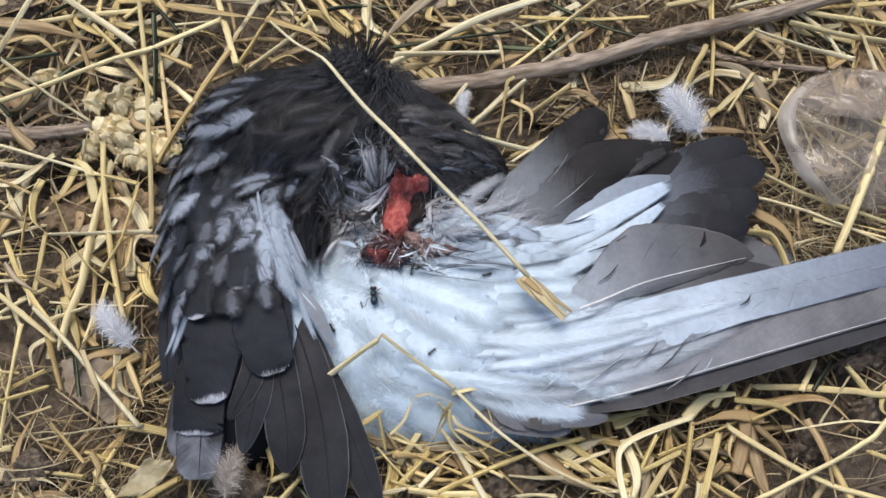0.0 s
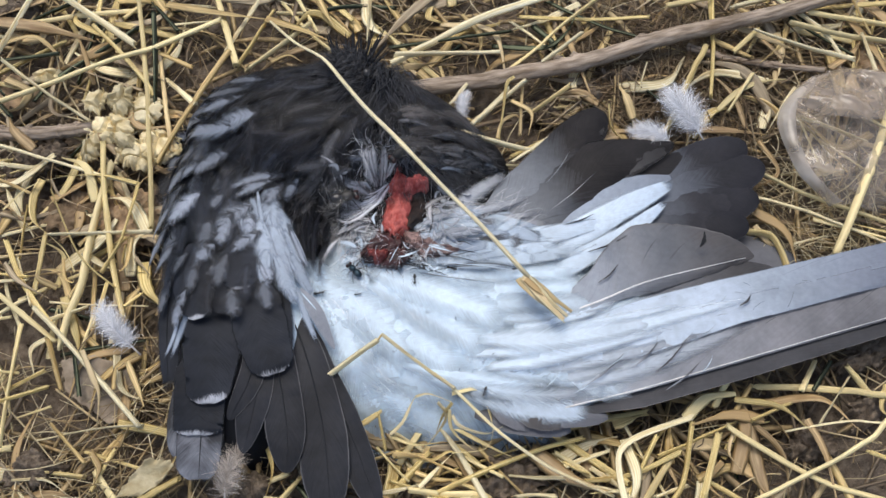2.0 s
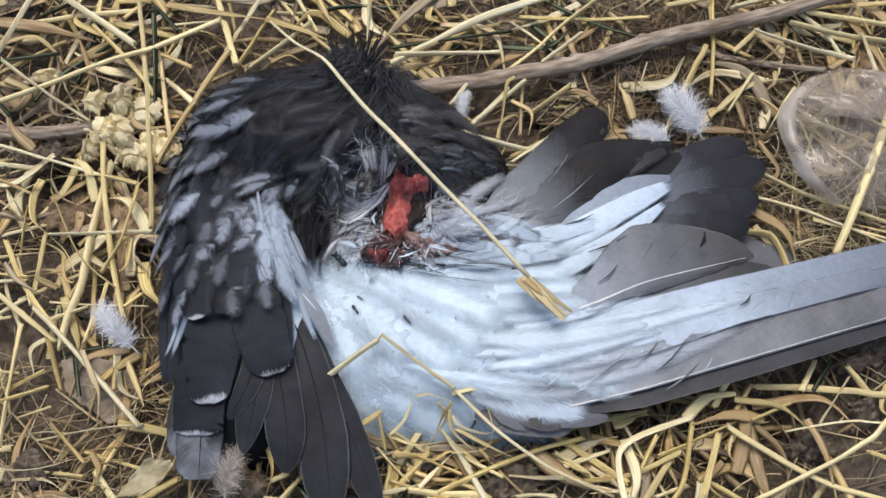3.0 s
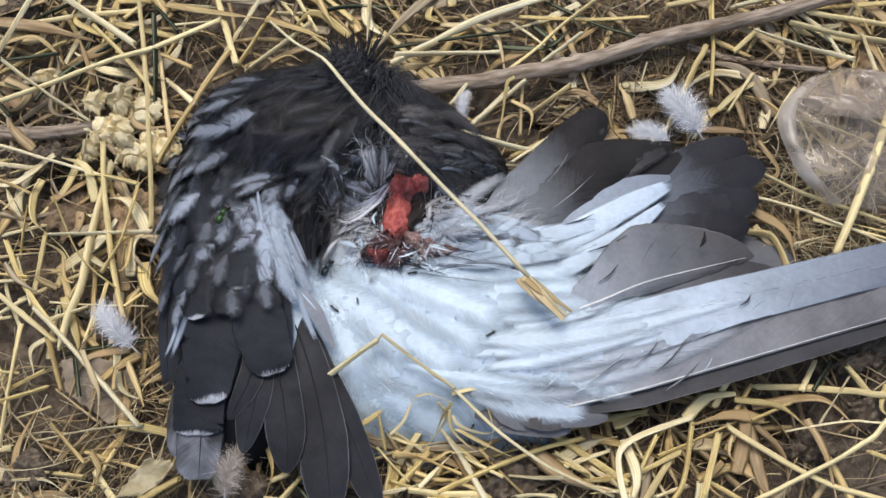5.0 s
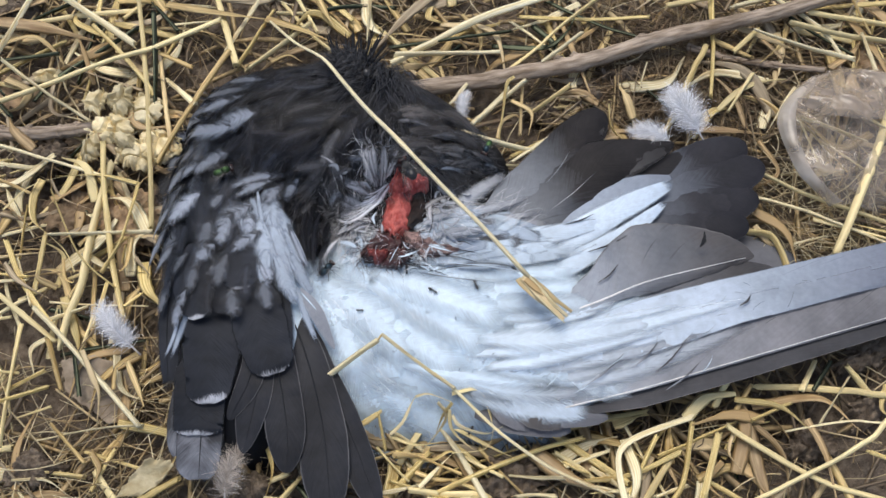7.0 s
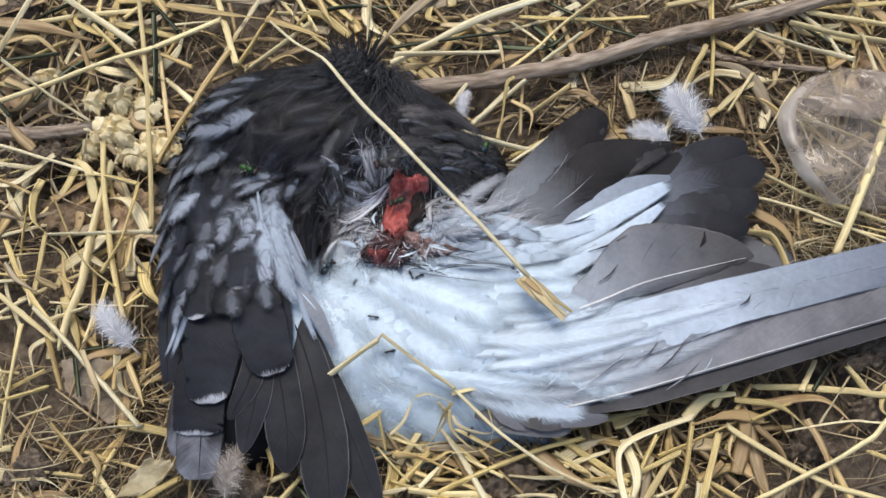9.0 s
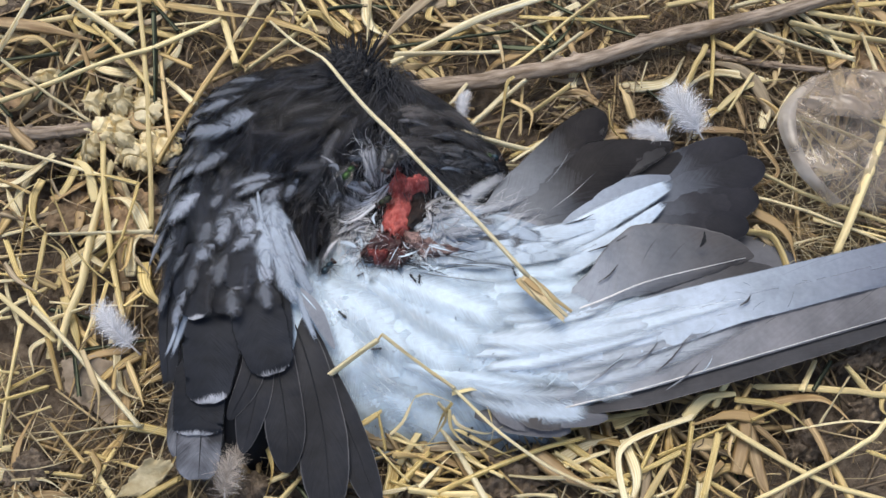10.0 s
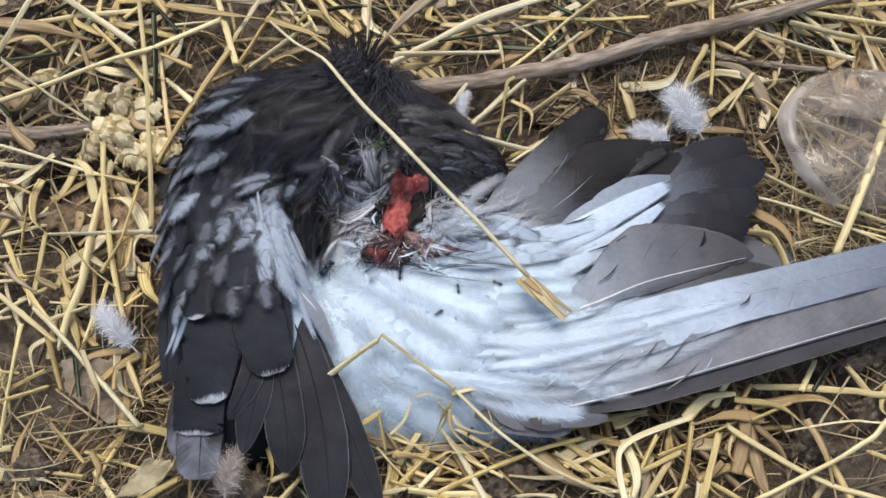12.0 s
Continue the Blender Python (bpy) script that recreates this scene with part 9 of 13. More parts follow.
vane("down_tuft", belly, [(-0.0092, 0.0068), (-0.0031, 0.0144), (0.0042, 0.0209)], (0.0024, 0.0034, 0.0027,), (0.0024, 0.0034, 0.0027,), "v_fluff", lift=0.0055, blunt=0.8, fringe=0.3, nl=36, wave=0.0012, seed=463)
vane("down_tuft", belly, [(-0.0024, 0.0187), (0.0028, 0.0118), (0.0134, 0.0174)], (0.0026, 0.0036, 0.0029,), (0.0026, 0.0036, 0.0029,), "q_ash", lift=0.0055, blunt=0.8, fringe=0.3, nl=36, wave=0.0012, seed=464)
vane("down_tuft", belly, [(-0.0035, -0.0067), (-0.0061, 0.0036), (-0.0047, 0.0168)], (0.0017, 0.0024, 0.0019,), (0.0017, 0.0024, 0.0019,), "v_fluff", lift=0.0055, blunt=0.8, fringe=0.3, nl=36, wave=0.0012, seed=465)
vane("down_tuft", belly, [(0.004, -0.0099), (0.0114, -0.0073), (0.0216, -0.0029)], (0.0027, 0.0038, 0.0031,), (0.0027, 0.0038, 0.0031,), "q_ash", lift=0.0055, blunt=0.8, fringe=0.3, nl=36, wave=0.0012, seed=466)
vane("down_tuft", belly, [(-0.0036, 0.021), (0.0042, 0.0215), (0.0118, 0.0257)], (0.0021, 0.0029, 0.0023,), (0.0021, 0.0029, 0.0023,), "q_ash", lift=0.0055, blunt=0.8, fringe=0.3, nl=36, wave=0.0012, seed=467)
vane("down_tuft", belly, [(-0.0239, 0.0218), (-0.0294, 0.0222), (-0.0343, 0.0249)], (0.0017, 0.0025, 0.0020,), (0.0017, 0.0025, 0.0020,), "v_fluff", lift=0.0055, blunt=0.8, fringe=0.3, nl=36, wave=0.0012, seed=468)
vane("down_tuft", belly, [(-0.0287, 0.0172), (-0.0328, 0.0189), (-0.0365, 0.0209)], (0.0017, 0.0025, 0.0020,), (0.0017, 0.0025, 0.0020,), "v_fluff", lift=0.0055, blunt=0.8, fringe=0.3, nl=36, wave=0.0012, seed=469)
vane("down_tuft", belly, [(-0.0285, 0.0143), (-0.0341, 0.014), (-0.0391, 0.0163)], (0.0012, 0.0020, 0.0015,), (0.0012, 0.0020, 0.0015,), "v_sheen", lift=0.0105, blunt=0.8, fringe=0.35, nl=36, wave=0.0015, seed=470)
vane("down_tuft", belly, [(-0.0298, 0.0148), (-0.0349, 0.0153), (-0.0406, 0.0167)], (0.0017, 0.0024, 0.0020,), (0.0017, 0.0024, 0.0020,), "v_sheen", lift=0.0055, blunt=0.8, fringe=0.3, nl=36, wave=0.0012, seed=471)
vane("down_tuft", belly, [(-0.0314, 0.0221), (-0.0325, 0.0258), (-0.0312, 0.0295)], (0.0016, 0.0022, 0.0018,), (0.0016, 0.0022, 0.0018,), "v_fluff", lift=0.0055, blunt=0.8, fringe=0.3, nl=36, wave=0.0012, seed=472)
vane("down_tuft", belly, [(-0.0348, 0.0108), (-0.0405, 0.0113), (-0.0471, 0.0104)], (0.0020, 0.0029, 0.0023,), (0.0020, 0.0029, 0.0023,), "v_fluff", lift=0.0055, blunt=0.8, fringe=0.3, nl=36, wave=0.0012, seed=473)
vane("down_tuft", belly, [(-0.0367, 0.0013), (-0.043, -0.0011), (-0.0492, -0.0052)], (0.0020, 0.0029, 0.0023,), (0.0020, 0.0029, 0.0023,), "v_fluff", lift=0.0055, blunt=0.8, fringe=0.3, nl=36, wave=0.0012, seed=474)
vane("down_tuft", belly, [(-0.023, 0.0219), (-0.0229, 0.026), (-0.0207, 0.029)], (0.0011, 0.0018, 0.0013,), (0.0011, 0.0018, 0.0013,), "v_sheen", lift=0.0105, blunt=0.8, fringe=0.35, nl=36, wave=0.0015, seed=475)
vane("down_tuft", belly, [(-0.0238, 0.0245), (-0.0213, 0.0288), (-0.02, 0.0322)], (0.0016, 0.0022, 0.0018,), (0.0016, 0.0022, 0.0018,), "v_sheen", lift=0.0055, blunt=0.8, fringe=0.3, nl=36, wave=0.0012, seed=476)
vane("down_tuft", belly, [(-0.0142, 0.0254), (-0.016, 0.027), (-0.0104, 0.0294)], (0.0011, 0.0018, 0.0013,), (0.0011, 0.0018, 0.0013,), "v_sheen", lift=0.0105, blunt=0.8, fringe=0.35, nl=36, wave=0.0015, seed=477)
vane("down_tuft", belly, [(-0.0163, 0.0255), (-0.0158, 0.0291), (-0.0125, 0.0327)], (0.0016, 0.0022, 0.0018,), (0.0016, 0.0022, 0.0018,), "v_sheen", lift=0.0055, blunt=0.8, fringe=0.3, nl=36, wave=0.0012, seed=478)
vane("down_tuft", belly, [(-0.0465, -0.0058), (-0.051, -0.0137), (-0.0539, -0.0231)], (0.0015, 0.0021, 0.0017,), (0.0015, 0.0021, 0.0017,), "v_fluff", lift=0.0055, blunt=0.8, fringe=0.3, nl=36, wave=0.0012, seed=479)
vane("down_tuft", belly, [(-0.0417, 0.0209), (-0.0453, 0.0191), (-0.0502, 0.0182)], (0.0011, 0.0018, 0.0013,), (0.0011, 0.0018, 0.0013,), "v_sheen", lift=0.0105, blunt=0.8, fringe=0.35, nl=36, wave=0.0015, seed=480)
vane("down_tuft", belly, [(-0.0402, 0.0217), (-0.0452, 0.0216), (-0.0517, 0.02)], (0.0016, 0.0022, 0.0018,), (0.0016, 0.0022, 0.0018,), "v_sheen", lift=0.0055, blunt=0.8, fringe=0.3, nl=36, wave=0.0012, seed=481)
vane("down_tuft", belly, [(0.0059, 0.0264), (0.0136, 0.0309), (0.0205, 0.0301)], (0.0015, 0.0024, 0.0018,), (0.0015, 0.0024, 0.0018,), "v_sheen", lift=0.0105, blunt=0.8, fringe=0.35, nl=36, wave=0.0015, seed=482)
vane("down_tuft", belly, [(0.0042, 0.0283), (0.0121, 0.0323), (0.0217, 0.0321)], (0.0021, 0.0030, 0.0024,), (0.0021, 0.0030, 0.0024,), "v_sheen", lift=0.0055, blunt=0.8, fringe=0.3, nl=36, wave=0.0012, seed=483)
vane("down_tuft", belly, [(-0.0027, 0.0251), (0.0028, 0.0329), (0.0125, 0.0348)], (0.0015, 0.0024, 0.0018,), (0.0015, 0.0024, 0.0018,), "v_sheen", lift=0.0105, blunt=0.8, fringe=0.35, nl=36, wave=0.0015, seed=484)
vane("down_tuft", belly, [(-0.0036, 0.0279), (0.0041, 0.0337), (0.0133, 0.036)], (0.0021, 0.0030, 0.0024,), (0.0021, 0.0030, 0.0024,), "v_sheen", lift=0.0055, blunt=0.8, fringe=0.3, nl=36, wave=0.0012, seed=485)
vane("down_tuft", belly, [(-0.001, 0.037), (0.0067, 0.0403), (0.0172, 0.04)], (0.0021, 0.0030, 0.0024,), (0.0021, 0.0030, 0.0024,), "w_dim", lift=0.0055, blunt=0.8, fringe=0.3, nl=36, wave=0.0012, seed=486)
tufts("wound_down", belly, "down", scatter(301, 34, -0.0308, 0.0251, 0.0057, 0.0067), 0.009, 0.00010, 0.006, 1.1, 321, 0.9, clump=1.2)
tufts("wound_down", belly, "down", scatter(302, 36, -0.0371, 0.0139, 0.0087, 0.0081), 0.01, 0.00009, 0.005, 1.1, 322, 0.9, clump=1.2)
tufts("wound_down", belly, "down", scatter(303, 90, -0.0391, -0.0017, 0.0090, 0.0040), 0.009, 0.00010, 0.004, 1.1, 323, 0.9, clump=1.2)
tufts("wound_down", belly, "down_grey", scatter(304, 70, -0.0200, 0.0287, 0.0094, 0.0047), 0.008, 0.00009, 0.007, 1.1, 324, 0.9, clump=1.2)
tufts("wound_down", belly, "down", scatter(305, 260, 0.0015, 0.0078, 0.0116, 0.0101), 0.01, 0.00008, 0.004, 1.1, 325, 0.9, clump=1.2)
tufts("wound_down", belly, "down", scatter(306, 70, -0.0034, -0.0144, 0.0149, 0.0030), 0.009, 0.00010, 0.004, 1.1, 326, 0.9, clump=1.2)
tufts("wound_down", belly, "down", scatter(307, 26, -0.0231, -0.0164, 0.0114, 0.0045), 0.007, 0.00010, 0.006, 1.1, 327, 0.9, clump=1.2)
tufts("wound_down", belly, "down_slate", scatter(308, 160, 0.0094, 0.0335, 0.0104, 0.0052), 0.01, 0.00012, 0.006, 1.1, 328, 0.9, clump=1.2)
vane("down_tuft", belly, [(-0.0297, 0.015), (-0.0329, 0.0203), (-0.0373, 0.0277)], (0.0016, 0.0029, 0.0032,), (0.0016, 0.0029, 0.0032,), "v_fluff", lift=0.0105, blunt=0.6, fringe=0.35, nl=36, wave=0.0012, seed=487)
vane("down_tuft", belly, [(-0.0292, 0.0153), (-0.0317, 0.0208), (-0.0352, 0.0282)], (0.0010, 0.0019, 0.0021,), (0.0010, 0.0019, 0.0021,), "v_fluff", lift=0.0109, blunt=0.6, fringe=0.35, nl=36, wave=0.0012, seed=488)
vane("down_tuft", belly, [(-0.0293, 0.0139), (-0.0305, 0.0205), (-0.0311, 0.03)], (0.0017, 0.0031, 0.0035,), (0.0017, 0.0031, 0.0035,), "w_plume", lift=0.0115, blunt=0.6, fringe=0.35, nl=36, wave=0.0012, seed=489)
vane("down_tuft", belly, [(-0.0276, 0.0142), (-0.0314, 0.0206), (-0.0327, 0.0287)], (0.0011, 0.0020, 0.0023,), (0.0011, 0.0020, 0.0023,), "w_plume", lift=0.0119, blunt=0.6, fringe=0.35, nl=36, wave=0.0012, seed=490)
vane("down_tuft", belly, [(-0.0282, 0.015), (-0.0269, 0.0214), (-0.0257, 0.0315)], (0.0016, 0.0029, 0.0032,), (0.0016, 0.0029, 0.0032,), "w_plume", lift=0.0088, blunt=0.6, fringe=0.35, nl=36, wave=0.0012, seed=491)
vane("down_tuft", belly, [(-0.0274, 0.0145), (-0.0256, 0.0222), (-0.0259, 0.03)], (0.0010, 0.0019, 0.0021,), (0.0010, 0.0019, 0.0021,), "w_plume", lift=0.0092, blunt=0.6, fringe=0.35, nl=36, wave=0.0012, seed=492)
vane("down_tuft", belly, [(-0.0279, 0.0167), (-0.0235, 0.0227), (-0.019, 0.0299)], (0.0011, 0.0020, 0.0022,), (0.0011, 0.0020, 0.0022,), "w_plume", lift=0.008, blunt=0.6, fringe=0.35, nl=36, wave=0.0012, seed=493)
vane("down_tuft", belly, [(-0.0287, 0.0161), (-0.0234, 0.021), (-0.0179, 0.0299)], (0.0007, 0.0013, 0.0014,), (0.0007, 0.0013, 0.0014,), "w_plume", lift=0.0084, blunt=0.6, fringe=0.35, nl=36, wave=0.0012, seed=494)
vane("down_tuft", belly, [(-0.0308, 0.0126), (-0.0376, 0.0151), (-0.0452, 0.0167)], (0.0015, 0.0026, 0.0029,), (0.0015, 0.0026, 0.0029,), "w_plume", lift=0.01, blunt=0.6, fringe=0.35, nl=36, wave=0.0012, seed=495)
vane("down_tuft", belly, [(-0.0291, 0.0119), (-0.0366, 0.0142), (-0.046, 0.016)], (0.0010, 0.0017, 0.0019,), (0.0010, 0.0017, 0.0019,), "w_plume", lift=0.0104, blunt=0.6, fringe=0.35, nl=36, wave=0.0012, seed=496)
vane("down_tuft", belly, [(-0.0323, 0.0082), (-0.0401, 0.0115), (-0.0482, 0.0125)], (0.0015, 0.0026, 0.0029,), (0.0015, 0.0026, 0.0029,), "w_plume", lift=0.0096, blunt=0.6, fringe=0.35, nl=36, wave=0.0012, seed=497)
vane("down_tuft", belly, [(-0.0331, 0.0074), (-0.0408, 0.01), (-0.0494, 0.0125)], (0.0009, 0.0017, 0.0019,), (0.0009, 0.0017, 0.0019,), "w_plume", lift=0.01, blunt=0.6, fringe=0.35, nl=36, wave=0.0012, seed=498)
vane("down_tuft", belly, [(-0.0327, 0.0013), (-0.037, 0.0031), (-0.0418, 0.0038)], (0.0012, 0.0022, 0.0024,), (0.0012, 0.0022, 0.0024,), "v_fluff", lift=0.0075, blunt=0.6, fringe=0.35, nl=36, wave=0.0012, seed=499)
vane("down_tuft", belly, [(-0.0323, 0.0002), (-0.0368, 0.0017), (-0.0418, 0.0065)], (0.0008, 0.0014, 0.0016,), (0.0008, 0.0014, 0.0016,), "v_fluff", lift=0.0079, blunt=0.6, fringe=0.35, nl=36, wave=0.0012, seed=500)
vane("down_tuft", belly, [(-0.045, 0.0141), (-0.0489, 0.0132), (-0.0526, 0.0099)], (0.0012, 0.0022, 0.0024,), (0.0012, 0.0022, 0.0024,), "w_plume", lift=0.0098, blunt=0.6, fringe=0.35, nl=36, wave=0.0012, seed=501)
vane("down_tuft", belly, [(-0.0449, 0.0133), (-0.0491, 0.0126), (-0.051, 0.0107)], (0.0008, 0.0014, 0.0016,), (0.0008, 0.0014, 0.0016,), "w_plume", lift=0.0102, blunt=0.6, fringe=0.35, nl=36, wave=0.0012, seed=502)
vane("down_tuft", belly, [(-0.0282, 0.0208), (-0.0358, 0.0233), (-0.0439, 0.0234)], (0.0012, 0.0022, 0.0025,), (0.0012, 0.0022, 0.0025,), "w_dim", lift=0.01, blunt=0.6, fringe=0.35, nl=36, wave=0.0012, seed=503)
vane("down_tuft", belly, [(-0.029, 0.0212), (-0.0348, 0.0236), (-0.0424, 0.0216)], (0.0008, 0.0015, 0.0016,), (0.0008, 0.0015, 0.0016,), "w_dim", lift=0.0104, blunt=0.6, fringe=0.35, nl=36, wave=0.0012, seed=504)
vane("down_tuft", belly, [(-0.0232, 0.023), (-0.0165, 0.0268), (-0.011, 0.0299)], (0.0012, 0.0022, 0.0025,), (0.0012, 0.0022, 0.0025,), "w_smoke", lift=0.0105, blunt=0.6, fringe=0.35, nl=36, wave=0.0012, seed=505)
vane("down_tuft", belly, [(-0.0244, 0.0236), (-0.0162, 0.0265), (-0.0113, 0.0308)], (0.0008, 0.0015, 0.0016,), (0.0008, 0.0015, 0.0016,), "w_smoke", lift=0.0109, blunt=0.6, fringe=0.35, nl=36, wave=0.0012, seed=506)
vane("down_tuft", shoulder, [(-0.0044, 0.0278), (0.0048, 0.0329), (0.0127, 0.033)], (0.0015, 0.0027, 0.0030,), (0.0015, 0.0027, 0.0030,), "w_smoke", lift=0.0118, blunt=0.6, fringe=0.35, nl=36, wave=0.0012, seed=507)
vane("down_tuft", shoulder, [(-0.0016, 0.0301), (0.0044, 0.0308), (0.0121, 0.032)], (0.0010, 0.0017, 0.0019,), (0.0010, 0.0017, 0.0019,), "w_smoke", lift=0.0122, blunt=0.6, fringe=0.35, nl=36, wave=0.0012, seed=508)
vane("down_tuft", shoulder, [(0.0012, 0.0257), (0.0109, 0.0307), (0.0223, 0.0301)], (0.0015, 0.0027, 0.0030,), (0.0015, 0.0027, 0.0030,), "w_smoke", lift=0.012, blunt=0.6, fringe=0.35, nl=36, wave=0.0012, seed=509)
vane("down_tuft", shoulder, [(0.0035, 0.0262), (0.0129, 0.0304), (0.0196, 0.0309)], (0.0010, 0.0017, 0.0019,), (0.0010, 0.0017, 0.0019,), "w_smoke", lift=0.0124, blunt=0.6, fringe=0.35, nl=36, wave=0.0012, seed=510)
vane("down_tuft", shoulder, [(-0.0088, 0.0296), (-0.0017, 0.031), (0.0059, 0.0341)], (0.0014, 0.0025, 0.0027,), (0.0014, 0.0025, 0.0027,), "w_smoke", lift=0.0116, blunt=0.6, fringe=0.35, nl=36, wave=0.0012, seed=511)
vane("down_tuft", shoulder, [(-0.0092, 0.0311), (-0.0021, 0.0299), (0.0064, 0.0336)], (0.0009, 0.0016, 0.0018,), (0.0009, 0.0016, 0.0018,), "w_smoke", lift=0.012, blunt=0.6, fringe=0.35, nl=36, wave=0.0012, seed=512)
vane("down_tuft", shoulder, [(0.0084, 0.0343), (0.0172, 0.033), (0.026, 0.0312)], (0.0012, 0.0022, 0.0025,), (0.0012, 0.0022, 0.0025,), "w_smoke", lift=0.0116, blunt=0.6, fringe=0.35, nl=36, wave=0.0012, seed=513)
vane("down_tuft", shoulder, [(0.0095, 0.0342), (0.0179, 0.0328), (0.0247, 0.0313)], (0.0008, 0.0015, 0.0016,), (0.0008, 0.0015, 0.0016,), "w_smoke", lift=0.012, blunt=0.6, fringe=0.35, nl=36, wave=0.0012, seed=514)
vane("down_tuft", belly, [(-0.024, 0.0173), (-0.0293, 0.014), (-0.0362, 0.0124)], (0.0005, 0.0005, 0.0003,), (0.0005, 0.0005, 0.0003,), "v_web", lift=0.0104, blunt=0.7, fringe=0.4, nl=26, wave=0.001, seed=515)
vane("down_tuft", belly, [(-0.0241, 0.0172), (-0.0295, 0.0134), (-0.0342, 0.0122)], (0.0005, 0.0005, 0.0003,), (0.0005, 0.0005, 0.0003,), "v_web", lift=0.0104, blunt=0.7, fringe=0.4, nl=26, wave=0.001, seed=516)
vane("down_tuft", belly, [(-0.0243, 0.017), (-0.0305, 0.0137), (-0.0376, 0.0119)], (0.0007, 0.0007, 0.0004,), (0.0007, 0.0007, 0.0004,), "v_web", lift=0.0105, blunt=0.7, fringe=0.4, nl=26, wave=0.001, seed=517)
vane("down_tuft", belly, [(-0.0245, 0.0167), (-0.0302, 0.014), (-0.0361, 0.0127)], (0.0005, 0.0005, 0.0003,), (0.0005, 0.0005, 0.0003,), "v_web", lift=0.0108, blunt=0.7, fringe=0.4, nl=26, wave=0.001, seed=518)
vane("down_tuft", belly, [(-0.0248, 0.0165), (-0.0317, 0.0124), (-0.038, 0.011)], (0.0005, 0.0005, 0.0003,), (0.0005, 0.0005, 0.0003,), "v_web", lift=0.0106, blunt=0.7, fringe=0.4, nl=26, wave=0.001, seed=519)
vane("down_tuft", belly, [(-0.0254, 0.0162), (-0.0311, 0.0119), (-0.0364, 0.0092)], (0.0004, 0.0004, 0.0003,), (0.0004, 0.0004, 0.0003,), "v_web", lift=0.0103, blunt=0.7, fringe=0.4, nl=26, wave=0.001, seed=520)
vane("down_tuft", belly, [(-0.0257, 0.0158), (-0.0324, 0.0114), (-0.0389, 0.0089)], (0.0004, 0.0004, 0.0003,), (0.0004, 0.0004, 0.0003,), "v_web", lift=0.0108, blunt=0.7, fringe=0.4, nl=26, wave=0.001, seed=521)
vane("down_tuft", belly, [(-0.0258, 0.0158), (-0.0319, 0.0127), (-0.0369, 0.0112)], (0.0005, 0.0005, 0.0003,), (0.0005, 0.0005, 0.0003,), "v_web", lift=0.0105, blunt=0.7, fringe=0.4, nl=26, wave=0.001, seed=522)
vane("down_tuft", belly, [(-0.0262, 0.0154), (-0.0326, 0.0117), (-0.0406, 0.0104)], (0.0006, 0.0006, 0.0003,), (0.0006, 0.0006, 0.0003,), "v_web", lift=0.0108, blunt=0.7, fringe=0.4, nl=26, wave=0.001, seed=523)
vane("down_tuft", belly, [(-0.0263, 0.0154), (-0.0318, 0.0124), (-0.0377, 0.0115)], (0.0005, 0.0005, 0.0003,), (0.0005, 0.0005, 0.0003,), "v_web", lift=0.0105, blunt=0.7, fringe=0.4, nl=26, wave=0.001, seed=524)
vane("down_tuft", belly, [(-0.0268, 0.0152), (-0.0337, 0.0109), (-0.0409, 0.0093)], (0.0006, 0.0006, 0.0003,), (0.0006, 0.0006, 0.0003,), "v_web", lift=0.0103, blunt=0.7, fringe=0.4, nl=26, wave=0.001, seed=525)
vane("down_tuft", belly, [(-0.0271, 0.0149), (-0.0334, 0.0106), (-0.0389, 0.0048)], (0.0004, 0.0004, 0.0002,), (0.0004, 0.0004, 0.0002,), "v_web", lift=0.0102, blunt=0.7, fringe=0.4, nl=26, wave=0.001, seed=526)
vane("down_tuft", belly, [(-0.0273, 0.0146), (-0.033, 0.0108), (-0.0398, 0.0104)], (0.0007, 0.0007, 0.0004,), (0.0007, 0.0007, 0.0004,), "v_web", lift=0.0108, blunt=0.7, fringe=0.4, nl=26, wave=0.001, seed=527)
vane("down_tuft", belly, [(-0.0274, 0.0145), (-0.0335, 0.0106), (-0.0401, 0.0074)], (0.0005, 0.0005, 0.0003,), (0.0005, 0.0005, 0.0003,), "v_web", lift=0.0108, blunt=0.7, fringe=0.4, nl=26, wave=0.001, seed=528)
vane("down_tuft", belly, [(-0.028, 0.014), (-0.0358, 0.0111), (-0.0427, 0.0099)], (0.0007, 0.0007, 0.0004,), (0.0007, 0.0007, 0.0004,), "v_web", lift=0.0109, blunt=0.7, fringe=0.4, nl=26, wave=0.001, seed=529)
vane("down_tuft", belly, [(-0.028, 0.0143), (-0.0361, 0.0108), (-0.0434, 0.0094)], (0.0007, 0.0007, 0.0004,), (0.0007, 0.0007, 0.0004,), "v_web", lift=0.0101, blunt=0.7, fringe=0.4, nl=26, wave=0.001, seed=530)
vane("down_tuft", belly, [(-0.0283, 0.014), (-0.0344, 0.0102), (-0.0413, 0.0054)], (0.0007, 0.0007, 0.0004,), (0.0007, 0.0007, 0.0004,), "v_web", lift=0.0103, blunt=0.7, fringe=0.4, nl=26, wave=0.001, seed=531)
vane("down_tuft", belly, [(-0.0288, 0.0135), (-0.0353, 0.006), (-0.0432, 0.0021)], (0.0005, 0.0005, 0.0003,), (0.0005, 0.0005, 0.0003,), "v_web", lift=0.0107, blunt=0.7, fringe=0.4, nl=26, wave=0.001, seed=532)
vane("down_tuft", belly, [(-0.0292, 0.0133), (-0.0362, 0.0079), (-0.0442, 0.0069)], (0.0006, 0.0006, 0.0003,), (0.0006, 0.0006, 0.0003,), "v_web", lift=0.0106, blunt=0.7, fringe=0.4, nl=26, wave=0.001, seed=533)
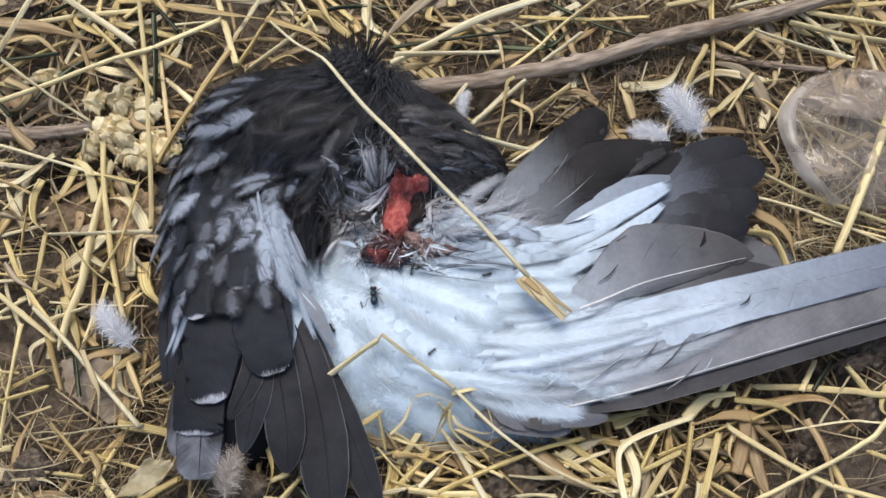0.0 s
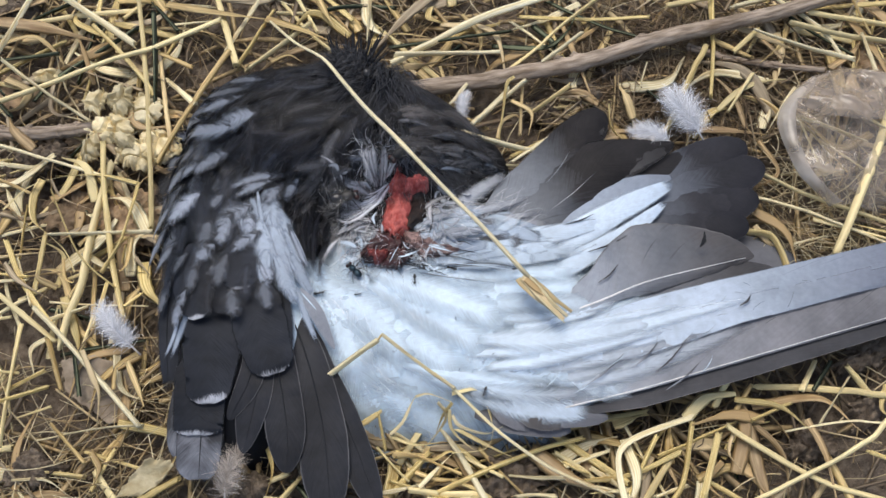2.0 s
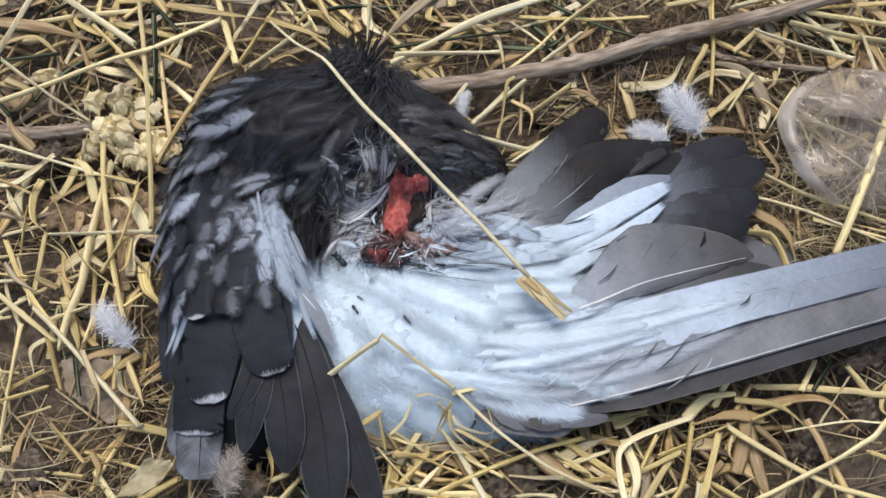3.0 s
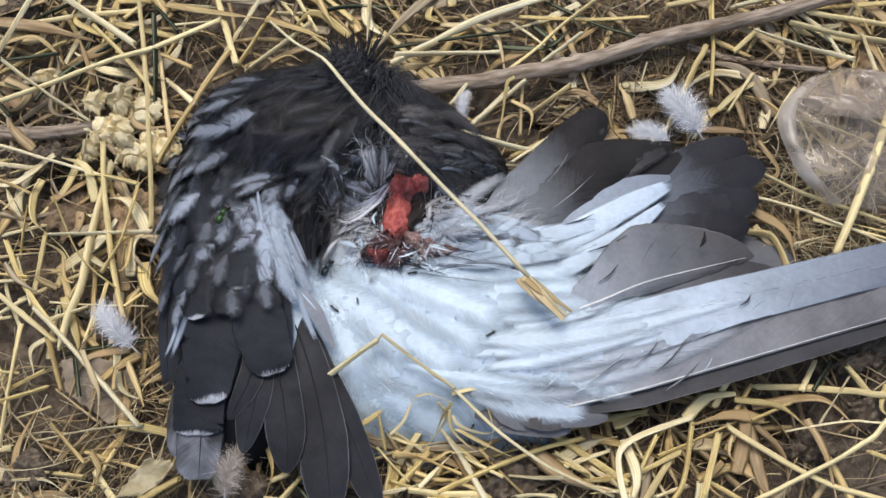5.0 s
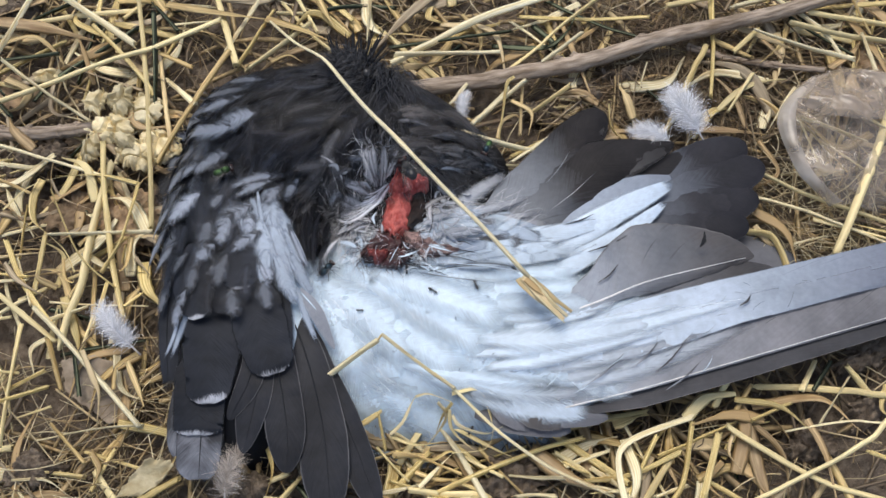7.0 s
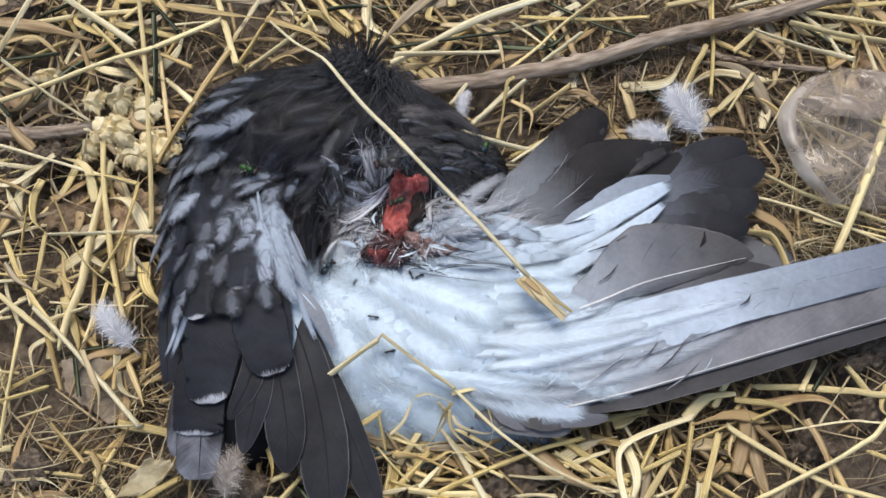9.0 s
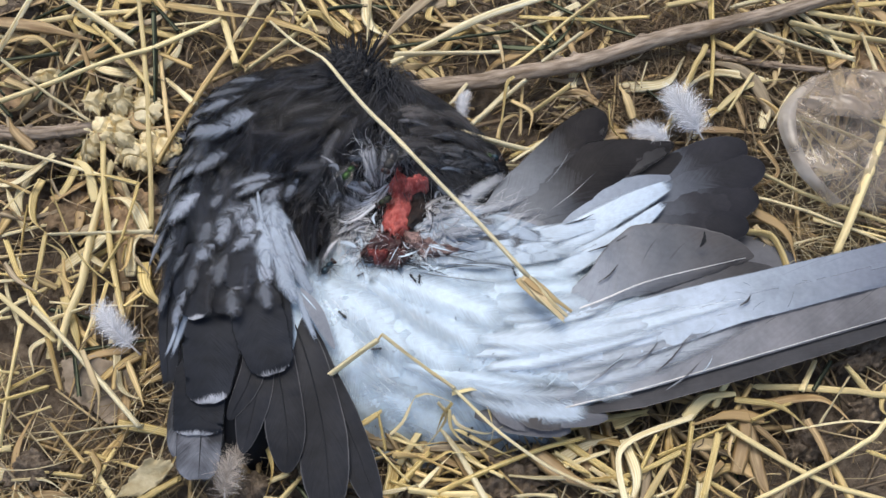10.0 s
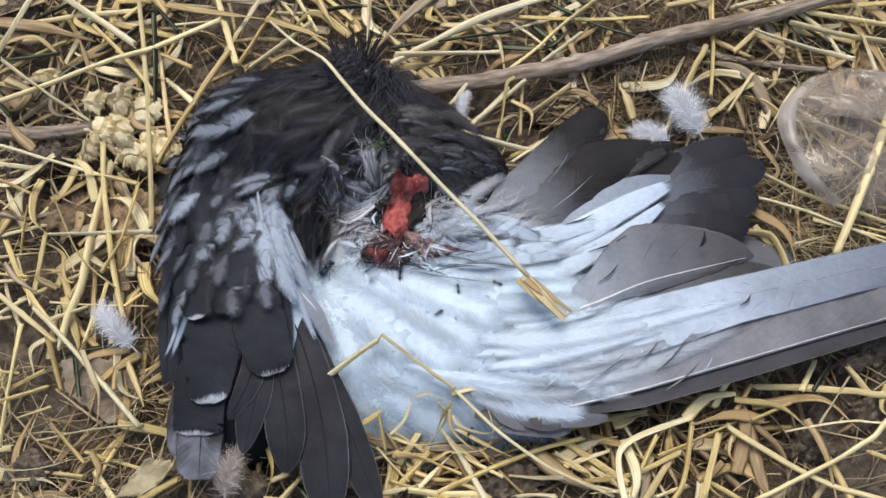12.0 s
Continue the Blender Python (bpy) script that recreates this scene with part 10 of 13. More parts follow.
vane("down_tuft", belly, [(-0.0294, 0.0132), (-0.0358, 0.0065), (-0.0431, 0.0025)], (0.0004, 0.0004, 0.0003,), (0.0004, 0.0004, 0.0003,), "v_web", lift=0.0103, blunt=0.7, fringe=0.4, nl=26, wave=0.001, seed=534)
vane("down_tuft", belly, [(-0.0294, 0.0132), (-0.0367, 0.0099), (-0.044, 0.0077)], (0.0005, 0.0005, 0.0003,), (0.0005, 0.0005, 0.0003,), "v_web", lift=0.0102, blunt=0.7, fringe=0.4, nl=26, wave=0.001, seed=535)
vane("down_tuft", belly, [(-0.0297, 0.0129), (-0.0377, 0.0072), (-0.0448, 0.0019)], (0.0005, 0.0005, 0.0003,), (0.0005, 0.0005, 0.0003,), "v_web", lift=0.0106, blunt=0.7, fringe=0.4, nl=26, wave=0.001, seed=536)
vane("down_tuft", belly, [(-0.0303, 0.0124), (-0.039, 0.0063), (-0.0463, 0.0012)], (0.0004, 0.0004, 0.0002,), (0.0004, 0.0004, 0.0002,), "v_web", lift=0.0108, blunt=0.7, fringe=0.4, nl=26, wave=0.001, seed=537)
vane("down_tuft", belly, [(-0.0303, 0.0125), (-0.0379, 0.0069), (-0.0445, 0.0058)], (0.0005, 0.0005, 0.0003,), (0.0005, 0.0005, 0.0003,), "v_web", lift=0.0104, blunt=0.7, fringe=0.4, nl=26, wave=0.001, seed=538)
vane("down_tuft", belly, [(-0.0309, 0.0119), (-0.0378, 0.0042), (-0.0452, 0.0014)], (0.0006, 0.0006, 0.0004,), (0.0006, 0.0006, 0.0004,), "v_web", lift=0.011, blunt=0.7, fringe=0.4, nl=26, wave=0.001, seed=539)
vane("down_tuft", belly, [(-0.031, 0.0122), (-0.0388, 0.0039), (-0.0473, -0.0004)], (0.0007, 0.0007, 0.0004,), (0.0007, 0.0007, 0.0004,), "v_web", lift=0.01, blunt=0.7, fringe=0.4, nl=26, wave=0.001, seed=540)
vane("plume", belly, [(-0.0229, 0.0175), (-0.0297, 0.0107), (-0.0374, 0.0019), (-0.0464, -0.0023)], (0.0010, 0.0022, 0.0029, 0.0019,), (0.0010, 0.0019, 0.0027, 0.0019,), "v_web", lift=0.0104, blunt=0.6, fringe=0.45, gaps=6, label='loose white downy plume', seed=541)
vane("crest_feather", head, [(-0.0464, 0.072, 0.0463), (-0.0487, 0.0789, 0.0493), (-0.0499, 0.0874, 0.0503)], (0.0004, 0.0004, 0.0002,), (0.0004, 0.0004, 0.0002,), "v_skin", blunt=0.7, fringe=0.1, nl=24, camber=0.2, seed=542)
vane("crest_feather", head, [(-0.0379, 0.0688, 0.0506), (-0.0379, 0.0738, 0.0536), (-0.037, 0.0803, 0.0546)], (0.0005, 0.0005, 0.0003,), (0.0005, 0.0005, 0.0003,), "v_skin", blunt=0.7, fringe=0.1, nl=24, camber=0.2, seed=543)
vane("crest_feather", head, [(-0.0425, 0.0675, 0.0513), (-0.0427, 0.0738, 0.0543), (-0.0432, 0.0816, 0.0553)], (0.0006, 0.0006, 0.0003,), (0.0006, 0.0006, 0.0003,), "v_skin", blunt=0.7, fringe=0.1, nl=24, camber=0.2, seed=544)
vane("crest_feather", head, [(-0.0481, 0.0692, 0.0487), (-0.0512, 0.0721, 0.0517), (-0.0552, 0.0763, 0.0527)], (0.0005, 0.0005, 0.0003,), (0.0005, 0.0005, 0.0003,), "v_skin", blunt=0.7, fringe=0.1, nl=24, camber=0.2, seed=545)
vane("crest_feather", head, [(-0.0464, 0.0688, 0.0466), (-0.0501, 0.0757, 0.0496), (-0.0537, 0.0841, 0.0506)], (0.0004, 0.0004, 0.0002,), (0.0004, 0.0004, 0.0002,), "v_skin", blunt=0.7, fringe=0.1, nl=24, camber=0.2, seed=546)
vane("crest_feather", head, [(-0.0357, 0.0729, 0.0489), (-0.0303, 0.0804, 0.0519), (-0.0263, 0.0896, 0.0529)], (0.0004, 0.0004, 0.0002,), (0.0004, 0.0004, 0.0002,), "v_skin", blunt=0.7, fringe=0.1, nl=24, camber=0.2, seed=547)
vane("crest_feather", head, [(-0.04, 0.0655, 0.0519), (-0.0432, 0.0722, 0.0549), (-0.0471, 0.0804, 0.0559)], (0.0006, 0.0006, 0.0003,), (0.0006, 0.0006, 0.0003,), "v_skin", blunt=0.7, fringe=0.1, nl=24, camber=0.2, seed=548)
vane("crest_feather", head, [(-0.0367, 0.067, 0.0517), (-0.0321, 0.072, 0.0547), (-0.029, 0.0785, 0.0557)], (0.0006, 0.0006, 0.0003,), (0.0006, 0.0006, 0.0003,), "v_skin", blunt=0.7, fringe=0.1, nl=24, camber=0.2, seed=549)
vane("crest_feather", head, [(-0.0384, 0.0659, 0.0508), (-0.0382, 0.0717, 0.0538), (-0.0388, 0.0791, 0.0548)], (0.0005, 0.0005, 0.0003,), (0.0005, 0.0005, 0.0003,), "v_skin", blunt=0.7, fringe=0.1, nl=24, camber=0.2, seed=550)
vane("crest_feather", head, [(-0.048, 0.0702, 0.0501), (-0.0507, 0.0757, 0.0531), (-0.0533, 0.0828, 0.0541)], (0.0006, 0.0006, 0.0003,), (0.0006, 0.0006, 0.0003,), "v_skin", blunt=0.7, fringe=0.1, nl=24, camber=0.2, seed=551)
vane("crest_feather", head, [(-0.0412, 0.0697, 0.0506), (-0.0397, 0.077, 0.0536), (-0.0375, 0.0858, 0.0546)], (0.0005, 0.0005, 0.0002,), (0.0005, 0.0005, 0.0002,), "v_skin", blunt=0.7, fringe=0.1, nl=24, camber=0.2, seed=552)
vane("crest_feather", head, [(-0.0385, 0.0664, 0.0497), (-0.0375, 0.0747, 0.0527), (-0.0381, 0.0845, 0.0537)], (0.0005, 0.0005, 0.0002,), (0.0005, 0.0005, 0.0002,), "v_skin", blunt=0.7, fringe=0.1, nl=24, camber=0.2, seed=553)
vane("crest_feather", head, [(-0.0366, 0.0671, 0.0503), (-0.0341, 0.0706, 0.0533), (-0.0312, 0.0757, 0.0543)], (0.0004, 0.0004, 0.0002,), (0.0004, 0.0004, 0.0002,), "v_skin", blunt=0.7, fringe=0.1, nl=24, camber=0.2, seed=554)
vane("crest_feather", head, [(-0.0367, 0.0708, 0.0478), (-0.0347, 0.078, 0.0508), (-0.0345, 0.0867, 0.0518)], (0.0005, 0.0005, 0.0002,), (0.0005, 0.0005, 0.0002,), "v_skin", blunt=0.7, fringe=0.1, nl=24, camber=0.2, seed=555)
vane("crest_feather", head, [(-0.0404, 0.0699, 0.0519), (-0.0399, 0.0737, 0.0549), (-0.0385, 0.079, 0.0559)], (0.0004, 0.0004, 0.0002,), (0.0004, 0.0004, 0.0002,), "v_skin", blunt=0.7, fringe=0.1, nl=24, camber=0.2, seed=556)
vane("crest_feather", head, [(-0.0415, 0.0725, 0.0473), (-0.0421, 0.081, 0.0503), (-0.0415, 0.091, 0.0513)], (0.0004, 0.0004, 0.0002,), (0.0004, 0.0004, 0.0002,), "v_skin", blunt=0.7, fringe=0.1, nl=24, camber=0.2, seed=557)
vane("crest_feather", head, [(-0.0404, 0.0711, 0.0475), (-0.0411, 0.078, 0.0505), (-0.0411, 0.0863, 0.0515)], (0.0006, 0.0006, 0.0003,), (0.0006, 0.0006, 0.0003,), "v_skin", blunt=0.7, fringe=0.1, nl=24, camber=0.2, seed=558)
vane("crest_feather", head, [(-0.0353, 0.0681, 0.0495), (-0.0327, 0.0749, 0.0525), (-0.0299, 0.0832, 0.0535)], (0.0004, 0.0004, 0.0002,), (0.0004, 0.0004, 0.0002,), "v_skin", blunt=0.7, fringe=0.1, nl=24, camber=0.2, seed=559)
vane("crest_feather", head, [(-0.0387, 0.0693, 0.0482), (-0.0363, 0.0747, 0.0512), (-0.0326, 0.0816, 0.0522)], (0.0005, 0.0005, 0.0002,), (0.0005, 0.0005, 0.0002,), "v_skin", blunt=0.7, fringe=0.1, nl=24, camber=0.2, seed=560)
vane("crest_feather", head, [(-0.0361, 0.0662, 0.0513), (-0.0335, 0.0723, 0.0543), (-0.0321, 0.0799, 0.0553)], (0.0004, 0.0004, 0.0002,), (0.0004, 0.0004, 0.0002,), "v_skin", blunt=0.7, fringe=0.1, nl=24, camber=0.2, seed=561)
vane("crest_feather", head, [(-0.046, 0.0692, 0.0477), (-0.0481, 0.0762, 0.0507), (-0.0501, 0.0847, 0.0517)], (0.0006, 0.0006, 0.0003,), (0.0006, 0.0006, 0.0003,), "v_skin", blunt=0.7, fringe=0.1, nl=24, camber=0.2, seed=562)
vane("crest_feather", head, [(-0.0467, 0.0695, 0.0489), (-0.0501, 0.0774, 0.0519), (-0.0536, 0.0868, 0.0529)], (0.0006, 0.0006, 0.0003,), (0.0006, 0.0006, 0.0003,), "v_skin", blunt=0.7, fringe=0.1, nl=24, camber=0.2, seed=563)
vane("crest_feather", head, [(-0.0344, 0.0684, 0.0479), (-0.0282, 0.0726, 0.0509), (-0.023, 0.0783, 0.0519)], (0.0004, 0.0004, 0.0002,), (0.0004, 0.0004, 0.0002,), "v_skin", blunt=0.7, fringe=0.1, nl=24, camber=0.2, seed=564)
vane("crest_feather", head, [(-0.0389, 0.0703, 0.0467), (-0.038, 0.0783, 0.0497), (-0.0381, 0.0878, 0.0507)], (0.0005, 0.0005, 0.0002,), (0.0005, 0.0005, 0.0002,), "v_skin", blunt=0.7, fringe=0.1, nl=24, camber=0.2, seed=565)
vane("crest_feather", head, [(-0.0356, 0.0717, 0.0495), (-0.0337, 0.0797, 0.0525), (-0.032, 0.0894, 0.0535)], (0.0004, 0.0004, 0.0002,), (0.0004, 0.0004, 0.0002,), "v_skin", blunt=0.7, fringe=0.1, nl=24, camber=0.2, seed=566)
vane("crest_feather", head, [(-0.0372, 0.0673, 0.049), (-0.0366, 0.071, 0.052), (-0.0347, 0.0761, 0.053)], (0.0004, 0.0004, 0.0002,), (0.0004, 0.0004, 0.0002,), "v_skin", blunt=0.7, fringe=0.1, nl=24, camber=0.2, seed=567)
vane("crest_feather", head, [(-0.0434, 0.0705, 0.0515), (-0.0467, 0.0739, 0.0545), (-0.0502, 0.0788, 0.0555)], (0.0006, 0.0006, 0.0003,), (0.0006, 0.0006, 0.0003,), "v_skin", blunt=0.7, fringe=0.1, nl=24, camber=0.2, seed=568)
vane("crest_feather", head, [(-0.0414, 0.0706, 0.0486), (-0.0417, 0.0791, 0.0516), (-0.0414, 0.0892, 0.0526)], (0.0005, 0.0005, 0.0002,), (0.0005, 0.0005, 0.0002,), "v_skin", blunt=0.7, fringe=0.1, nl=24, camber=0.2, seed=569)
vane("crest_feather", head, [(-0.0455, 0.0699, 0.0468), (-0.0475, 0.0759, 0.0498), (-0.0494, 0.0834, 0.0508)], (0.0006, 0.0006, 0.0003,), (0.0006, 0.0006, 0.0003,), "v_skin", blunt=0.7, fringe=0.1, nl=24, camber=0.2, seed=570)
vane("crest_feather", head, [(-0.0354, 0.0697, 0.051), (-0.0316, 0.0773, 0.054), (-0.0273, 0.0866, 0.055)], (0.0004, 0.0004, 0.0002,), (0.0004, 0.0004, 0.0002,), "v_skin", blunt=0.7, fringe=0.1, nl=24, camber=0.2, seed=571)
vane("crest_feather", head, [(-0.039, 0.0696, 0.049), (-0.0367, 0.0745, 0.052), (-0.0349, 0.0809, 0.053)], (0.0004, 0.0004, 0.0002,), (0.0004, 0.0004, 0.0002,), "v_skin", blunt=0.7, fringe=0.1, nl=24, camber=0.2, seed=572)
vane("crest_feather", head, [(-0.0424, 0.0676, 0.0509), (-0.044, 0.0752, 0.0539), (-0.0447, 0.0844, 0.0549)], (0.0005, 0.0005, 0.0003,), (0.0005, 0.0005, 0.0003,), "v_skin", blunt=0.7, fringe=0.1, nl=24, camber=0.2, seed=573)
vane("crest_feather", head, [(-0.0468, 0.0683, 0.0483), (-0.0493, 0.0763, 0.0513), (-0.0532, 0.0858, 0.0523)], (0.0006, 0.0006, 0.0003,), (0.0006, 0.0006, 0.0003,), "v_skin", blunt=0.7, fringe=0.1, nl=24, camber=0.2, seed=574)
vane("crest_feather", head, [(-0.0347, 0.07, 0.0461), (-0.0301, 0.0761, 0.0491), (-0.0252, 0.0837, 0.0501)], (0.0006, 0.0006, 0.0003,), (0.0006, 0.0006, 0.0003,), "v_skin", blunt=0.7, fringe=0.1, nl=24, camber=0.2, seed=575)
vane("plume", breast, [(-0.0556, 0.0259), (-0.0492, 0.0229), (-0.0459, 0.0191), (-0.0447, 0.0165)], (0.0005, 0.0010, 0.0010, 0.0007,), (0.0005, 0.0010, 0.0010, 0.0007,), "v_fluff", lift=0.008, blunt=0.5, fringe=0.3, seed=576)
feather("body_feather", belly, (-0.0066, -0.0142), (0.002, -0.0164), 0.0019, "v_white", 0.0060, 0.0060, shaft=None, blunt=0.5, fringe=0.2, bend=0.07, seed=121)
feather("body_feather", belly, (-0.0205, -0.0217), (-0.0103, -0.0176), 0.0016, "v_white", 0.0060, 0.0060, shaft=None, blunt=0.5, fringe=0.2, bend=0.07, seed=122)
feather("body_feather", belly, (-0.0102, -0.0239), (-0.0053, -0.0272), 0.0016, "v_white", 0.0050, 0.0050, shaft=None, blunt=0.5, fringe=0.2, bend=0.07, seed=123)
feather("body_feather", belly, (-0.0377, -0.0059), (-0.0355, -0.0167), 0.0013, "v_cream", 0.0060, 0.0060, shaft=None, blunt=0.5, fringe=0.2, bend=0.07, seed=124)
feather("body_feather", belly, (-0.023, -0.0191), (-0.0192, -0.0128), 0.0013, "v_cream", 0.0065, 0.0065, shaft=None, blunt=0.5, fringe=0.2, bend=0.07, seed=125)
feather("dirty_barb", belly, (-0.0224, -0.0229), (-0.0058, -0.0267), 0.0019, "v_black", 0.0050, 0.0050, shaft=None, blunt=0.5, fringe=0.2, bend=0.07, seed=126)
feather("dirty_barb", belly, (-0.0156, -0.0249), (0.0039, -0.0294), 0.0013, "v_black", 0.0040, 0.0040, shaft=None, blunt=0.5, fringe=0.2, bend=0.07, seed=127)
feather("dirty_barb", belly, (-0.012, -0.0192), (0.0185, -0.0233), 0.0011, "v_black", 0.0040, 0.0040, shaft=None, blunt=0.5, fringe=0.2, bend=0.07, seed=128)
feather("dirty_barb", belly, (-0.001, -0.0165), (0.0162, -0.0178), 0.0011, "v_black", 0.0040, 0.0040, shaft=None, blunt=0.5, fringe=0.2, bend=0.07, seed=129)
feather("dirty_barb", belly, (-0.0095, -0.0277), (0.0283, -0.0252), 0.0011, "v_black", 0.0040, 0.0040, shaft=None, blunt=0.5, fringe=0.2, bend=0.07, seed=130)
feather("dirty_barb", belly, (-0.0051, 0.005), (-0.0062, -0.0099), 0.0008, "v_black", 0.0080, 0.0080, shaft=None, blunt=0.5, fringe=0.2, bend=0.07, seed=131)
feather("dirty_barb", belly, (-0.0318, -0.0147), (-0.0204, -0.024), 0.0016, "v_black", 0.0060, 0.0060, shaft=None, blunt=0.5, fringe=0.2, bend=0.07, seed=133)


# sticks, leaves, scraps
stick([(-0.0159, 0.0839, 0.01), (0.0187, 0.0877, 0.0109), (0.0473, 0.094, 0.0117), (0.0761, 0.1003, 0.0126), (0.1055, 0.1102, 0.0134), (0.144, 0.1202, 0.0143), (0.1801, 0.1304, 0.0151), (0.2107, 0.1396, 0.016)], 0.00455, 0.00375, "dead brown twig with cracked bark lying on straw")
stick([(-0.2359, 0.0592, 0.006), (-0.2189, 0.0597, 0.0067), (-0.1963, 0.0597, 0.0073), (-0.1727, 0.0619, 0.008)], 0.00375, 0.00348, "grey dead twig end lying among straw")
stick([(0.1265, 0.113, 0.005), (0.1587, 0.103, 0.0055), (0.1955, 0.0977, 0.006)], 0.00214, 0.00161, "thin dark twig lying on soil")
crumple("dry_flake", -0.1735, 0.0778, 0.009, 0.0071, 0.0070, 0.0035, -10, "crust", 1, "crumpled lump of pale yellow dried husk", "dried husk", 0.2, "dried husk flakes", 0.0034)
crumple("dry_flake", -0.1606, 0.0771, 0.01, 0.0071, 0.0081, 0.0035, 15, "crust", 2, "crumpled lump of pale yellow dried husk", "dried husk", 0.2, "dried husk flakes", 0.0034)
crumple("dry_flake", -0.1635, 0.0619, 0.008, 0.0121, 0.0075, 0.0035, 5, "crust", 3, "crumpled lump of pale yellow dried husk", "dried husk", 0.2, "dried husk flakes", 0.0034)
crumple("dry_flake", -0.1715, 0.0514, 0.007, 0.0052, 0.0093, 0.0035, 0, "crust", 4, "crumpled lump of pale yellow dried husk", "dried husk", 0.2, "dried husk flakes", 0.0034)
crumple("dry_flake", -0.1515, 0.0475, 0.006, 0.0079, 0.0098, 0.0035, 20, "crust", 5, "crumpled lump of pale yellow dried husk", "dried husk", 0.2, "dried husk flakes", 0.0034)
crumple("dry_flake", -0.1489, 0.0717, 0.007, 0.0089, 0.0098, 0.0035, -30, "crust", 6, "crumpled lump of pale yellow dried husk", "dried husk", 0.2, "dried husk flakes", 0.0034)
crumple("dry_flake", -0.1417, 0.0526, 0.005, 0.0121, 0.0110, 0.0035, 10, "crust", 8, "crumpled lump of pale yellow dried husk", "dried husk", 0.2, "dried husk flakes", 0.0034)
crumple("dry_flake", -0.1553, 0.0534, 0.009, 0.0069, 0.0043, 0.0035, -25, "crust", 9, "crumpled lump of pale yellow dried husk", "dried husk", 0.2, "dried husk flakes", 0.0034)
crumple("dry_flake", -0.2019, 0.0935, 0.007, 0.0063, 0.0047, 0.0035, 15, "crust", 10, "crumpled lump of pale yellow dried husk", "dried husk", 0.2, "dried husk flakes", 0.0034)
flake("dead_leaf", -0.2179, 0.0839, 0.004, 0.0080, 0.0130, 20, "leaf", 31, "tan curled dead leaf among straw", "dead leaf", 0.0060, 0.0020, 6)
crumple("dead_leaf", -0.1771, 0.0199, 0, 0.0161, 0.0162, 0.0040, 10, "leaf", 4, "brown dead leaf pressed into the litter", "dead leaf", 1)
crumple("dead_leaf", -0.1488, 0.0148, 0.001, 0.0161, 0.0177, 0.0040, 30, "leaf", 5, "brown dead leaf beside the folded wing", "dead leaf", 1)
flake("dead_leaf", -0.15, -0.0698, 0.005, 0.0214, 0.0136, -28, "stone", 6, "flat grey-brown dead leaf under straw", "dead leaf", 0.0020, 0.0020, 6)
crumple("dead_leaf", 0.2197, 0.1027, 0.002, 0.0080, 0.0147, 0.0050, 10, "leaf", 7, "rust-brown dead leaf among straw", "dead leaf", 1)
crumple("soil_clod", 0.029, -0.1085, 0.002, 0.0155, 0.0094, 0.0050, 5, "soil", 905, "crumbly grey-brown clod of dry soil", "soil clod", 1.3)
crumple("soil_clod", 0.1878, -0.0532, 0.002, 0.0147, 0.0071, 0.0050, 25, "soil", 1525, "crumbly grey-brown clod of dry soil", "soil clod", 1.3)
crumple("soil_clod", 0.1583, -0.0935, 0, 0.0134, 0.0077, 0.0050, 32, "soil", 1432, "crumbly grey-brown clod of dry soil", "soil clod", 1.3)
crumple("soil_clod", 0.1855, -0.0783, -0.001, 0.0134, 0.0083, 0.0050, 30, "soil", 1530, "crumbly grey-brown clod of dry soil", "soil clod", 1.3)
crumple("soil_clod", -0.1742, -0.1059, 0.001, 0.0129, 0.0088, 0.0050, 10, "soil", 60, "crumbly grey-brown clod of dry soil", "soil clod", 1.3)
crumple("soil_clod", -0.0783, -0.112, 0.003, 0.0070, 0.0059, 0.0050, 5, "soil", 455, "crumbly grey-brown clod of dry soil", "soil clod", 1.3)
crumple("soil_clod", 0.0494, 0.0766, -0.003, 0.0134, 0.0071, 0.0050, 5, "soil", 955, "crumbly grey-brown clod of dry soil", "soil clod", 1.3)
crumple("soil_clod", 0.0745, 0.088, -0.002, 0.0134, 0.0077, 0.0050, 40, "soil", 1040, "crumbly grey-brown clod of dry soil", "soil clod", 1.3)
# added clod, darkens the litter here in place of shaded gaps between straws
crumple("soil_clod", -0.1978, 0.0466, 0.001, 0.0171, 0.0077, 0.0050, 25, "soil", 75, "crumbly grey-brown clod of dry soil", "soil clod", 1.3)
crumple("soil_clod", -0.2268, 0.1355, 0.002, 0.0161, 0.0071, 0.0050, 30, "soil", 30, "crumbly grey-brown clod of dry soil", "soil clod", 1.3)
crumple("soil_clod", 0.0921, 0.0963, 0.001, 0.0107, 0.0059, 0.0050, 0, "soil", 1100, "crumbly grey-brown clod of dry soil", "soil clod", 1.3)
fluttering_feather = \
down_feather(0.1255, 0.0555, 0.012, 0.0254, 118, "fluffy white down feather standing on straw", 1, 1.25, "down", 1500)
down_feather(0.1106, 0.0535, 0.01, 0.0187, 165, "white down feather beside the spread wing", 2, 1.1, "down", 900)
down_feather(-0.1353, -0.054, 0.012, 0.0254, 126, "white down feather caught on straw", 3, 0.85, "down", 900)
down_feather(-0.0894, -0.1188, 0.012, 0.0193, 72, "dirty brownish white tuft of down under the tail", 4, 1.2, "down_dirty", 700, web="v_web_dirty")
down_feather(0.0085, 0.059, 0.014, 0.0187, 75, "small white down feather behind the shoulder", 5, 0.7, "down", 350)
plastic_bag()


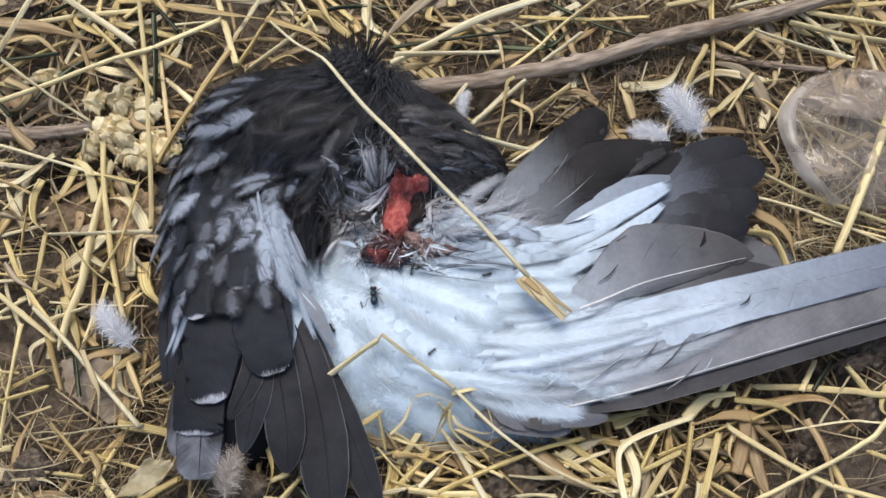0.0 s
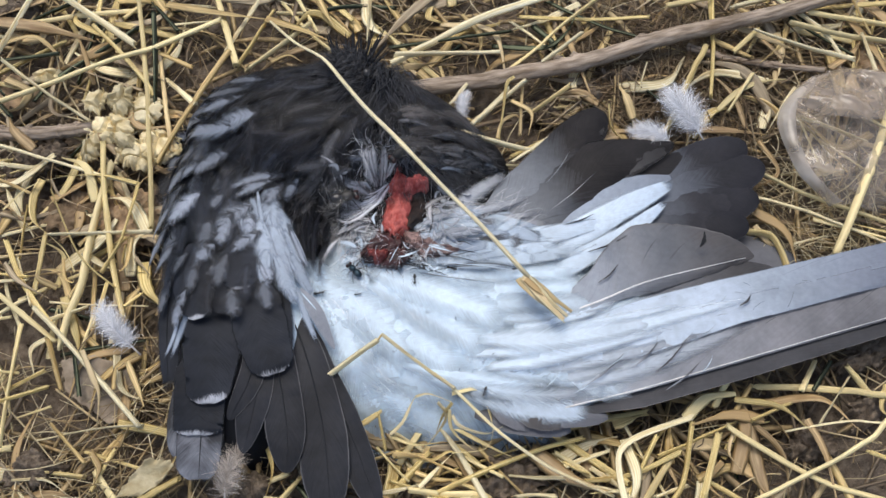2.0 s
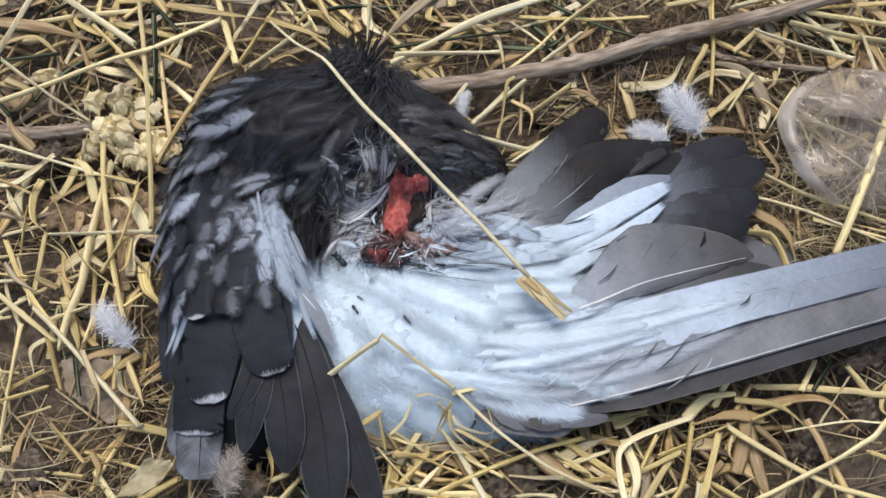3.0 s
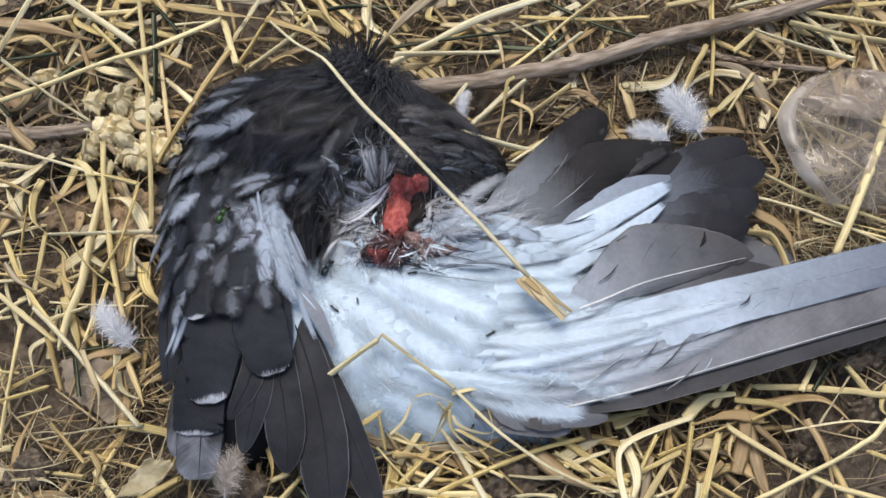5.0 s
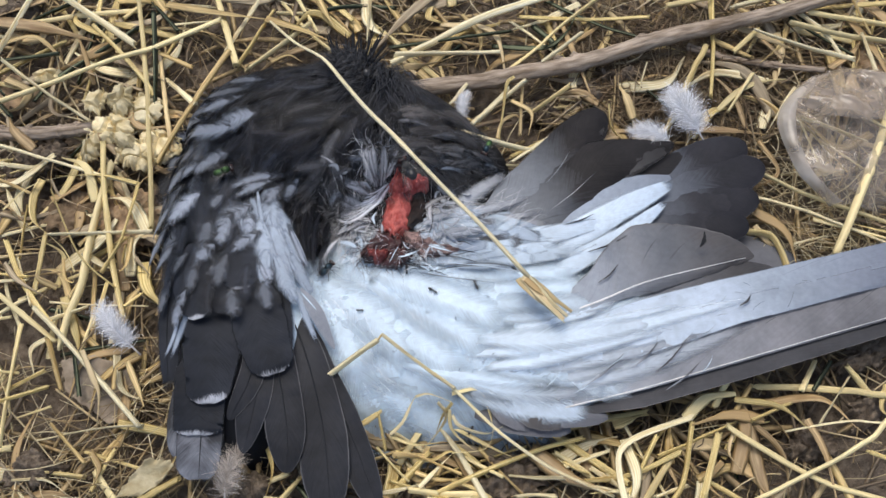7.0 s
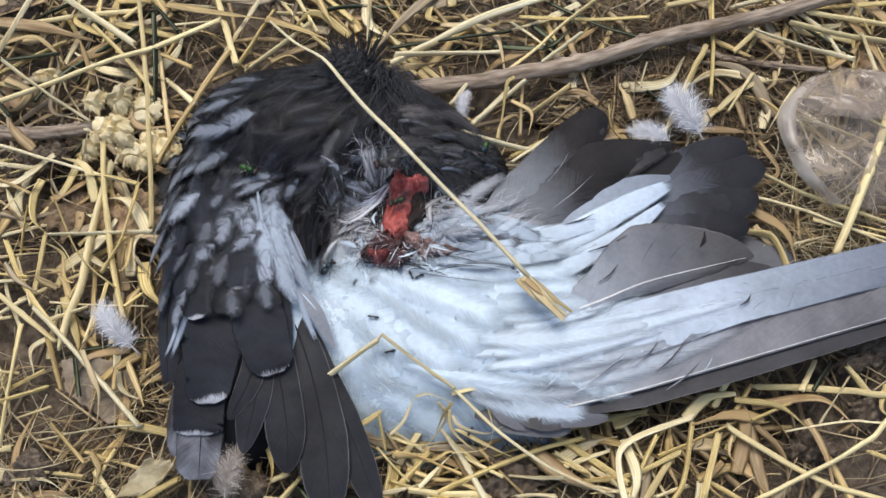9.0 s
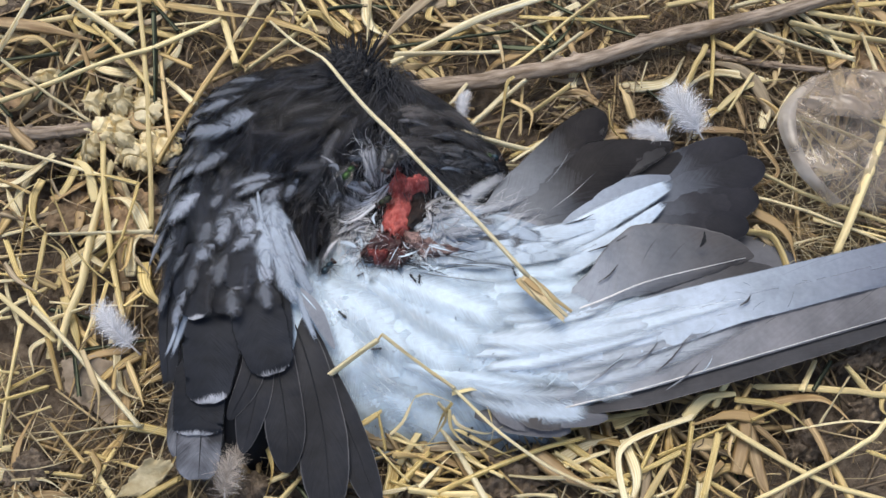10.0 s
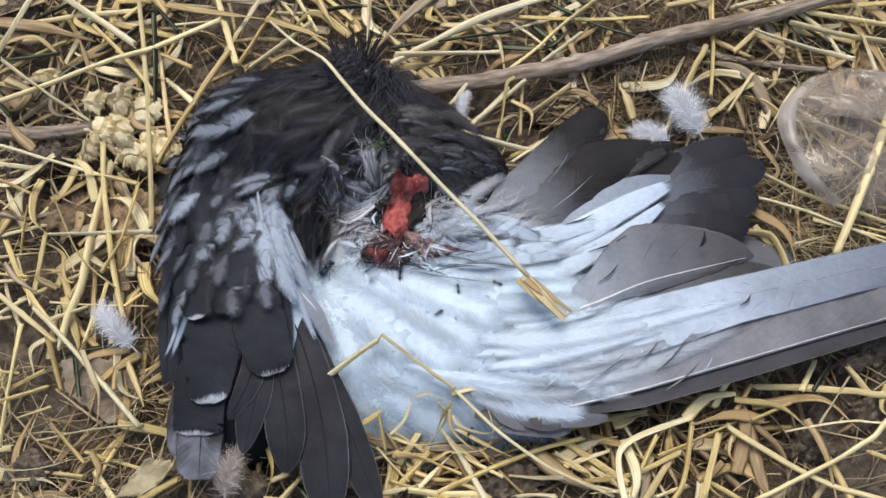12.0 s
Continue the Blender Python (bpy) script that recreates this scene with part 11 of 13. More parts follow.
# straw and grass, stalk by stalk
stalk([(-0.2186, 0.0738, 0.014), (-0.1929, 0.0862, 0.014), (-0.1666, 0.0992, 0.014), (-0.1475, 0.1062, 0.014), (-0.1148, 0.124, 0.014)], 0.00169, "straw")
stalk([(-0.2017, 0.1423, 0.012), (-0.1732, 0.1216, 0.0125), (-0.1568, 0.1087, 0.013)], 0.00182, "bright")
stalk([(-0.1794, 0.1196, 0.015), (-0.1631, 0.1032, 0.0133), (-0.1477, 0.0854, 0.0117), (-0.1446, 0.0798, 0.01)], 0.00117, "straw")
stalk([(-0.1487, 0.1263, 0.017), (-0.1453, 0.0982, 0.013), (-0.1427, 0.0688, 0.009)], 0.00143, "olive")
stalk([(-0.1595, 0.1396, 0.013), (-0.1501, 0.0955, 0.012), (-0.1458, 0.0691, 0.011), (-0.1402, 0.0345, 0.01), (-0.1365, 0.0063, 0.009)], 0.00130, "straw")
stalk([(-0.2213, 0.097, 0.017), (-0.1981, 0.0794, 0.0155), (-0.1722, 0.0623, 0.014)], 0.00104, "pale")
stalk([(-0.2261, 0.1019, 0.0094), (-0.1961, 0.1055, 0.0102)], 0.00104, "olive")
stalk([(-0.2187, 0.0516, 0.01), (-0.1981, 0.0453, 0.0103), (-0.172, 0.0366, 0.0107), (-0.1464, 0.029, 0.011)], 0.00104, "bright")
stalk([(-0.1591, 0.1241, 0.007), (-0.1967, 0.0925, 0.0065), (-0.206, 0.0791, 0.006)], 0.00130, "olive")
stalk([(-0.1424, 0.1244, 0.009), (-0.1145, 0.1269, 0.01)], 0.00078, "pale")
stalk([(-0.1188, 0.141, 0.009), (-0.1049, 0.0979, 0.011)], 0.00182, "straw")
stalk([(-0.1089, 0.1052, 0.013), (-0.1221, 0.0787, 0.0117), (-0.1334, 0.0533, 0.0103), (-0.1378, 0.0413, 0.009)], 0.00195, "tan")
stalk([(-0.1436, 0.1004, 0.01), (-0.1373, 0.0704, 0.009), (-0.132, 0.0483, 0.008)], 0.00130, "tan")
stalk([(-0.1374, 0.0876, 0.011), (-0.1228, 0.0734, 0.012)], 0.00156, "pale")
stalk([(-0.144, 0.1052, 0.0106), (-0.1268, 0.0958, 0.0116)], 0.00130, "tan")
stalk([(-0.1527, 0.1382, 0.0102), (-0.1367, 0.1188, 0.0115)], 0.00117, "olive")
stalk([(-0.2157, 0.1311, 0.0052), (-0.1952, 0.1398, 0.0083)], 0.00117, "olive")
blade([(-0.2332, 0.1256, 0.0107), (-0.2064, 0.1219, 0.0098), (-0.1791, 0.114, 0.0089)], 0.00362, "brown")
blade([(-0.2278, 0.1117, 0.01), (-0.2114, 0.1166, 0.0097), (-0.198, 0.1062, 0.0093), (-0.1925, 0.0983, 0.009)], 0.00188, "tan")
blade([(-0.2204, 0.0897, 0.0104), (-0.2086, 0.084, 0.0088), (-0.2118, 0.0749, 0.0073), (-0.2219, 0.0726, 0.0057)], 0.00241, "tan")
blade([(-0.1969, 0.0881, 0.0078), (-0.1962, 0.0748, 0.0074), (-0.1899, 0.0701, 0.0069), (-0.1793, 0.0738, 0.0065)], 0.00121, "grey")
blade([(-0.2124, 0.0878, 0.0083), (-0.2021, 0.0946, 0.0084), (-0.1975, 0.0928, 0.0084)], 0.00214, "grey")
blade([(-0.1448, 0.1364, 0.011), (-0.1128, 0.1293, 0.012), (-0.0888, 0.1248, 0.013)], 0.00348, "tan", 0.4)
blade([(-0.0918, 0.1256, 0.013), (-0.0708, 0.1172, 0.0135), (-0.0514, 0.1073, 0.014)], 0.00268, "tan", 0.6)
stalk([(-0.0854, 0.1424, 0.0051), (-0.0707, 0.1232, 0.0058), (-0.056, 0.1083, 0.0065)], 0.00104, "straw")
stalk([(-0.0778, 0.1446, 0.007), (-0.0647, 0.1178, 0.0114)], 0.00117, "straw")
blade([(-0.0665, 0.1415, 0.012), (-0.0615, 0.1311, 0.012), (-0.056, 0.1209, 0.012)], 0.00214, "tan", 0.3)
stalk([(-0.0884, 0.1332, 0.0104), (-0.1055, 0.1004, 0.0061)], 0.00156, "straw")
stalk([(-0.0684, 0.1238, 0.012), (-0.0905, 0.1035, 0.0105), (-0.0988, 0.0969, 0.009)], 0.00130, "straw")
stalk([(-0.072, 0.1304, 0.0106), (-0.0488, 0.1371, 0.0083), (-0.0251, 0.1379, 0.006)], 0.00117, "olive")
stalk([(-0.0972, 0.1427, 0.007), (-0.1117, 0.1089, 0.008)], 0.00117, "pale")
stalk([(-0.0383, 0.1404, 0.012), (-0.039, 0.1125, 0.009)], 0.00117, "pale")
stalk([(-0.0269, 0.0983, 0.011), (-0.0069, 0.1102, 0.012), (0.0193, 0.1259, 0.013), (0.055, 0.1398, 0.014)], 0.00195, "bright")
blade([(-0.0362, 0.1148, 0.0087), (-0.0247, 0.1203, 0.0072), (-0.0071, 0.1193, 0.0058)], 0.00094, "tan")
blade([(-0.0111, 0.0873, 0.009), (-0.0039, 0.0728, 0.0105), (0.0017, 0.0613, 0.012)], 0.00174, "straw")
blade([(-0.0515, 0.122, 0.005), (-0.0483, 0.1354, 0.0067), (-0.0399, 0.1377, 0.0085), (-0.0277, 0.1307, 0.0102)], 0.00107, "grey")
blade([(-0.0245, 0.1085, 0.0063), (-0.0141, 0.0961, 0.0063), (-0.0069, 0.0892, 0.0063)], 0.00121, "tan")
blade([(-0.0848, 0.0916, 0.022), (-0.0759, 0.0928, 0.026), (-0.068, 0.0858, 0.03)], 0.00094, "tan")
stalk([(-0.0241, 0.1027, 0.013), (0.029, 0.1045, 0.013)], 0.00169, "bright")
stalk([(-0.0271, 0.1078, 0.0119), (0.0134, 0.1152, 0.0115), (0.0353, 0.1191, 0.0111)], 0.00117, "olive")
stalk([(0.0316, 0.0927, 0.012), (0.0478, 0.1069, 0.013), (0.0629, 0.1222, 0.014), (0.0828, 0.139, 0.015)], 0.00156, "straw")
blade([(0.0252, 0.1127, 0.0067), (0.0513, 0.1107, 0.0081), (0.0632, 0.1186, 0.0094), (0.0703, 0.1321, 0.0108)], 0.00147, "olive")
stalk([(0.05, 0.0968, 0.015), (0.0706, 0.1134, 0.017)], 0.00130, "bright")
stalk([(0.0402, 0.13, 0.0088), (0.0755, 0.1278, 0.0093), (0.108, 0.1293, 0.0097)], 0.00104, "straw")
stalk([(0.0499, 0.145, 0.0064), (0.0812, 0.1244, 0.009), (0.1062, 0.1133, 0.0116)], 0.00104, "olive")
stalk([(0.0412, 0.0862, 0.014), (0.0238, 0.0691, 0.016), (0.0103, 0.0543, 0.018)], 0.00182, "bright")
stalk([(0.0043, 0.0505, 0.026), (0.0257, 0.0455, 0.022), (0.0433, 0.0429, 0.018)], 0.00143, "bright")
stalk([(0.0322, 0.0359, 0.02), (0.0564, 0.0562, 0.015)], 0.00143, "bright")
stalk([(0.0168, 0.0613, 0.016), (0.0325, 0.0804, 0.014)], 0.00156, "bright")
stalk([(0.0438, 0.0704, 0.009), (0.0639, 0.0852, 0.012)], 0.00117, "straw")
blade([(0.0338, 0.0751, 0.013), (0.0432, 0.0672, 0.014), (0.0413, 0.0536, 0.015)], 0.00121, "tan")
stalk([(0.0017, 0.0606, 0.013), (0.0235, 0.0513, 0.0135), (0.0424, 0.0469, 0.014)], 0.00104, "straw")
stalk([(0.0329, 0.0434, 0.012), (0.0569, 0.0577, 0.011)], 0.00117, "straw")
blade([(0.035, 0.0836, 0.021), (0.0313, 0.0799, 0.0196), (0.0291, 0.0644, 0.0182), (0.0274, 0.0493, 0.0168), (0.0341, 0.0451, 0.0154), (0.0417, 0.0409, 0.014)], 0.00094, "straw", 1.5)
blade([(0.0121, 0.0845, 0.014), (0.0045, 0.0741, 0.0135), (-0.0033, 0.0672, 0.013)], 0.00107, "pale")
stalk([(0.04, 0.085, 0.0098), (0.0375, 0.0556, 0.0118)], 0.00104, "tan")
blade([(0.0265, 0.0549, 0.0104), (0.0296, 0.0654, 0.0092), (0.0368, 0.0694, 0.008), (0.0394, 0.062, 0.0068)], 0.00094, "tan")
stalk([(0.081, 0.0694, 0.018), (0.0814, 0.06, 0.015), (0.0848, 0.0555, 0.012)], 0.00065, "straw")
stalk([(0.1023, 0.096, 0.016), (0.098, 0.0825, 0.01)], 0.00052, "pale")
stalk([(0.1029, 0.0849, 0.0075), (0.1188, 0.0706, 0.0062)], 0.00104, "olive")
stalk([(0.0573, 0.0808, 0.006), (0.0468, 0.0678, 0.0055)], 0.00052, "grey")
stalk([(0.1589, 0.1163, 0.016), (0.1822, 0.1065, 0.015), (0.2076, 0.0992, 0.014)], 0.00130, "bright")
stalk([(0.1802, 0.1238, 0.012), (0.2048, 0.1155, 0.0125), (0.2297, 0.1105, 0.013)], 0.00156, "straw")
stalk([(0.19, 0.1304, 0.012), (0.2324, 0.1216, 0.012)], 0.00143, "straw")
stalk([(0.1743, 0.1412, 0.011), (0.1952, 0.1218, 0.01), (0.2042, 0.1046, 0.009)], 0.00117, "bright")
blade([(0.1487, 0.1247, 0.01), (0.1682, 0.1153, 0.009), (0.1847, 0.1072, 0.008)], 0.00161, "tan")
stalk([(0.1175, 0.1365, 0.01), (0.1412, 0.1404, 0.012)], 0.00156, "straw")
stalk([(0.1523, 0.1341, 0.012), (0.177, 0.1415, 0.012)], 0.00156, "bright")
stalk([(0.1644, 0.1299, 0.009), (0.1822, 0.1367, 0.012)], 0.00117, "pale")
stalk([(0.142, 0.1437, 0.008), (0.1387, 0.1096, 0.0095), (0.1335, 0.0785, 0.011)], 0.00169, "straw")
stalk([(0.135, 0.1102, 0.011), (0.1225, 0.0866, 0.01), (0.1085, 0.0573, 0.009)], 0.00156, "straw")
stalk([(0.1622, 0.1187, 0.013), (0.1491, 0.1075, 0.009)], 0.00143, "straw")
stalk([(0.1397, 0.1169, 0.007), (0.1582, 0.1047, 0.008)], 0.00156, "tan")
blade([(0.1809, 0.1272, 0.0068), (0.1746, 0.1127, 0.0077), (0.1618, 0.1007, 0.0086)], 0.00161, "tan")
stalk([(0.1812, 0.1314, 0.008), (0.195, 0.1175, 0.0085), (0.2101, 0.1054, 0.009)], 0.00130, "olive")
blade([(0.2105, 0.1317, 0.009), (0.2203, 0.1088, 0.0105), (0.2251, 0.0852, 0.012)], 0.00295, "brown")
stalk([(0.1968, 0.1387, 0.005), (0.2367, 0.1385, 0.0097)], 0.00130, "straw")
stalk([(0.2084, 0.1246, 0.0074), (0.2357, 0.1276, 0.0072)], 0.00117, "straw")
stalk([(0.2133, 0.1142, 0.016), (0.2166, 0.0937, 0.0145), (0.2191, 0.0711, 0.013)], 0.00104, "pale")
blade([(0.1363, 0.0715, 0.0099), (0.1493, 0.0837, 0.0092), (0.1617, 0.0893, 0.0086), (0.1742, 0.0915, 0.0079)], 0.00161, "straw")
stalk([(0.1563, 0.0927, 0.011), (0.1419, 0.0718, 0.008)], 0.00117, "straw")
stalk([(0.1992, 0.0542, 0.03), (0.2117, 0.0483, 0.026)], 0.00078, "pale")
stalk([(0.2141, 0.0644, 0.028), (0.1991, 0.0305, 0.0225), (0.1776, -0.011, 0.017)], 0.00221, "straw")
stalk([(0.1535, 0.0351, 0.01), (0.173, 0.0232, 0.011), (0.2094, 0.0069, 0.012)], 0.00104, "straw")
stalk([(0.1498, 0.0233, 0.008), (0.1726, 0.0155, 0.0085), (0.2088, -0.0025, 0.009)], 0.00117, "pale")
blade([(0.1466, 0.0147, 0.01), (0.1599, 0.0046, 0.0095), (0.163, -0.0139, 0.009)], 0.00268, "brown")
stalk([(0.1404, 0.0039, 0.011), (0.1515, 0.0027, 0.0103), (0.1559, -0.0042, 0.0097), (0.1585, -0.0159, 0.009)], 0.00169, "straw")
stalk([(0.1752, 0.0123, 0.0072), (0.2098, 0.0007, 0.0084)], 0.00117, "straw")
stalk([(0.1618, -0.003, 0.012), (0.1774, 0.001, 0.012)], 0.00065, "pale")
blade([(0.1459, 0.0077, 0.0092), (0.152, -0.0002, 0.0073), (0.1576, -0.0022, 0.0053)], 0.00161, "tan")
stalk([(0.1754, 0.0701, 0.008), (0.1833, 0.0529, 0.011), (0.1924, 0.0338, 0.014)], 0.00052, "straw")
stalk([(0.176, 0.0701, 0.008), (0.1902, 0.0609, 0.011), (0.2051, 0.051, 0.014)], 0.00052, "pale")
stalk([(0.1764, 0.0694, 0.008), (0.1795, 0.0465, 0.011), (0.1809, 0.0292, 0.014)], 0.00052, "straw")
stalk([(0.1759, 0.0694, 0.008), (0.1976, 0.0561, 0.011), (0.2089, 0.0353, 0.014)], 0.00052, "straw")
stalk([(0.1735, 0.0203, 0.008), (0.1925, 0.0278, 0.011), (0.2141, 0.051, 0.014)], 0.00052, "pale")
stalk([(0.186, 0.0547, 0.008), (0.2008, 0.0353, 0.014)], 0.00052, "straw")
stalk([(-0.1646, 0.0516, 0.013), (-0.1601, 0.0241, 0.0122), (-0.1533, -0.0051, 0.0115), (-0.1486, -0.0217, 0.0107), (-0.1431, -0.0384, 0.01)], 0.00143, "straw")
stalk([(-0.1605, 0.0413, 0.009), (-0.1637, 0.0074, 0.0097), (-0.1641, -0.0216, 0.0105), (-0.1674, -0.0384, 0.0112), (-0.1681, -0.0506, 0.012)], 0.00208, "straw")
stalk([(-0.1821, 0.0009, 0.014), (-0.1351, 0.0039, 0.011)], 0.00117, "bright")
stalk([(-0.1842, 0.001, 0.012), (-0.1855, -0.0271, 0.009)], 0.00130, "straw")
stalk([(-0.1437, 0.0271, 0.015), (-0.1482, -0.0003, 0.0135), (-0.1552, -0.0172, 0.012)], 0.00130, "straw")
blade([(-0.144, 0.0277, 0.014), (-0.1625, 0.0328, 0.013), (-0.1844, 0.0328, 0.012)], 0.00107, "straw")
blade([(-0.1918, 0.032, 0.01), (-0.1938, 0.0219, 0.0106), (-0.1913, 0.0096, 0.0112), (-0.1831, 0.002, 0.0118), (-0.1735, -0.0069, 0.0124), (-0.1672, -0.0177, 0.013)], 0.00201, "straw", 2.0, taper=0.7)
blade([(-0.2059, 0.0141, 0.013), (-0.196, 0.0258, 0.0135), (-0.1833, 0.0307, 0.014), (-0.1698, 0.0314, 0.0145), (-0.1628, 0.025, 0.015)], 0.00094, "straw")
stalk([(-0.2134, 0.0334, 0.0076), (-0.1948, 0.0243, 0.009)], 0.00117, "tan")
stalk([(-0.2111, 0.0164, 0.0051), (-0.1983, 0.0133, 0.0052), (-0.1837, 0.0174, 0.0053)], 0.00117, "grey")
stalk([(-0.2036, 0.0004, 0.009), (-0.1913, -0.0214, 0.01), (-0.1728, -0.0441, 0.011)], 0.00130, "straw")
stalk([(-0.2043, -0.0156, 0.0063), (-0.1884, -0.0193, 0.0117)], 0.00091, "straw")
stalk([(-0.2035, -0.0193, 0.0064), (-0.1888, -0.0201, 0.0103)], 0.00078, "pale")
blade([(-0.1745, -0.0098, 0.0106), (-0.1722, -0.0189, 0.0106), (-0.1679, -0.0217, 0.0106), (-0.17, -0.0166, 0.0107)], 0.00080, "tan", taper=0.8)
blade([(-0.1891, 0.0337, 0.0071), (-0.182, 0.0238, 0.0071), (-0.1661, 0.0171, 0.0071)], 0.00067, "grey")
stalk([(-0.1849, 0.0246, 0.014), (-0.1666, -0.0086, 0.013), (-0.1477, -0.025, 0.012)], 0.00065, "straw")
blade([(-0.1457, 0.0023, 0.0081), (-0.1461, -0.0125, 0.0089), (-0.1526, -0.019, 0.0097)], 0.00134, "tan")
blade([(-0.1462, -0.0038, 0.0056), (-0.1332, -0.0184, 0.0095)], 0.00121, "grey")
stalk([(-0.1335, -0.0326, 0.009), (-0.1563, -0.0322, 0.0095), (-0.1772, -0.0311, 0.01)], 0.00065, "pale")
stalk([(-0.1431, -0.0332, 0.0106), (-0.1362, -0.0274, 0.011)], 0.00078, "straw")
stalk([(-0.2043, -0.0247, 0.008), (-0.1861, -0.0387, 0.0085), (-0.1714, -0.0495, 0.009)], 0.00130, "straw")
stalk([(-0.1986, -0.0065, 0.0053), (-0.1846, -0.0331, 0.0116)], 0.00104, "pale")
stalk([(-0.1815, -0.0358, 0.015), (-0.17, -0.0462, 0.0143), (-0.1511, -0.0653, 0.0137), (-0.1278, -0.0892, 0.013)], 0.00221, "bright")
stalk([(-0.176, -0.0401, 0.011), (-0.159, -0.034, 0.012)], 0.00104, "pale")
stalk([(-0.1549, -0.044, 0.012), (-0.1508, -0.0235, 0.015)], 0.00091, "straw")
stalk([(-0.1616, -0.055, 0.0056), (-0.1576, -0.0369, 0.0074)], 0.00104, "straw")
stalk([(-0.1877, -0.0423, 0.011), (-0.1875, -0.0647, 0.0115), (-0.1861, -0.0981, 0.012)], 0.00156, "straw")
stalk([(-0.1903, -0.0782, 0.013), (-0.1702, -0.0711, 0.012)], 0.00104, "straw")
stalk([(-0.1894, -0.0721, 0.0093), (-0.173, -0.0634, 0.0114)], 0.00091, "straw")
blade([(-0.1763, -0.047, 0.007), (-0.182, -0.0534, 0.0088), (-0.178, -0.0649, 0.0105)], 0.00134, "pale")
stalk([(-0.1754, -0.0481, 0.0088), (-0.1664, -0.071, 0.0072)], 0.00156, "tan")
blade([(-0.1563, -0.0562, 0.017), (-0.1498, -0.0686, 0.016), (-0.1466, -0.0758, 0.015), (-0.1457, -0.0914, 0.014)], 0.00134, "tan")
stalk([(-0.1682, -0.1065, 0.0072), (-0.1499, -0.1086, 0.0062)], 0.00117, "straw")
blade([(-0.1793, -0.1106, 0.01), (-0.1654, -0.1105, 0.0095), (-0.1546, -0.1168, 0.009)], 0.00067, "pale")
stalk([(-0.1267, -0.1196, 0.009), (-0.1098, -0.1103, 0.011)], 0.00169, "straw")
flake("dry_husk", -0.1229, -0.1099, 0.009, 0.0139, 0.0062, 38, "crust", 8, "split pale tan dry husk under the tail", "dried husk", 0.0070, 0.0030, 7)
stalk([(-0.1721, -0.0937, 0.009), (-0.1484, -0.0893, 0.0105), (-0.1266, -0.0877, 0.012)], 0.00065, "pale")
stalk([(-0.169, -0.0705, 0.0055), (-0.1494, -0.0844, 0.006)], 0.00078, "tan")
stalk([(-0.157, -0.0743, 0.0098), (-0.162, -0.0545, 0.012)], 0.00104, "olive")
blade([(-0.1416, -0.0727, 0.013), (-0.1417, -0.0627, 0.0135), (-0.137, -0.0603, 0.014)], 0.00107, "tan")
blade([(-0.1374, -0.06, 0.013), (-0.1311, -0.0724, 0.012), (-0.128, -0.0796, 0.011)], 0.00147, "tan")
stalk([(-0.1521, -0.0979, 0.0061), (-0.1274, -0.1049, 0.0053)], 0.00078, "straw")
stalk([(-0.1662, -0.0872, 0.0119), (-0.1504, -0.1033, 0.0087)], 0.00091, "tan")
stalk([(-0.1395, -0.0983, 0.0078), (-0.1469, -0.1146, 0.0067)], 0.00091, "straw")
blade([(-0.1488, -0.0985, 0.0086), (-0.1439, -0.1057, 0.0093), (-0.1449, -0.1129, 0.01)], 0.00161, "tan")
stalk([(-0.1862, -0.1031, 0.0082), (-0.1694, -0.1176, 0.008)], 0.00091, "grey")
stalk([(-0.184, -0.083, 0.0054), (-0.1677, -0.0797, 0.0114)], 0.00065, "straw")
stalk([(-0.1401, -0.083, 0.0052), (-0.1307, -0.0739, 0.0085)], 0.00065, "pale")
stalk([(-0.0478, -0.0694, 0.0234), (-0.0338, -0.0621, 0.0327), (-0.0272, -0.0583, 0.0354)], 0.00130, "pale", label="short golden straw bit lying on the white belly")
stalk([(-0.0252, -0.0563, 0.0372), (-0.0102, -0.0679, 0.0354), (0.0049, -0.0776, 0.0312)], 0.00078, "pale", label="thin bent straw lying across the white belly")
stalk([(-0.0272, -0.0583, 0.0354), (-0.0252, -0.0563, 0.0372)], 0.00065, "tan")
stalk([(0.0037, -0.0766, 0.03), (0.0222, -0.0934, 0.025), (0.0383, -0.1039, 0.02), (0.0501, -0.1097, 0.015), (0.0701, -0.117, 0.01)], 0.00117, "pale")
stalk([(-0.0361, -0.0894, 0.014), (-0.0275, -0.0844, 0.017)], 0.00130, "straw")
stalk([(-0.0271, -0.0844, 0.017), (-0.0243, -0.0974, 0.009)], 0.00117, "straw")
blade([(-0.0223, -0.0923, 0.013), (-0.017, -0.0882, 0.0177), (-0.0132, -0.0815, 0.0223), (-0.0114, -0.0798, 0.027)], 0.00094, "pale", 0.5)
blade([(-0.0114, -0.0798, 0.027), (-0.0056, -0.0789, 0.0275), (0.0037, -0.0824, 0.028)], 0.00067, "pale")
blade([(-0.0224, -0.0926, 0.012), (-0.0104, -0.0967, 0.0135), (0.0038, -0.0947, 0.015)], 0.00094, "straw")
blade([(0.0037, -0.0827, 0.028), (-0.0005, -0.0873, 0.0215), (-0.0033, -0.0933, 0.015)], 0.00080, "straw", 1)
blade([(-0.0021, -0.0824, 0.028), (0.0014, -0.0864, 0.0227), (-0.0021, -0.0922, 0.0173), (-0.0092, -0.0992, 0.012)], 0.00080, "pale", 1.5, taper=0.8)
blade([(0.0026, -0.0852, 0.027), (0.0037, -0.0924, 0.0227), (0.0107, -0.0984, 0.0183), (0.0155, -0.0997, 0.014)], 0.00080, "straw", 1)
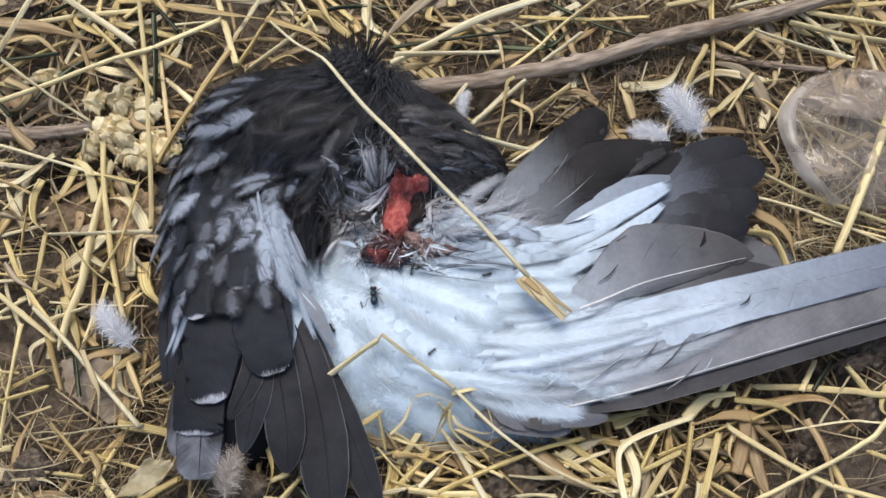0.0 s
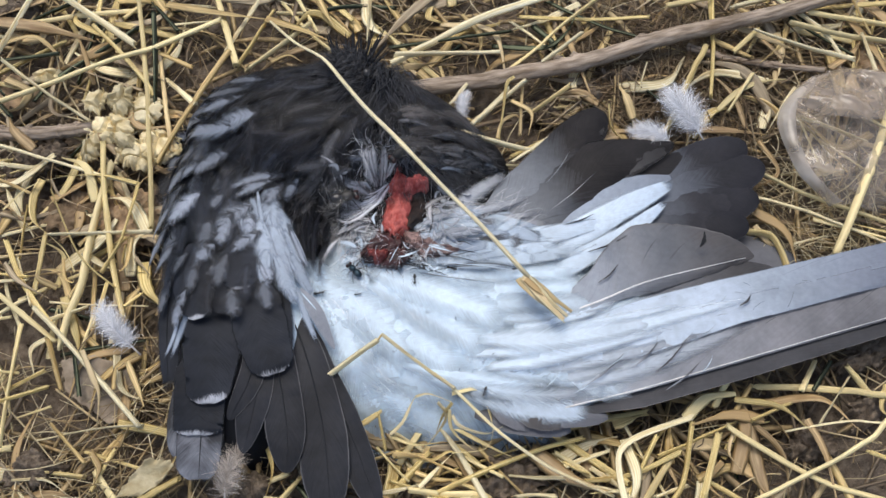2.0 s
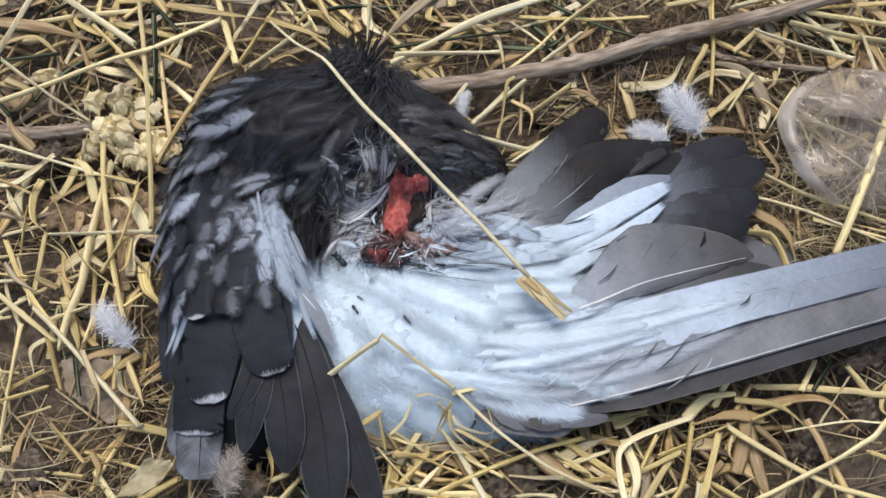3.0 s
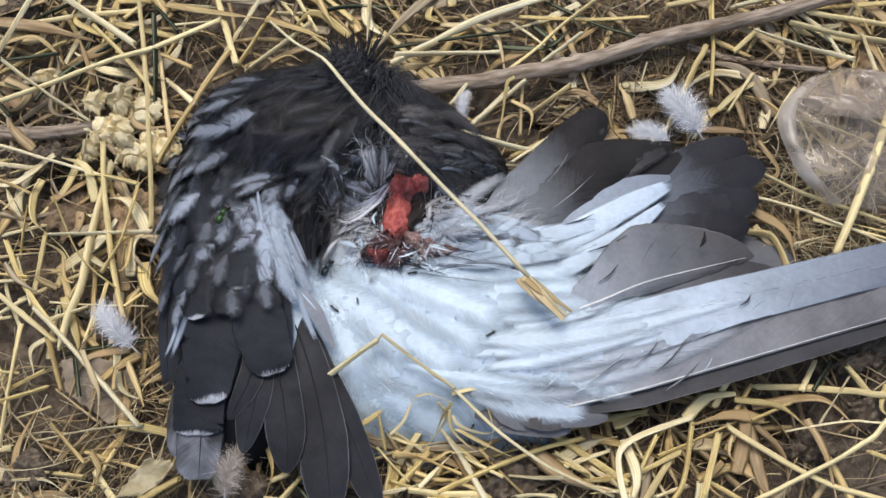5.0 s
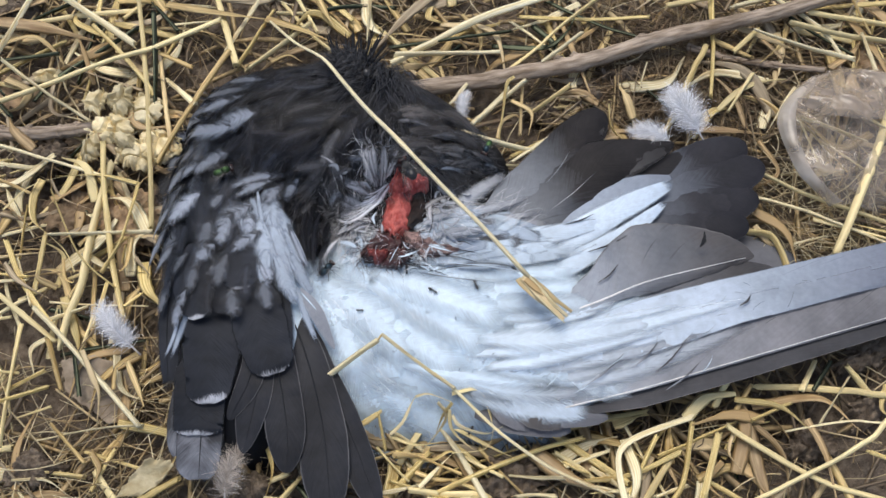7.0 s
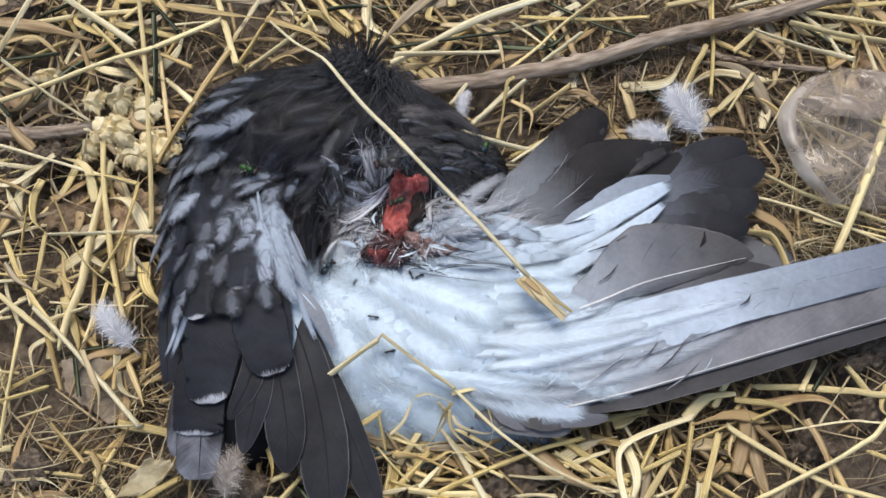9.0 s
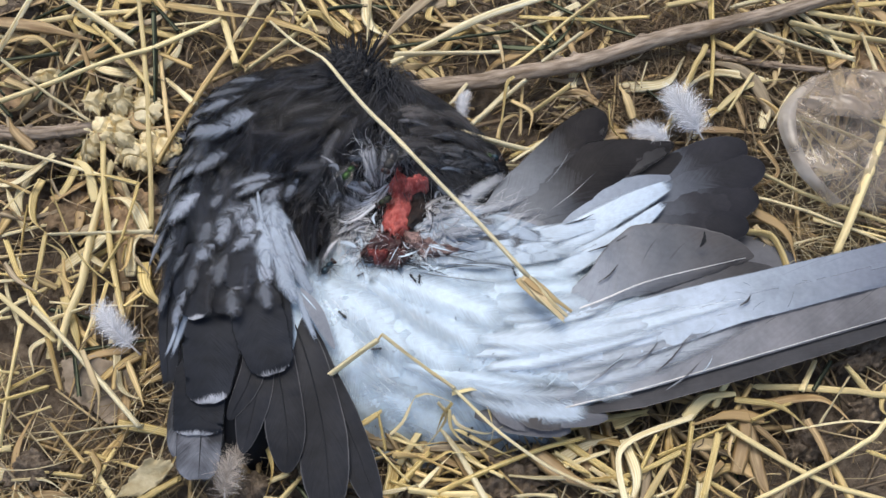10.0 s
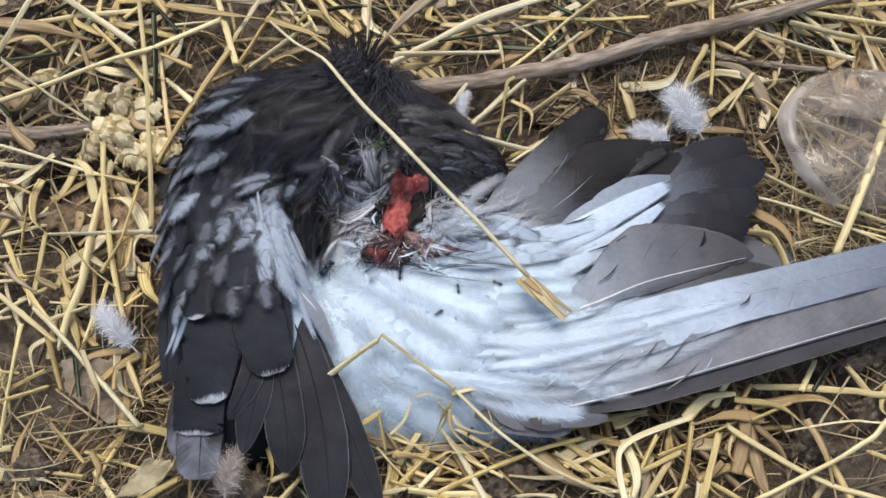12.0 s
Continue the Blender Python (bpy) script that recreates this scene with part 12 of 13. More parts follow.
stalk([(-0.0209, -0.116, 0.008), (-0.0057, -0.0986, 0.009)], 0.00169, "straw")
stalk([(-0.022, -0.111, 0.01), (0.0026, -0.1184, 0.009)], 0.00117, "straw")
blade([(-0.0062, -0.0964, 0.01), (-0.0104, -0.1056, 0.0086), (-0.008, -0.1088, 0.0072), (0.0026, -0.1097, 0.0058)], 0.00107, "tan")
blade([(0.0037, -0.0791, 0.029), (0.0155, -0.0766, 0.026), (0.0196, -0.0865, 0.023), (0.0206, -0.0929, 0.02), (0.0173, -0.0992, 0.017), (0.0038, -0.1002, 0.014)], 0.00094, "straw", 2.5, taper=0.8)
blade([(0.0037, -0.0871, 0.025), (0.0072, -0.0918, 0.025), (0.0175, -0.0948, 0.025), (0.0245, -0.0918, 0.025)], 0.00080, "pale")
blade([(-0.02, -0.0986, 0.0094), (-0.0057, -0.1023, 0.0098), (0.0038, -0.0988, 0.0103), (0.0132, -0.106, 0.0107)], 0.00094, "straw")
blade([(-0.0151, -0.1056, 0.0088), (-0.0009, -0.1104, 0.0093), (0.0108, -0.1086, 0.0097)], 0.00107, "tan")
stalk([(-0.0933, -0.099, 0.0057), (-0.089, -0.0959, 0.008)], 0.00182, "straw")
blade([(-0.0772, -0.0901, 0.0059), (-0.0716, -0.1055, 0.008), (-0.0735, -0.1186, 0.0101)], 0.00134, "straw")
stalk([(-0.0723, -0.1104, 0.0071), (-0.0643, -0.1074, 0.0082)], 0.00143, "straw")
stalk([(-0.0664, -0.119, 0.012), (-0.0595, -0.1103, 0.011)], 0.00143, "straw")
stalk([(-0.0728, -0.1183, 0.0118), (-0.0617, -0.1183, 0.0082)], 0.00104, "pale")
stalk([(-0.0014, -0.0889, 0.012), (0.0066, -0.0996, 0.0115), (0.0181, -0.1199, 0.011)], 0.00143, "bright")
stalk([(-0.0021, -0.1158, 0.011), (0.0226, -0.1051, 0.0117), (0.0416, -0.0981, 0.0123), (0.0589, -0.0935, 0.013)], 0.00130, "straw")
stalk([(0.0472, -0.0906, 0.008), (0.0609, -0.1008, 0.0085), (0.077, -0.112, 0.009)], 0.00221, "straw")
blade([(0.0026, -0.088, 0.013), (0.0203, -0.0975, 0.0125), (0.032, -0.1028, 0.012)], 0.00107, "straw")
blade([(0.0372, -0.0974, 0.009), (0.0508, -0.1086, 0.0095), (0.0702, -0.1163, 0.01)], 0.00402, "brown", 0.3)
stalk([(0.0411, -0.0916, 0.008), (0.0669, -0.0848, 0.0075), (0.088, -0.081, 0.007)], 0.00156, "straw")
blade([(0.0728, -0.0867, 0.0079), (0.0862, -0.0824, 0.0094)], 0.00268, "straw")
stalk([(0.1056, -0.0846, 0.013), (0.0847, -0.0918, 0.0127), (0.0747, -0.0982, 0.0125), (0.0729, -0.1064, 0.0122), (0.0747, -0.1201, 0.012)], 0.00143, "bright")
stalk([(0.09, -0.0926, 0.012), (0.0814, -0.1082, 0.01), (0.0757, -0.1194, 0.008)], 0.00130, "straw")
stalk([(0.0998, -0.099, 0.011), (0.079, -0.1082, 0.01), (0.059, -0.1108, 0.009)], 0.00117, "straw")
stalk([(0.0953, -0.102, 0.0084), (0.0833, -0.1192, 0.007)], 0.00156, "straw")
blade([(0.0923, -0.0982, 0.0074), (0.0973, -0.1099, 0.0067), (0.0984, -0.1121, 0.0059)], 0.00107, "brown")
blade([(0.1373, -0.0845, 0.009), (0.1219, -0.0833, 0.011), (0.1053, -0.088, 0.013)], 0.00268, "brown", 0.8)
blade([(0.1256, -0.1027, 0.006), (0.1326, -0.11, 0.007), (0.1322, -0.1194, 0.008)], 0.00321, "brown", 0.2)
stalk([(0.1228, -0.0672, 0.017), (0.1169, -0.079, 0.009)], 0.00156, "straw")
blade([(0.1029, -0.0853, 0.012), (0.1126, -0.0764, 0.013), (0.1251, -0.0747, 0.014)], 0.00281, "straw", 0.3, taper=0.8)
blade([(0.1246, -0.0769, 0.013), (0.1436, -0.08, 0.0125), (0.1548, -0.0897, 0.012)], 0.00147, "straw")
blade([(0.1328, -0.0785, 0.009), (0.1623, -0.0755, 0.0097), (0.1765, -0.0892, 0.0103), (0.1887, -0.099, 0.011)], 0.00254, "brown")
stalk([(0.1362, -0.0699, 0.008), (0.1635, -0.0709, 0.0085), (0.1945, -0.074, 0.009)], 0.00156, "straw")
stalk([(0.1205, -0.0884, 0.012), (0.1341, -0.098, 0.0117), (0.1558, -0.1108, 0.0113), (0.1845, -0.1199, 0.011)], 0.00156, "straw")
stalk([(0.1889, -0.0849, 0.017), (0.1754, -0.0965, 0.0157), (0.1503, -0.1091, 0.0143), (0.1272, -0.1194, 0.013)], 0.00130, "straw")
blade([(0.1541, -0.0855, 0.013), (0.1596, -0.0994, 0.0125), (0.1614, -0.1197, 0.012)], 0.00188, "brown")
stalk([(0.1059, -0.0865, 0.011), (0.0998, -0.1107, 0.0105), (0.0939, -0.1198, 0.01)], 0.00156, "straw")
stalk([(0.116, -0.0918, 0.013), (0.1085, -0.1133, 0.012), (0.1057, -0.1199, 0.011)], 0.00156, "straw")
stalk([(0.1442, -0.0909, 0.013), (0.1712, -0.0863, 0.013), (0.19, -0.088, 0.013)], 0.00052, "pale")
stalk([(0.1769, -0.0608, 0.009), (0.1856, -0.0742, 0.008)], 0.00156, "straw")
stalk([(0.1639, -0.0583, 0.0076), (0.1541, -0.0729, 0.0119)], 0.00130, "straw")
stalk([(0.1765, -0.0662, 0.01), (0.1594, -0.0877, 0.012)], 0.00078, "pale")
stalk([(0.131, -0.0859, 0.0117), (0.1499, -0.0772, 0.0094)], 0.00117, "straw")
stalk([(0.0907, -0.1003, 0.0085), (0.1096, -0.0923, 0.0079), (0.1264, -0.0848, 0.0074)], 0.00104, "straw")
stalk([(0.1105, -0.1097, 0.0056), (0.1255, -0.1192, 0.0069)], 0.00117, "straw")
blade([(0.1307, -0.0874, 0.008), (0.1328, -0.1103, 0.0085), (0.137, -0.1196, 0.009)], 0.00295, "brown")
blade([(0.124, -0.0891, 0.0097), (0.1202, -0.0988, 0.0099), (0.124, -0.1059, 0.0102)], 0.00094, "tan")
stalk([(0.1584, -0.0885, 0.0075), (0.1849, -0.0953, 0.0105)], 0.00065, "tan")
stalk([(0.1794, -0.0989, 0.0104), (0.1885, -0.1023, 0.0099)], 0.00104, "straw")
stalk([(0.17, -0.0589, 0.0096), (0.1602, -0.0719, 0.0103)], 0.00104, "olive")
blade([(0.1935, -0.0684, 0.0072), (0.189, -0.0788, 0.0082), (0.1912, -0.0841, 0.0092)], 0.00121, "straw")
stalk([(0.1017, -0.1123, 0.007), (0.0879, -0.1172, 0.0084)], 0.00117, "pale")
stalk([(0.1337, -0.0694, 0.0104), (0.1249, -0.0817, 0.0098)], 0.00117, "tan")
stalk([(0.0399, -0.1235, 0.0119), (0.0317, -0.1153, 0.0107), (0.0231, -0.1062, 0.0095)], 0.00080, "tan")
stalk([(0.0546, -0.1115, 0.0079), (0.0665, -0.1139, 0.0096), (0.0782, -0.1177, 0.0112)], 0.00089, "pale")
blade([(0.0208, -0.1095, 0.0071), (0.01, -0.0993, 0.0082), (-0.001, -0.0902, 0.0092)], 0.00146, "straw")
blade([(-0.0255, -0.1164, 0.0127), (-0.0165, -0.1145, 0.0115), (-0.0077, -0.1117, 0.0102)], 0.00100, "pale")
stalk([(0.025, -0.1099, 0.0125), (0.0151, -0.1044, 0.0107), (0.0052, -0.0988, 0.0089)], 0.00088, "straw")
stalk([(0.0179, -0.1175, 0.0098), (0.0122, -0.117, 0.0086), (0.0063, -0.1156, 0.0073)], 0.00114, "straw")
stalk([(-0.0111, -0.1003, 0.0114), (-0.0016, -0.1047, 0.0121), (0.0077, -0.1086, 0.0128)], 0.00089, "tan")
stalk([(-0.0144, -0.1149, 0.0111), (-0.0002, -0.1161, 0.01), (0.0143, -0.1161, 0.0089)], 0.00150, "straw")
stalk([(-0.0069, -0.1192, 0.0118), (0.0037, -0.1195, 0.0096), (0.0148, -0.1177, 0.0073)], 0.00153, "pale")
stalk([(0.0776, -0.1149, 0.0084), (0.0699, -0.1105, 0.0086), (0.062, -0.1054, 0.0089)], 0.00114, "pale")
blade([(-0.0098, -0.1141, 0.0126), (-0.0026, -0.1062, 0.0115), (0.005, -0.0986, 0.0103)], 0.00107, "pale")
stalk([(0.0502, -0.1097, 0.0102), (0.039, -0.1096, 0.01), (0.0278, -0.1087, 0.0098)], 0.00113, "pale")
stalk([(-0.0281, -0.0962, 0.0072), (-0.0211, -0.1041, 0.0085), (-0.0143, -0.1112, 0.0098)], 0.00099, "straw")
stalk([(0.0792, -0.1213, 0.0122), (0.0715, -0.1117, 0.0097), (0.0635, -0.1003, 0.0072)], 0.00120, "pale")
stalk([(0.015, -0.0967, 0.0094), (0.0195, -0.1017, 0.0082), (0.024, -0.1048, 0.007)], 0.00106, "tan")
stalk([(0.0507, -0.1026, 0.0078), (0.0557, -0.1061, 0.0099), (0.0609, -0.1084, 0.012)], 0.00103, "straw")
blade([(0.0798, -0.1142, 0.0083), (0.0728, -0.1151, 0.0106), (0.066, -0.1162, 0.0129)], 0.00119, "pale")
stalk([(0.07, -0.0985, 0.011), (0.0598, -0.1015, 0.0094), (0.0496, -0.105, 0.0079)], 0.00137, "pale")
stalk([(0.0297, -0.1178, 0.0117), (0.0382, -0.1167, 0.0106), (0.0466, -0.1172, 0.0096)], 0.00148, "pale")
stalk([(0.0035, -0.1107, 0.0108), (0.0112, -0.1133, 0.0099), (0.0187, -0.1171, 0.009)], 0.00093, "straw")
stalk([(-0.0076, -0.1004, 0.0089), (-0.0142, -0.1004, 0.0109), (-0.0207, -0.1011, 0.0128)], 0.00149, "tan")
stalk([(0.047, -0.0987, 0.0084), (0.0553, -0.1039, 0.0084), (0.0634, -0.1104, 0.0083)], 0.00142, "straw")
blade([(0.0744, -0.1142, 0.0071), (0.0673, -0.1153, 0.0096), (0.0603, -0.1165, 0.0122)], 0.00097, "straw")
stalk([(-0.0832, 0.1023, 0.04), (-0.0687, 0.0828, 0.049), (-0.0537, 0.0672, 0.058), (-0.0431, 0.0514, 0.061), (-0.0328, 0.0385, 0.061), (-0.0203, 0.0245, 0.06), (0.0038, -0.0004, 0.054), (0.0157, -0.0118, 0.05), (0.0359, -0.032, 0.041)], 0.00107, "bright", 0.00188, label="long pale straw stalk fallen across the dead bird")
blade([(0.0313, -0.0333, 0.0418), (0.0383, -0.0413, 0.0418), (0.0457, -0.0465, 0.0378)], 0.00174, "tan", 0.5, label="torn papery straw sheath lying on the bird", taper=0.85)
blade([(0.0327, -0.033, 0.0421), (0.0406, -0.0424, 0.0421), (0.0489, -0.0491, 0.0381)], 0.00214, "pale", 0.2, label="torn papery straw sheath lying on the bird", taper=0.85)
blade([(0.0341, -0.0331, 0.0424), (0.0419, -0.043, 0.0424), (0.0502, -0.0502, 0.0384)], 0.00201, "tan", -0.2, label="torn papery straw sheath lying on the bird", taper=0.85)
blade([(0.0355, -0.033, 0.0422), (0.0434, -0.0422, 0.0422), (0.0517, -0.0487, 0.0382)], 0.00188, "pale", 0.3, label="torn papery straw sheath lying on the bird", taper=0.85)
blade([(0.0369, -0.0334, 0.0419), (0.0451, -0.0413, 0.0419), (0.0537, -0.0465, 0.0379)], 0.00147, "tan", -0.4, label="torn papery straw sheath lying on the bird", taper=0.85)
blade([(0.0345, -0.0338, 0.0428), (0.0406, -0.0396, 0.0428), (0.0472, -0.0428, 0.0388)], 0.00161, "brown", 0.6, label="torn papery straw sheath lying on the bird", taper=0.85)
blade([(0.0336, -0.0342, 0.0426), (0.0418, -0.0444, 0.0426), (0.0505, -0.0518, 0.0386)], 0.00067, "pale", 0.3, label="torn papery straw sheath lying on the bird", taper=0.85)


# loose straw further out, beyond the bird
far_rng = random.Random(77)
for _ in range(70):
    a = far_rng.uniform(0, math.tau)
    d = far_rng.uniform(1.0, 1.35)
    x, y = 0.25 * d * math.cos(a), 0.02 + 0.17 * d * math.sin(a)
    t = far_rng.uniform(0, math.tau)
    l = far_rng.uniform(0.02, 0.05)
    z = far_rng.uniform(0.004, 0.012)
    stalk([(x - l * math.cos(t), y - l * math.sin(t), z), (x + l * math.cos(t), y + l * math.sin(t), z + far_rng.uniform(-0.003, 0.003))], far_rng.uniform(0.0009, 0.002), far_rng.choice(("straw", "pale", "olive", "tan")))
spare_rng = random.Random(91)
placed = 0
while placed < 300:
    x, y = spare_rng.uniform(-0.25, 0.25), spare_rng.uniform(-0.12, 0.16)
    if lie(x, y) > 0.0 or (x > 0.135 and y < -0.055) or (0.095 < x < 0.155 and 0.066 < y < 0.112) or noise.noise(Vector((x * 14, y * 14, 21.0))) < -0.25:
        continue
    placed += 1
    t, l, z = spare_rng.uniform(0, math.tau), spare_rng.uniform(0.008, 0.03), spare_rng.uniform(0.001, 0.008)
    c, k = spare_rng.gauss(0, 0.7), spare_rng.uniform(-0.003, 0.003)
    blade([(x, y, z), (x + l * math.cos(t), y + l * math.sin(t), z + 0.002 + k),
           (x + l * (math.cos(t) + math.cos(t + c)), y + l * (math.sin(t) + math.sin(t + c)), z)],
          spare_rng.uniform(0.0008, 0.0034), spare_rng.choice(("straw", "tan", "tan", "pale", "grey", "brown", "brown")))
stray = 0
while stray < 150:
    x, y = spare_rng.uniform(-0.26, 0.26), spare_rng.uniform(-0.13, 0.17)
    t, l = spare_rng.uniform(0, math.tau), spare_rng.uniform(0.007, 0.03)
    z = spare_rng.uniform(0.000, 0.006)
    ends = [(x - l * math.cos(t), y - l * math.sin(t)), (x + l * math.cos(t), y + l * math.sin(t))]
    if lie(x, y) > 0 or (x > 0.135 and y < -0.055) or (0.095 < x < 0.155 and 0.066 < y < 0.112) or noise.noise(Vector((x * 14, y * 14, 21.0))) < -0.3 or any(lie(*q) > 0.012 for q in ends):
        continue
    stray += 1
    stalk([(*ends[0], z), (x, y, z + spare_rng.uniform(0, 0.0015)), (*ends[1], z)], spare_rng.uniform(0.0007, 0.0018),
          spare_rng.choice(("straw", "straw", "pale", "olive", "tan", "grey")))


# ---- insects ----
def blob(name, parent, x, y, z, rx, ry, rz, mat, tilt=0.0, label=""):
    """A small rounded body segment with faint furrows."""
    bm = bmesh.new()
    bmesh.ops.create_uvsphere(bm, u_segments=20, v_segments=14, radius=1.0)
    for v in bm.verts:
        v.co.z *= 1.0 - 0.10 * v.co.x
        v.co *= 1 + 0.03 * math.sin(14 * v.co.x)
    bmesh.ops.transform(bm, matrix=pose(x, y, z, 0, tilt, 0) @ Matrix.Diagonal((rx, ry, rz, 1)), verts=bm.verts)
    return bm_part(name, bm, mat, parent, label)


def limb(name, parent, pts, r, mat):
    V, F, U = sweep(pts, 12, RING[::2], lambda s: (r * (1.15 - 0.6 * s), r * (1.15 - 0.6 * s)))
    return part(name, mesh_of(name, V, F, [mat], uvs=U), parent)


def fly_wing(parent, side, l):
    V, F = [], []
    n, m = 12, 5
    for i in range(n):
        s = i / (n - 1)
        w = 0.34 * l * math.sin(math.pi * (0.12 + 0.83 * s)) ** 0.7
        for j in range(m):
            k = j / (m - 1)
            V.append((0.10 * l - 0.92 * l * s, side * (0.10 * l + 0.26 * l * s + (k - 0.45) * w), 0.40 * l - 0.14 * l * s + 0.03 * l * math.sin(3 * k)))
    for i in range(n - 1):
        for j in range(m - 1):
            F.append((i * m + j, i * m + j + 1, (i + 1) * m + j + 1, (i + 1) * m + j))
    return part("wing", mesh_of("wing", V, F, ["wing_film"]), parent, "clear smoky wing")


def fly(l, body, abdomen, label):
    """A blowfly: head with two eyes, thorax, abdomen, two wings, six legs."""
    f = tagged(new("fly"), label, "fly", "flies")
    blob("thorax", f, 0.08 * l, 0, 0.27 * l, 0.21 * l, 0.17 * l, 0.17 * l, body)
    blob("abdomen", f, -0.25 * l, 0, 0.23 * l, 0.26 * l, 0.18 * l, 0.16 * l, abdomen)
    h = blob("head", f, 0.35 * l, 0, 0.25 * l, 0.10 * l, 0.16 * l, 0.13 * l, "insect")
    for sy in (-1, 1):
        blob("eye", h, 0.37 * l, sy * 0.10 * l, 0.27 * l, 0.085 * l, 0.075 * l, 0.11 * l, "eye", label="dark red eye")
        fly_wing(f, sy, l)
        for x, a in ((0.18, 0.30), (0.06, -0.02), (-0.06, -0.40)):
            limb("leg", f, [(x * l, sy * 0.10 * l, 0.2 * l), ((x + a * 0.4) * l, sy * 0.30 * l, 0.28 * l), ((x + a * 0.8) * l, sy * 0.42 * l, 0.06 * l), ((x + a) * l, sy * 0.48 * l, 0.0)], 0.018 * l, "insect")
    return f


def ant(l, label):
    """A small black ant: head, thorax, gaster, six legs, two feelers."""
    a = tagged(new("ant"), label, "ant", "ants")
    blob("thorax", a, 0.04 * l, 0, 0.17 * l, 0.20 * l, 0.075 * l, 0.085 * l, "insect")
    blob("gaster", a, -0.32 * l, 0, 0.18 * l, 0.21 * l, 0.13 * l, 0.125 * l, "insect")
    blob("head", a, 0.36 * l, 0, 0.17 * l, 0.14 * l, 0.12 * l, 0.10 * l, "insect")
    for sy in (-1, 1):
        limb("feeler", a, [(0.46 * l, sy * 0.04 * l, 0.2 * l), (0.60 * l, sy * 0.14 * l, 0.26 * l), (0.78 * l, sy * 0.16 * l, 0.14 * l)], 0.014 * l, "insect")
        for x, d in ((0.14, 0.28), (0.04, 0.0), (-0.06, -0.34)):
            limb("leg", a, [(x * l, sy * 0.05 * l, 0.14 * l), ((x + d * 0.5) * l, sy * 0.20 * l, 0.24 * l), ((x + d) * l, sy * 0.36 * l, 0.0)], 0.018 * l, "insect")
    return a


bluebottle = fly(0.0088, "blue", "blue", "dark blue blowfly walking on white feathers")
greenbottle = fly(0.0098, "green", "green", "shiny green blowfly on dark feathers")
greenbottle_small = fly(0.0088, "olive", "olive", "small olive-bronze blowfly at the wound")
dark_greenbottle = fly(0.0090, "blue", "green", "dark green blowfly at the shoulder of the bird")
flesh_fly_thin = fly(0.0140, "stripe", "insect", "grey striped flesh fly walking beside the wound")
flesh_fly = fly(0.0125, "stripe", "insect", "grey striped flesh fly at the wound")
ant_a = ant(0.0042, "tiny black ant crossing the dead bird")
ant_b = ant(0.0046, "tiny black ant crossing the dead bird")
ant_c = ant(0.0046, "tiny black ant crossing the dead bird")
ant_d = ant(0.0042, "tiny black ant crossing the dead bird")
ant_e = ant(0.0044, "tiny black ant crossing the dead bird")
ant_f = ant(0.003, "tiny black ant crossing the dead bird")
ant_g = ant(0.0042, "tiny black ant crossing the dead bird")
ant_h = ant(0.0042, "tiny black ant crossing the dead bird")


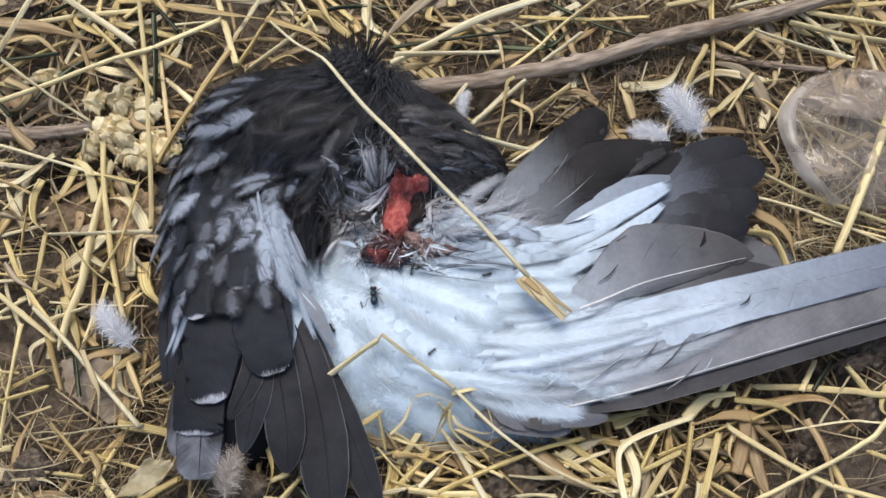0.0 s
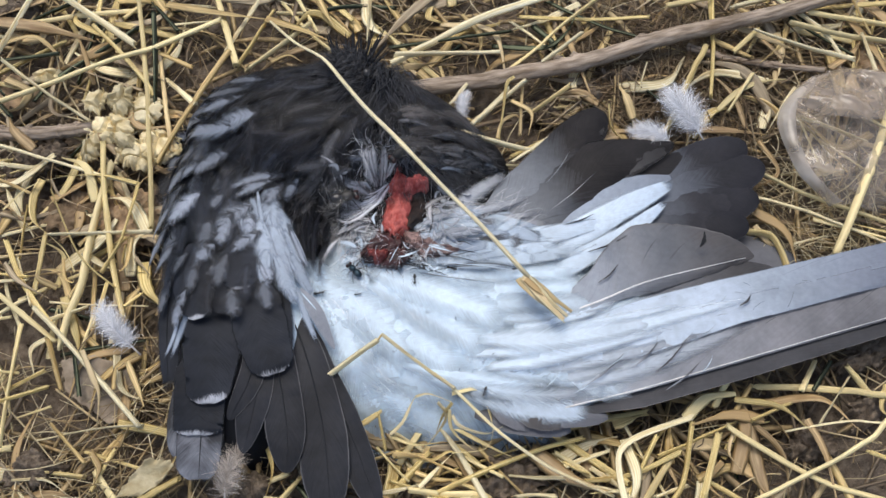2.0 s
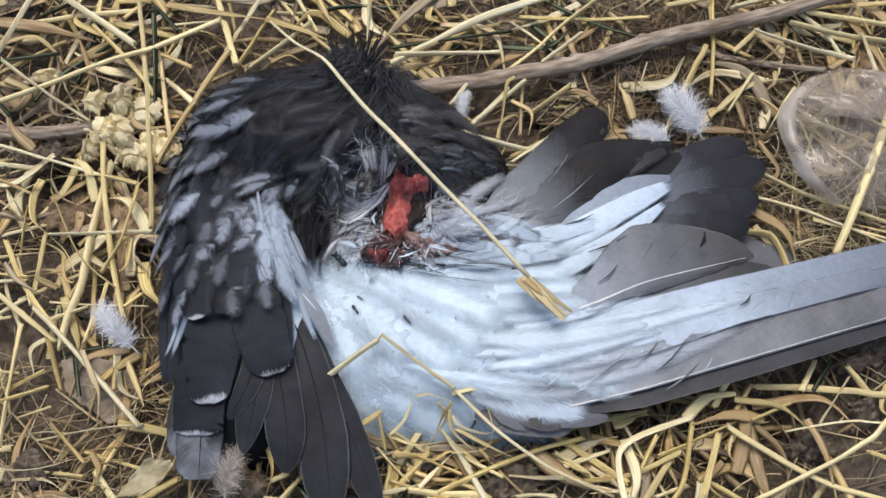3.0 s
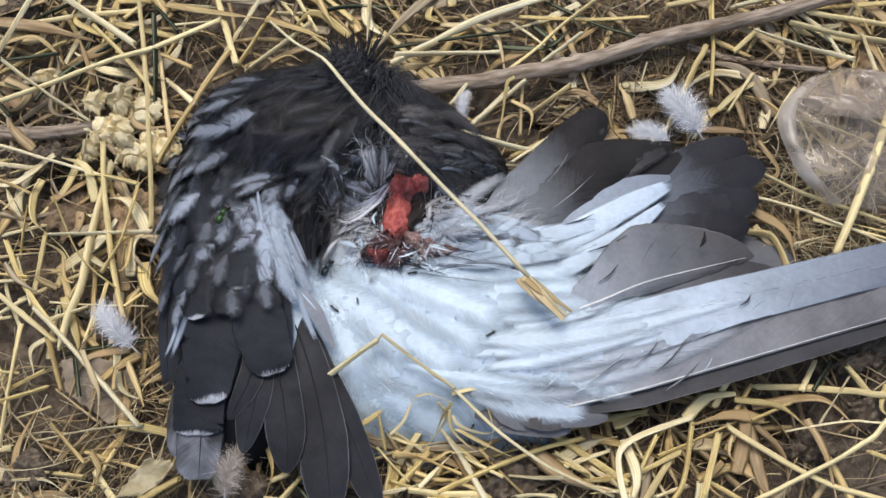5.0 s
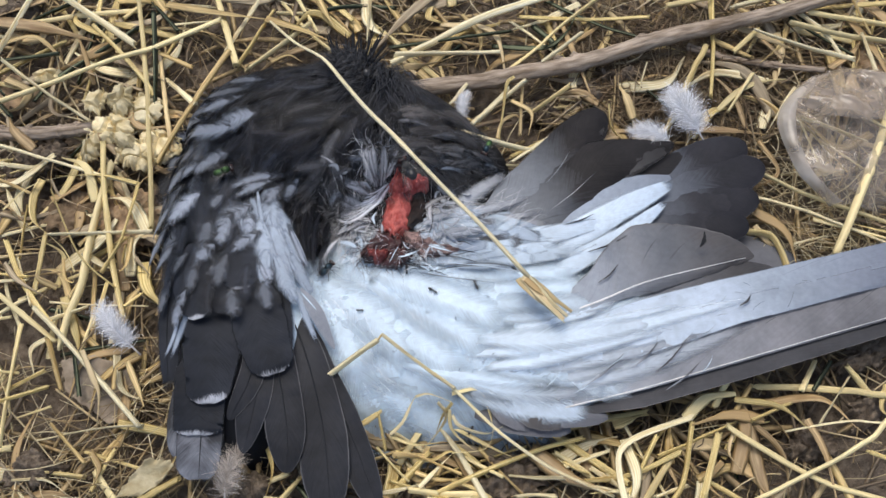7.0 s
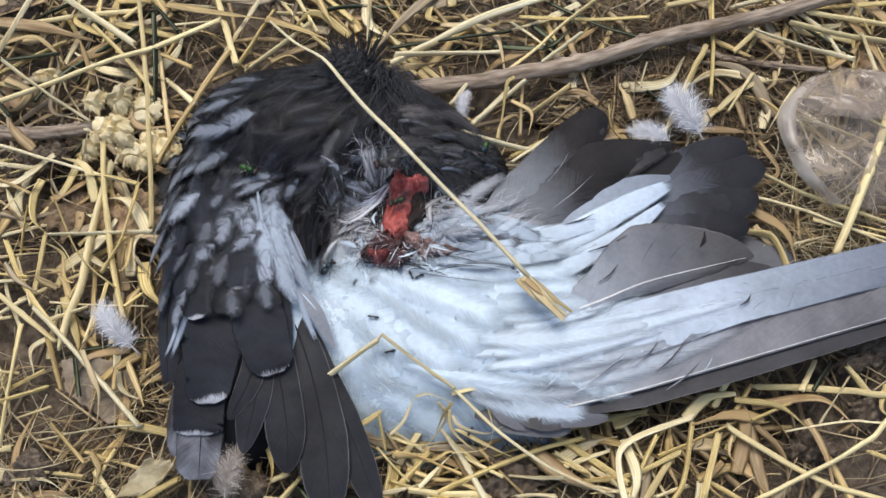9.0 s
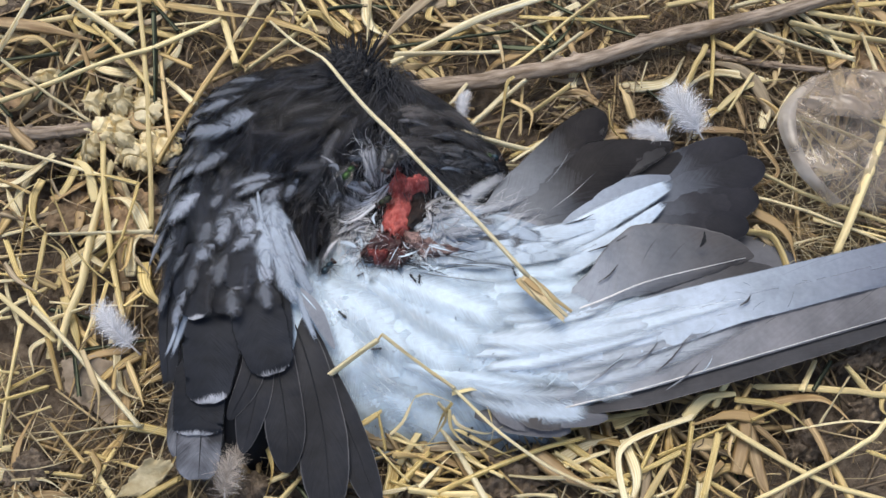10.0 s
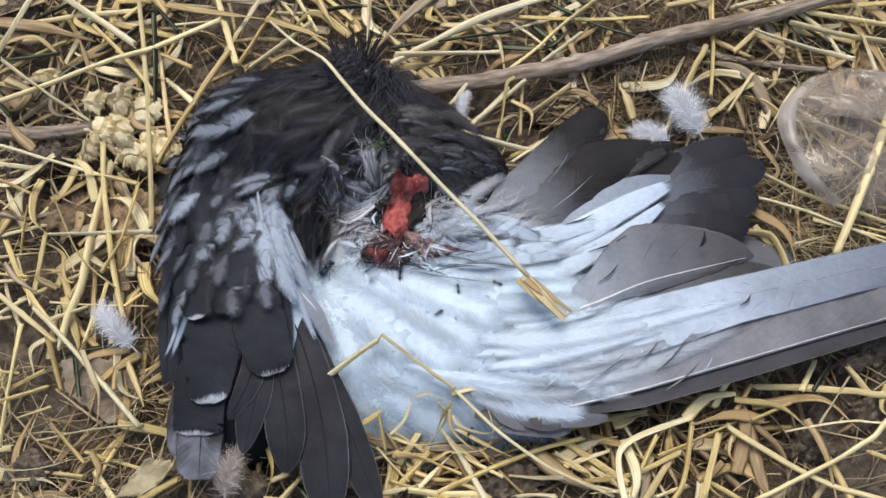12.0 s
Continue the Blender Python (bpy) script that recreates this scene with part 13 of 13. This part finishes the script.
def motions():
    """Where the flies and ants walk, and the loose feather stirs in the breeze."""
    walk(bluebottle, [
        (0, pose(-0.0296, -0.0365, 0.0294, 0, 0, 95)),
        (0.2, pose(-0.0316, -0.0348, 0.0292, 0, 0, 100)),
        (0.4, pose(-0.0332, -0.0323, 0.0289, 0, 0, 105)),
        (0.6, pose(-0.0335, -0.0320, 0.0289, 0, 0, 100)),
        (0.8, pose(-0.0302, -0.0328, 0.0293, 0, 0, 85)),
        (1, pose(-0.0302, -0.0323, 0.0294, 0, 0, 85)),
        (1.2, pose(-0.0316, -0.0294, 0.0289, 0, 0, 95)),
        (1.5, pose(-0.0323, -0.0296, 0.0288, 0, 0, 120)),
        (1.6, pose(-0.0328, -0.0302, 0.0288, 0, 0, 135)),
        (1.8, pose(-0.0377, -0.0254, 0.0276, 0, 0, 140)),
        (2, pose(-0.0388, -0.0237, 0.0274, 0, 0, 135)),
        (2.2, pose(-0.0420, -0.0209, 0.0260, 0, 0, 140)),
        (2.5, pose(-0.0449, -0.0190, 0.0248, 0, 0, 145)),
        (2.9, pose(-0.0453, -0.0181, 0.0241, 0, 0, 140)),
        (3.2, pose(-0.0471, -0.0144, 0.0225, 0, 0, 120)),
        (4, pose(-0.0490, -0.0186, 0.0240, 0, 0, 110)),
        (4.8, pose(-0.0506, -0.0210, 0.0243, 0, 0, 70)),
        (5.5, pose(-0.0508, -0.0216, 0.0245, 0, 0, 55)),
        (7.2, pose(-0.0508, -0.0216, 0.0245, 0, 0, 50)),
        (8.8, pose(-0.0506, -0.0213, 0.0244, 0, 0, 50)),
        (9.5, pose(-0.0502, -0.0207, 0.0243, 0, 0, 50)),
        (12, pose(-0.0508, -0.0216, 0.0245, 0, 0, 55)),
    ])
    walk(greenbottle, [
        (0, pose(-0.2495, 0.0412, -0.0134, 0, 0, -43)),
        (3.4, pose(-0.2377, 0.0303, 0.0007, 0, 0, -12)),
        (3.9, pose(-0.1706, 0.0158, 0.0050, 0, 0, -17)),
        (4.3, pose(-0.0991, -0.0058, 0.0392, 0, 0, 26)),
        (4.8, pose(-0.0949, -0.0038, 0.0400, 0, 0, 26)),
        (5.2, pose(-0.0953, -0.0029, 0.0400, 0, 0, 101)),
        (5.5, pose(-0.0957, -0.0018, 0.0394, 0, 0, 101)),
        (5.6, pose(-0.0970, 0.0041, 0.0376, 0, 0, 101)),
        (5.8, pose(-0.0981, 0.0100, 0.0372, 0, 0, 117)),
        (6, pose(-0.0999, 0.0136, 0.0374, 0, 0, 93)),
        (6.1, pose(-0.1000, 0.0161, 0.0369, 0, 0, 53)),
        (6.5, pose(-0.0992, 0.0173, 0.0369, 0, 0, 83)),
        (6.8, pose(-0.0989, 0.0195, 0.0367, 0, 0, 25)),
        (7.2, pose(-0.0960, 0.0208, 0.0364, 0, 0, 20)),
        (8, pose(-0.0936, 0.0216, 0.0364, 0, 0, 12)),
        (8.8, pose(-0.0911, 0.0222, 0.0365, 0, 0, -24)),
        (9, pose(-0.0863, 0.0200, 0.0383, 0, 0, -24)),
        (9.2, pose(-0.0635, 0.0052, 0.0460, 0, 0, -30)),
        (9.3, pose(-0.0200, -0.0191, 0.0460, 0, 0, -10)),
        (9.4, pose(-0.0163, -0.0138, 0.0460, 0, 0, 60)),
        (9.5, pose(-0.0437, -0.0165, 0.0440, 0, 0, 100)),
        (9.6, pose(-0.0313, -0.0082, 0.0460, 0, 0, 40)),
        (9.8, pose(-0.0144, -0.0049, 0.0480, 0, 0, 95)),
        (10, pose(-0.0411, 0.0181, 0.0400, 0, 0, 55)),
        (10.2, pose(-0.0324, 0.0260, 0.0429, 0, 0, 35)),
        (10.5, pose(-0.0299, 0.0277, 0.0434, 0, 0, 58)),
        (11.2, pose(-0.0292, 0.0288, 0.0426, 0, 0, 18)),
        (12, pose(-0.0274, 0.0294, 0.0436, 0, 0, 18)),
    ])
    walk(greenbottle_small, [
        (0, pose(0.0143, 0.1774, 0.0028, 0, 0, 99)),
        (7.2, pose(0.0133, 0.1839, -0.0066, 0, 0, 174)),
        (7.6, pose(0.0018, 0.1078, -0.0050, 0, 0, 249)),
        (8, pose(-0.0107, 0.0241, 0.0337, 0, 0, 238)),
        (8.5, pose(-0.0170, 0.0120, 0.0345, 0, 0, 255)),
        (8.8, pose(-0.0193, 0.0059, 0.0337, 0, 0, 215)),
        (9, pose(-0.0204, 0.0068, 0.0330, 0, 0, 205)),
        (9.15, pose(-0.0251, 0.0089, 0.0301, 0, 0, 195)),
        (9.3, pose(-0.0267, 0.0092, 0.0285, 0, 0, 215)),
        (12, pose(-0.0270, 0.0092, 0.0284, 0, 0, 220)),
    ])
    walk(flesh_fly, [
        (0, pose(-0.0189, 0.0222, 0.0473, 0, 0, 150)),
        (2, pose(-0.0189, 0.0229, 0.0467, 0, 0, 225)),
        (3.2, pose(-0.0179, 0.0219, 0.0469, 0, 0, 300)),
        (4, pose(-0.0164, 0.0201, 0.0457, 0, 0, 300)),
        (4.8, pose(-0.0159, 0.0193, 0.0445, 0, 0, 225)),
        (5.2, pose(-0.0182, 0.0186, 0.0438, 0, 0, 300)),
        (5.6, pose(-0.0162, 0.0182, 0.0429, 0, 0, 375)),
        (6, pose(-0.0149, 0.0189, 0.0438, 0, 0, 300)),
        (6.2, pose(-0.0155, 0.0154, 0.0407, 0, 0, 300)),
        (6.4, pose(-0.0160, 0.0145, 0.0404, 0, 0, 375)),
        (6.6, pose(-0.0155, 0.0162, 0.0414, 0, 0, 450)),
        (6.8, pose(-0.0154, 0.0184, 0.0426, 0, 0, 450)),
        (7.2, pose(-0.0162, 0.0178, 0.0416, 0, 0, 525)),
        (8, pose(-0.0210, 0.0189, 0.0438, 0, 0, 554)),
        (8.8, pose(-0.0242, 0.0180, 0.0462, 0, 0, 554)),
        (9.2, pose(-0.0245, 0.0182, 0.0465, 0, 0, 554)),
        (9.6, pose(-0.0238, 0.0178, 0.0457, 0, 0, 554)),
        (10, pose(-0.0232, 0.0184, 0.0461, 0, 0, 609)),
        (10.4, pose(-0.0241, 0.0163, 0.0438, 0, 0, 684)),
        (10.8, pose(-0.0204, 0.0188, 0.0454, 0, 0, 609)),
        (11.2, pose(-0.0225, 0.0180, 0.0454, 0, 0, 684)),
        (12, pose(-0.0214, 0.0187, 0.0441, 0, 0, 752)),
    ])
    walk(flesh_fly_thin, [
        (0, pose(-0.0385, -0.0013, 0.0330, 0, 0, -172)),
        (0.2, pose(-0.0431, -0.0020, 0.0310, 0, 0, -200)),
        (0.4, pose(-0.0488, 0.0000, 0.0252, 0, 0, -125)),
        (0.8, pose(-0.0480, -0.0031, 0.0263, 0, 0, -200)),
        (1.2, pose(-0.0480, 0.0066, 0.0308, 0, 0, -275)),
        (1.6, pose(-0.0473, 0.0091, 0.0315, 0, 0, -338)),
        (2, pose(-0.0438, 0.0105, 0.0293, 0, 0, -351)),
        (2.2, pose(-0.0393, 0.0112, 0.0286, 0, 0, -359)),
        (2.4, pose(-0.0346, 0.0113, 0.0295, 0, 0, -284)),
        (2.8, pose(-0.0344, 0.0139, 0.0342, 0, 0, -301)),
        (3.2, pose(-0.0332, 0.0159, 0.0378, 0, 0, -301)),
        (3.7, pose(-0.0341, 0.0165, 0.0388, 0, 0, -246)),
        (4, pose(-0.0463, 0.0433, 0.0506, 0, 0, -260)),
        (4.3, pose(-0.0689, 0.1707, 0.0058, 0, 0, -268)),
        (12, pose(-0.0690, 0.1741, 0.0064, 0, 0, -268)),
    ])
    walk(dark_greenbottle, [
        (0, pose(0.0041, 0.0455, 0.0383, 0, 0, 0)),
        (0.2, pose(0.0057, 0.0455, 0.0383, 0, 0, 0)),
        (0.4, pose(0.0049, 0.0456, 0.0395, 0, 0, 75)),
        (0.6, pose(0.0008, 0.0559, 0.0298, 0, 0, 96)),
        (0.8, pose(-0.0041, 0.1034, 0.0010, 0, 0, 97)),
        (1.1, pose(-0.0139, 0.1840, -0.0045, 0, 0, 22)),
        (6.4, pose(0.0643, 0.1789, 0.0012, 0, 0, -53)),
        (6.8, pose(0.0270, 0.0501, 0.0191, 0, 0, -116)),
        (7, pose(0.0201, 0.0359, 0.0302, 0, 0, -116)),
        (7.2, pose(0.0204, 0.0364, 0.0289, 0, 0, -143)),
        (8.8, pose(0.0190, 0.0354, 0.0296, 0, 0, -143)),
        (9.2, pose(0.0188, 0.0365, 0.0282, 0, 0, -68)),
        (9.4, pose(0.0222, 0.0365, 0.0232, 0, 0, -51)),
        (9.6, pose(0.0237, 0.0346, 0.0238, 0, 0, -51)),
        (10.4, pose(0.0232, 0.0356, 0.0241, 0, 0, 24)),
        (11, pose(0.0231, 0.0381, 0.0210, 0, 0, -51)),
        (11.5, pose(0.0222, 0.0359, 0.0230, 0, 0, 24)),
        (11.7, pose(0.0229, 0.0385, 0.0213, 0, 0, 70)),
        (12, pose(0.0322, 0.0646, -0.0022, 0, 0, 70)),
    ])
    walk(ant_a, [
        (0, pose(-0.0047, -0.0612, 0.0292, 0, 0, 40)),
        (0.2, pose(-0.0043, -0.0616, 0.0292, 0, 0, -35)),
        (0.4, pose(-0.0012, -0.0675, 0.0282, 0, 0, -40)),
        (0.6, pose(0.0052, -0.0729, 0.0282, 0, 0, 5)),
        (0.8, pose(0.0101, -0.0725, 0.0285, 0, 0, 44)),
        (1, pose(0.0122, -0.0704, 0.0281, 0, 0, 30)),
        (1.2, pose(0.0144, -0.0692, 0.0280, 0, 0, 14)),
        (1.4, pose(0.0207, -0.0676, 0.0285, 0, 0, -31)),
        (1.5, pose(0.0233, -0.0691, 0.0287, 0, 0, -31)),
        (1.6, pose(0.0237, -0.0699, 0.0288, 0, 0, -106)),
        (1.8, pose(0.0201, -0.0741, 0.0283, 0, 0, -125)),
        (2, pose(0.0172, -0.0782, 0.0284, 0, 0, -109)),
        (2.2, pose(0.0158, -0.0824, 0.0278, 0, 0, -103)),
        (2.5, pose(0.0150, -0.0855, 0.0209, 0, 0, -127)),
        (3, pose(0.0128, -0.0885, 0.0148, 0, 0, -118)),
        (12, pose(0.0114, -0.0911, 0.0130, 0, 0, -118)),
    ])
    walk(ant_b, [
        (0, pose(-0.0135, -0.0250, 0.0310, 0, 0, -94)),
        (1, pose(-0.0137, -0.0277, 0.0310, 0, 0, -89)),
        (1.2, pose(-0.0136, -0.0296, 0.0311, 0, 0, -14)),
        (2, pose(-0.0122, -0.0291, 0.0312, 0, 0, -89)),
        (2.4, pose(-0.0131, -0.0306, 0.0312, 0, 0, -96)),
        (2.6, pose(-0.0136, -0.0346, 0.0312, 0, 0, -99)),
        (2.9, pose(-0.0153, -0.0455, 0.0307, 0, 0, -73)),
        (3.2, pose(-0.0143, -0.0488, 0.0305, 0, 0, -15)),
        (4, pose(0.0038, -0.0535, 0.0309, 0, 0, 2)),
        (4.8, pose(0.0231, -0.0528, 0.0305, 0, 0, -73)),
        (5, pose(0.0200, -0.0538, 0.0305, 0, 0, -148)),
        (5.2, pose(0.0152, -0.0554, 0.0305, 0, 0, -119)),
        (5.4, pose(0.0137, -0.0580, 0.0302, 0, 0, -44)),
        (5.5, pose(0.0152, -0.0573, 0.0302, 0, 0, 27)),
        (5.6, pose(0.0180, -0.0558, 0.0303, 0, 0, 47)),
        (5.8, pose(0.0212, -0.0524, 0.0306, 0, 0, 95)),
        (6, pose(0.0210, -0.0502, 0.0309, 0, 0, 132)),
        (6.2, pose(0.0182, -0.0471, 0.0314, 0, 0, 140)),
        (6.4, pose(0.0146, -0.0441, 0.0316, 0, 0, 89)),
        (6.5, pose(0.0147, -0.0418, 0.0317, 0, 0, 97)),
        (6.6, pose(0.0142, -0.0385, 0.0318, 0, 0, 83)),
        (6.8, pose(0.0148, -0.0338, 0.0318, 0, 0, 111)),
        (7, pose(0.0141, -0.0320, 0.0318, 0, 0, 111)),
        (7.2, pose(0.0141, -0.0314, 0.0318, 0, 0, 186)),
        (8, pose(-0.0058, -0.0410, 0.0315, 0, 0, 185)),
        (8.8, pose(-0.0285, -0.0430, 0.0295, 0, 0, 247)),
        (9, pose(-0.0296, -0.0457, 0.0291, 0, 0, 172)),
        (9.4, pose(-0.0336, -0.0432, 0.0286, 0, 0, 133)),
        (9.5, pose(-0.0346, -0.0421, 0.0285, 0, 0, 176)),
        (9.6, pose(-0.0368, -0.0420, 0.0281, 0, 0, 201)),
        (9.8, pose(-0.0390, -0.0428, 0.0276, 0, 0, 191)),
        (10, pose(-0.0432, -0.0436, 0.0264, 0, 0, 138)),
        (10.2, pose(-0.0460, -0.0411, 0.0258, 0, 0, 166)),
        (10.5, pose(-0.0491, -0.0403, 0.0252, 0, 0, 155)),
        (10.8, pose(-0.0523, -0.0388, 0.0254, 0, 0, 190)),
        (11.4, pose(-0.0551, -0.0393, 0.0306, 0, 0, 130)),
        (12, pose(-0.0561, -0.0381, 0.0308, 0, 0, 130)),
    ])
    walk(ant_c, [
        (0, pose(-0.0475, -0.0490, 0.0248, 0, 0, 124)),
        (0.6, pose(-0.0522, -0.0421, 0.0292, 0, 0, 110)),
        (0.8, pose(-0.0543, -0.0362, 0.0261, 0, 0, 73)),
        (2.2, pose(-0.0535, -0.0335, 0.0259, 0, 0, -2)),
        (2.5, pose(-0.0501, -0.0344, 0.0255, 0, 0, -28)),
        (2.9, pose(-0.0426, -0.0384, 0.0269, 0, 0, -36)),
        (3.2, pose(-0.0308, -0.0469, 0.0288, 0, 0, -111)),
        (4, pose(-0.0346, -0.0486, 0.0279, 0, 0, -186)),
        (4.8, pose(-0.0448, -0.0466, 0.0255, 0, 0, -252)),
        (5, pose(-0.0468, -0.0405, 0.0256, 0, 0, -219)),
        (5.2, pose(-0.0479, -0.0396, 0.0255, 0, 0, -193)),
        (5.4, pose(-0.0533, -0.0384, 0.0256, 0, 0, -193)),
        (6, pose(-0.0566, -0.0376, 0.0309, 0, 0, -118)),
        (7.2, pose(-0.0560, -0.0395, 0.0310, 0, 0, -43)),
        (8, pose(-0.0395, -0.0518, 0.0263, 0, 0, -16)),
        (8.8, pose(-0.0193, -0.0576, 0.0290, 0, 0, -91)),
        (9, pose(-0.0223, -0.0606, 0.0276, 0, 0, -166)),
        (9.2, pose(-0.0303, -0.0607, 0.0264, 0, 0, -152)),
        (9.4, pose(-0.0351, -0.0633, 0.0327, 0, 0, -152)),
        (9.5, pose(-0.0342, -0.0633, 0.0325, 0, 0, -227)),
        (9.6, pose(-0.0330, -0.0624, 0.0336, 0, 0, -302)),
        (9.8, pose(-0.0300, -0.0590, 0.0272, 0, 0, -374)),
        (10, pose(-0.0281, -0.0594, 0.0271, 0, 0, -354)),
        (10.2, pose(-0.0219, -0.0588, 0.0282, 0, 0, -311)),
        (10.4, pose(-0.0169, -0.0531, 0.0298, 0, 0, -305)),
        (10.5, pose(-0.0153, -0.0508, 0.0304, 0, 0, -249)),
        (10.6, pose(-0.0158, -0.0495, 0.0303, 0, 0, -254)),
        (10.8, pose(-0.0163, -0.0477, 0.0304, 0, 0, -290)),
        (11, pose(-0.0156, -0.0458, 0.0307, 0, 0, -259)),
        (11.2, pose(-0.0161, -0.0430, 0.0308, 0, 0, -248)),
        (11.5, pose(-0.0181, -0.0381, 0.0308, 0, 0, -266)),
        (11.8, pose(-0.0188, -0.0294, 0.0307, 0, 0, -275)),
        (12, pose(-0.0186, -0.0269, 0.0306, 0, 0, -275)),
    ])
    walk(ant_d, [
        (0, pose(-0.0102, -0.0252, 0.0350, 0, 0, 38)),
        (2, pose(-0.0087, -0.0240, 0.0349, 0, 0, 113)),
        (4, pose(-0.0112, -0.0251, 0.0348, 0, 0, 188)),
        (5, pose(-0.0132, -0.0261, 0.0310, 0, 0, 188)),
        (6, pose(-0.0134, -0.0269, 0.0310, 0, 0, 263)),
        (6.6, pose(-0.0112, -0.0296, 0.0313, 0, 0, 320)),
        (6.8, pose(-0.0083, -0.0321, 0.0314, 0, 0, 328)),
        (7, pose(-0.0044, -0.0345, 0.0316, 0, 0, 328)),
        (7.2, pose(-0.0010, -0.0366, 0.0317, 0, 0, 403)),
        (8, pose(-0.0034, -0.0306, 0.0316, 0, 0, 478)),
        (8.8, pose(-0.0102, -0.0277, 0.0312, 0, 0, 553)),
        (10, pose(-0.0102, -0.0291, 0.0313, 0, 0, 628)),
        (10.4, pose(-0.0095, -0.0310, 0.0314, 0, 0, 699)),
        (10.6, pose(-0.0066, -0.0321, 0.0315, 0, 0, 675)),
        (10.8, pose(-0.0014, -0.0372, 0.0317, 0, 0, 665)),
        (11, pose(0.0014, -0.0413, 0.0317, 0, 0, 596)),
        (11.2, pose(0.0002, -0.0431, 0.0316, 0, 0, 572)),
        (11.5, pose(-0.0010, -0.0438, 0.0315, 0, 0, 572)),
        (12, pose(-0.0017, -0.0446, 0.0315, 0, 0, 572)),
    ])
    walk(ant_e, [
        (0, pose(0.0190, -0.0270, 0.0313, 0, 0, -164)),
        (0.4, pose(0.0161, -0.0278, 0.0314, 0, 0, -198)),
        (1, pose(0.0107, -0.0260, 0.0322, 0, 0, -194)),
        (2, pose(0.0039, -0.0243, 0.0319, 0, 0, -197)),
        (4, pose(-0.0059, -0.0213, 0.0312, 0, 0, -163)),
        (7, pose(-0.0157, -0.0244, 0.0308, 0, 0, -88)),
        (9, pose(-0.0137, -0.0271, 0.0310, 0, 0, -65)),
        (10.2, pose(-0.0129, -0.0288, 0.0311, 0, 0, -44)),
        (10.5, pose(-0.0112, -0.0304, 0.0313, 0, 0, -16)),
        (10.6, pose(-0.0063, -0.0319, 0.0315, 0, 0, -10)),
        (10.8, pose(0.0080, -0.0344, 0.0319, 0, 0, -85)),
        (11, pose(0.0075, -0.0369, 0.0318, 0, 0, -136)),
        (11.2, pose(0.0051, -0.0393, 0.0318, 0, 0, -211)),
        (11.5, pose(0.0068, -0.0359, 0.0319, 0, 0, -264)),
        (12, pose(0.0065, -0.0338, 0.0319, 0, 0, -264)),
    ])
    walk(ant_f, [
        (0, pose(-0.0349, -0.0398, 0.0286, 0, 0, 111)),
        (0.5, pose(-0.0365, -0.0355, 0.0283, 0, 0, 116)),
        (1.5, pose(-0.0371, -0.0344, 0.0282, 0, 0, 41)),
        (3, pose(-0.0358, -0.0366, 0.0284, 0, 0, -34)),
        (5, pose(-0.0367, -0.0379, 0.0283, 0, 0, -76)),
        (7, pose(-0.0356, -0.0423, 0.0283, 0, 0, -1)),
        (9, pose(-0.0383, -0.0289, 0.0277, 0, 0, 62)),
        (9.6, pose(-0.0369, -0.0263, 0.0279, 0, 0, 35)),
        (10.5, pose(-0.0355, -0.0253, 0.0280, 0, 0, 30)),
        (12, pose(-0.0330, -0.0239, 0.0285, 0, 0, 30)),
    ])
    walk(ant_g, [
        (0, pose(-0.0045, -0.0055, 0.0302, 0, 0, 99)),
        (3, pose(-0.0053, -0.0007, 0.0284, 0, 0, 70)),
        (5, pose(-0.0048, 0.0008, 0.0321, 0, 0, 70)),
        (7, pose(-0.0051, 0.0013, 0.0277, 0, 0, 84)),
        (9, pose(-0.0046, 0.0060, 0.0253, 0, 0, 9)),
        (10.5, pose(-0.0048, 0.0019, 0.0316, 0, 0, -66)),
        (12, pose(-0.0053, 0.0007, 0.0279, 0, 0, -114)),
    ])
    walk(ant_h, [
        (0, pose(0.0317, -0.0246, 0.0326, 0, 0, 40)),
        (8, pose(0.0312, -0.0251, 0.0324, 0, 0, -35)),
        (10.6, pose(0.0303, -0.0266, 0.0311, 0, 0, -110)),
        (11, pose(0.0265, -0.0309, 0.0311, 0, 0, -162)),
        (11.2, pose(0.0248, -0.0314, 0.0312, 0, 0, -162)),
        (11.5, pose(0.0258, -0.0320, 0.0312, 0, 0, -204)),
        (12, pose(0.0234, -0.0309, 0.0312, 0, 0, -204)),
    ])
    base = fluttering_feather.matrix_basis.copy()
    sway = ((0, 0), (1.4, 2), (2.4, -2), (3.2, 0), (4.8, 1), (5.5, 2), (6.0, -4), (6.5, -7), (7.2, -4), (8.8, -3), (9.5, -5), (10.5, -3), (12, -5))
    walk(fluttering_feather, [(t, base @ pose(0, 0, 0, a * 0.8, 0, a)) for t, a in sway])


motions()
